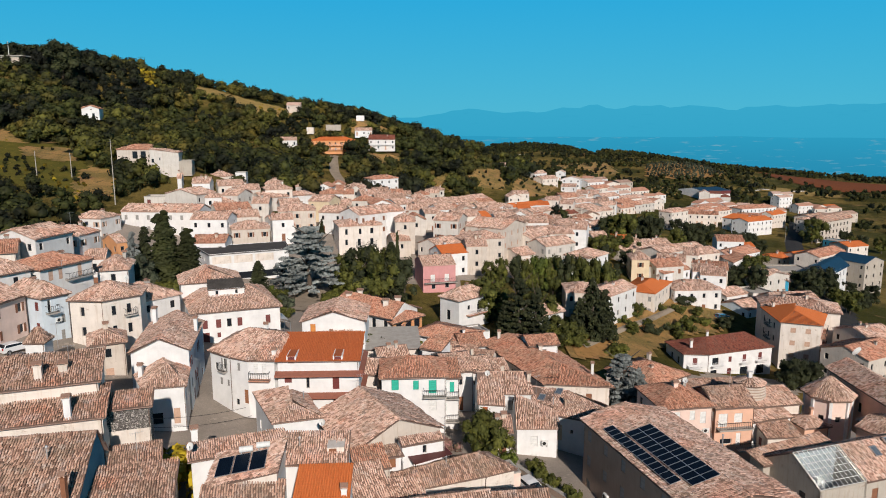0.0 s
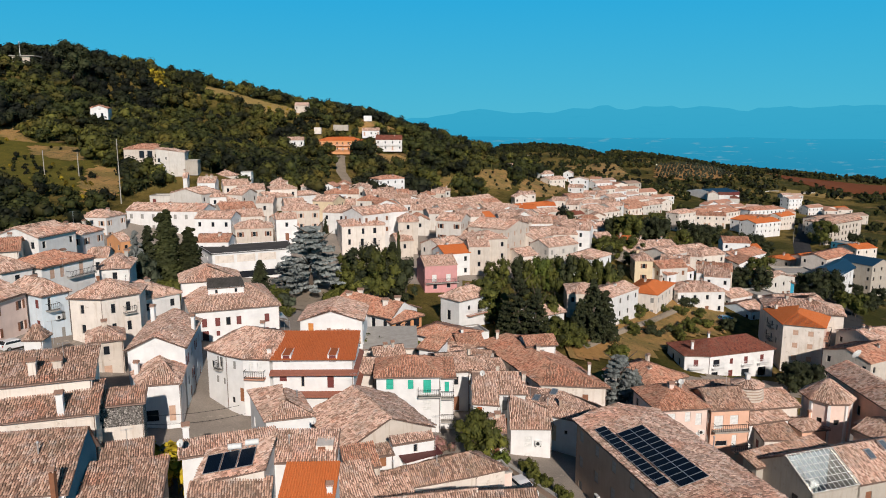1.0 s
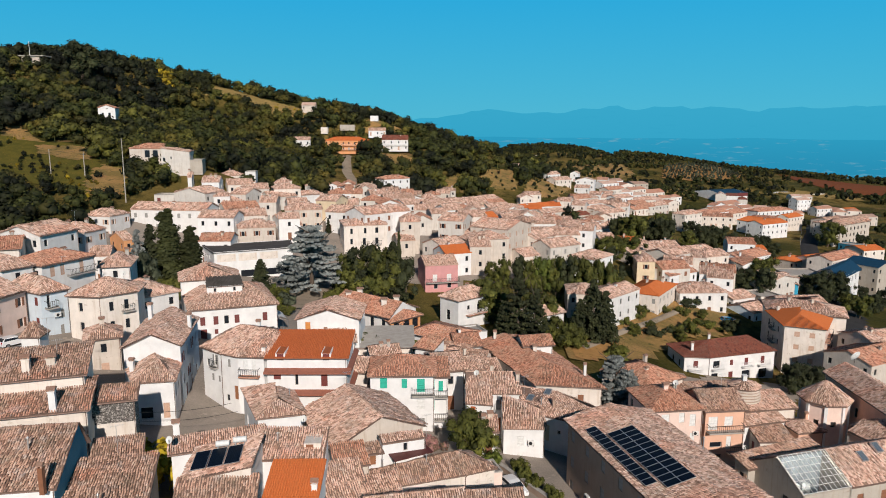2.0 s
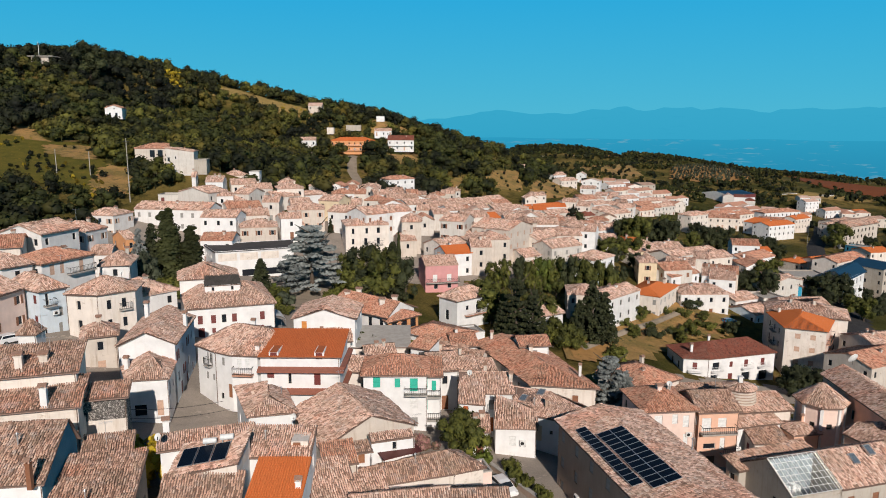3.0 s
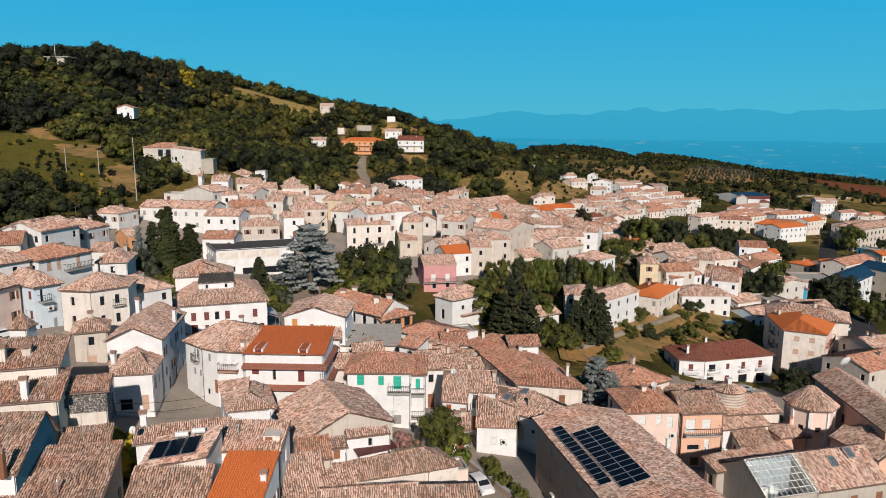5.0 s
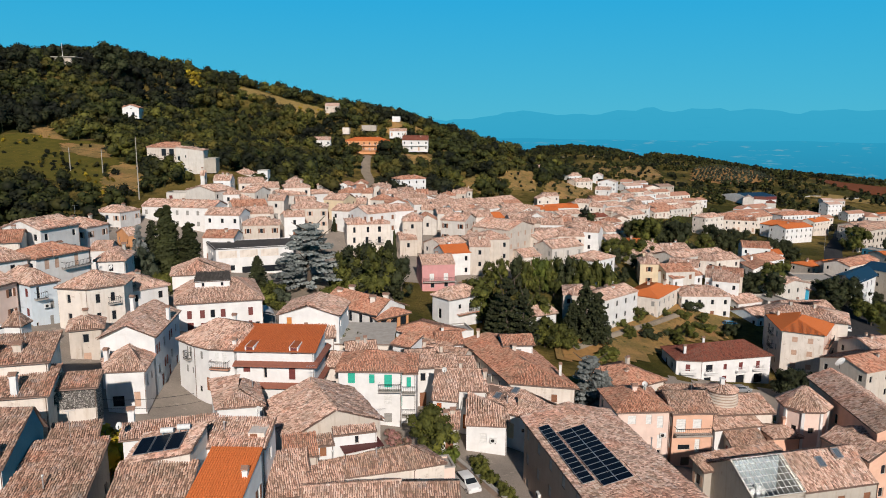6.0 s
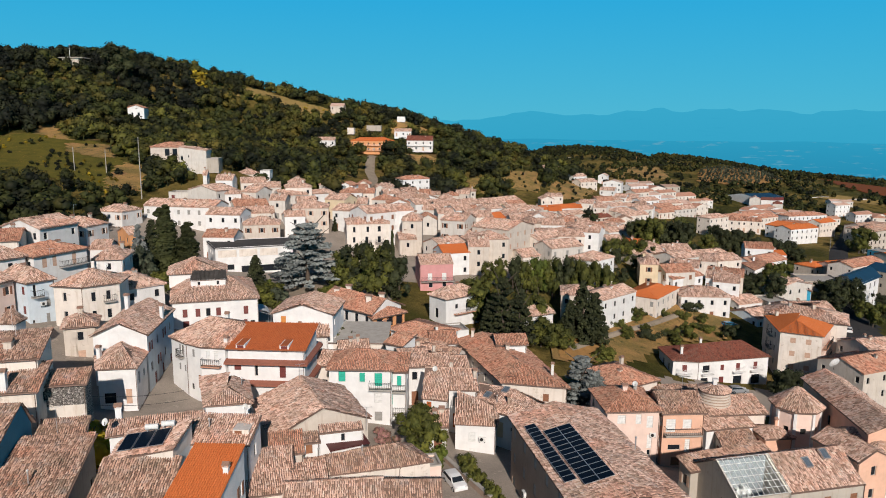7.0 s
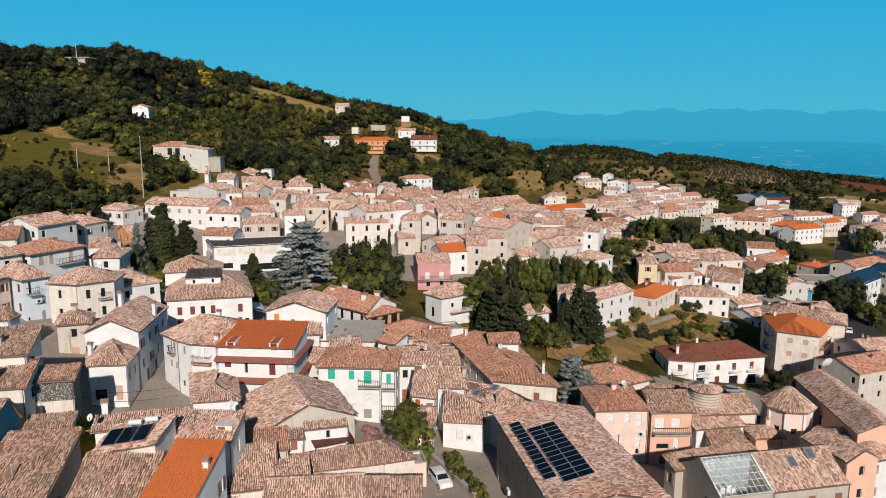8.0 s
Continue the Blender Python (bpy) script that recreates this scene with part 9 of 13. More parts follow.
house(22.4, 333.2, 2.2, 10.3, 9.0, -18, 6.5, "hip", 1.5, CREAM, TILE, "cream rendered two-storey house with hipped old pinkish clay tile roof", front=lattice(10.3, 6.5, 2, 3, style="pane"), right=lattice(9.0, 6.5, 2, 2, style="pane", ground_floor=""), chimneys=[(7.9, 5.6, 0.6, 1.3, 0.47, CEMENT),])
house(5.5, 337.4, 4.6, 11.9, 8.0, 33, 5.0, "gable", 1.5, CREAM, TILE, "cream rendered two-storey house with gabled old pinkish clay tile roof", front=lattice(11.9, 5.0, 2, 3, style="pane"), left=lattice(8.0, 5.0, 2, 2, style="pane", ground_floor=""))
house(15.6, 351.0, 4.4, 10.5, 8.0, 38, 4.3, "gable", 1.5, WHITE, TILE, "white rendered two-storey house with gabled old pinkish clay tile roof", front=lattice(11.0, 4.3, 2, 3, style="pane"), left=lattice(8.0, 4.3, 2, 2, style="pane", ground_floor=""))
house(133.7, 475.4, -7.7, 12.4, 9.6, 33, 5.3, "hip", 1.5, CREAM, TILE, "cream rendered two-storey house with hipped old pinkish clay tile roof", front=lattice(12.4, 5.3, 2, 3, style="pane"), left=lattice(9.6, 5.3, 2, 2, style="pane", ground_floor=""))
house(146.2, 491.2, -9.0, 13.5, 10.2, 32, 5.3, "gablef", 1.5, CREAM, TILE_RED, "cream rendered two-storey house with front-gabled red clay tile roof", front=lattice(13.5, 5.3, 2, 4, style="pane"), left=lattice(10.2, 5.3, 2, 2, style="pane", ground_floor=""))
house(138.1, 508.9, -6.6, 20.1, 8.0, 32, 5.5, "gable", 1.5, CREAM, TILE_RED, "cream rendered two-storey house with gabled red clay tile roof", front=lattice(20.1, 5.5, 2, 6, style="pane"), left=lattice(8.0, 5.5, 2, 2, style="pane", ground_floor=""))
house(121.2, 420.8, -5.8, 12.7, 8.1, 38, 6.4, "gable", 1.5, CREAM, TILE_RED, "cream rendered two-storey house with gabled red clay tile roof", front=lattice(12.7, 6.4, 2, 4, style="pane"), left=lattice(8.1, 6.4, 2, 2, style="pane", ground_floor=""))
house(135.4, 443.9, -6.9, 12.1, 7.3, 38, 7.1, "gablef", 1.5, CREAM, TILE_RED, "cream rendered two-storey house with front-gabled red clay tile roof", front=lattice(12.1, 7.1, 2, 3, style="pane"), left=lattice(7.3, 7.1, 2, 2, style="pane", ground_floor=""))
house(135.3, 390.3, -8.2, 10.0, 9.7, -18, 7.3, "hip", 1.5, CREAM, TILE_RED, "cream rendered two-storey house with hipped red clay tile roof", front=lattice(10.0, 7.3, 2, 3, style="pane"), shut=SHUT_TAN, chimneys=[(4.2, 6.3, 0.6, 0.9, 0.53, CEMENT),])
house(145.6, 389.9, -8.5, 9.8, 7.8, -18, 7.7, "gable", 1.5, CREAM, TILE_RED, "cream rendered two-storey house with gabled red clay tile roof", front=lattice(9.8, 7.7, 2, 3, style="pane"), left=lattice(7.8, 7.7, 2, 2, style="pane", ground_floor=""), shut=SHUT_TAN, chimneys=[(5.3, 3.8, 0.6, 0.9, 0.50, CREAM),])
house(164.2, 443.6, -11.2, 23.0, 9.0, 38, 7.7, "gable", 1.5, CREAM, TILE_RED, "cream rendered two-storey house with gabled red clay tile roof", front=lattice(23.0, 7.7, 2, 7, style="pane"), left=lattice(9.0, 7.7, 2, 2, style="pane", ground_floor=""))
house(191.0, 483.6, -14.9, 11.9, 9.1, 30, 5.4, "hip", 1.5, CLEAN, TILE_RED, "bright white painted two-storey house with hipped red clay tile roof", front=lattice(11.9, 5.4, 2, 3, style="pane"), left=lattice(9.1, 5.4, 2, 2, style="pane", ground_floor=""))
house(199.7, 486.6, -14.5, 12.2, 8.6, 30, 6.5, "gable", 1.5, CREAM, TILE_RED, "cream rendered two-storey house with gabled red clay tile roof", front=lattice(12.2, 6.5, 2, 3, style="pane"), left=lattice(8.6, 6.5, 2, 2, style="pane", ground_floor=""), shut=SHUT_RED)
house(212.1, 496.2, -15.4, 8.2, 9.9, -18, 6.2, "gable", 1.5, WHITE, TILE, "white rendered two-storey house with gabled old pinkish clay tile roof", front=lattice(8.2, 6.2, 2, 2, style="pane"), left=lattice(9.9, 6.2, 2, 2, style="pane", ground_floor=""))
house(218.3, 491.3, -15.8, 8.5, 9.5, -18, 6.5, "gable", 1.5, CLEAN, TILE, "bright white painted two-storey house with gabled old pinkish clay tile roof", front=lattice(8.5, 6.5, 2, 2, style="pane"), left=lattice(9.5, 6.5, 2, 2, style="pane", ground_floor=""))
house(221.9, 478.9, -15.3, 7.8, 11.4, -18, 7.4, "hip", 1.5, CREAM, TILE, "cream rendered two-storey house with hipped old pinkish clay tile roof", front=lattice(7.8, 7.4, 2, 2, style="pane"), left=lattice(11.4, 7.4, 2, 3, style="pane", ground_floor=""), shut=SHUT_GREY)
house(183.4, 493.1, -13.7, 13.1, 6.5, 39, 5.3, "gablef", 1.5, CLEAN, TILE_RED, "bright white painted two-storey house with front-gabled red clay tile roof", front=lattice(13.1, 5.3, 2, 4, style="pane"), left=lattice(6.5, 5.3, 2, 1, style="pane", ground_floor=""), shut=SHUT_RED)
house(196.0, 507.2, -14.4, 14.2, 6.6, 37, 4.8, "gable", 1.5, CREAM, TILE_RED, "cream rendered two-storey house with gabled red clay tile roof", front=lattice(14.2, 4.8, 2, 4, style="pane"), left=lattice(6.6, 4.8, 2, 1, style="pane", ground_floor=""))
house(202.3, 507.5, -15.2, 15.9, 7.0, 33, 4.7, "gablef", 1.5, CLEAN, TILE, "bright white painted two-storey house with front-gabled old pinkish clay tile roof", front=lattice(15.9, 4.7, 2, 5, style="pane"), left=lattice(7.0, 4.7, 2, 2, style="pane", ground_floor=""), shut=SHUT_RED)
house(166.9, 389.2, -9.7, 12.7, 10.0, -18, 7.9, "gable", 1.5, CREAM, TILE_RED, "cream rendered two-storey house with gabled red clay tile roof", front=lattice(12.7, 7.9, 2, 4, style="pane"), left=lattice(10.0, 7.9, 2, 2, style="pane", ground_floor=""))
house(161.1, 362.6, -9.2, 20.3, 10.0, 30, 8.8, "gable", 1.5, CLEAN, TILE_ORANGE, "bright white painted tall house with gabled bright orange tile roof", front=lattice(20.3, 8.8, 2, 6, style="pane"), left=lattice(10.0, 8.8, 2, 2, style="pane", ground_floor=""), chimneys=[(8.6, 5.7, 0.6, 1.2, 0.64, CLEAN),])
house(211.7, 459.4, -15.8, 9.8, 9.4, 14, 6.3, "gable", 1.5, CREAM, TILE, "cream rendered two-storey house with gabled old pinkish clay tile roof", front=lattice(9.8, 6.3, 2, 3, style="pane"), left=lattice(9.4, 6.3, 2, 2, style="pane", ground_floor=""), shut=SHUT_RED)
house(223.5, 466.9, -15.9, 10.9, 7.4, 13, 7.1, "gable", 1.5, CREAM, TILE_RED, "cream rendered two-storey house with gabled red clay tile roof", front=lattice(10.9, 7.1, 2, 3, style="pane"), left=lattice(7.4, 7.1, 2, 2, style="pane", ground_floor=""))
house(275.9, 578.0, -14.8, 8.5, 7.7, 6, 6.5, "gable", 1.5, WHITE, TILE, "white rendered two-storey house with gabled old pinkish clay tile roof", front=lattice(8.5, 6.5, 2, 2, style="pane"), left=lattice(7.7, 6.5, 2, 2, style="pane", ground_floor=""), shut=SHUT_GREY)
house(288.8, 586.2, -16.0, 8.6, 7.6, 6, 6.0, "gable", 1.5, WHITE, TILE, "white rendered two-storey house with gabled old pinkish clay tile roof", front=lattice(8.6, 6.0, 2, 2, style="pane"), left=lattice(7.6, 6.0, 2, 2, style="pane", ground_floor=""))
house(262.0, 507.8, -17.3, 13.9, 8.0, 20, 6.8, "gable", 1.5, WHITE, TILE_RED, "white rendered two-storey house with gabled red clay tile roof", front=lattice(13.9, 6.8, 2, 4, style="pane"), left=lattice(8.0, 6.8, 2, 2, style="pane", ground_floor=""))
house(270.7, 502.1, -18.6, 9.0, 7.3, -15, 6.4, "hip", 1.5, CREAM, TILE_RED, "cream rendered two-storey house with hipped red clay tile roof", front=lattice(9.0, 6.4, 2, 2, style="pane"), left=lattice(7.3, 6.4, 2, 2, style="pane", ground_floor=""))
house(284.0, 508.5, -18.6, 9.3, 8.9, -15, 7.0, "hip", 1.5, CREAM, TILE_RED, "cream rendered two-storey house with hipped red clay tile roof", front=lattice(9.3, 7.0, 2, 2, style="pane"), left=lattice(8.9, 7.0, 2, 2, style="pane", ground_floor=""))
house(208.9, 385.3, -10.6, 14.3, 12.4, 34, 9.7, "gable", 1.5, SAND, TILE_DARK, "weathered sand-coloured tall house with gabled weathered brown tile roof", front=lattice(14.3, 9.7, 3, 4, style="pane"), left=lattice(12.4, 9.7, 3, 3, style="pane", ground_floor=""), shut=SHUT_GREY, chimneys=[(7.2, 8.4, 0.6, 0.7, 0.60, SAND),])
house(224.4, 400.3, -11.6, 15.5, 10.5, 33, 10.3, "gablef", 1.5, CREAM, TILE_DARK, "cream rendered tall house with front-gabled weathered brown tile roof", front=lattice(15.5, 10.3, 3, 4, style="pane"), left=lattice(11.0, 10.3, 3, 3, style="pane", ground_floor=""))
house(256.2, 452.6, -17.7, 11.7, 11.7, 19, 7.4, "gable", 1.5, WHITE, TILE_DARK, "white rendered two-storey house with gabled weathered brown tile roof", front=lattice(11.7, 7.4, 2, 3, style="pane"), left=lattice(11.7, 7.4, 2, 3, style="pane", ground_floor=""), shut=SHUT_TAN)
house(277.8, 475.8, -19.2, 12.0, 9.8, 19, 7.0, "gable", 1.5, SAND, TILE_DARK, "weathered sand-coloured two-storey house with gabled weathered brown tile roof", front=lattice(12.0, 7.0, 2, 3, style="pane"), left=lattice(9.8, 7.0, 2, 2, style="pane", ground_floor=""), shut=SHUT_GREY)
house(197.5, 532.9, -9.6, 7.5, 14.1, -18, 7.9, "gablef", 1.5, WHITE, TILE, "white rendered two-storey house with front-gabled old pinkish clay tile roof", front=[], left=lattice(14.1, 7.9, 2, 4, style="pane", ground_floor=""))
house(206.2, 533.8, -10.4, 7.9, 14.8, -18, 7.9, "gable", 1.5, WHITE, TILE_MAROON, "white rendered two-storey house with gabled maroon tile roof", front=[], left=lattice(14.8, 7.9, 2, 4, style="pane", ground_floor=""), shut=SHUT_TAN)
house(213.3, 530.0, -12.7, 6.9, 12.8, -18, 6.5, "hip", 1.5, WHITE, TILE_MAROON, "white rendered two-storey house with hipped maroon tile roof", front=[], left=lattice(12.8, 6.5, 2, 3, style="pane", ground_floor=""), shut=SHUT_GREY)
house(271.0, 614.4, -15.6, 28.3, 6.0, 28, 4.1, "flat", 1.5, WHITE, TILE, "white rendered low house with flat roof", front=[], left=lattice(6.0, 4.1, 2, 1, style="pane", ground_floor=""), shut=SHUT_RED)
house(299.3, 616.6, -17.5, 37.4, 6.0, 30, 3.8, "flat", 1.5, WHITE, TILE, "white rendered low house with flat roof", front=[], left=lattice(6.0, 3.8, 2, 1, style="pane", ground_floor=""), shut=SHUT_RED)
lot([(94.7, 221.5), (104.4, 225.0), (104.0, 237.0), (94.4, 233.0)], -3.2, -11.5, [(99.5, 223.0, -1.6), (99.2, 235.2, -1.6)], [[0, 4, 5, 3], [1, 2, 5, 4]],
    "tall white gabled house with a newer red roof", CLEAN, TILE_RED, peaks={0: (0.5, 1.6), 2: (0.5, 1.6)}, ridges=[(4, 5)], pitch=0.4, over=0.3, holes={3: [(1.2 + 3.0 * i, v, 1.0, 1.8, "win") for v in (5.2, 2.0) for i in range(4)]},
    balconies=[(3, 0.8, 5.0, 10.0, 0.9)], chimneys=[(97.4, 231.0, -2.2, 1.4, 0.6, CLEAN)])
# front is coated blue for the shade under its eaves
lot([(98.0, 210.8), (107.6, 210.8), (109.4, 224.4), (99.4, 224.4)], -7.2, -13.0, [(102.6, 210.8, -5.2), (104.4, 224.4, -5.2)], [[0, 4, 5, 3], [1, 2, 5, 4]],
    "white house with its shaded gable coloured bright blue", CLEAN, TILE, peaks={0: (0.48, 2.0), 2: (0.5, 2.0)}, ridges=[(4, 5)], pitch=0.4, over=0.4, coats={0: GABLE_SHADE}, holes={0: [(5.6, 3.9, 1.0, 1.3, "win")]})
lot([(191.3, 351.0), (223.0, 375.0), (231.0, 396.0), (199.4, 372.6)], -8.5, -20.5, [(197.0, 363.0, -6.6), (225.0, 384.0, -6.6)], [[0, 1, 5, 4], [1, 2, 5], [2, 3, 4, 5], [3, 0, 4]],
    "long beige apartment block with low brown roof", SAND, TILE_DARK, pitch=0.6, over=0.4, holes={0: [(2.0 + 4.0 * i, v, 1.4, 1.7, "pane") for v in (8.6, 5.4, 2.2) for i in range(9)], 3: [(3.0 + 4.5 * i, v, 1.3, 1.6, "pane") for v in (8.6, 5.4, 2.2) for i in range(4)]})
house(69.8, 222.2, -0.3, 12.7, 9.0, -18, 6.9, "gable", 1.5, CREAM, TILE, "cream rendered two-storey house with gabled old pinkish clay tile roof", front=lattice(12.7, 6.9, 2, 4, style="win"), right=lattice(9.0, 6.9, 2, 2, style="win", ground_floor=""), shut=SHUT_GREY, chimneys=[(3.9, 5.0, 0.6, 0.9, 0.50, CREAM),])
house(56.4, 210.6, 2.5, 12.6, 9.0, 38, 6.3, "gable", 1.5, SAND, TILE, "weathered sand-coloured two-storey house with gabled old pinkish clay tile roof", front=lattice(12.6, 6.3, 2, 4, style="win"), left=lattice(9.0, 6.3, 2, 2, style="win", ground_floor=""), shut=SHUT_TAN, chimneys=[(5.1, 4.0, 0.6, 1.2, 0.42, SAND),])
house(63.0, 193.2, -0.9, 12.1, 9.0, 35, 6.1, "gable", 1.5, CLEAN, TILE_RED, "bright white painted two-storey house with gabled red clay tile roof", front=lattice(12.1, 6.1, 2, 3, style="win"), left=lattice(9.0, 6.1, 2, 2, style="win", ground_floor=""), shut=SHUT_RED, chimneys=[(8.3, 5.9, 0.6, 0.7, 0.61, CEMENT),])
house(64.1, 203.9, 0.9, 8.2, 8.0, -18, 7.5, "gable", 1.5, WHITE, TILE, "white rendered two-storey house with gabled old pinkish clay tile roof", front=lattice(8.2, 7.5, 2, 2, style="win"), right=lattice(8.0, 7.5, 2, 2, style="win", ground_floor=""), chimneys=[(5.3, 2.5, 0.6, 0.9, 0.51, WHITE), (3.8, 3.3, 0.6, 1.0, 0.46, WHITE)])
house(75.3, 204.7, -1.6, 9.9, 9.0, -18, 7.6, "gable", 1.5, SAND, TILE_RED, "weathered sand-coloured two-storey house with gabled red clay tile roof", front=lattice(9.9, 7.6, 2, 3, style="win"), left=lattice(9.0, 7.6, 2, 2, style="win", ground_floor=""), shut=SHUT_RED, chimneys=[(4.7, 5.4, 0.6, 0.8, 0.61, SAND),])
house(75.1, 197.8, -2.1, 7.0, 9.0, -18, 7.3, "gable", 1.5, CLEAN, TILE, "bright white painted two-storey house with gabled old pinkish clay tile roof", front=lattice(7.0, 7.3, 2, 2, style="win"), left=lattice(9.0, 7.3, 2, 2, style="win", ground_floor=""), chimneys=[(4.7, 4.6, 0.6, 1.2, 0.55, SAND),])
house(96.9, 206.4, -5.9, 13.0, 8.0, 33, 6.2, "gable", 1.5, CLEAN, TILE, "bright white painted two-storey house with gabled old pinkish clay tile roof", front=lattice(13.0, 6.2, 2, 4, style="win"), left=lattice(8.0, 6.2, 2, 2, style="win", ground_floor=""), chimneys=[(3.3, 4.1, 0.6, 0.8, 0.47, SAND), (6.6, 4.9, 0.6, 1.0, 0.56, SAND)])
hall = lot([(203.6, 536.9), (228.0, 548.8), (216.0, 574.0), (191.0, 562.0)], -9.3, -18.5, [(197.5, 549.5, -7.4), (222.0, 561.4, -7.4)], [[0, 1, 5, 4], [2, 3, 4, 5]],
    "white workshop hall with a red fascia and blue roof", CLEAN, BLUEROOF, peaks={1: (0.5, 1.9), 3: (0.5, 1.9)}, pitch=40.0, slab=BLUEROOF, over=0.3, holes={0: [(1.6 + 4.2 * i, 3.6, 2.6, 1.6, "pane") for i in range(6)]})
part("fascia", Build().box(0, -0.25, 6.6, 27.1, -0.03, 9.2).mesh("fascia", SHUT_RED), hall, pose(0, 0, 0, 0, 0, 26), "dark red fascia band")
house(-8.8, 245.4, 12.8, 7.2, 6.9, 17, 6.2, "gable", 1.2, WHITE, TILE, "white rendered two-storey house with gabled old pinkish clay tile roof", front=lattice(7.2, 6.2, 2, 2, style="pane"), left=lattice(6.9, 6.2, 2, 2, style="pane", ground_floor=""))
house(44.1, 278.0, 1.6, 7.7, 8.5, -1, 6.2, "gablef", 1.3, SAND, TILE, "weathered sand-coloured two-storey house with front-gabled old pinkish clay tile roof", front=lattice(7.7, 6.2, 2, 2, style="pane"), left=lattice(8.5, 6.2, 2, 2, style="pane", ground_floor=""), shut=SHUT_RED)
house(-20.4, 294.1, 10.1, 8.8, 8.9, 22, 6.6, "gablef", 1.5, CLEAN, TILE_DARK, "bright white painted two-storey house with front-gabled weathered brown tile roof", front=lattice(8.8, 6.6, 2, 2, style="pane"), left=lattice(8.9, 6.6, 2, 2, style="pane", ground_floor=""), shut=SHUT_GREY)
house(34.8, 255.1, 6.6, 6.2, 8.3, -5, 6.8, "hip", 1.2, CLEAN, TILE_RED, "bright white painted two-storey house with hipped red clay tile roof", front=lattice(6.2, 6.8, 2, 1, style="pane"), left=lattice(8.3, 6.8, 2, 2, style="pane", ground_floor=""), shut=SHUT_GREY, chimneys=[(3.4, 5.8, 0.5, 1.3, 0.42, CLEAN),])
house(65.2, 340.7, -4.2, 9.1, 6.0, -1, 6.3, "hip", 1.6, WHITE, TILE_RED, "white rendered two-storey house with hipped red clay tile roof", front=lattice(9.1, 6.3, 2, 2, style="pane"), left=lattice(6.0, 6.3, 2, 1, style="pane", ground_floor=""), chimneys=[(2.0, 2.9, 0.7, 0.8, 0.56, SAND),])
house(16.9, 237.4, 10.1, 9.1, 6.4, 15, 6.4, "gablef", 1.7, CREAM, TILE, "cream rendered two-storey house with front-gabled old pinkish clay tile roof", front=lattice(9.1, 6.4, 2, 2, style="pane"), left=lattice(6.4, 6.4, 2, 1, style="pane", ground_floor=""))
house(48.3, 309.2, -0.9, 5.7, 7.8, 2, 6.7, "gable", 1.6, CLEAN, TILE, "bright white painted two-storey house with gabled old pinkish clay tile roof", front=lattice(5.7, 6.7, 2, 1, style="pane"), left=lattice(7.8, 6.7, 2, 2, style="pane", ground_floor=""), chimneys=[(2.7, 4.7, 0.6, 1.3, 0.56, SAND),])
house(15.7, 298.3, 3.7, 5.7, 6.5, -5, 5.9, "gablef", 1.6, CREAM, TILE, "cream rendered two-storey house with front-gabled old pinkish clay tile roof", front=lattice(5.7, 5.9, 2, 1, style="pane"), right=lattice(6.5, 5.9, 2, 1, style="pane", ground_floor=""), shut=SHUT_GREY)
house(15.8, 263.2, 8.4, 5.1, 7.8, 2, 6.7, "gable", 1.3, CREAM, TILE, "cream rendered two-storey house with gabled old pinkish clay tile roof", front=lattice(5.1, 6.7, 2, 1, style="pane"), left=lattice(7.8, 6.7, 2, 2, style="pane", ground_floor=""))
house(-25.2, 208.4, 12.8, 6.6, 8.3, 9, 5.3, "hip", 1.6, SAND, TILE, "weathered sand-coloured two-storey house with hipped old pinkish clay tile roof", front=lattice(6.6, 5.3, 2, 2, style="win"), right=lattice(8.3, 5.3, 2, 2, style="win", ground_floor=""), left=lattice(8.3, 5.3, 2, 2, style="win", ground_floor=""), shut=SHUT_GREY)
house(41.0, 236.6, 6.8, 5.4, 7.1, -6, 6.3, "gablef", 1.4, WHITE, TILE, "white rendered two-storey house with front-gabled old pinkish clay tile roof", front=lattice(5.4, 6.3, 2, 1, style="pane"), left=lattice(7.1, 6.3, 2, 2, style="pane", ground_floor=""), shut=SHUT_TAN)
house(12.5, 284.6, 5.0, 9.1, 6.9, 8, 6.1, "hip", 1.3, WHITE, TILE, "white rendered two-storey house with hipped old pinkish clay tile roof", front=lattice(9.1, 6.1, 2, 2, style="pane"), left=lattice(6.9, 6.1, 2, 2, style="pane", ground_floor=""), chimneys=[(3.0, 3.2, 0.5, 0.9, 0.53, WHITE),])
house(1.1, 295.9, 6.0, 8.3, 6.3, 12, 6.3, "gablef", 1.4, WHITE, TILE_RED, "white rendered two-storey house with front-gabled red clay tile roof", front=lattice(8.3, 6.3, 2, 2, style="pane"), left=lattice(6.3, 6.3, 2, 1, style="pane", ground_floor=""))
house(46.7, 267.6, 2.8, 7.7, 7.1, -4, 6.6, "gablef", 1.4, CLEAN, TILE, "bright white painted two-storey house with front-gabled old pinkish clay tile roof", front=lattice(7.7, 6.6, 2, 2, style="pane"), left=lattice(7.1, 6.6, 2, 2, style="pane", ground_floor=""), shut=SHUT_RED)
house(1.2, 265.4, 8.9, 7.6, 8.9, 6, 5.9, "gable", 1.3, CREAM, TILE, "cream rendered two-storey house with gabled old pinkish clay tile roof", front=lattice(7.6, 5.9, 2, 2, style="pane"), left=lattice(8.9, 5.9, 2, 2, style="pane", ground_floor=""), shut=SHUT_GREY, chimneys=[(4.0, 3.4, 0.5, 1.1, 0.61, SAND), (5.5, 5.8, 0.5, 1.3, 0.52, CREAM)])
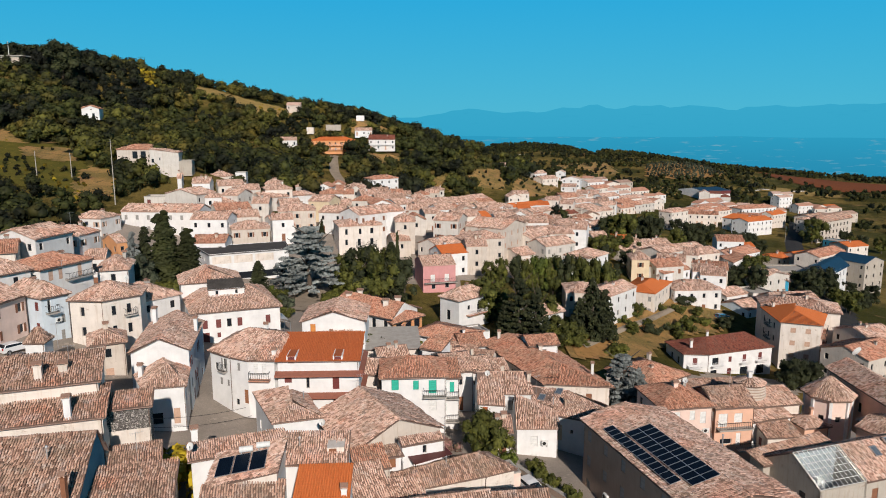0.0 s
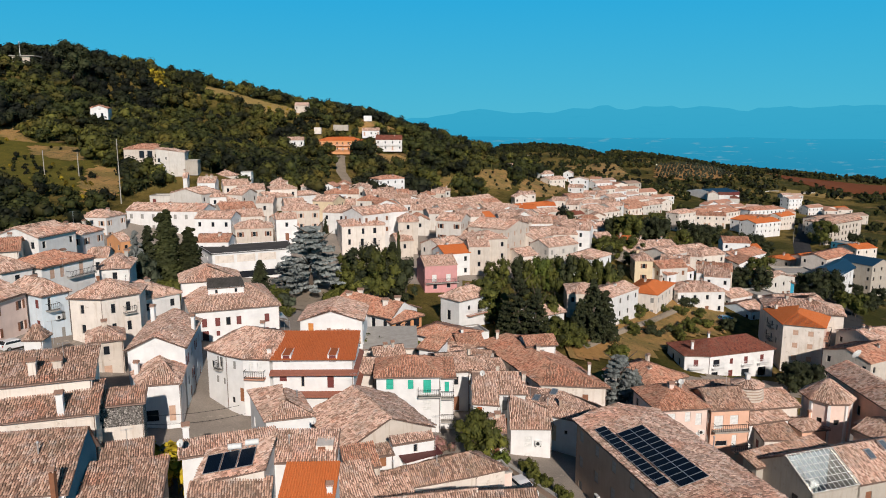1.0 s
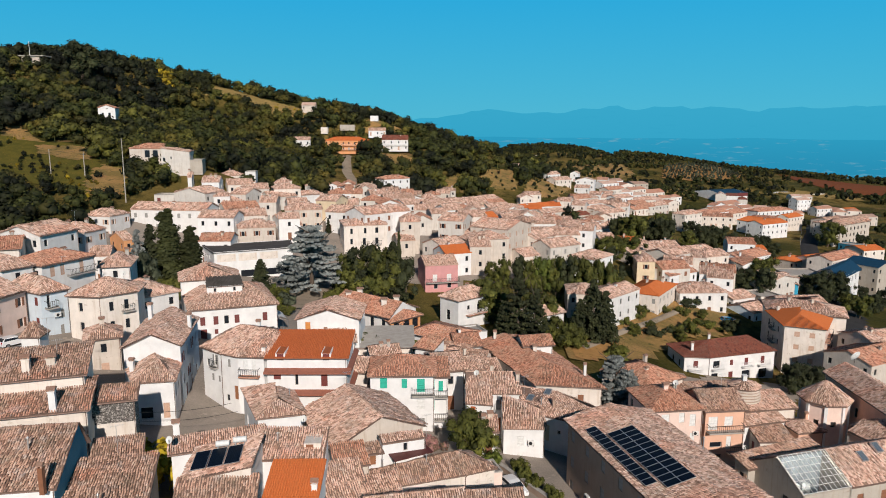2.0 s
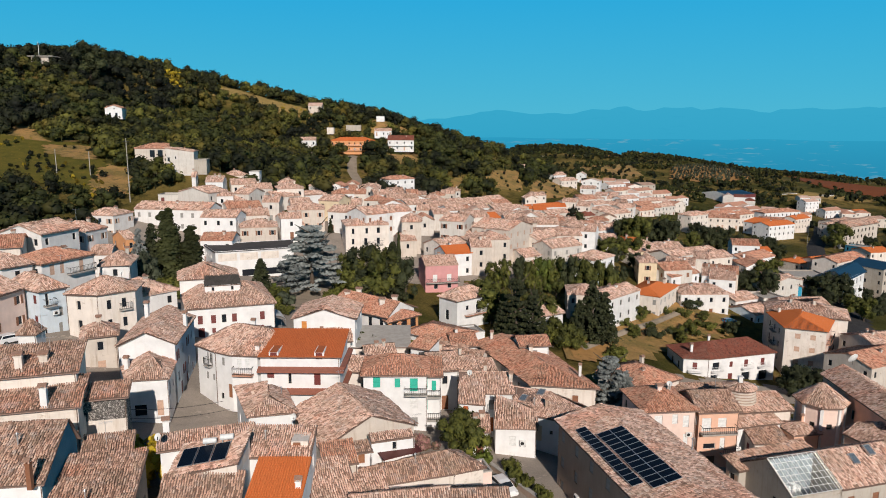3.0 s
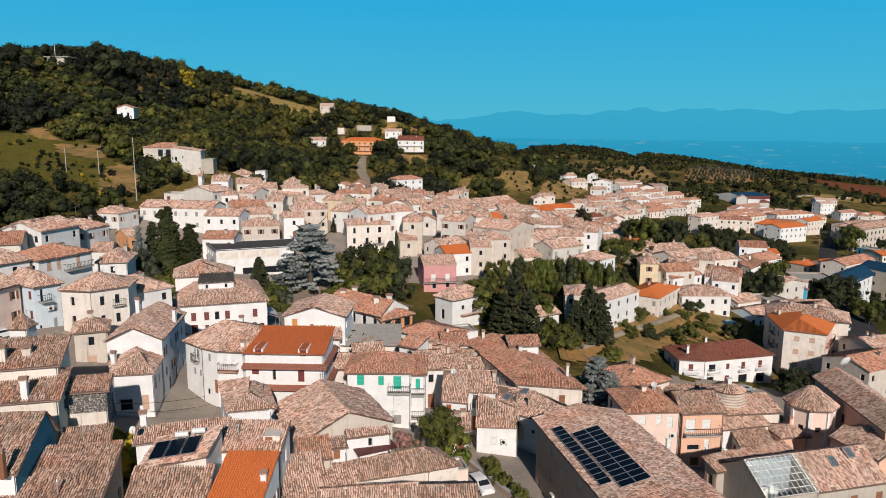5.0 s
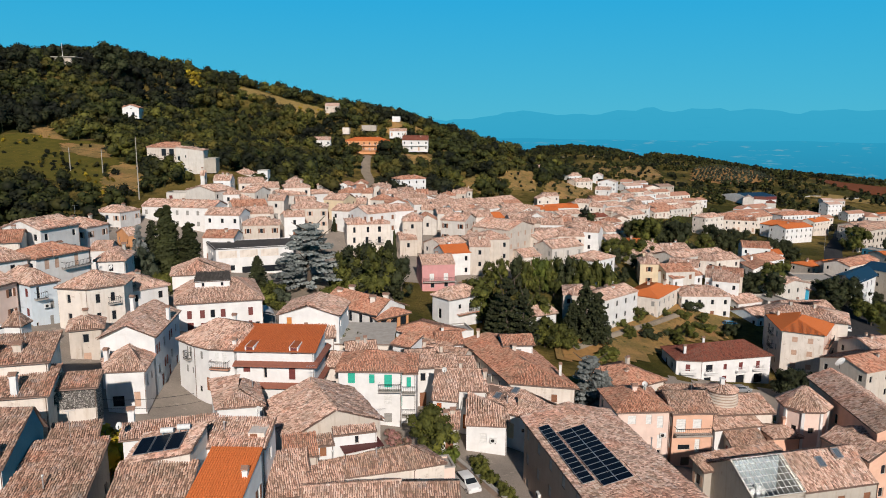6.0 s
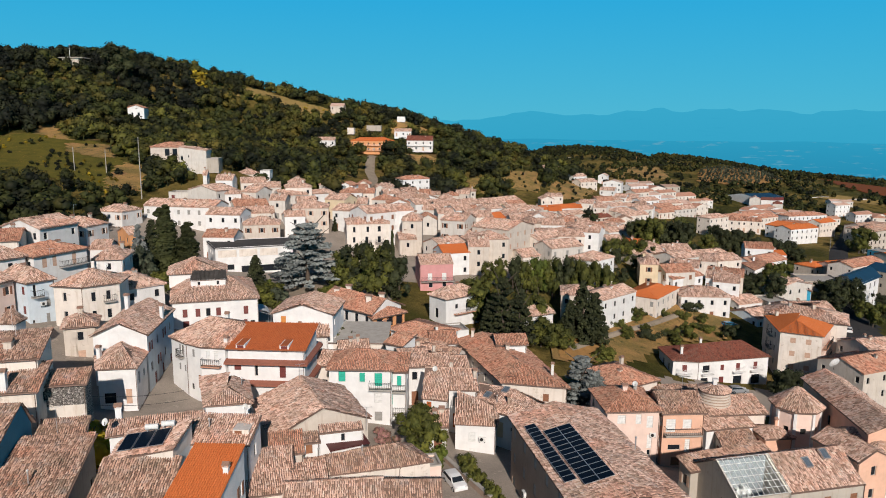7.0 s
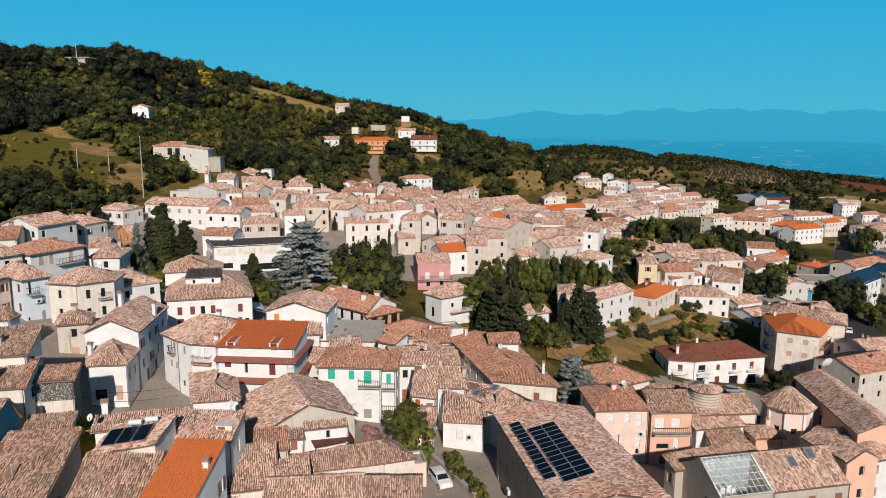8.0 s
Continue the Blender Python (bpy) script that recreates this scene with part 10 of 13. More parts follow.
house(-30.0, 261.6, 15.1, 6.2, 7.9, 19, 6.6, "gable", 1.5, WHITE, TILE, "white rendered two-storey house with gabled old pinkish clay tile roof", front=lattice(6.2, 6.6, 2, 1, style="pane"), left=lattice(7.9, 6.6, 2, 2, style="pane", ground_floor=""), shut=SHUT_GREY, chimneys=[(2.6, 2.4, 0.6, 1.1, 0.46, WHITE), (1.3, 4.4, 0.6, 1.1, 0.41, WHITE)])
house(46.5, 288.7, -0.0, 7.5, 8.9, 0, 6.1, "gable", 1.6, WHITE, TILE_DARK, "white rendered two-storey house with gabled weathered brown tile roof", front=lattice(7.5, 6.1, 2, 2, style="pane"), left=lattice(8.9, 6.1, 2, 2, style="pane", ground_floor=""), shut=SHUT_RED, chimneys=[(3.6, 3.4, 0.7, 1.3, 0.41, WHITE),])
house(55.0, 310.1, -2.8, 8.3, 6.8, 1, 6.3, "gable", 1.3, WHITE, TILE_DARK, "white rendered two-storey house with gabled weathered brown tile roof", front=lattice(8.3, 6.3, 2, 2, style="pane"), left=lattice(6.8, 6.3, 2, 1, style="pane", ground_floor=""), shut=SHUT_RED, chimneys=[(2.3, 2.1, 0.5, 1.2, 0.63, SAND), (3.5, 4.3, 0.5, 1.1, 0.52, CEMENT)])
house(-23.8, 253.5, 14.3, 5.6, 7.3, 18, 6.1, "gable", 1.3, WHITE, TILE, "white rendered two-storey house with gabled old pinkish clay tile roof", front=lattice(5.6, 6.1, 2, 1, style="pane"), left=lattice(7.3, 6.1, 2, 2, style="pane", ground_floor=""), shut=SHUT_TAN, chimneys=[(4.4, 4.7, 0.5, 1.1, 0.54, CEMENT),])
house(23.7, 289.1, 2.6, 7.1, 7.6, 16, 5.5, "gablef", 1.6, CREAM, TILE_RED, "cream rendered two-storey house with front-gabled red clay tile roof", front=lattice(7.1, 5.5, 2, 2, style="pane"), left=lattice(7.6, 5.5, 2, 2, style="pane", ground_floor=""), shut=SHUT_RED)
house(-22.9, 229.9, 14.8, 7.3, 7.0, 17, 6.0, "gablef", 1.4, WHITE, TILE_RED, "white rendered two-storey house with front-gabled red clay tile roof", front=lattice(7.3, 6.0, 2, 2, style="win"), left=lattice(7.0, 6.0, 2, 2, style="win", ground_floor=""), shut=SHUT_TAN)
house(-36.9, 246.6, 16.7, 5.9, 8.6, 7, 6.2, "gable", 1.3, CREAM, TILE_RED, "cream rendered two-storey house with gabled red clay tile roof", front=lattice(5.9, 6.2, 2, 1, style="pane"), right=lattice(8.6, 6.2, 2, 2, style="pane", ground_floor=""), chimneys=[(2.8, 2.9, 0.5, 1.1, 0.50, CREAM),])
house(-5.9, 280.2, 8.2, 8.5, 7.5, 0, 5.8, "gable", 1.6, CLEAN, TILE, "bright white painted two-storey house with gabled old pinkish clay tile roof", front=lattice(8.5, 5.8, 2, 2, style="pane"), right=lattice(7.5, 5.8, 2, 2, style="pane", ground_floor=""), shut=SHUT_TAN, chimneys=[(3.2, 4.3, 0.6, 1.1, 0.65, SAND),])
house(27.2, 266.4, 6.4, 7.6, 6.4, 15, 7.3, "gable", 1.5, CREAM, TILE, "cream rendered two-storey house with gabled old pinkish clay tile roof", front=lattice(7.6, 7.3, 2, 2, style="pane"), left=lattice(6.4, 7.3, 2, 1, style="pane", ground_floor=""), shut=SHUT_GREY)
house(34.9, 361.3, 4.2, 6.8, 6.8, 11, 6.4, "gablef", 1.6, CREAM, TILE, "cream rendered two-storey house with front-gabled old pinkish clay tile roof", front=lattice(6.8, 6.4, 2, 2, style="pane"), left=lattice(6.8, 6.4, 2, 1, style="pane", ground_floor=""), shut=SHUT_RED)
house(27.0, 232.1, 8.4, 9.2, 7.4, 3, 6.0, "gable", 1.7, WHITE, TILE, "white rendered two-storey house with gabled old pinkish clay tile roof", front=lattice(9.2, 6.0, 2, 2, style="win"), left=lattice(7.4, 6.0, 2, 2, style="win", ground_floor=""), shut=SHUT_TAN, chimneys=[(6.0, 3.0, 0.7, 0.9, 0.46, WHITE),])
house(-27.8, 283.8, 12.5, 6.8, 8.7, 3, 6.3, "gable", 1.3, CREAM, TILE, "cream rendered two-storey house with gabled old pinkish clay tile roof", front=lattice(6.8, 6.3, 2, 2, style="pane"), right=lattice(8.7, 6.3, 2, 2, style="pane", ground_floor=""), shut=SHUT_GREY)
house(-11.8, 324.9, 8.9, 6.3, 7.6, 8, 7.1, "hip", 1.3, SAND, TILE_RED, "weathered sand-coloured two-storey house with hipped red clay tile roof", front=lattice(6.3, 7.1, 2, 1, style="pane"), left=lattice(7.6, 7.1, 2, 2, style="pane", ground_floor=""), chimneys=[(2.4, 3.5, 0.5, 0.9, 0.47, SAND),])
house(89.7, 395.9, -1.1, 5.7, 7.1, 2, 7.1, "gable", 1.3, CLEAN, TILE_DARK, "bright white painted two-storey house with gabled weathered brown tile roof", front=lattice(5.7, 7.1, 2, 1, style="pane"), left=lattice(7.1, 7.1, 2, 2, style="pane", ground_floor=""))
house(15.3, 273.4, 6.9, 9.3, 6.5, 21, 7.3, "hip", 1.2, CLEAN, TILE, "bright white painted two-storey house with hipped old pinkish clay tile roof", front=lattice(9.3, 7.3, 2, 2, style="pane"), left=lattice(6.5, 7.3, 2, 1, style="pane", ground_floor=""), shut=SHUT_RED)
house(-6.8, 300.2, 7.1, 5.3, 7.3, 1, 5.7, "gable", 1.6, WHITE, TILE, "white rendered two-storey house with gabled old pinkish clay tile roof", front=lattice(5.3, 5.7, 2, 1, style="pane"), right=lattice(7.3, 5.7, 2, 2, style="pane", ground_floor=""), shut=SHUT_TAN)
house(-52.7, 252.7, 19.0, 5.1, 8.9, -4, 5.4, "hip", 1.4, WHITE, TILE, "white rendered two-storey house with hipped old pinkish clay tile roof", front=lattice(5.1, 5.4, 2, 1, style="pane"), right=lattice(8.9, 5.4, 2, 2, style="pane", ground_floor=""), shut=SHUT_RED, chimneys=[(3.5, 3.0, 0.6, 1.1, 0.54, SAND),])
house(-42.7, 272.2, 17.7, 5.1, 7.1, 7, 7.1, "gablef", 1.4, CREAM, TILE_RED, "cream rendered two-storey house with front-gabled red clay tile roof", front=lattice(5.1, 7.1, 2, 1, style="pane"), right=lattice(7.1, 7.1, 2, 2, style="pane", ground_floor=""), shut=SHUT_RED)
house(37.7, 265.1, 4.0, 8.1, 7.5, 6, 6.3, "hip", 1.5, CREAM, TILE_DARK, "cream rendered two-storey house with hipped weathered brown tile roof", front=lattice(8.1, 6.3, 2, 2, style="pane"), left=lattice(7.5, 6.3, 2, 2, style="pane", ground_floor=""), shut=SHUT_TAN, chimneys=[(3.5, 5.0, 0.6, 0.8, 0.55, CEMENT), (2.3, 2.9, 0.6, 1.4, 0.53, SAND)])
house(32.6, 286.4, 2.8, 7.5, 7.6, -3, 6.6, "hip", 1.6, SAND, TILE, "weathered sand-coloured two-storey house with hipped old pinkish clay tile roof", front=lattice(7.5, 6.6, 2, 2, style="pane"), left=lattice(7.6, 6.6, 2, 2, style="pane", ground_floor=""), chimneys=[(5.3, 3.5, 0.7, 1.2, 0.53, SAND),])
house(47.3, 253.8, 4.7, 5.3, 8.0, 7, 6.8, "gable", 1.6, CLEAN, TILE_RED, "bright white painted two-storey house with gabled red clay tile roof", front=lattice(5.3, 6.8, 2, 1, style="pane"), left=lattice(8.0, 6.8, 2, 2, style="pane", ground_floor=""), shut=SHUT_RED, chimneys=[(1.3, 5.4, 0.6, 0.9, 0.53, CEMENT), (3.6, 4.9, 0.6, 1.4, 0.57, CLEAN)])
house(27.9, 275.0, 4.3, 7.6, 8.1, 14, 6.4, "gablef", 1.4, WHITE, TILE_RED, "white rendered two-storey house with front-gabled red clay tile roof", front=lattice(7.6, 6.4, 2, 2, style="pane"), left=lattice(8.1, 6.4, 2, 2, style="pane", ground_floor=""))
house(24.1, 312.9, 1.9, 9.3, 6.3, -7, 6.5, "hip", 1.3, CLEAN, TILE, "bright white painted two-storey house with hipped old pinkish clay tile roof", front=lattice(9.3, 6.5, 2, 2, style="pane"), right=lattice(6.3, 6.5, 2, 1, style="pane", ground_floor=""), shut=SHUT_GREY, chimneys=[(4.1, 3.1, 0.5, 1.2, 0.59, CEMENT), (4.6, 3.6, 0.5, 0.8, 0.45, SAND)])
house(-45.0, 249.5, 19.0, 5.9, 6.8, -4, 7.1, "gablef", 1.2, CLEAN, TILE_RED, "bright white painted two-storey house with front-gabled red clay tile roof", front=lattice(5.9, 7.1, 2, 1, style="pane"), right=lattice(6.8, 7.1, 2, 1, style="pane", ground_floor=""), shut=SHUT_TAN)
house(-5.0, 217.9, 13.3, 5.3, 7.8, 15, 6.2, "gable", 1.2, WHITE, TILE, "white rendered two-storey house with gabled old pinkish clay tile roof", front=lattice(5.3, 6.2, 2, 1, style="win"), left=lattice(7.8, 6.2, 2, 2, style="win", ground_floor=""))
house(38.7, 370.9, 4.9, 8.5, 8.0, 12, 6.5, "gable", 1.3, CREAM, TILE, "cream rendered two-storey house with gabled old pinkish clay tile roof", front=lattice(8.5, 6.5, 2, 2, style="pane"), left=lattice(8.0, 6.5, 2, 2, style="pane", ground_floor=""), shut=SHUT_GREY)
house(21.8, 219.9, 10.5, 5.8, 8.0, 3, 6.4, "hip", 1.4, SAND, TILE_DARK, "weathered sand-coloured two-storey house with hipped weathered brown tile roof", front=lattice(5.8, 6.4, 2, 1, style="win"), left=lattice(8.0, 6.4, 2, 2, style="win", ground_floor=""))
house(-8.0, 339.7, 8.4, 6.7, 6.7, -3, 6.3, "gable", 1.5, SAND, TILE, "weathered sand-coloured two-storey house with gabled old pinkish clay tile roof", front=lattice(6.7, 6.3, 2, 2, style="pane"), right=lattice(6.7, 6.3, 2, 1, style="pane", ground_floor=""))
house(-59.9, 238.0, 21.0, 5.0, 7.0, 8, 6.3, "hip", 1.5, CREAM, TILE, "cream rendered two-storey house with hipped old pinkish clay tile roof", front=lattice(5.0, 6.3, 2, 1, style="pane"), right=lattice(7.0, 6.3, 2, 2, style="pane", ground_floor=""), shut=SHUT_RED, chimneys=[(3.3, 2.9, 0.6, 0.9, 0.50, CREAM), (3.0, 2.6, 0.6, 0.9, 0.42, CEMENT)])
house(-13.3, 310.1, 9.2, 5.9, 6.2, 5, 7.2, "hip", 1.5, WHITE, TILE, "white rendered two-storey house with hipped old pinkish clay tile roof", front=lattice(5.9, 7.2, 2, 1, style="pane"), left=lattice(6.2, 7.2, 2, 1, style="pane", ground_floor=""), chimneys=[(4.0, 2.2, 0.6, 1.0, 0.49, SAND), (1.8, 3.9, 0.6, 0.8, 0.51, CEMENT)])
house(6.0, 237.1, 11.9, 5.2, 7.1, 4, 6.2, "gablef", 1.5, SAND, TILE, "weathered sand-coloured two-storey house with front-gabled old pinkish clay tile roof", front=lattice(5.2, 6.2, 2, 1, style="pane"), left=lattice(7.1, 6.2, 2, 2, style="pane", ground_floor=""), shut=SHUT_RED)
house(-11.3, 229.5, 13.1, 6.9, 6.2, 3, 5.5, "gable", 1.6, WHITE, TILE, "white rendered two-storey house with gabled old pinkish clay tile roof", front=lattice(6.9, 5.5, 2, 2, style="win"), right=lattice(6.2, 5.5, 2, 1, style="win", ground_floor=""), shut=SHUT_TAN)
house(25.0, 299.1, 2.2, 7.9, 7.4, 11, 6.2, "gable", 1.4, SAND, TILE, "weathered sand-coloured two-storey house with gabled old pinkish clay tile roof", front=lattice(7.9, 6.2, 2, 2, style="pane"), left=lattice(7.4, 6.2, 2, 2, style="pane", ground_floor=""), shut=SHUT_GREY)
house(-29.1, 302.2, 12.4, 7.0, 8.5, 17, 7.1, "gable", 1.5, WHITE, TILE_DARK, "white rendered two-storey house with gabled weathered brown tile roof", front=lattice(7.0, 7.1, 2, 2, style="pane"), left=lattice(8.5, 7.1, 2, 2, style="pane", ground_floor=""), shut=SHUT_GREY, chimneys=[(3.9, 3.5, 0.6, 1.4, 0.47, SAND),])
house(-30.4, 239.9, 15.1, 6.8, 7.5, -3, 5.5, "hip", 1.5, WHITE, TILE_RED, "white rendered two-storey house with hipped red clay tile roof", front=lattice(6.8, 5.5, 2, 2, style="pane"), right=lattice(7.5, 5.5, 2, 2, style="pane", ground_floor=""), shut=SHUT_RED, chimneys=[(3.0, 5.0, 0.6, 0.8, 0.46, CEMENT),])
house(-21.7, 219.7, 13.8, 7.7, 6.3, 13, 5.5, "gablef", 1.5, WHITE, TILE_DARK, "white rendered two-storey house with front-gabled weathered brown tile roof", front=lattice(7.7, 5.5, 2, 2, style="win"), left=lattice(6.3, 5.5, 2, 1, style="win", ground_floor=""))
house(-31.9, 292.3, 12.1, 7.0, 7.7, 16, 5.7, "gable", 1.5, WHITE, TILE, "white rendered two-storey house with gabled old pinkish clay tile roof", front=lattice(7.0, 5.7, 2, 2, style="pane"), left=lattice(7.7, 5.7, 2, 2, style="pane", ground_floor=""), chimneys=[(4.6, 2.7, 0.6, 0.9, 0.55, WHITE), (5.5, 3.6, 0.6, 1.2, 0.57, WHITE)])
house(14.8, 250.8, 9.0, 7.5, 7.0, 18, 6.1, "hip", 1.7, CREAM, TILE, "cream rendered two-storey house with hipped old pinkish clay tile roof", front=lattice(7.5, 6.1, 2, 2, style="pane"), left=lattice(7.0, 6.1, 2, 2, style="pane", ground_floor=""), chimneys=[(3.8, 4.4, 0.7, 0.8, 0.58, SAND), (3.9, 4.2, 0.7, 1.4, 0.47, CREAM)])
house(-35.8, 270.8, 16.1, 5.3, 8.1, 3, 6.9, "gablef", 1.6, WHITE, TILE, "white rendered two-storey house with front-gabled old pinkish clay tile roof", front=lattice(5.3, 6.9, 2, 1, style="pane"), right=lattice(8.1, 6.9, 2, 2, style="pane", ground_floor=""), shut=SHUT_RED)
house(-10.7, 289.2, 8.7, 6.8, 6.6, 21, 6.2, "gablef", 1.6, CREAM, TILE_RED, "cream rendered two-storey house with front-gabled red clay tile roof", front=lattice(6.8, 6.2, 2, 2, style="pane"), left=lattice(6.6, 6.2, 2, 1, style="pane", ground_floor=""))
house(35.8, 319.3, 0.3, 6.6, 7.1, 19, 6.3, "hip", 1.4, WHITE, TILE, "white rendered two-storey house with hipped old pinkish clay tile roof", front=lattice(6.6, 6.3, 2, 1, style="pane"), left=lattice(7.1, 6.3, 2, 2, style="pane", ground_floor=""), shut=SHUT_RED, chimneys=[(4.1, 2.8, 0.6, 1.3, 0.62, CEMENT),])
house(-78.1, 219.3, 22.8, 5.4, 6.0, 7, 6.6, "gable", 1.6, CLEAN, TILE, "bright white painted two-storey house with gabled old pinkish clay tile roof", front=lattice(5.4, 6.6, 2, 1, style="pane"), right=lattice(6.0, 6.6, 2, 1, style="pane", ground_floor=""), chimneys=[(2.4, 2.9, 0.6, 1.4, 0.51, CEMENT), (4.0, 2.2, 0.6, 1.4, 0.60, SAND)])
house(23.1, 257.9, 7.5, 9.2, 7.0, -6, 6.6, "gablef", 1.7, WHITE, TILE, "white rendered two-storey house with front-gabled old pinkish clay tile roof", front=lattice(9.2, 6.6, 2, 2, style="pane"), right=lattice(7.0, 6.6, 2, 2, style="pane", ground_floor=""), shut=SHUT_GREY)
house(37.0, 244.0, 5.8, 7.8, 6.8, 10, 5.6, "gablef", 1.2, SAND, TILE_DARK, "weathered sand-coloured two-storey house with front-gabled weathered brown tile roof", front=lattice(7.8, 5.6, 2, 2, style="pane"), left=lattice(6.8, 5.6, 2, 2, style="pane", ground_floor=""))
house(-10.1, 209.4, 12.3, 5.6, 6.8, 10, 5.5, "gablef", 1.5, WHITE, TILE_RED, "white rendered two-storey house with front-gabled red clay tile roof", front=lattice(5.6, 5.5, 2, 1, style="win"), left=lattice(6.8, 5.5, 2, 2, style="win", ground_floor=""))
house(-43.5, 257.7, 17.1, 8.2, 7.9, 18, 6.2, "gable", 1.4, WHITE, TILE_RED, "white rendered two-storey house with gabled red clay tile roof", front=lattice(8.2, 6.2, 2, 2, style="pane"), left=lattice(7.9, 6.2, 2, 2, style="pane", ground_floor=""), chimneys=[(3.3, 4.0, 0.6, 0.7, 0.55, WHITE),])
house(-38.3, 281.2, 14.8, 6.9, 7.2, 10, 6.2, "gablef", 1.6, CREAM, TILE, "cream rendered two-storey house with front-gabled old pinkish clay tile roof", front=lattice(6.9, 6.2, 2, 2, style="pane"), left=lattice(7.2, 6.2, 2, 2, style="pane", ground_floor=""), shut=SHUT_RED)
house(18.2, 228.6, 10.1, 7.8, 8.1, 12, 5.9, "gable", 1.6, CLEAN, TILE, "bright white painted two-storey house with gabled old pinkish clay tile roof", front=lattice(7.8, 5.9, 2, 2, style="win"), left=lattice(8.1, 5.9, 2, 2, style="win", ground_floor=""), shut=SHUT_RED, chimneys=[(1.8, 4.2, 0.6, 1.3, 0.41, SAND),])
house(13.2, 211.8, 10.3, 9.1, 6.8, 3, 5.8, "hip", 1.5, CREAM, TILE, "cream rendered two-storey house with hipped old pinkish clay tile roof", front=lattice(9.1, 5.8, 2, 2, style="win"), left=lattice(6.8, 5.8, 2, 1, style="win", ground_floor=""), shut=SHUT_TAN)
house(-7.2, 270.4, 11.0, 6.1, 8.1, 7, 7.1, "hip", 1.4, CREAM, TILE, "cream rendered two-storey house with hipped old pinkish clay tile roof", front=lattice(6.1, 7.1, 2, 1, style="pane"), left=lattice(8.1, 7.1, 2, 2, style="pane", ground_floor=""), chimneys=[(2.7, 3.8, 0.6, 0.7, 0.53, CEMENT), (2.1, 3.2, 0.6, 1.2, 0.60, SAND)])
house(25.2, 247.7, 8.9, 5.7, 6.1, 1, 6.7, "gablef", 1.6, WHITE, TILE, "white rendered two-storey house with front-gabled old pinkish clay tile roof", front=lattice(5.7, 6.7, 2, 1, style="pane"), left=lattice(6.1, 6.7, 2, 1, style="pane", ground_floor=""), shut=SHUT_RED)
house(-20.5, 322.9, 9.3, 6.5, 8.2, 7, 5.9, "gable", 1.3, WHITE, TILE_DARK, "white rendered two-storey house with gabled weathered brown tile roof", front=lattice(6.5, 5.9, 2, 1, style="pane"), left=lattice(8.2, 5.9, 2, 2, style="pane", ground_floor=""))
house(-41.0, 236.6, 17.7, 7.6, 6.2, 9, 6.7, "hip", 1.4, WHITE, TILE_RED, "white rendered two-storey house with hipped red clay tile roof", front=lattice(7.6, 6.7, 2, 2, style="pane"), right=lattice(6.2, 6.7, 2, 1, style="pane", ground_floor=""), chimneys=[(3.1, 3.8, 0.6, 1.1, 0.46, SAND), (5.2, 2.2, 0.6, 0.9, 0.46, WHITE)])
house(-0.0, 249.0, 10.9, 8.9, 6.6, 10, 5.9, "hip", 1.3, WHITE, TILE_RED, "white rendered two-storey house with hipped red clay tile roof", front=lattice(8.9, 5.9, 2, 2, style="pane"), left=lattice(6.6, 5.9, 2, 1, style="pane", ground_floor=""), shut=SHUT_RED, chimneys=[(6.8, 4.5, 0.5, 1.1, 0.56, WHITE),])
house(-22.2, 263.5, 12.9, 8.2, 6.9, 12, 6.2, "gable", 1.6, CLEAN, TILE_DARK, "bright white painted two-storey house with gabled weathered brown tile roof", front=lattice(8.2, 6.2, 2, 2, style="pane"), left=lattice(6.9, 6.2, 2, 2, style="pane", ground_floor=""), chimneys=[(4.8, 3.9, 0.6, 0.8, 0.63, CEMENT), (5.0, 4.6, 0.6, 1.2, 0.41, CEMENT)])
house(99.1, 423.4, -1.7, 5.4, 6.6, 5, 5.8, "gable", 1.5, CREAM, TILE_RED, "cream rendered two-storey house with gabled red clay tile roof", front=lattice(5.4, 5.8, 2, 1, style="pane"), left=lattice(6.6, 5.8, 2, 1, style="pane", ground_floor=""), shut=SHUT_RED)
house(1.5, 288.3, 7.1, 9.1, 6.2, 0, 6.8, "gable", 1.6, CREAM, TILE, "cream rendered two-storey house with gabled old pinkish clay tile roof", front=lattice(9.1, 6.8, 2, 2, style="pane"), right=lattice(6.2, 6.8, 2, 1, style="pane", ground_floor=""), chimneys=[(6.7, 4.2, 0.6, 1.0, 0.54, CEMENT),])
house(-49.1, 213.0, 16.4, 6.0, 7.1, 21, 6.0, "gable", 1.7, WHITE, TILE, "white rendered two-storey house with gabled old pinkish clay tile roof", front=lattice(6.0, 6.0, 2, 1, style="win"), left=lattice(7.1, 6.0, 2, 2, style="win", ground_floor=""))
house(-6.5, 348.0, 9.0, 7.9, 6.6, -0, 6.4, "hip", 1.3, WHITE, TILE_DARK, "white rendered two-storey house with hipped weathered brown tile roof", front=lattice(7.9, 6.4, 2, 2, style="pane"), right=lattice(6.6, 6.4, 2, 1, style="pane", ground_floor=""), chimneys=[(6.0, 4.6, 0.5, 1.4, 0.55, SAND),])
house(72.4, 347.8, -3.7, 6.9, 6.8, -3, 7.1, "gablef", 1.5, CREAM, TILE_DARK, "cream rendered two-storey house with front-gabled weathered brown tile roof", front=lattice(6.9, 7.1, 2, 2, style="pane"), left=lattice(6.8, 7.1, 2, 1, style="pane", ground_floor=""), shut=SHUT_RED)
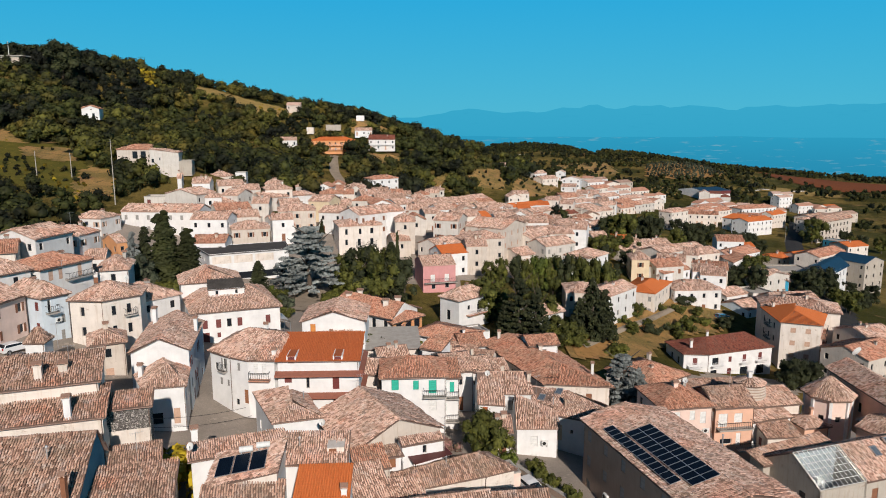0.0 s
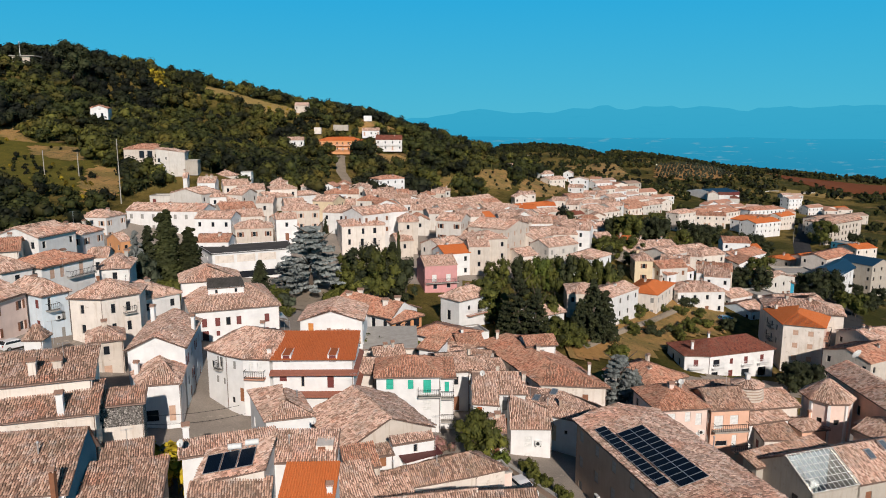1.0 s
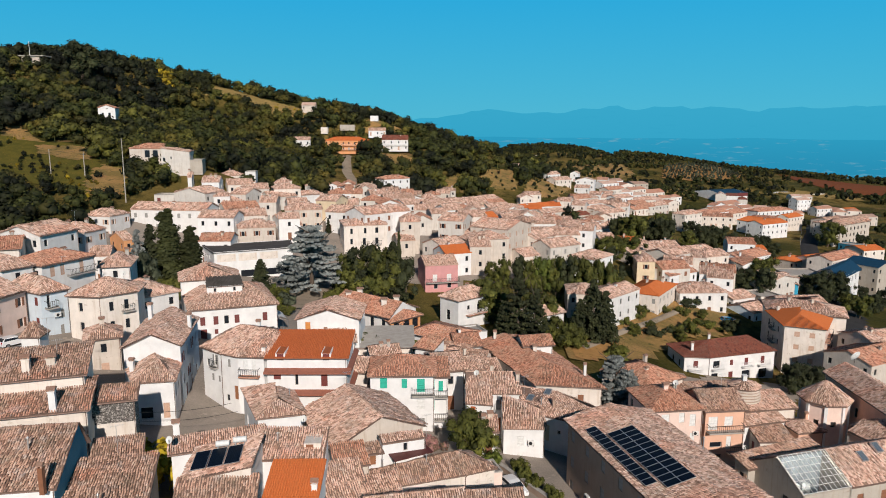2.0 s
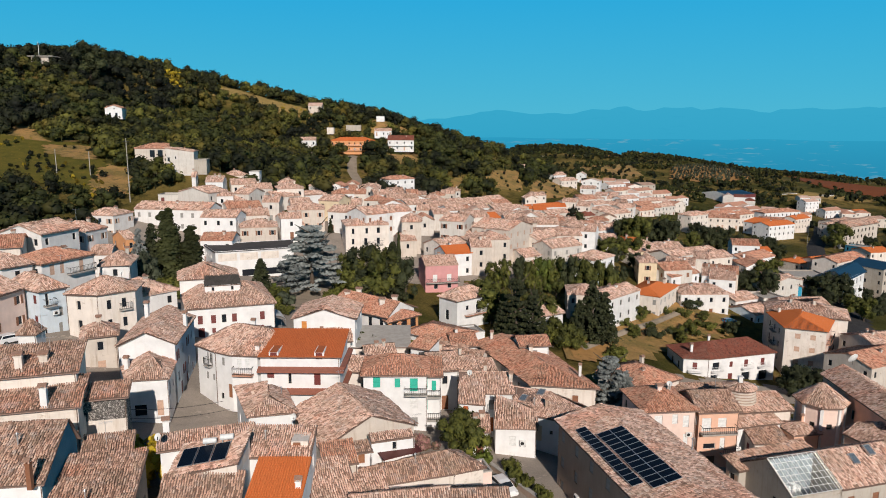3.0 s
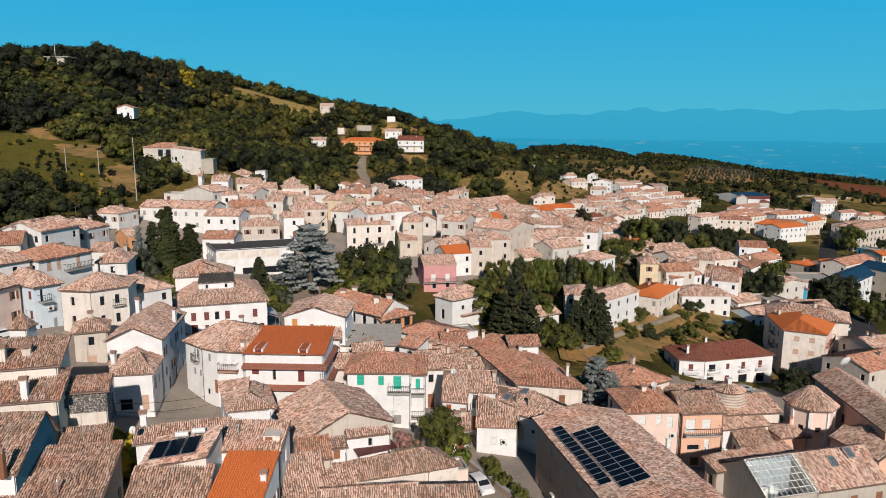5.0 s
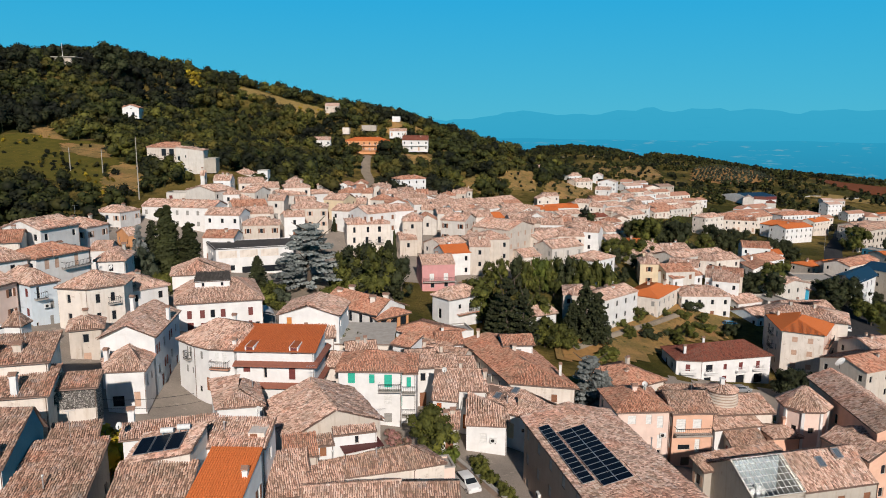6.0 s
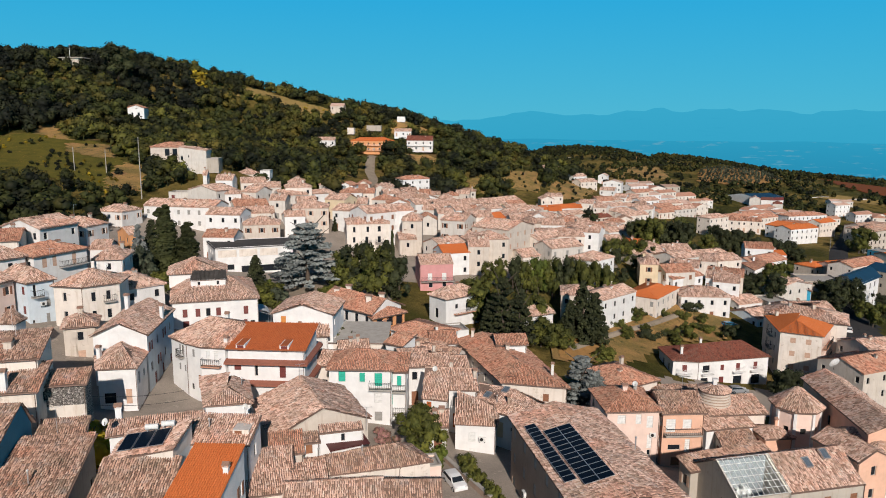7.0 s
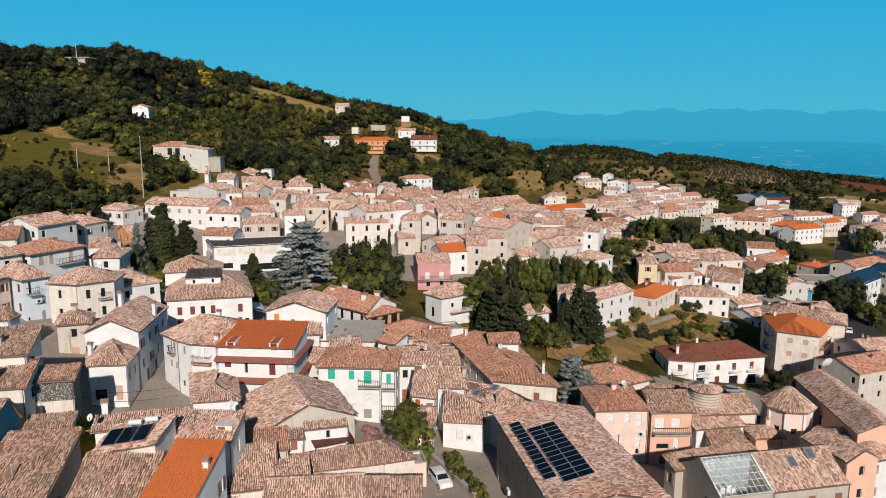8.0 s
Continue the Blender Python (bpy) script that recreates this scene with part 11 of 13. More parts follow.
house(-22.0, 307.8, 11.0, 5.4, 6.6, 11, 7.0, "gable", 1.7, CLEAN, TILE_RED, "bright white painted two-storey house with gabled red clay tile roof", front=lattice(5.4, 7.0, 2, 1, style="pane"), left=lattice(6.6, 7.0, 2, 1, style="pane", ground_floor=""), chimneys=[(2.6, 3.9, 0.7, 1.3, 0.55, CEMENT),])
house(-51.9, 84.9, 13.6, 2.3, 2.3, 6, 7.6, "hip", 1.6, WHITE, TILE_DARK, "small white turret with a crumbling tiled top", front=[(0.8, 5.2, 0.65, 1.0, "win")], over=0.15, name="turret", group="")
AWNING_AT = pose(-3.7, 71.2, 5.35, 0, 0, 31)
RUBBLE_W = 5.1
LANE_A, LANE_TURN, LANE_L = (8.98, 81.71, -1.82), -56.7, 11.1


# ---- trees ----
def leaf_cloud(rng, centres, per, size, flat=0.0):
    """Leaf clusters round centres (x, y, z, r): small bent quads, most of them facing outwards."""
    c = np.repeat(np.array(centres, float), per, axis=0)
    n = len(c)
    d = rng.normal(size=(n, 3))
    d /= np.linalg.norm(d, axis=1)[:, None]
    r = c[:, 3] * rng.uniform(0.55, 1.05, n) ** 0.6
    pos = c[:, :3] + d * r[:, None] * np.array([1, 1, 1 - flat])
    nor = d + rng.normal(scale=0.42, size=(n, 3)) + np.array([0, 0, 0.35])
    nor /= np.linalg.norm(nor, axis=1)[:, None]
    u = np.cross(nor, rng.normal(size=(n, 3)))
    u /= np.linalg.norm(u, axis=1)[:, None]
    w = np.cross(nor, u)
    s = size * rng.uniform(0.6, 1.35, n)[:, None]
    q = np.stack([pos - u * s - w * s * 0.6, pos + u * s * 0.7 - w * s, pos + u * s + w * s * 0.7, pos - u * s * 0.6 + w * s], 1)
    q[:, 1] += nor * s * 0.3
    q[:, 3] += nor * s * 0.25
    return q.reshape(-1, 3)


def quads_mesh(name, v, material, lumps=None):
    """Loose quads, with lumpy twenty-sided boughs (x, y, z, r) behind them where given."""
    me = bpy.data.meshes.new(name)
    n = len(v)
    idx, starts = np.arange(n, dtype=np.int32), np.arange(0, n, 4, dtype=np.int32)
    if lumps is not None and len(lumps):
        c = np.array(lumps, float)
        r2 = np.random.default_rng(len(c))
        wob = r2.uniform(0.78, 1.12, (len(c), 12, 1))
        hv = (c[:, None, :3] + ICO_V[None] * c[:, None, 3:4] * wob * np.array([1, 1, 0.9])).reshape(-1, 3)
        hf = (n + np.arange(len(c), dtype=np.int32)[:, None, None] * 12 + ICO_F[None]).reshape(-1)
        starts = np.concatenate([starts, n + np.arange(0, len(hf), 3, dtype=np.int32)])
        v, idx = np.concatenate([v, hv]), np.concatenate([idx, hf])
    me.vertices.add(len(v))
    me.vertices.foreach_set("co", v.astype(np.float32).ravel())
    me.loops.add(len(idx))
    me.loops.foreach_set("vertex_index", idx.astype(np.int32))
    me.polygons.add(len(starts))
    me.polygons.foreach_set("loop_start", starts.astype(np.int32))
    me.materials.append(material)
    me.update(calc_edges=True)
    me.validate()
    return me


def icosahedron():
    bm = bmesh.new()
    bmesh.ops.create_icosphere(bm, subdivisions=1, radius=1.0)
    v = np.array([tuple(q.co) for q in bm.verts])
    f = np.array([[q.index for q in p.verts] for p in bm.faces], dtype=np.int32)
    bm.free()
    return v, f


ICO_V, ICO_F = icosahedron()


def trunk_build(rng, h, r, limbs):
    b = Build()
    p, at = Vector((0, 0, -0.6)), []
    for k in range(4):
        q = Vector((rng.normal(0, 0.12 * r * 6), rng.normal(0, 0.12 * r * 6), h * (k + 1) / 4))
        b.tube(p, q, r * (1 - 0.2 * k), r * (0.8 - 0.2 * k) + 0.02, 8)
        at.append(q)
        p = q
    for k in range(limbs):
        a = 2 * math.pi * k / limbs + rng.uniform(-0.4, 0.4)
        o = at[1 + k % 3]
        e = o + Vector((math.cos(a) * h * 0.32, math.sin(a) * h * 0.32, h * rng.uniform(0.12, 0.35)))
        b.tube(o, e, r * 0.42, r * 0.12, 6)
    return b


def proto(kind, seed, material):
    """A tree of its kind about 10 m high, far below ground as the pattern for copies: trunk mesh, crown mesh."""
    rng = np.random.default_rng(seed)
    if kind == "broad":
        tr = trunk_build(rng, 6.5, 0.28, 7)
        cs = [(rng.normal(0, 1.7), rng.normal(0, 1.7), rng.uniform(2.0, 8.6), rng.uniform(0.9, 1.7)) for _ in range(30)]
        v = leaf_cloud(rng, cs, 85, 0.19)
    elif kind == "bush":
        tr = trunk_build(rng, 2.2, 0.12, 5)
        cs = [(rng.normal(0, 1.3), rng.normal(0, 1.3), rng.uniform(0.5, 2.6), rng.uniform(0.6, 1.1)) for _ in range(18)]
        v = leaf_cloud(rng, cs, 75, 0.16)
    elif kind == "cypress":
        tr = trunk_build(rng, 8, 0.2, 0)
        cs = [(rng.normal(0, 0.16), rng.normal(0, 0.16), z, 0.12 + 1.3 * max(0.0, (10.2 - z) / 10.2) ** 0.72 * min(1.0, 0.5 + z / 5.0)) for z in np.linspace(0.8, 10.1, 40)]
        v = leaf_cloud(rng, cs, 210, 0.12)
    elif kind == "conifer":
        tr = trunk_build(rng, 9.4, 0.26, 0)
        cs = []
        for z in np.linspace(1.2, 9.8, 16):
            reach = 3.5 * (1 - z / 10.6) ** 0.8 + 0.15
            for k in range(max(3, int(reach * 4))):
                a = rng.uniform(0, 2 * math.pi)
                for g in (0.35, 0.65, 0.95):
                    cs.append((reach * g * math.cos(a), reach * g * math.sin(a), z - 0.5 * g, 0.5))
        v = leaf_cloud(rng, cs, 20, 0.16, 0.6)
    else:  # cedar
        tr = trunk_build(rng, 9.0, 0.32, 6)
        cs = []
        for z in np.linspace(1.3, 9.7, 12):
            reach = 4.4 * (1 - (z / 10.6) ** 1.3) + 0.4
            for k in range(9):
                a = rng.uniform(0, 2 * math.pi)
                for g in (0.3, 0.55, 0.8, 1.0):
                    cs.append((reach * g * math.cos(a), reach * g * math.sin(a), z + 0.25 * g + rng.normal(0, 0.12), 0.55))
        v = leaf_cloud(rng, cs, 26, 0.15, 0.8)
    shrink = {"broad": 0.8, "bush": 0.8, "cypress": 0.62}.get(kind, 0.0)
    return tr.mesh("trunk", BARK), quads_mesh("crown", v, material, [(a, b, c, r * shrink) for a, b, c, r in cs] if shrink else None)


PROTO = {}


def tree(x, y, h, spread, kind="broad", material=None, label="", z=None, name="tree"):
    """A tree of height h; spread widens its crown."""
    SEED[0] += 1
    material = material or LEAF
    key = (kind, SEED[0] % 3, material.name)
    if key not in PROTO:
        PROTO[key] = proto(kind, SEED[0], material)
    g = ground(x, y) if z is None else z
    full = 3.2 if kind == "bush" else 10.0
    root = thing(name, pose(x, y, g, 0, 0, random.uniform(0, 360)), label or "leafy green tree between the houses", "bush" if kind == "bush" else "tree", "trees of the town")
    s = Matrix.Diagonal((spread * h / full, spread * h / full, h / full, 1))
    part("trunk", PROTO[key][0], root, s)
    part("crown", PROTO[key][1], root, s)
    return root


def woods(name, places, label, material, seed, per=46, size=0.62):
    """Many trees too far off to count: crowns of leaf clusters on short trunks, in one mesh."""
    rng = np.random.default_rng(seed)
    out, lumps = [], []
    for x, y, h, r in places:
        g = ground(x, y)
        k = 5 if per > 60 else 3
        cs = [(x + rng.normal(0, r * 0.42), y + rng.normal(0, r * 0.42), g + h * rng.uniform(0.3, 0.72), r * rng.uniform(0.4, 0.7)) for _ in range(k - 1)]
        cs.append((x, y, g + h * 0.72, r * 0.62))
        out.append(leaf_cloud(rng, cs, per // k, size * (0.7 + r / 8), 0.15))
        lumps += [(a, b, c - 0.1 * e, e * 0.8) for a, b, c, e in cs]
        b = np.array([(x - 0.2, y, g - 0.5), (x + 0.2, y, g - 0.5), (x + 0.15, y, g + h * 0.6), (x - 0.15, y, g + h * 0.6)])
        out.append(b)
    ob = new(name, quads_mesh(name, np.concatenate(out), material, lumps))
    return tagged(ob, label, "woods", kind="stuff")


rng = np.random.default_rng(11)


def scatter(n, x0, x1, y0, y1, keep, hmin, hmax, gap):
    """Random places with at least a gap between them."""
    out, cells = [], {}
    for _ in range(n):
        x, y = rng.uniform(x0, x1), rng.uniform(y0, y1)
        if not keep(x, y):
            continue
        c = (int(x // gap), int(y // gap))
        if any(math.hypot(x - q[0], y - q[1]) < gap for i in (-1, 0, 1) for j in (-1, 0, 1) for q in cells.get((c[0] + i, c[1] + j), ())):
            continue
        h = rng.uniform(hmin, hmax)
        cells.setdefault(c, []).append((x, y))
        h *= 1.0 + 0.35 * noise.noise((x * 0.05, y * 0.05, 17))
        out.append((x, y, h, h * rng.uniform(0.42, 0.62)))
    return out


GROVE = [(196, 672), (225, 765), (254, 785), (305, 820), (288, 704), (236, 655)]
CLEAR = [BROOM_HIGH, GRASS_SLOPE, OCHRE_PATCH, STRAW, DRY_TOP, DRY_MID, MEADOW, MEADOW_LOW, MEADOW_LEFT, [(-38, 255), (-50, 255), (-57, 300), (-60, 350), (-68, 400), (-70, 425), (-50, 425), (-52, 380), (-42, 330), (-40, 300)]]


def wooded(x, y):
    if any(in_ring(x, y, c) for c in CLEAR) or any(-3 < x - a < 13 and (-5 if b < 330 else -3) < y - b < 11 for a, b in SITES if b > 225):
        return False
    edge = 232 + 0.55 * (x + 60) if x > -60 else 232 + 0.25 * (x + 60)
    if y < edge + 30 * noise.noise((x * 0.03, y * 0.03, 0)):
        return False
    if x > 20 and noise.noise((x * 0.02, y * 0.02, 4)) < 0.05:
        return False
    return noise.noise((x * 0.025, y * 0.025, 9)) > -0.42


hill = scatter(16000, -330, 60, 190, 560, wooded, 4.0, 9.5, 4.6)
kinds = [[], [], []]
for q in hill:
    pine = noise.noise((q[0] * 0.018, q[1] * 0.018, 21)) + (0.25 if q[0] < -170 else -0.1)
    pale = noise.noise((q[0] * 0.03, q[1] * 0.03, 33)) + rng.normal(0, 0.15)
    kinds[1 if pine > 0.22 else 2 if pale > 0.02 else 0].append(q)
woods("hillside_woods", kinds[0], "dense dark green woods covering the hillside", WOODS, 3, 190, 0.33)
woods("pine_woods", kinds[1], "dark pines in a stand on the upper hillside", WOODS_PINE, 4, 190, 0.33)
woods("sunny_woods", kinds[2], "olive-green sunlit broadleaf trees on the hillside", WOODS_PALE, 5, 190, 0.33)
shrubs = scatter(1500, -190, -70, 175, 260, lambda x, y: in_ring(x, y, GRASS_SLOPE) and noise.noise((x * 0.06, y * 0.06, 1)) > 0.16, 1.0, 2.6, 3.0)
woods("hillside_scrub", shrubs, "scattered scrub on the grassy clearing", WOODS, 8, 40, 0.3)
broom = scatter(1500, -210, -60, 180, 500, lambda x, y: (in_ring(x, y, GRASS_SLOPE) or in_ring(x, y, STRAW)) and noise.noise((x * 0.05, y * 0.05, 7)) > 0.14, 1.0, 2.2, 2.2) + scatter(900, -210, -165, 425, 480, lambda x, y: in_ring(x, y, BROOM_HIGH), 2.5, 5.0, 2.4)
woods("yellow_broom", broom, "yellow flowering broom on the hillside", LEAF_YELLOW, 9, 30, 0.25)
meadow_shrubs = scatter(500, -10, 80, 350, 480, lambda x, y: in_ring(x, y, MEADOW) or in_ring(x, y, MEADOW_LOW), 1.0, 2.6, 5.0)
woods("meadow_shrubs", meadow_shrubs, "low shrubs dotted over the dry meadow", WOODS, 31, 50, 0.3)
foot = scatter(1500, -190, -60, 150, 260, lambda x, y: (in_ring(x, y, FOOT_TREES) or in_ring(x, y, FOOT_COPSE)) and not any(-6 < x - a < 13 and -7 < y - b < 13 for a, b in SITES), 3.5, 7.0, 3.8)
woods("trees_at_the_hill_foot", foot, "dark trees between the hillside and the houses", WOODS, 14, 150, 0.28)
def plateau_keep(x, y):
    if in_ring(x, y, GROVE) or in_ring(x, y, RED_SOIL) or any(abs(x - a) < 14 and abs(y - b) < 14 for a, b in SITES if b > 400):
        return False
    if y > 760 and 30 < x < 190:
        return True
    return noise.noise((x * 0.014, y * 0.02, 2)) + 0.6 * noise.noise((x * 0.05, y * 0.06, 12)) > (-0.1 if y > 760 else 0.04)


plateau = scatter(11000, -40, 520, 420, 1000, plateau_keep, 2.2, 6.0, 4.4)
woods("plateau_trees", plateau, "scattered trees and groves on the plateau", WOODS, 5, 25, 0.9)
belt = scatter(1500, -210, -92, 140, 196, lambda x, y: y < 178 - 0.12 * (x + 100) and not any(-6 < x - a < 12 and -6 < y - b < 14 for a, b in SITES), 4, 8, 4.2)
woods("trees_behind_the_houses", belt, "dark trees along the edge of the town", WOODS, 12, 80, 0.4)
olives = []
for i in range(26):
    for j in range(44):
        gx, gy = 190 + 7.5 * i - 1.6 * j, 640 + 5.2 * j + 2.0 * i
        if in_ring(gx, gy, GROVE) and rng.uniform() < 0.9:
            olives.append((gx + rng.normal(0, 0.4), gy + rng.normal(0, 0.4), 3.4, 1.7))
woods("olive_grove", olives, "rows of olive trees on the far slope", LEAF_OLIVE, 21, 25, 0.5)
edge = scatter(700, 330, 560, 300, 900, lambda x, y: noise.noise((x * 0.015, y * 0.015, 5)) > 0.05 and not in_ring(x, y, RED_SOIL), 4, 7, 7.0)
woods("roadside_trees", edge, "scattered trees and hedges beyond the town", WOODS, 23, 30, 0.6)


# ---- single trees ----
tree(-56.3, 141.0, 16.6, 1.5, "cypress", LEAF_CYPRESS, "tall dark columnar cypress in a garden")
tree(-52.6, 143.0, 13.6, 1.65, "cypress", LEAF_CYPRESS, "tall dark columnar cypress in a garden")
tree(-65.1, 146.0, 11.0, 0.62, "conifer", LEAF_BLUE, "grey-green conifer beside the cypresses")
tree(-64.2, 150.0, 12.1, 0.70, "conifer", LEAF_DARK, "dark conifer behind the cypresses")
tree(-58.2, 134.0, 8.8, 0.80, "broad", LEAF_OLIVE, "slim grey-green tree beside a wall")
tree(-52.9, 132.0, 4.2, 1.20, "bush", LEAF, "round clipped shrub by the street")
tree(-30.3, 158.0, 15.1, 1.30, "cedar", LEAF_BLUE, "large blue-grey cedar in the walled garden")
tree(-20.4, 157.0, 10.7, 0.90, "broad", LEAF, "dark green tree in the walled garden")
tree(-17.3, 157.0, 13.6, 0.80, "broad", LEAF_DARK, "dark green tree in the walled garden")
tree(-14.1, 157.0, 13.0, 0.80, "broad", LEAF, "dark green tree in the walled garden")
tree(-11.1, 157.0, 14.2, 0.70, "conifer", LEAF_DARK, "dark green tree in the walled garden")
tree(-9.8, 157.0, 16.1, 0.35, "cypress", LEAF_CYPRESS, "dark green tree in the walled garden")
tree(-8.5, 157.0, 11.2, 0.80, "broad", LEAF_DARK, "dark green tree in the walled garden")
tree(-15.7, 157.0, 9.4, 0.90, "broad", LEAF, "dark green tree in the walled garden")
tree(-22.4, 157.0, 7.1, 0.90, "broad", LEAF, "dark green tree in the walled garden")
tree(-11.8, 157.0, 8.9, 0.90, "broad", LEAF_DARK, "dark green tree in the walled garden")
tree(-39.2, 148.0, 8.8, 0.90, "conifer", LEAF_DARK, "small dark conifer below the long flat building")
tree(-38.1, 151.0, 2.6, 1.00, "bush", LEAF_BRIGHT, "bright green shrub in the garden")
tree(-35.6, 155.0, 3.6, 0.7, "cypress", LEAF_BRIGHT, "clipped green cone in the walled garden")
tree(-33.6, 144.0, 3.0, 1.0, "bush", LEAF_OLIVE, "dry tufted shrub beside the garden path")
for bx, by, bh in ((-25.2, 150.5, 2.0), (-24.2, 153.5, 2.2), (-23.6, 156.5, 2.2), (-22.8, 159.5, 2.2), (-35.0, 149.0, 2.4), (-36.6, 146.0, 2.8), (-34.2, 139.5, 2.4), (-37.0, 142.5, 2.6), (-31.6, 137.0, 1.8)):
    tree(bx, by, bh, 1.15, "bush", LEAF, "dark green garden hedge by the gravel path")
tree(5.5, 83.0, 6.6, 1.00, "broad", LEAF, "fresh green round tree in a small yard")
tree(6.1, 82.0, 6.1, 0.90, "broad", LEAF, "fresh green round tree in a small yard")
tree(7.6, 80.0, 2.6, 0.90, "bush", LEAF_BRIGHT, "climbing shrub beside a lane")
tree(11.3, 80.4, 1.2, 0.75, "bush", LEAF, "dense green hedge along the lane wall")
tree(12.4, 78.3, 1.8, 0.75, "bush", LEAF, "dense green hedge along the lane wall")
tree(13.5, 76.6, 1.6, 0.75, "bush", LEAF, "dense green hedge along the lane wall")
tree(14.6, 74.9, 1.6, 0.75, "bush", LEAF, "dense green hedge along the lane wall")
tree(15.6, 73.2, 1.7, 0.75, "bush", LEAF, "dense green hedge along the lane wall")
tree(0.9, 84.0, 1.9, 1.00, "bush", LEAF_PINK, "pink flowering oleander at a house corner")
tree(-6.4, 115.0, 5.2, 1.30, "bush", LEAF, "dark round tree top between roofs")
tree(-10.7, 113.0, 4.8, 1.00, "bush", LEAF, "small shrub on a terrace")
tree(11.8, 172.0, 7.0, 0.62, "broad", LEAF, "dark green tree in the gardens below the old town")
tree(15.0, 172.0, 8.4, 0.62, "broad", LEAF, "dark green tree in the gardens below the old town")
tree(18.5, 172.0, 9.4, 0.62, "broad", LEAF_DARK, "dark green tree in the gardens below the old town")
tree(21.8, 172.0, 8.7, 0.62, "broad", LEAF, "dark green tree in the gardens below the old town")
tree(24.8, 172.0, 10.9, 0.62, "broad", LEAF_BRIGHT, "dark green tree in the gardens below the old town")
tree(28.4, 172.0, 10.6, 0.62, "broad", LEAF, "dark green tree in the gardens below the old town")
tree(31.9, 172.0, 12.2, 0.62, "broad", LEAF_DARK, "dark green tree in the gardens below the old town")
tree(34.7, 172.0, 11.8, 0.62, "broad", LEAF, "dark green tree in the gardens below the old town")
tree(37.5, 172.0, 10.2, 0.62, "broad", LEAF, "dark green tree in the gardens below the old town")
tree(24.3, 172.0, 6.2, 0.62, "broad", LEAF, "dark green tree in the gardens below the old town")
tree(29.2, 172.0, 6.4, 0.62, "broad", LEAF_DARK, "dark green tree in the gardens below the old town")
tree(40.3, 172.0, 12.2, 0.62, "broad", LEAF, "dark green tree in the gardens below the old town")
tree(16.0, 138.0, 13.9, 0.72, "cedar", LEAF_DARK, "great dark cedar rising above the roofs")
tree(19.3, 138.0, 12.4, 0.62, "cedar", LEAF_DARK, "great dark cedar rising above the roofs")
tree(13.3, 138.0, 9.0, 0.55, "cedar", LEAF_DARK, "great dark cedar rising above the roofs")
tree(11.6, 150.0, 8.4, 1.00, "broad", LEAF, "dark green tree in the gardens below the old town")
tree(10.3, 150.0, 10.4, 1.00, "broad", LEAF, "dark green tree in the gardens below the old town")
tree(21.7, 150.0, 9.2, 1.00, "broad", LEAF, "dark green tree in the gardens below the old town")
tree(33.7, 150.0, 14.1, 0.85, "conifer", LEAF_DARK, "broad black-green conifer in a garden")
tree(30.7, 150.0, 9.0, 0.90, "conifer", LEAF_DARK, "broad black-green conifer in a garden")
tree(36.2, 150.0, 12.0, 0.80, "conifer", LEAF_DARK, "broad black-green conifer in a garden")
tree(27.1, 142.0, 6.1, 1.00, "broad", LEAF, "dark green tree in the gardens below the old town")
tree(24.2, 142.0, 6.8, 1.00, "broad", LEAF, "dark green tree in the gardens below the old town")
tree(22.5, 142.0, 4.6, 1.00, "broad", LEAF, "dark green tree in the gardens below the old town")
tree(28.9, 142.0, 5.3, 1.00, "broad", LEAF, "dark green tree in the gardens below the old town")
tree(25.5, 142.0, 2.1, 1.00, "broad", LEAF, "dark green tree in the gardens below the old town")
tree(28.3, 104.0, 10.3, 0.90, "cedar", LEAF_BLUE, "grey-blue cedar between two houses")
tree(30.2, 103.0, 8.7, 0.80, "cedar", LEAF_BLUE, "grey-blue cedar between two houses")
tree(72.0, 138.0, 7.3, 1.00, "broad", LEAF_DARK, "dark leafy tree beside the white house")
tree(74.8, 138.0, 7.3, 1.00, "broad", LEAF_DARK, "dark leafy tree beside the white house")
tree(77.0, 138.0, 7.2, 1.00, "broad", LEAF_DARK, "dark leafy tree beside the white house")
tree(73.2, 138.0, 5.7, 1.00, "broad", LEAF_DARK, "dark leafy tree beside the white house")
tree(12.1, 80.5, 1.6, 1.00, "bush", LEAF, "dense green shrubs beside the lane")
tree(43.9, 163.2, 1.9, 1.20, "bush", LEAF, "shrub on the dry terraced slope")
tree(45.1, 157.8, 2.2, 1.20, "bush", LEAF, "shrub on the dry terraced slope")
tree(50.5, 172.4, 1.5, 1.20, "bush", LEAF, "shrub on the dry terraced slope")
tree(50.0, 159.7, 2.5, 1.20, "bush", LEAF_DARK, "shrub on the dry terraced slope")
tree(56.4, 176.6, 1.8, 1.20, "bush", LEAF, "shrub on the dry terraced slope")
tree(55.6, 163.9, 1.9, 1.20, "bush", LEAF, "shrub on the dry terraced slope")
tree(61.5, 177.1, 2.0, 1.20, "bush", LEAF, "shrub on the dry terraced slope")
tree(65.6, 182.9, 2.9, 1.20, "bush", LEAF_DARK, "shrub on the dry terraced slope")
tree(65.0, 172.3, 1.7, 1.20, "bush", LEAF, "shrub on the dry terraced slope")
tree(67.1, 171.4, 2.0, 1.20, "bush", LEAF, "shrub on the dry terraced slope")
tree(69.1, 170.0, 1.4, 1.20, "bush", LEAF, "shrub on the dry terraced slope")
tree(72.3, 172.6, 2.8, 1.20, "bush", LEAF_DARK, "shrub on the dry terraced slope")
tree(29.9, 144.6, 1.8, 1.20, "bush", LEAF, "shrub on the dry terraced slope")
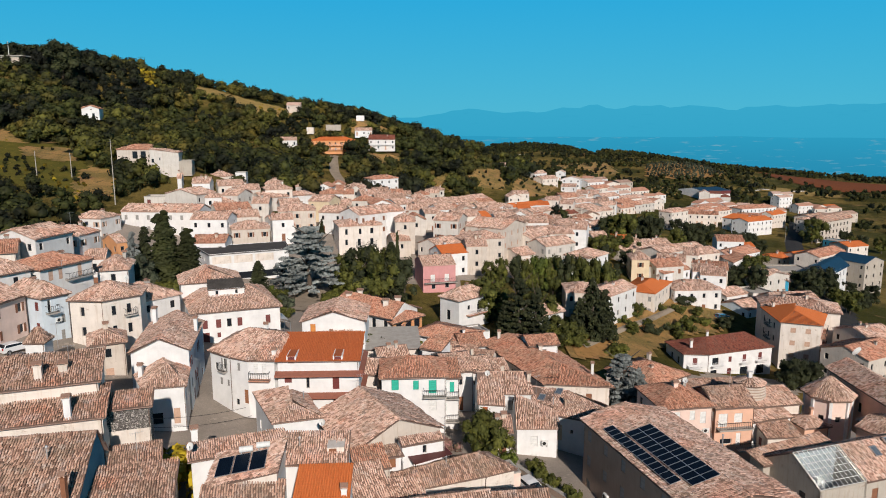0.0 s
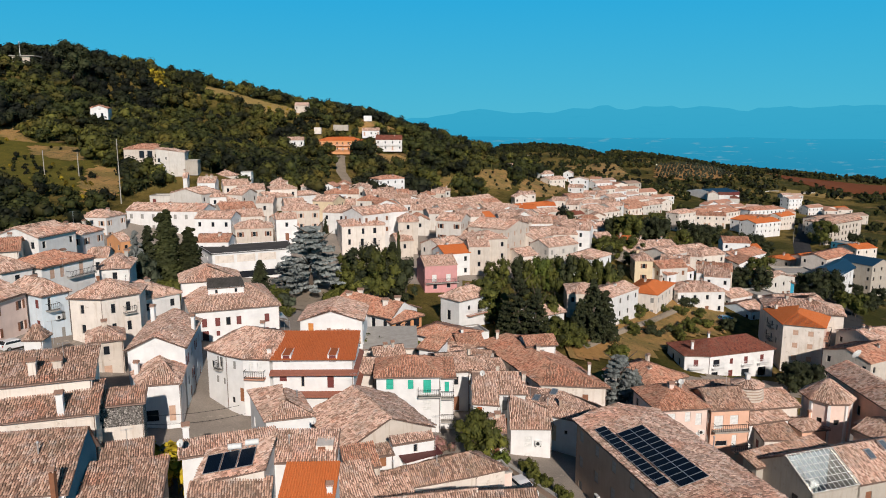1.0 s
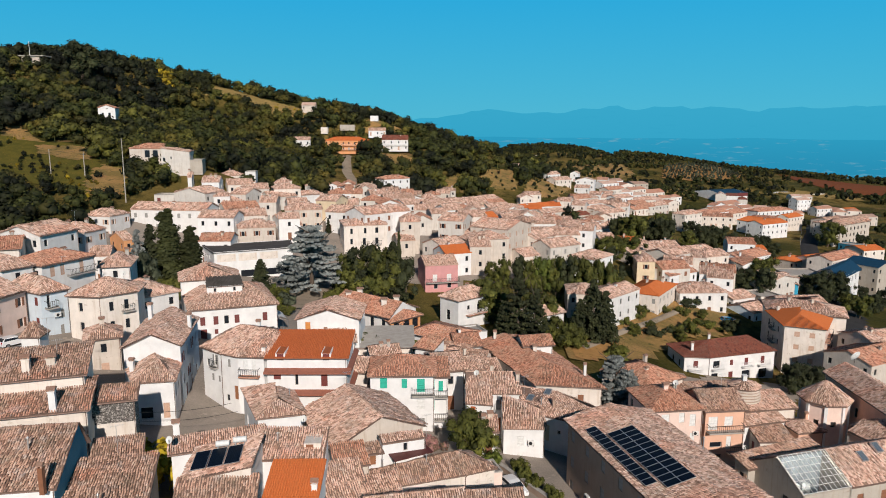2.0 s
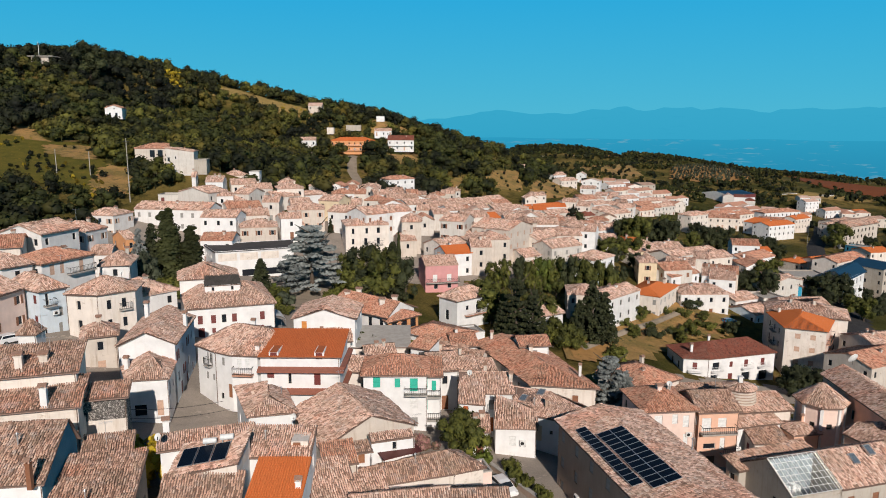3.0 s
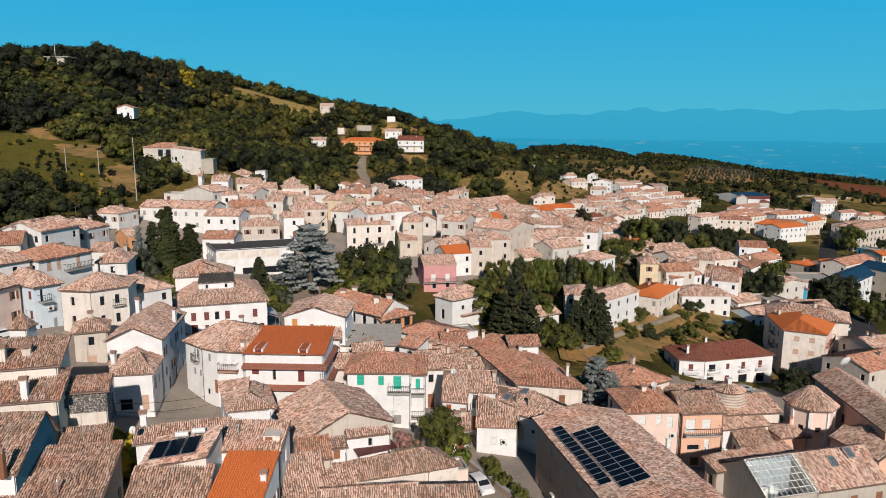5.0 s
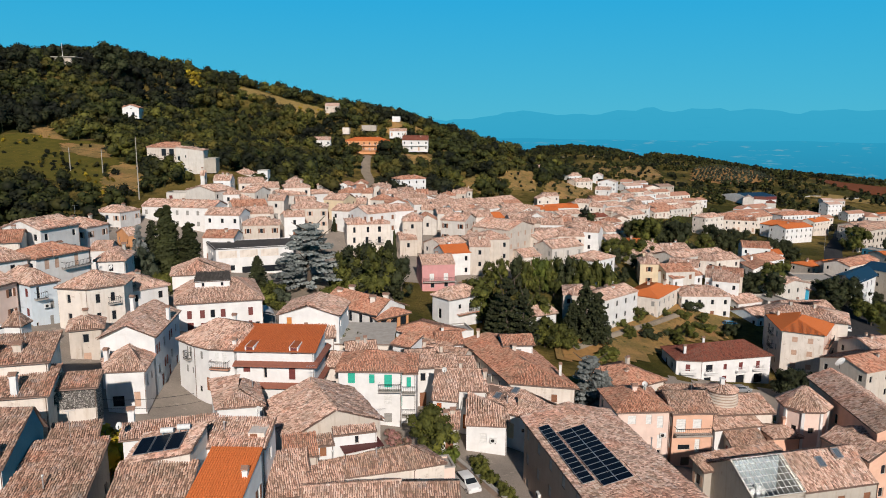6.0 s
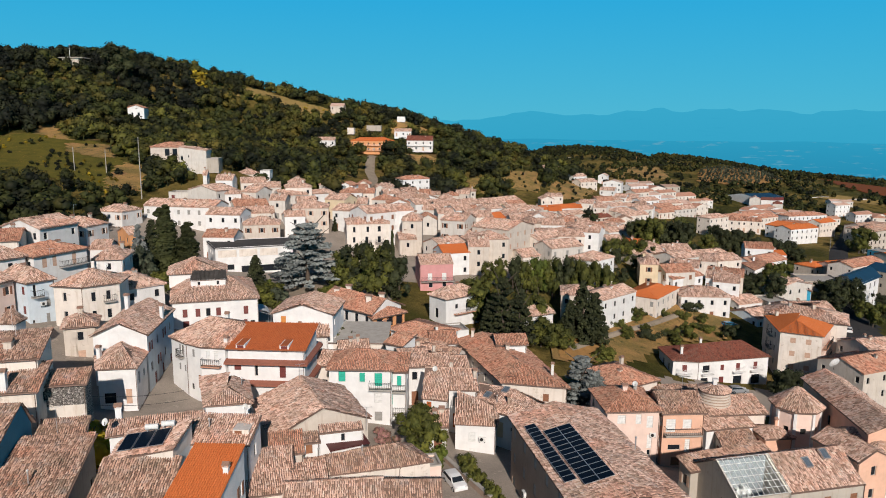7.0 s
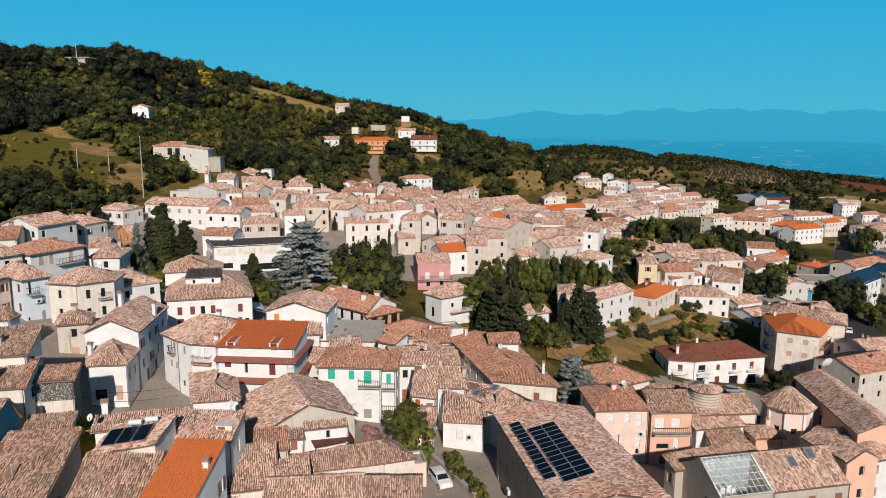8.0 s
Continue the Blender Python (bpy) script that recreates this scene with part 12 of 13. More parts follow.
tree(33.1, 151.6, 2.3, 1.20, "bush", LEAF_DARK, "shrub on the dry terraced slope")
tree(36.1, 155.9, 2.6, 1.20, "bush", LEAF_DARK, "shrub on the dry terraced slope")
tree(39.0, 159.0, 2.0, 1.20, "bush", LEAF_DARK, "shrub on the dry terraced slope")
tree(38.2, 142.1, 2.9, 1.20, "bush", LEAF, "shrub on the dry terraced slope")
tree(60.4, 164.4, 4.7, 1.10, "broad", LEAF, "shrub on the dry terraced slope")
tree(66.7, 176.2, 3.2, 1.10, "broad", LEAF, "shrub on the dry terraced slope")
tree(56.4, 159.6, 3.3, 1.10, "broad", LEAF, "shrub on the dry terraced slope")
tree(48.3, 168.0, 4.1, 1.10, "broad", LEAF, "shrub on the dry terraced slope")
tree(44.4, 156.9, 3.3, 1.10, "broad", LEAF, "shrub on the dry terraced slope")
tree(49.8, 162.5, 2.7, 1.10, "broad", LEAF, "shrub on the dry terraced slope")
tree(69.1, 294.0, 11.7, 0.90, "broad", LEAF_DARK, "dark tree of the grove between the houses")
tree(72.4, 292.0, 12.1, 0.90, "broad", LEAF, "dark tree of the grove between the houses")
tree(75.0, 287.0, 14.1, 0.90, "broad", LEAF, "dark tree of the grove between the houses")
tree(80.1, 293.0, 13.3, 0.90, "broad", LEAF_DARK, "dark tree of the grove between the houses")
tree(84.4, 295.0, 13.6, 0.90, "broad", LEAF_DARK, "dark tree of the grove between the houses")
tree(88.9, 298.0, 16.3, 0.90, "broad", LEAF, "dark tree of the grove between the houses")
tree(90.5, 290.0, 15.1, 0.90, "broad", LEAF_DARK, "dark tree of the grove between the houses")
tree(46.3, 221.0, 4.6, 1.00, "broad", LEAF, "dark tree of the grove between the houses")
tree(48.6, 220.0, 4.5, 1.00, "broad", LEAF, "dark tree of the grove between the houses")
tree(49.7, 213.0, 7.1, 1.00, "broad", LEAF, "dark tree of the grove between the houses")
tree(52.7, 216.0, 7.5, 1.00, "broad", LEAF, "dark tree of the grove between the houses")
tree(55.0, 215.0, 7.2, 1.00, "broad", LEAF, "dark tree of the grove between the houses")
tree(57.1, 214.0, 8.7, 1.00, "broad", LEAF, "dark tree of the grove between the houses")
tree(101.8, 297.0, 10.8, 0.90, "broad", LEAF, "dark tree of the grove between the houses")
tree(112.7, 315.0, 13.4, 0.90, "broad", LEAF_DARK, "dark tree of the grove between the houses")
tree(117.9, 315.0, 12.0, 0.90, "broad", LEAF_DARK, "dark tree of the grove between the houses")
tree(120.4, 316.0, 9.5, 0.90, "broad", LEAF, "dark tree of the grove between the houses")
tree(136.8, 315.0, 9.3, 0.90, "broad", LEAF_DARK, "dark tree of the grove between the houses")
tree(125.6, 310.0, 10.9, 0.90, "broad", LEAF_DARK, "dark tree of the grove between the houses")
tree(131.4, 303.0, 11.5, 0.90, "broad", LEAF_DARK, "dark tree of the grove between the houses")
tree(141.4, 318.0, 9.5, 0.90, "broad", LEAF_DARK, "dark tree of the grove between the houses")
tree(101.3, 220.0, 10.1, 1.00, "broad", LEAF, "leafy tree in the gardens on the town's edge")
tree(115.5, 212.0, 10.0, 1.00, "broad", LEAF_DARK, "leafy tree in the gardens on the town's edge")
tree(121.2, 215.0, 10.1, 1.00, "broad", LEAF_DARK, "leafy tree in the gardens on the town's edge")
tree(86.6, 208.0, 6.5, 1.00, "broad", LEAF_DARK, "leafy tree in the gardens on the town's edge")
tree(90.2, 209.0, 7.8, 1.00, "broad", LEAF_DARK, "leafy tree in the gardens on the town's edge")
tree(94.4, 211.0, 7.2, 1.00, "broad", LEAF, "leafy tree in the gardens on the town's edge")
tree(95.2, 205.0, 9.4, 1.00, "broad", LEAF_DARK, "leafy tree in the gardens on the town's edge")
tree(106.5, 202.0, 3.1, 1.00, "broad", LEAF, "leafy tree in the gardens on the town's edge")
tree(119.7, 205.0, 5.6, 1.00, "broad", LEAF, "leafy tree in the gardens on the town's edge")
tree(118.5, 196.0, 7.5, 1.00, "broad", LEAF, "leafy tree in the gardens on the town's edge")
tree(127.4, 205.0, 6.4, 1.00, "broad", LEAF_DARK, "leafy tree in the gardens on the town's edge")
tree(184.6, 331.0, 6.0, 1.00, "broad", LEAF_DARK, "leafy tree in the gardens on the town's edge")
tree(192.1, 336.0, 6.0, 1.00, "broad", LEAF_DARK, "leafy tree in the gardens on the town's edge")
tree(203.4, 348.0, 8.0, 1.00, "broad", LEAF_DARK, "leafy tree in the gardens on the town's edge")
tree(202.7, 340.0, 7.0, 1.00, "broad", LEAF, "leafy tree in the gardens on the town's edge")
tree(206.0, 336.0, 8.2, 1.00, "broad", LEAF_DARK, "leafy tree in the gardens on the town's edge")
tree(213.8, 333.0, 9.0, 1.00, "broad", LEAF, "leafy tree in the gardens on the town's edge")
tree(150.6, 335.0, 7.5, 1.00, "broad", LEAF_DARK, "leafy tree in the gardens on the town's edge")
tree(148.5, 328.0, 8.5, 1.00, "broad", LEAF_DARK, "leafy tree in the gardens on the town's edge")
tree(148.4, 320.0, 6.5, 1.00, "broad", LEAF, "leafy tree in the gardens on the town's edge")
tree(188.5, 350.0, 13.6, 1.00, "broad", LEAF, "leafy tree in the gardens on the town's edge")
for tx, ty, th in ((147, 344, 6.5), (137, 351, 8.5), (131, 354, 8.0), (90, 330, 9.0), (83, 329, 8.5), (105, 341, 10.0), (97, 337, 9.0), (123, 361, 8.0), (123, 335, 7.0), (49, 207, 5.5), (116, 222, 6.5), (131, 217, 6.0),
                   (143, 310, 8.0), (136, 313, 7.0), (122, 212, 7.0), (55, 205, 6.0), (44, 198, 5.5), (49, 192, 5.0), (89, 218, 5.0), (203, 346, 8.0), (248, 422, 8.0), (127, 226, 6.0), (112, 204, 6.0), (134, 211, 7.0)):
    tree(tx, ty, th, 1.0, "broad", LEAF_DARK, "dark leafy tree on the town's edge")
tree(212.1, 470.0, 10.3, 0.80, "conifer", LEAF_DARK, "row of dark conifers by the road")
tree(216.7, 468.0, 8.8, 0.80, "conifer", LEAF_DARK, "row of dark conifers by the road")
tree(221.0, 472.0, 9.5, 0.80, "conifer", LEAF_DARK, "row of dark conifers by the road")
tree(-69.9, 466.0, 9.6, 1.20, "broad", LEAF_DARK, "lone dark tree on the ridge")
tree(-53.6, 460.0, 6.7, 1.20, "broad", LEAF_DARK, "lone dark tree on the ridge")
tree(-211.2, 400.0, 21.9, 1.20, "broad", LEAF_DARK, "round tree on the hilltop")
tree(-28.2, 69.4, 5.2, 1.1, "bush", LEAF_YELLOW, "bush full of yellow blossom in a courtyard")
tree(-47.2, 200.0, 4.5, 1.00, "broad", LEAF, "small tree beside a house")
tree(-35.3, 205.0, 4.8, 0.60, "conifer", LEAF_DARK, "dark conifer beside the stone house")


# ---- roof details of single houses ----
def dormer(root, u, v, z, w, h, run):
    """A small dormer: white cheeks, red window, tiled top between white strips that runs back into the roof."""
    b = Build()
    b.v = [(x, y, k) for x in (u, u + w) for y, k in ((v, z), (v + run, z), (v + run, z + h + 0.05), (v, z + h))]
    b.f = [(0, 3, 2, 1), (4, 5, 6, 7), (0, 4, 7, 3), (3, 7, 6, 2), (2, 6, 5, 1), (1, 5, 4, 0)]
    ob = part("dormer", b.mesh("dormer", CLEAN), root)
    b = Build()
    b.v = [(x, y, k) for x in (u + 0.14, u + w - 0.14) for y, k in ((v - 0.12, z + h - 0.02), (v + run, z + h + 0.03), (v + run, z + h + 0.09), (v - 0.12, z + h + 0.04))]
    b.f = [(0, 3, 2, 1), (4, 5, 6, 7), (0, 4, 7, 3), (3, 7, 6, 2), (2, 6, 5, 1), (1, 5, 4, 0)]
    part("dormer_roof", b.mesh("dormer_roof", TILE_RUST), ob)
    part("shutter", Build().box(u + 0.2, v - 0.04, z + 0.08, u + w - 0.2, v + 0.05, z + h - 0.1).mesh("shutter", SHUT_RED), ob, label="dark red dormer shutter")
    return ob


for du in (1.15, 7.1):
    dormer(rust_house, du, -0.06, 10.3, 1.25, 1.0, 2.9)
for dz in (1.15, 4.1):
    ledge = Build()
    zz = 10.3 - dz
    ledge.quad((-0.3, -0.95, zz - 0.2), (11.0, -0.95, zz - 0.2), (11.0, 0.05, zz + 0.15), (-0.3, 0.05, zz + 0.15))
    ledge.quad((-0.3, -0.95, zz - 0.42), (11.0, -0.95, zz - 0.42), (11.0, -0.95, zz - 0.2), (-0.3, -0.95, zz - 0.2))
    ledge.quad((-0.3, 0.05, zz - 0.42), (11.0, 0.05, zz - 0.42), (11.0, -0.95, zz - 0.42), (-0.3, -0.95, zz - 0.42))
    ledge.quad((11.0, -0.95, zz - 0.42), (11.0, 8.5, zz - 0.42), (11.0, 8.5, zz - 0.2), (11.0, -0.95, zz - 0.2))
    ledge.quad((11.0, -0.95, zz - 0.2), (11.0, 8.5, zz - 0.2), (10.4, 8.5, zz + 0.15), (10.4, 0.05, zz + 0.15))
    part("ledge", ledge.mesh("ledge", plain("ledge_tiles_%d" % int(dz), (0.30, 0.11, 0.07), 0.8)), rust_house, label="projecting tiled ledge along the front")

part("hatch", Build().box(4.4, 1.2, 10.0, 6.0, 3.2, 10.9).mesh("hatch", CREAM), hatch_house, label="cream dormer hatch")
part("hatch_window", Build().box(4.6, 1.14, 10.15, 5.3, 1.2, 10.8).mesh("hatch_window", SHUT_BROWN), hatch_house)


# ---- solar panels ----
def cell_material():
    m, n, l, p = nodes_of("blue_black_solar_cells")
    tc = n.new("ShaderNodeTexCoord")
    br = n.new("ShaderNodeTexBrick")
    br.offset = 0.0
    for key, value in (("Scale", 1.0), ("Mortar Size", 0.006), ("Brick Width", 0.16), ("Row Height", 0.16)):
        br.inputs[key].default_value = value
    br.inputs["Color1"].default_value, br.inputs["Color2"].default_value = (0.003, 0.006, 0.013, 1), (0.002, 0.005, 0.010, 1)
    br.inputs["Mortar"].default_value = (0.015, 0.025, 0.045, 1)
    l.new(tc.outputs["Object"], br.inputs["Vector"])
    l.new(br.outputs["Color"], p.inputs["Base Color"])
    p.inputs["Roughness"].default_value = 0.4
    p.inputs["Specular IOR Level"].default_value = 0.15
    return m


CELLS = cell_material()
ALU = plain("brushed_aluminium", (0.62, 0.62, 0.62), 0.4, 0.8)


def panel_field(name, label, m, cols, rows, w, h, gap=0.03):
    """A field of solar panels lying in the plane of m: x across, y along."""
    root = thing(name, m, label, "solar panels", "solar panels on the roofs")
    cell = Build().box(0.03, 0.03, 0.0, w - 0.03, h - 0.03, 0.045).mesh("panel", CELLS)
    b = Build()
    outer, inner = ((0, 0), (w, 0), (w, h), (0, h)), ((0.035, 0.035), (w - 0.035, 0.035), (w - 0.035, h - 0.035), (0.035, h - 0.035))
    b.v += [(x, y, z) for z in (-0.02, 0.055) for r in (outer, inner) for x, y in r]
    for k in range(4):
        j = (k + 1) % 4
        b.f += [(k, 4 + k, 4 + j, j), (8 + k, 8 + j, 12 + j, 12 + k), (k, j, 8 + j, 8 + k), (4 + k, 12 + k, 12 + j, 4 + j)]
    rim = b.mesh("panel_frame", ALU)
    for i in range(cols):
        for j in range(rows):
            ob = part("panel", cell, root, pose(i * (w + gap), j * (h + gap), 0))
            part("panel_frame", rim, ob)
    return root


def on_slope(origin, yaw, across, along, lift):
    """A frame on the long roof's left slope: x climbs towards its ridge, y runs along it away from the eye."""
    base = pose(*origin, 0, 0, yaw)
    tilt = math.degrees(math.atan2(1.2, 5.25))
    return base @ pose(across, along, across * 1.2 / 5.25 + lift, 0, -tilt, 0)


LONG = (23.2, 58.2, 5.9)
panel_field("solar_array", "single strip of dark blue solar panels on the tiled roof", on_slope(LONG, 16, 0.25, 4.6, 0.36), 1, 13, 1.25, 0.97)
panel_field("solar_array", "double strip of dark blue solar panels on the tiled roof", on_slope(LONG, 16, 1.75, 3.3, 0.36), 2, 12, 1.55, 0.97)
panel_field("solar_collector", "three dark solar collectors side by side on a low roof", pose(-19.33, 56.9, 10.22, 0, 0, 3.9) @ pose(0, 0, 0, 13, -10.3, 0), 3, 1, 1.38, 2.45, 0.13)


# ---- glazed roof and skylights ----
def glazed_roof():
    root = thing("glazed_house", pose(41.1, 70.3, 1.3, 0, 0, 18), "grey rendered house end under a steel and glass roof", "house")
    slope, w, d, low = 2.5 / 4.2, 6.55, 4.1, -2.7
    steel = plain("white_steel_bars", (0.70, 0.71, 0.70), 0.5)
    m, n, l, p = nodes_of("roof_glass")
    p.inputs["Base Color"].default_value = (0.86, 0.93, 0.95, 1)
    p.inputs["Roughness"].default_value, p.inputs["Transmission Weight"].default_value = 0.03, 1.0
    b = Build()
    t = 0.25
    b.box(0, 0, -8.5, w, t, 0.0)
    side = [(0, -8.5), (8.4, -8.5), (8.4, 0.0), (4.2, 2.5), (0, 0.0)]
    for x0, x1 in ((0.0, t), (w - t, w)):
        i = len(b.v)
        b.v += [(x0, y, z) for y, z in side] + [(x1, y, z) for y, z in side]
        b.f += [(i + 4, i + 3, i + 2, i + 1, i), tuple(range(i + 5, i + 10))]
        b.f += [(i + k, i + (k + 1) % 5, i + 5 + (k + 1) % 5, i + 5 + k) for k in range(5)]
    b.box(t, 8.15, -8.5, w - t, 8.4, 0.0)
    part("wall", b.mesh("wall", GREY), root)
    part("partition", Build().box(t, 4.1, low, w - t, 4.3, 2.35).mesh("partition", plain("grey_blue_wash", (0.26, 0.28, 0.29), 0.8, var=0.5)), root)
    part("terrace_floor", Build().box(t, t, low - 0.2, w - t, 4.1, low).mesh("terrace_floor", plain("red_terrace_floor", (0.22, 0.10, 0.07), 0.7)), root)
    back = [[(w, 8.75, -0.2), (-0.3, 8.75, -0.2), (-0.3, 4.2, 2.5), (w, 4.2, 2.5)]]
    part("roof", slab_mesh("roof", back, MORTAR), root)
    part("tiles", tile_mesh("tiles", back, TILE, 0.22, 0.38, 91), root, kind="stuff")
    nx, ny = 10, 6
    for i in range(nx):
        for j in range(ny):
            x0, x1, y0, y1 = w * i / nx + 0.03, w * (i + 1) / nx - 0.03, d * j / ny + 0.03, d * (j + 1) / ny - 0.03
            g = Build()
            c = [(x0, y0), (x1, y0), (x1, y1), (x0, y1)]
            lo = [(x, y, y * slope + 0.14) for x, y in c]
            hi = [(x, y, y * slope + 0.16) for x, y in c]
            g.quad(*hi)
            g.quad(*reversed(lo))
            for k in range(4):
                g.quad(lo[k], lo[(k + 1) % 4], hi[(k + 1) % 4], hi[k])
            ob = part("pane", g.mesh("pane", m), root)
            ob.visible_shadow = False
    for i in range(nx + 1):
        x = w * i / nx
        part("glazing_bar", Build().tube((x, 0, 0.17), (x, d, d * slope + 0.17), 0.03, n=5).mesh("glazing_bar", steel), root)
    for j in range(ny + 1):
        y = d * j / ny
        part("glazing_bar", Build().tube((0, y, y * slope + 0.17), (w, y, y * slope + 0.17), 0.03, n=5).mesh("glazing_bar", steel), root)
    part("side_window", Build().box(-0.03, 1.9, -2.4, 0.02, 2.7, -1.2).mesh("side_window", GLASS), root)
    for cx, cy, hh in ((2.2, 3.2, 1.9), (2.9, 3.1, 2.2), (3.6, 3.2, 1.8), (4.9, 2.4, 0.9), (1.2, 1.6, 0.8)):
        part("cupboard", Build().box(cx, cy, low, cx + 0.55, cy + 0.5, low + hh).mesh("cupboard", SHUT_WHITE), root)
    return root


glazed_roof()


def skylight(x, y, z, yaw, tilt, label):
    root = thing("skylight", pose(x, y, z, tilt, 0, yaw), label, "skylight", "roof windows")
    b = Build()
    w, h, t = 0.9, 1.3, 0.09
    outer, inner = ((0, 0), (w, 0), (w, h), (0, h)), ((t, t), (w - t, t), (w - t, h - t), (t, h - t))
    b.v += [(a, c, q) for q in (-0.1, 0.16) for r in (outer, inner) for a, c in r]
    for k in range(4):
        j = (k + 1) % 4
        b.f += [(k, 4 + k, 4 + j, j), (8 + k, 8 + j, 12 + j, 12 + k), (k, j, 8 + j, 8 + k), (4 + k, 12 + k, 12 + j, 4 + j)]
    part("frame", b.mesh("frame", ALU), root)
    part("pane", Build().box(t, t, 0.06, w - t, h - t, 0.1).mesh("pane", SKYGLASS), root)


SKYGLASS = plain("sky_lit_glass", (0.30, 0.36, 0.40), 0.05, 0.6)
skylight(50.0, 75.3, 2.85, 18, 30.8, "roof window in the tiles beside the glass roof")
skylight(52.4, 76.7, 3.3, 18, 30.8, "roof window in the tiles beside the glass roof")
skylight(13.4, 91.6, 3.1, -27, 16.7, "bluish roof window in old tiles")
skylight(15.9, 92.4, 3.65, -27, 16.7, "bluish roof window in old tiles")


# ---- octagonal church tower and round lantern ----
def octagon():
    root = thing("octagonal_apse", pose(60.3, 103.3, -7.5), "pale pink octagonal church tower with white corner strips", "church tower")
    ring = [(3.3 * math.cos(radians(22.5 + 45 * k)), 3.3 * math.sin(radians(22.5 + 45 * k))) for k in range(8)]
    b = Build()
    for k in range(8):
        p, q = ring[k], ring[(k + 1) % 8]
        low = k in (4, 5, 6)
        wall_face(b, p, q, 0, 7.0, [(0.85, 3.3, 0.8, 0.9)] if low else [], 0.35)
    part("wall", b.mesh("wall", PINK), root)
    dark = plain("dark_opening", (0.02, 0.02, 0.02), 0.9)
    for k in range(8):
        x, y = ring[k]
        part("pilaster", Build().box(-0.22, -0.22, 0, 0.22, 0.22, 7.0).mesh("pilaster", CLEAN), root, pose(x * 0.99, y * 0.99, 0, 0, 0, 22.5 + 45 * k))
        if k in (4, 5, 6):
            p, q = Vector((*ring[k], 0)), Vector((*ring[(k + 1) % 8], 0))
            u = (q - p).normalized()
            n = Vector((u.y, -u.x, 0))
            c = p + u * 1.25 - n * 0.3
            part("window", Build().box(-0.38, -0.02, 3.32, 0.38, 0.02, 4.18).mesh("window", dark), root, Matrix.Translation(c) @ pose(0, 0, 0, 0, 0, math.degrees(math.atan2(u.y, u.x))))
    big = [(x * 1.16, y * 1.16, 6.85) for x, y in ring]
    planes = [[big[k], big[(k + 1) % 8], (0, 0, 9.6)] for k in range(8)]
    part("roof", slab_mesh("roof", planes, MORTAR, 0.18), root)
    part("tiles", tile_mesh("tiles", planes, TILE, 0.25, 0.44, 77), root, kind="stuff")
    c = Build()
    for x, y, z in big:
        ridge_caps(c, (x, y, z), (0, 0, 9.62), 0.13, 0.42)
    part("ridge_tiles", c.mesh("ridge_tiles", TILE), root)
    part("finial", Build().tube((0, 0, 9.5), (0, 0, 10.1), 0.07, 0.03).mesh("finial", IRON), root)


octagon()


def lantern():
    root = thing("tiered_dome", pose(48.8, 105.4, -3.0), "round stepped brick dome with tiled cap", "dome")
    for k in range(8):
        r = 2.7 - 0.05 * k
        part("tier", Build().prism([(r * math.cos(t * math.pi / 14), r * math.sin(t * math.pi / 14)) for t in range(28)], 0.42 * k, 0.42 * k + 0.25).mesh("tier", SAND), root)
        q = r - 0.13
        part("joint", Build().prism([(q * math.cos(t * math.pi / 14), q * math.sin(t * math.pi / 14)) for t in range(28)], 0.42 * k + 0.25, 0.42 * k + 0.42).mesh("joint", BROWNW), root)
    rim = [(2.45 * math.cos(t * math.pi / 8), 2.45 * math.sin(t * math.pi / 8), 3.34) for t in range(16)]
    planes = [[rim[k], rim[(k + 1) % 16], (0, 0, 4.3)] for k in range(16)]
    part("roof", slab_mesh("roof", planes, MORTAR, 0.1), root)
    part("tiles", tile_mesh("tiles", planes, TILE, 0.25, 0.44, 78), root, kind="stuff")
    part("finial", Build().box(-0.3, -0.3, 4.1, 0.3, 0.3, 5.0).box(-0.4, -0.4, 5.0, 0.4, 0.4, 5.12).mesh("finial", WHITE), root)


lantern()


# ---- cars ----
TYRE = plain("black_rubber", (0.02, 0.02, 0.02), 0.85)
CARGLASS = plain("dark_car_glass", (0.02, 0.025, 0.03), 0.06)
LAMP = plain("headlight_glass", (0.7, 0.7, 0.7), 0.1)
REAR = plain("red_tail_light", (0.35, 0.02, 0.02), 0.2)


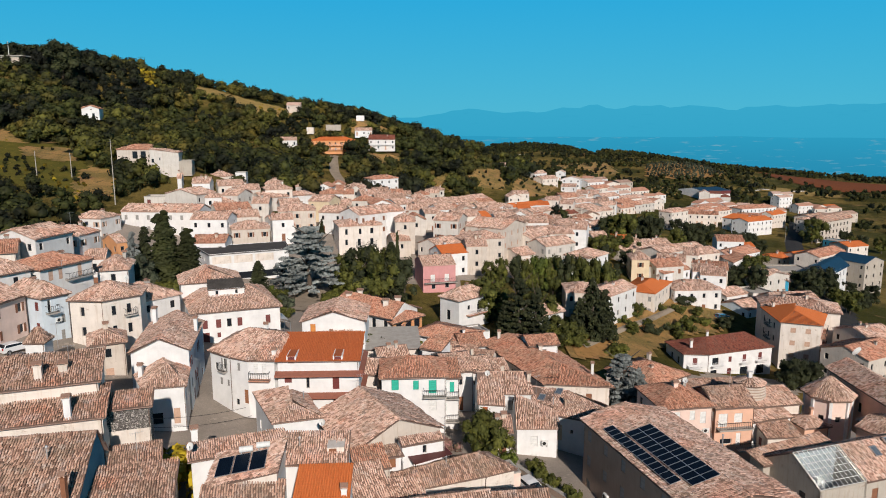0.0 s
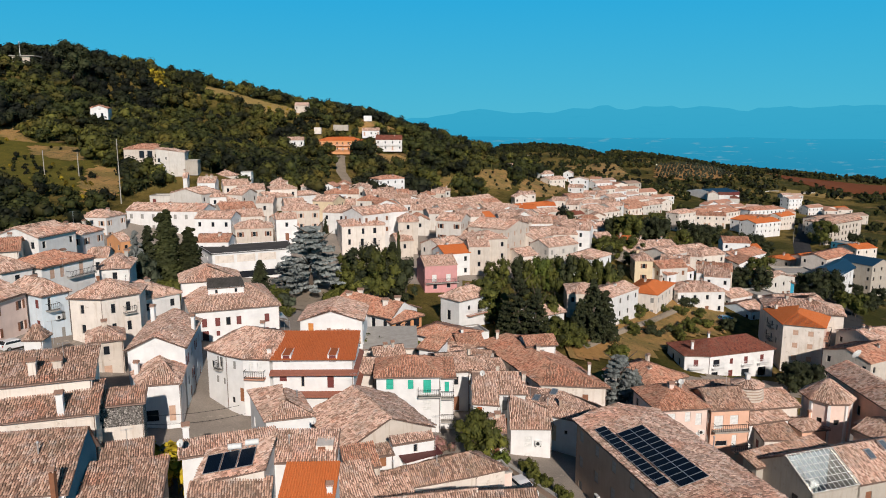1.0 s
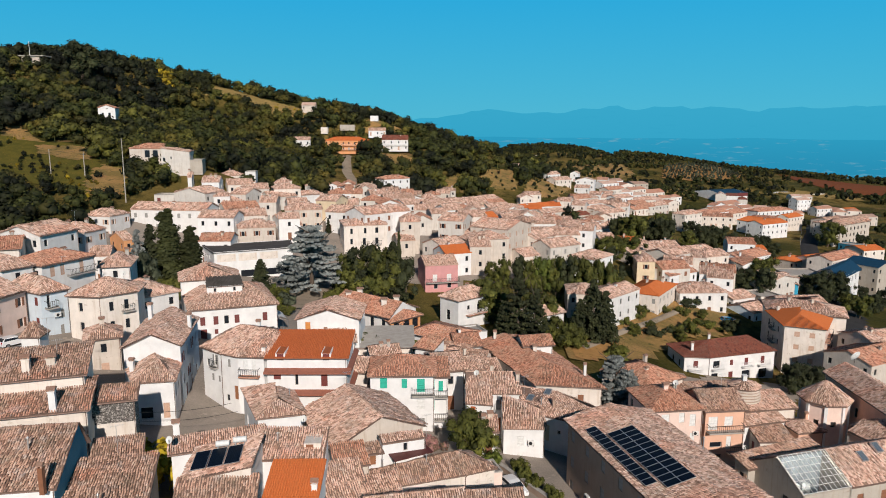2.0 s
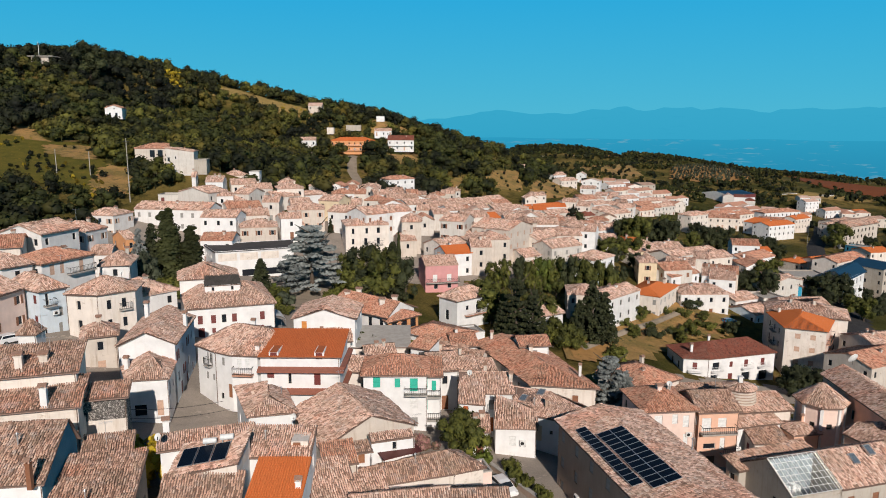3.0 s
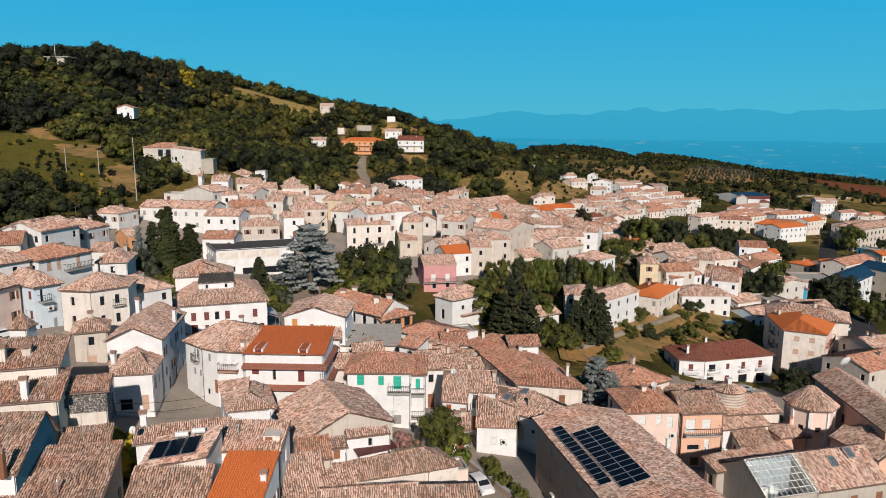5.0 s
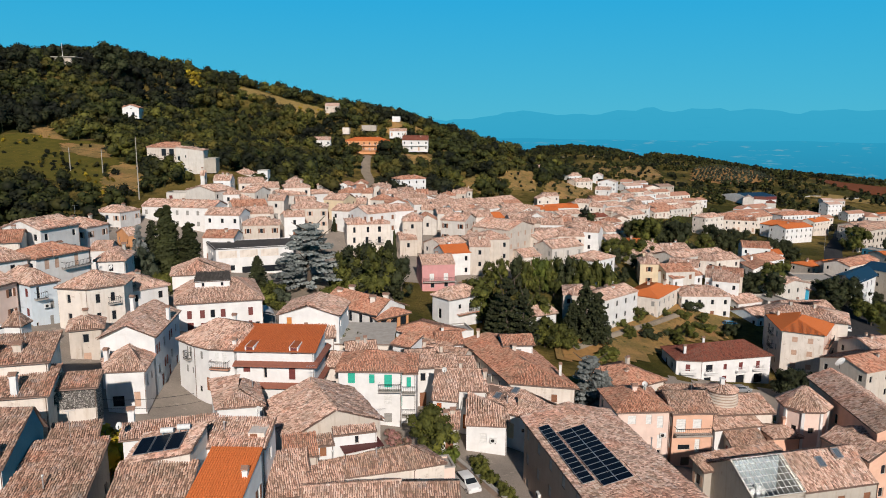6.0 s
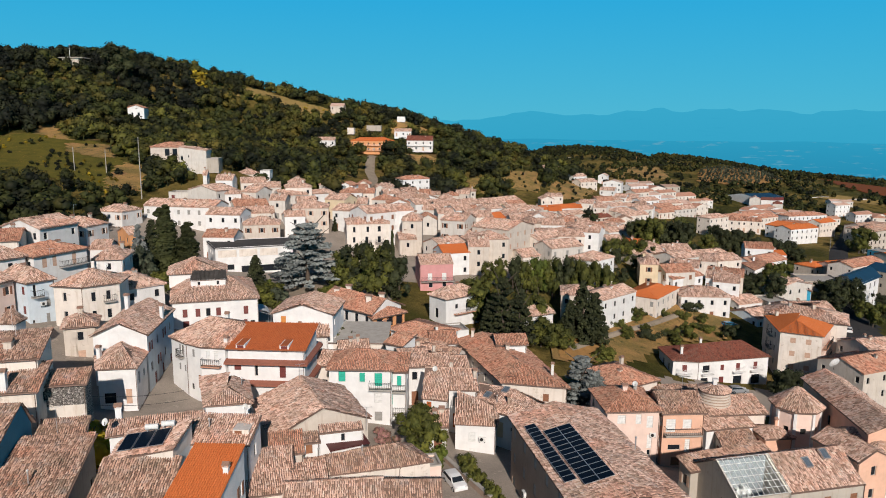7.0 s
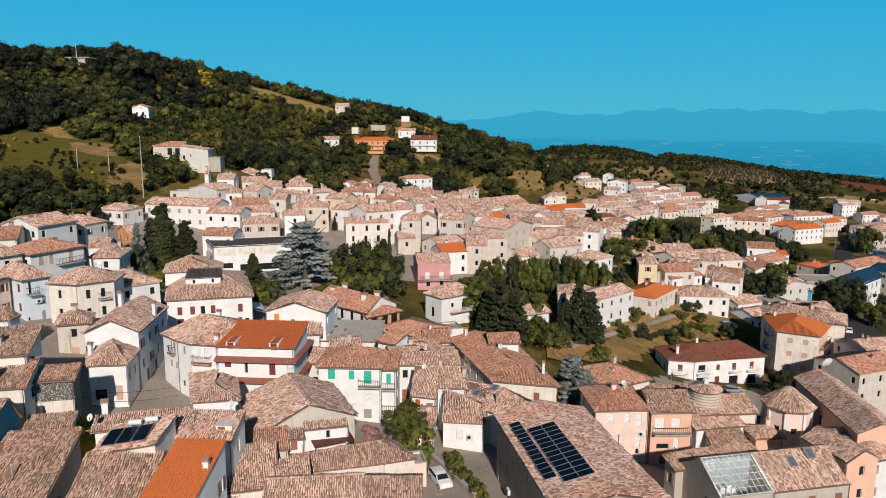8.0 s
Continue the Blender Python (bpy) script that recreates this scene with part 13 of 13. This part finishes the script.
def car(x, y, yaw, paint, label, z=None):
    """A small hatchback, 3.9 m long, its nose towards its own +x."""
    g = ground(x, y) + 0.1 if z is None else z
    root = thing("car", pose(x, y, g, 0, 0, yaw), label, "car", "parked cars")
    side = [(-1.95, 0.35), (-1.98, 0.75), (-1.85, 1.0), (-1.5, 1.42), (-0.2, 1.47), (0.45, 1.36), (1.05, 0.98), (1.75, 0.84), (1.95, 0.62), (1.93, 0.32)]
    b = Build()
    n = len(side)
    for s, sg in ((0.80, -1), (0.80, 1)):
        for px, pz in side:
            b.v.append((px, sg * (s if pz < 1.05 else s - 0.14), pz))
    for k in range(n):
        j = (k + 1) % n
        b.f.append((k, j, n + j, n + k))
    b.f.append(tuple(reversed(range(n))))
    b.f.append(tuple(range(n, 2 * n)))
    part("body", b.mesh("body", paint), root)
    g = Build()
    g.quad((0.47, -0.60, 1.37), (0.47, 0.60, 1.37), (1.03, 0.70, 1.01), (1.03, -0.70, 1.01))
    part("windscreen", g.mesh("windscreen", CARGLASS), root, pose(0.012, 0, 0.012))
    g = Build()
    g.quad((-1.84, -0.70, 1.03), (-1.84, 0.70, 1.03), (-1.52, 0.60, 1.40), (-1.52, -0.60, 1.40))
    part("rear_window", g.mesh("rear_window", CARGLASS), root, pose(-0.012, 0, 0.012))
    for sg in (-1, 1):
        g = Build()
        q = [(-1.45, sg * 0.685, 1.36), (0.38, sg * 0.685, 1.32), (0.88, sg * 0.80, 1.02), (-1.7, sg * 0.80, 1.04)]
        g.quad(*(q if sg < 0 else list(reversed(q))))
        part("side_window", g.mesh("side_window", CARGLASS), root, pose(0, sg * 0.012, 0))
        for wx in (-1.2, 1.22):
            w = part("wheel", Build().tube((wx, sg * 0.66, 0.31), (wx, sg * 0.84, 0.31), 0.31, n=16).mesh("wheel", TYRE), root)
            part("rim", Build().tube((wx, sg * 0.80, 0.31), (wx, sg * 0.85, 0.31), 0.19, n=12).mesh("rim", ALU), w)
        part("headlight", Build().box(1.74, sg * 0.62 - 0.14, 0.66, 1.93, sg * 0.62 + 0.14, 0.8).mesh("headlight", LAMP), root)
        part("tail_light", Build().box(-1.99, sg * 0.64 - 0.1, 0.78, -1.9, sg * 0.64 + 0.1, 1.0).mesh("tail_light", REAR), root)
    return root


def paint(name, c):
    m = plain(name, c, 0.25, 0.0, 0.95)
    m.node_tree.nodes["Principled BSDF"].inputs["Coat Weight"].default_value = 0.6
    return m


CAR_WHITE, CAR_BLUE, CAR_DARK, CAR_GREY = paint("white_car_paint", (0.8, 0.8, 0.79)), paint("blue_car_paint", (0.02, 0.16, 0.30)), paint("black_car_paint", (0.02, 0.02, 0.025)), paint("grey_car_paint", (0.25, 0.26, 0.27))
car(10.7, 75.6, -62, CAR_WHITE, "white hatchback parked in the narrow lane", -1.65)
car(105.5, 174.5, 62, CAR_BLUE, "blue car in the shade of the main road")
car(109.0, 189.5, 70, CAR_WHITE, "white car on the main road")
car(95.6, 158.5, 55, CAR_BLUE, "blue car parked beside the main road")
car(-58.5, 93.2, 60, CAR_WHITE, "white car parked below the pink house")
car(-61.0, 91.0, 60, CAR_DARK, "black car parked below the pink house")
car(-56.0, 90.6, 60, CAR_DARK, "black car parked below the pink house")
car(64.0, 139.0, 10, CAR_GREY, "grey car parked in front of the white house")
car(74.2, 178.4, 20, CAR_BLUE, "blue car parked beside a garden wall")


def pole(x, y, h, label, name="utility_pole", arm=True):
    root = thing(name, pose(x, y, ground(x, y) - 0.5), label, "pole", "poles")
    part("post", Build().tube((0, 0, 0), (0, 0, h + 0.5), 0.17, 0.10).mesh("post", CEMENT), root)
    if arm:
        part("crossarm", Build().box(-0.9, -0.05, h - 0.5, 0.9, 0.05, h - 0.38).mesh("crossarm", IRON), root)
    return root


GROUND_POLE = ground(-96.0, 205.3)
pole(-96.0, 205.3, 19, "tall grey concrete utility pole on the grassy slope")
pole(-128, 222, 8, "short utility pole on the hillside")
pole(-118, 224, 8, "short utility pole on the hillside")


def street_lamp(x, y, h=7.0):
    root = thing("street_lamp", pose(x, y, ground(x, y)), "grey steel street lamp beside the road", "street lamp", "street lamps")
    part("post", Build().tube((0, 0, 0), (0, 0, h), 0.08, 0.05).mesh("post", CEMENT), root)
    part("arm", Build().tube((0, 0, h), (-1.2, 0, h + 0.25), 0.04).mesh("arm", CEMENT), root)
    part("lamp_head", Build().box(-1.7, -0.14, h + 0.18, -1.1, 0.14, h + 0.32).mesh("lamp_head", SHUT_WHITE), root)


street_lamp(97.5, 158.0)
street_lamp(118.0, 197.0)
street_lamp(176, 352, 8)


def dish(x, y, z, yaw, r=0.55):
    root = thing("satellite_dish", pose(x, y, z, 0, 0, yaw), "white satellite dish on a short mast", "satellite dish", "satellite dishes")
    part("mast", Build().tube((0, 0, -1.2), (0, 0, 0), 0.03).mesh("mast", IRON), root)
    b = Build()
    ring = [[(r * s * math.cos(t * math.pi / 8), -0.25 + 0.22 * s * s, r * s * math.sin(t * math.pi / 8)) for t in range(16)] for s in (0.4, 0.75, 1.0)]
    i = len(b.v)
    b.v.append((0, -0.25 + 0.0, 0))
    for q in ring:
        b.v += q
    for t in range(16):
        u = (t + 1) % 16
        b.f.append((0, 1 + t, 1 + u))
        for k in range(2):
            b.f.append((1 + 16 * k + t, 17 + 16 * k + t, 17 + 16 * k + u, 1 + 16 * k + u))
    part("reflector", b.mesh("reflector", SHUT_WHITE), root, pose(0, 0, 0, 25, 0, 0))


dish(69.0, 111.5, 3.4, 20, 0.9)
for dx, dy, dz in ((-12.4, 70.6, 9.2), (-22.8, 60.9, 11.2), (6.6, 92.6, 6.6), (-47.0, 103.0, 18.0), (34.5, 94.0, 5.0)):
    dish(dx, dy, dz, 160, 0.38)


def aerial(x, y, z, h=2.2):
    root = thing("television_aerial", pose(x, y, z, 0, 0, 30), "thin metal television aerial on a roof", "aerial", "aerials")
    part("mast", Build().tube((0, 0, -0.6), (0, 0, h), 0.025, n=5).mesh("mast", ALU), root)
    part("boom", Build().tube((-0.5, 0, h - 0.1), (0.7, 0, h - 0.1), 0.015, n=4).mesh("boom", ALU), root)
    for k in range(6):
        q = -0.45 + 0.2 * k
        part("rod", Build().tube((q, -0.35, h - 0.1), (q, 0.35, h - 0.1), 0.01, n=4).mesh("rod", ALU), root)


for a in ((-27.5, 60.5, 10.6), (-38.5, 70.5, 15.6), (-9.6, 82.0, 8.2), (0.6, 74.0, 6.2), (41.0, 94.5, 4.0), (-41.5, 74.0, 17.0), (13.0, 90.0, 5.0), (-57.0, 104.0, 18.2), (-68.0, 128.0, 22.5)):
    aerial(*a)


def hilltop():
    root = thing("hilltop_station", pose(-236, 398, ground(-236, 398)), "low stone building with a mast on the hilltop", "building")
    part("wall", Build().box(-6, -3, -3, 4, 3, 3.6).mesh("wall", SAND), root)
    part("roof", Build().box(-8, -4, 3.6, 7, 4, 4.1).mesh("roof", CEMENT), root)
    part("mast", Build().tube((-3, 0, 3.8), (-3, 0, 12), 0.18, 0.08).mesh("mast", WHITE_IRON), root)


hilltop()


def awning():
    root = thing("awning", AWNING_AT, "dark maroon sheet awning over a terrace", "awning")
    b = Build().box(0, -2.4, 0, 4.6, 0.0, 0.08)
    part("sheet", b.mesh("sheet", plain("maroon_sheet", (0.10, 0.025, 0.02), 0.6)), root, pose(0, 0, 0, 6, 0, 0))
    for px in (0.15, 4.45):
        part("post", Build().tube((px, -2.2, -3.5), (px, -2.2, -0.2), 0.05).mesh("post", IRON), root)


awning()
part("render_coat", Build().box(0.05, -0.05, 0.0, RUBBLE_W - 0.05, 0.0, 7.6).mesh("render_coat", CREAM), rubble_house, label="cream render over the lower wall")
for sx, sy in ((9.6, 1.9), (11.6, 4.0)):
    part("roof_window", Build().box(sx, sy, 6.0 + sy * 0.28 + 0.25, sx + 1.3, sy + 0.9, 6.0 + sy * 0.28 + 0.45).mesh("roof_window", SKYGLASS), attic_house)


def lane_wall():
    """Low dark retaining wall along the lane, stepping down with it."""
    root = thing("garden_wall", pose(*LANE_A, 0, 0, LANE_TURN), "low dark stone retaining wall along the lane", "wall")
    k = 9
    for i in range(k):
        part("block", Build().box(LANE_L * i / k, -0.2, -1.5, LANE_L * (i + 1) / k - 0.02, 0.2, 0.75 + 0.05 * (i % 2)).mesh("block", BROWNW), root)
        part("coping", Build().box(LANE_L * i / k, -0.26, 0.8 + 0.0 * i, LANE_L * (i + 1) / k - 0.02, 0.26, 0.9).mesh("coping", CEMENT), root)


lane_wall()


def canopy(x, y, z, yaw):
    root = thing("canopy", pose(x, y, z, 0, 0, yaw), "white curved canopy beside the long house", "canopy")
    b = Build()
    arc = [(2.6 * math.sin(radians(a)), 1.15 * math.cos(radians(a))) for a in range(0, 91, 15)]
    for (x0, z0), (x1, z1) in zip(arc, arc[1:]):
        b.quad((x0, 0, z0), (x1, 0, z1), (x1, 5.0, z1), (x0, 5.0, z0))
        b.quad((x0, 5.0, z0 - 0.06), (x1, 5.0, z1 - 0.06), (x1, 0, z1 - 0.06), (x0, 0, z0 - 0.06))
    part("sheet", b.mesh("sheet", SHUT_WHITE), root)
    for py in (0.1, 4.9):
        part("post", Build().tube((2.55, py, -3.4), (2.55, py, 0.1), 0.05).mesh("post", ALU), root)
        part("rib", Build().tube((0, py, 1.05), (2.5, py, 0.1), 0.04).mesh("rib", ALU), root)


canopy(-29.0, 119.9, 5.6, 25.5)


def tank(x, y, z):
    root = thing("water_tank", pose(x, y, z, 0, 0, 14), "small white water tank above the solar collectors", "tank", "water tanks")
    part("drum", Build().tube((-0.6, 0, 0.3), (0.6, 0, 0.3), 0.27, n=14).mesh("drum", SHUT_WHITE), root)
    for sx in (-0.4, 0.4):
        part("foot", Build().box(sx - 0.05, -0.2, -0.35, sx + 0.05, 0.2, 0.12).mesh("foot", ALU), root)


tank(-17.3, 59.7, 11.22)
tank(-15.8, 60.0, 11.5)


def cable(a, b, sag, label="thin black cable slung between the houses"):
    """A cable hanging between two points."""
    root = thing("cable", pose(*a), label, "cable", "cables")
    w = Build()
    a, b = Vector(a), Vector(b)
    last = Vector((0, 0, 0))
    for i in range(1, 13):
        t = i / 12
        p = (b - a) * t - Vector((0, 0, sag * 4 * t * (1 - t)))
        w.tube(last, p, 0.025, n=4, caps=False)
        last = p
    part("wire", w.mesh("wire", IRON), root)


cable((-33.0, 70.5, 9.8), (-22.0, 76.0, 8.6), 0.5)
cable((-33.0, 70.6, 8.8), (-21.5, 76.5, 7.4), 0.6)
cable((26.2, 100.5, -0.5), (38.5, 97.5, -1.2), 0.4)
cable((26.2, 100.6, -1.2), (38.0, 98.0, -2.0), 0.5)
cable((4.6, 96.0, 6.0), (20.0, 104.5, 1.6), 0.5)
cable((-96.0, 205.3, GROUND_POLE + 18.4), (-128.0, 222.0, ground(-128, 222) + 7.6), 1.5)


def air_conditioner(x, y, z, yaw):
    """A white outdoor unit on brackets, its back to the wall."""
    root = thing("air_conditioner", pose(x, y, z, 0, 0, yaw), "white air conditioner unit fixed to a house wall", "air conditioner", "air conditioners")
    part("casing", Build().box(-0.42, -0.34, 0, 0.42, -0.04, 0.58).mesh("casing", SHUT_WHITE), root)
    part("grille", Build().tube((-0.1, -0.345, 0.29), (-0.1, -0.36, 0.29), 0.23, n=14).mesh("grille", IRON), root)
    for sx in (-0.3, 0.3):
        part("bracket", Build().box(sx - 0.03, -0.36, -0.06, sx + 0.03, 0.0, 0.0).box(sx - 0.03, -0.05, -0.3, sx + 0.03, 0.0, -0.06).mesh("bracket", IRON), root)


for at in ((-56.0, 99.9, 12.0, 61), (18.9, 73.3, -1.2, -74), (13.6, 85.3, -0.4, 0), (-10.7, 54.0, 6.2, 93), (36.6, 91.2, -1.4, 9)):
    air_conditioner(*at)


def vent_pipe(x, y, z, h, r=0.07):
    root = thing("vent_pipe", pose(x, y, z), "thin metal flue pipe with a cap on a tiled roof", "flue", "flue pipes")
    part("pipe", Build().tube((0, 0, -0.5), (0, 0, h), r, n=8).mesh("pipe", ALU), root)
    part("cap", Build().tube((0, 0, h + 0.06), (0, 0, h + 0.2), r * 2.0, r * 0.5, n=8).mesh("cap", ALU), root)


for at in ((-3.8, 69.2, 4.5, 0.8), (0.8, 70.4, 4.7, 0.6), (-26.2, 54.2, 8.6, 0.7), (-33.6, 57.0, 12.2, 0.8), (30.2, 70.4, 7.0, 0.7), (15.4, 90.2, 3.0, 0.9), (-6.8, 78.0, 7.2, 0.7), (-13.2, 63.2, 10.3, 0.6), (46.0, 103.6, -1.6, 0.9), (-16.0, 79.0, 8.6, 0.6)):
    vent_pipe(*at)
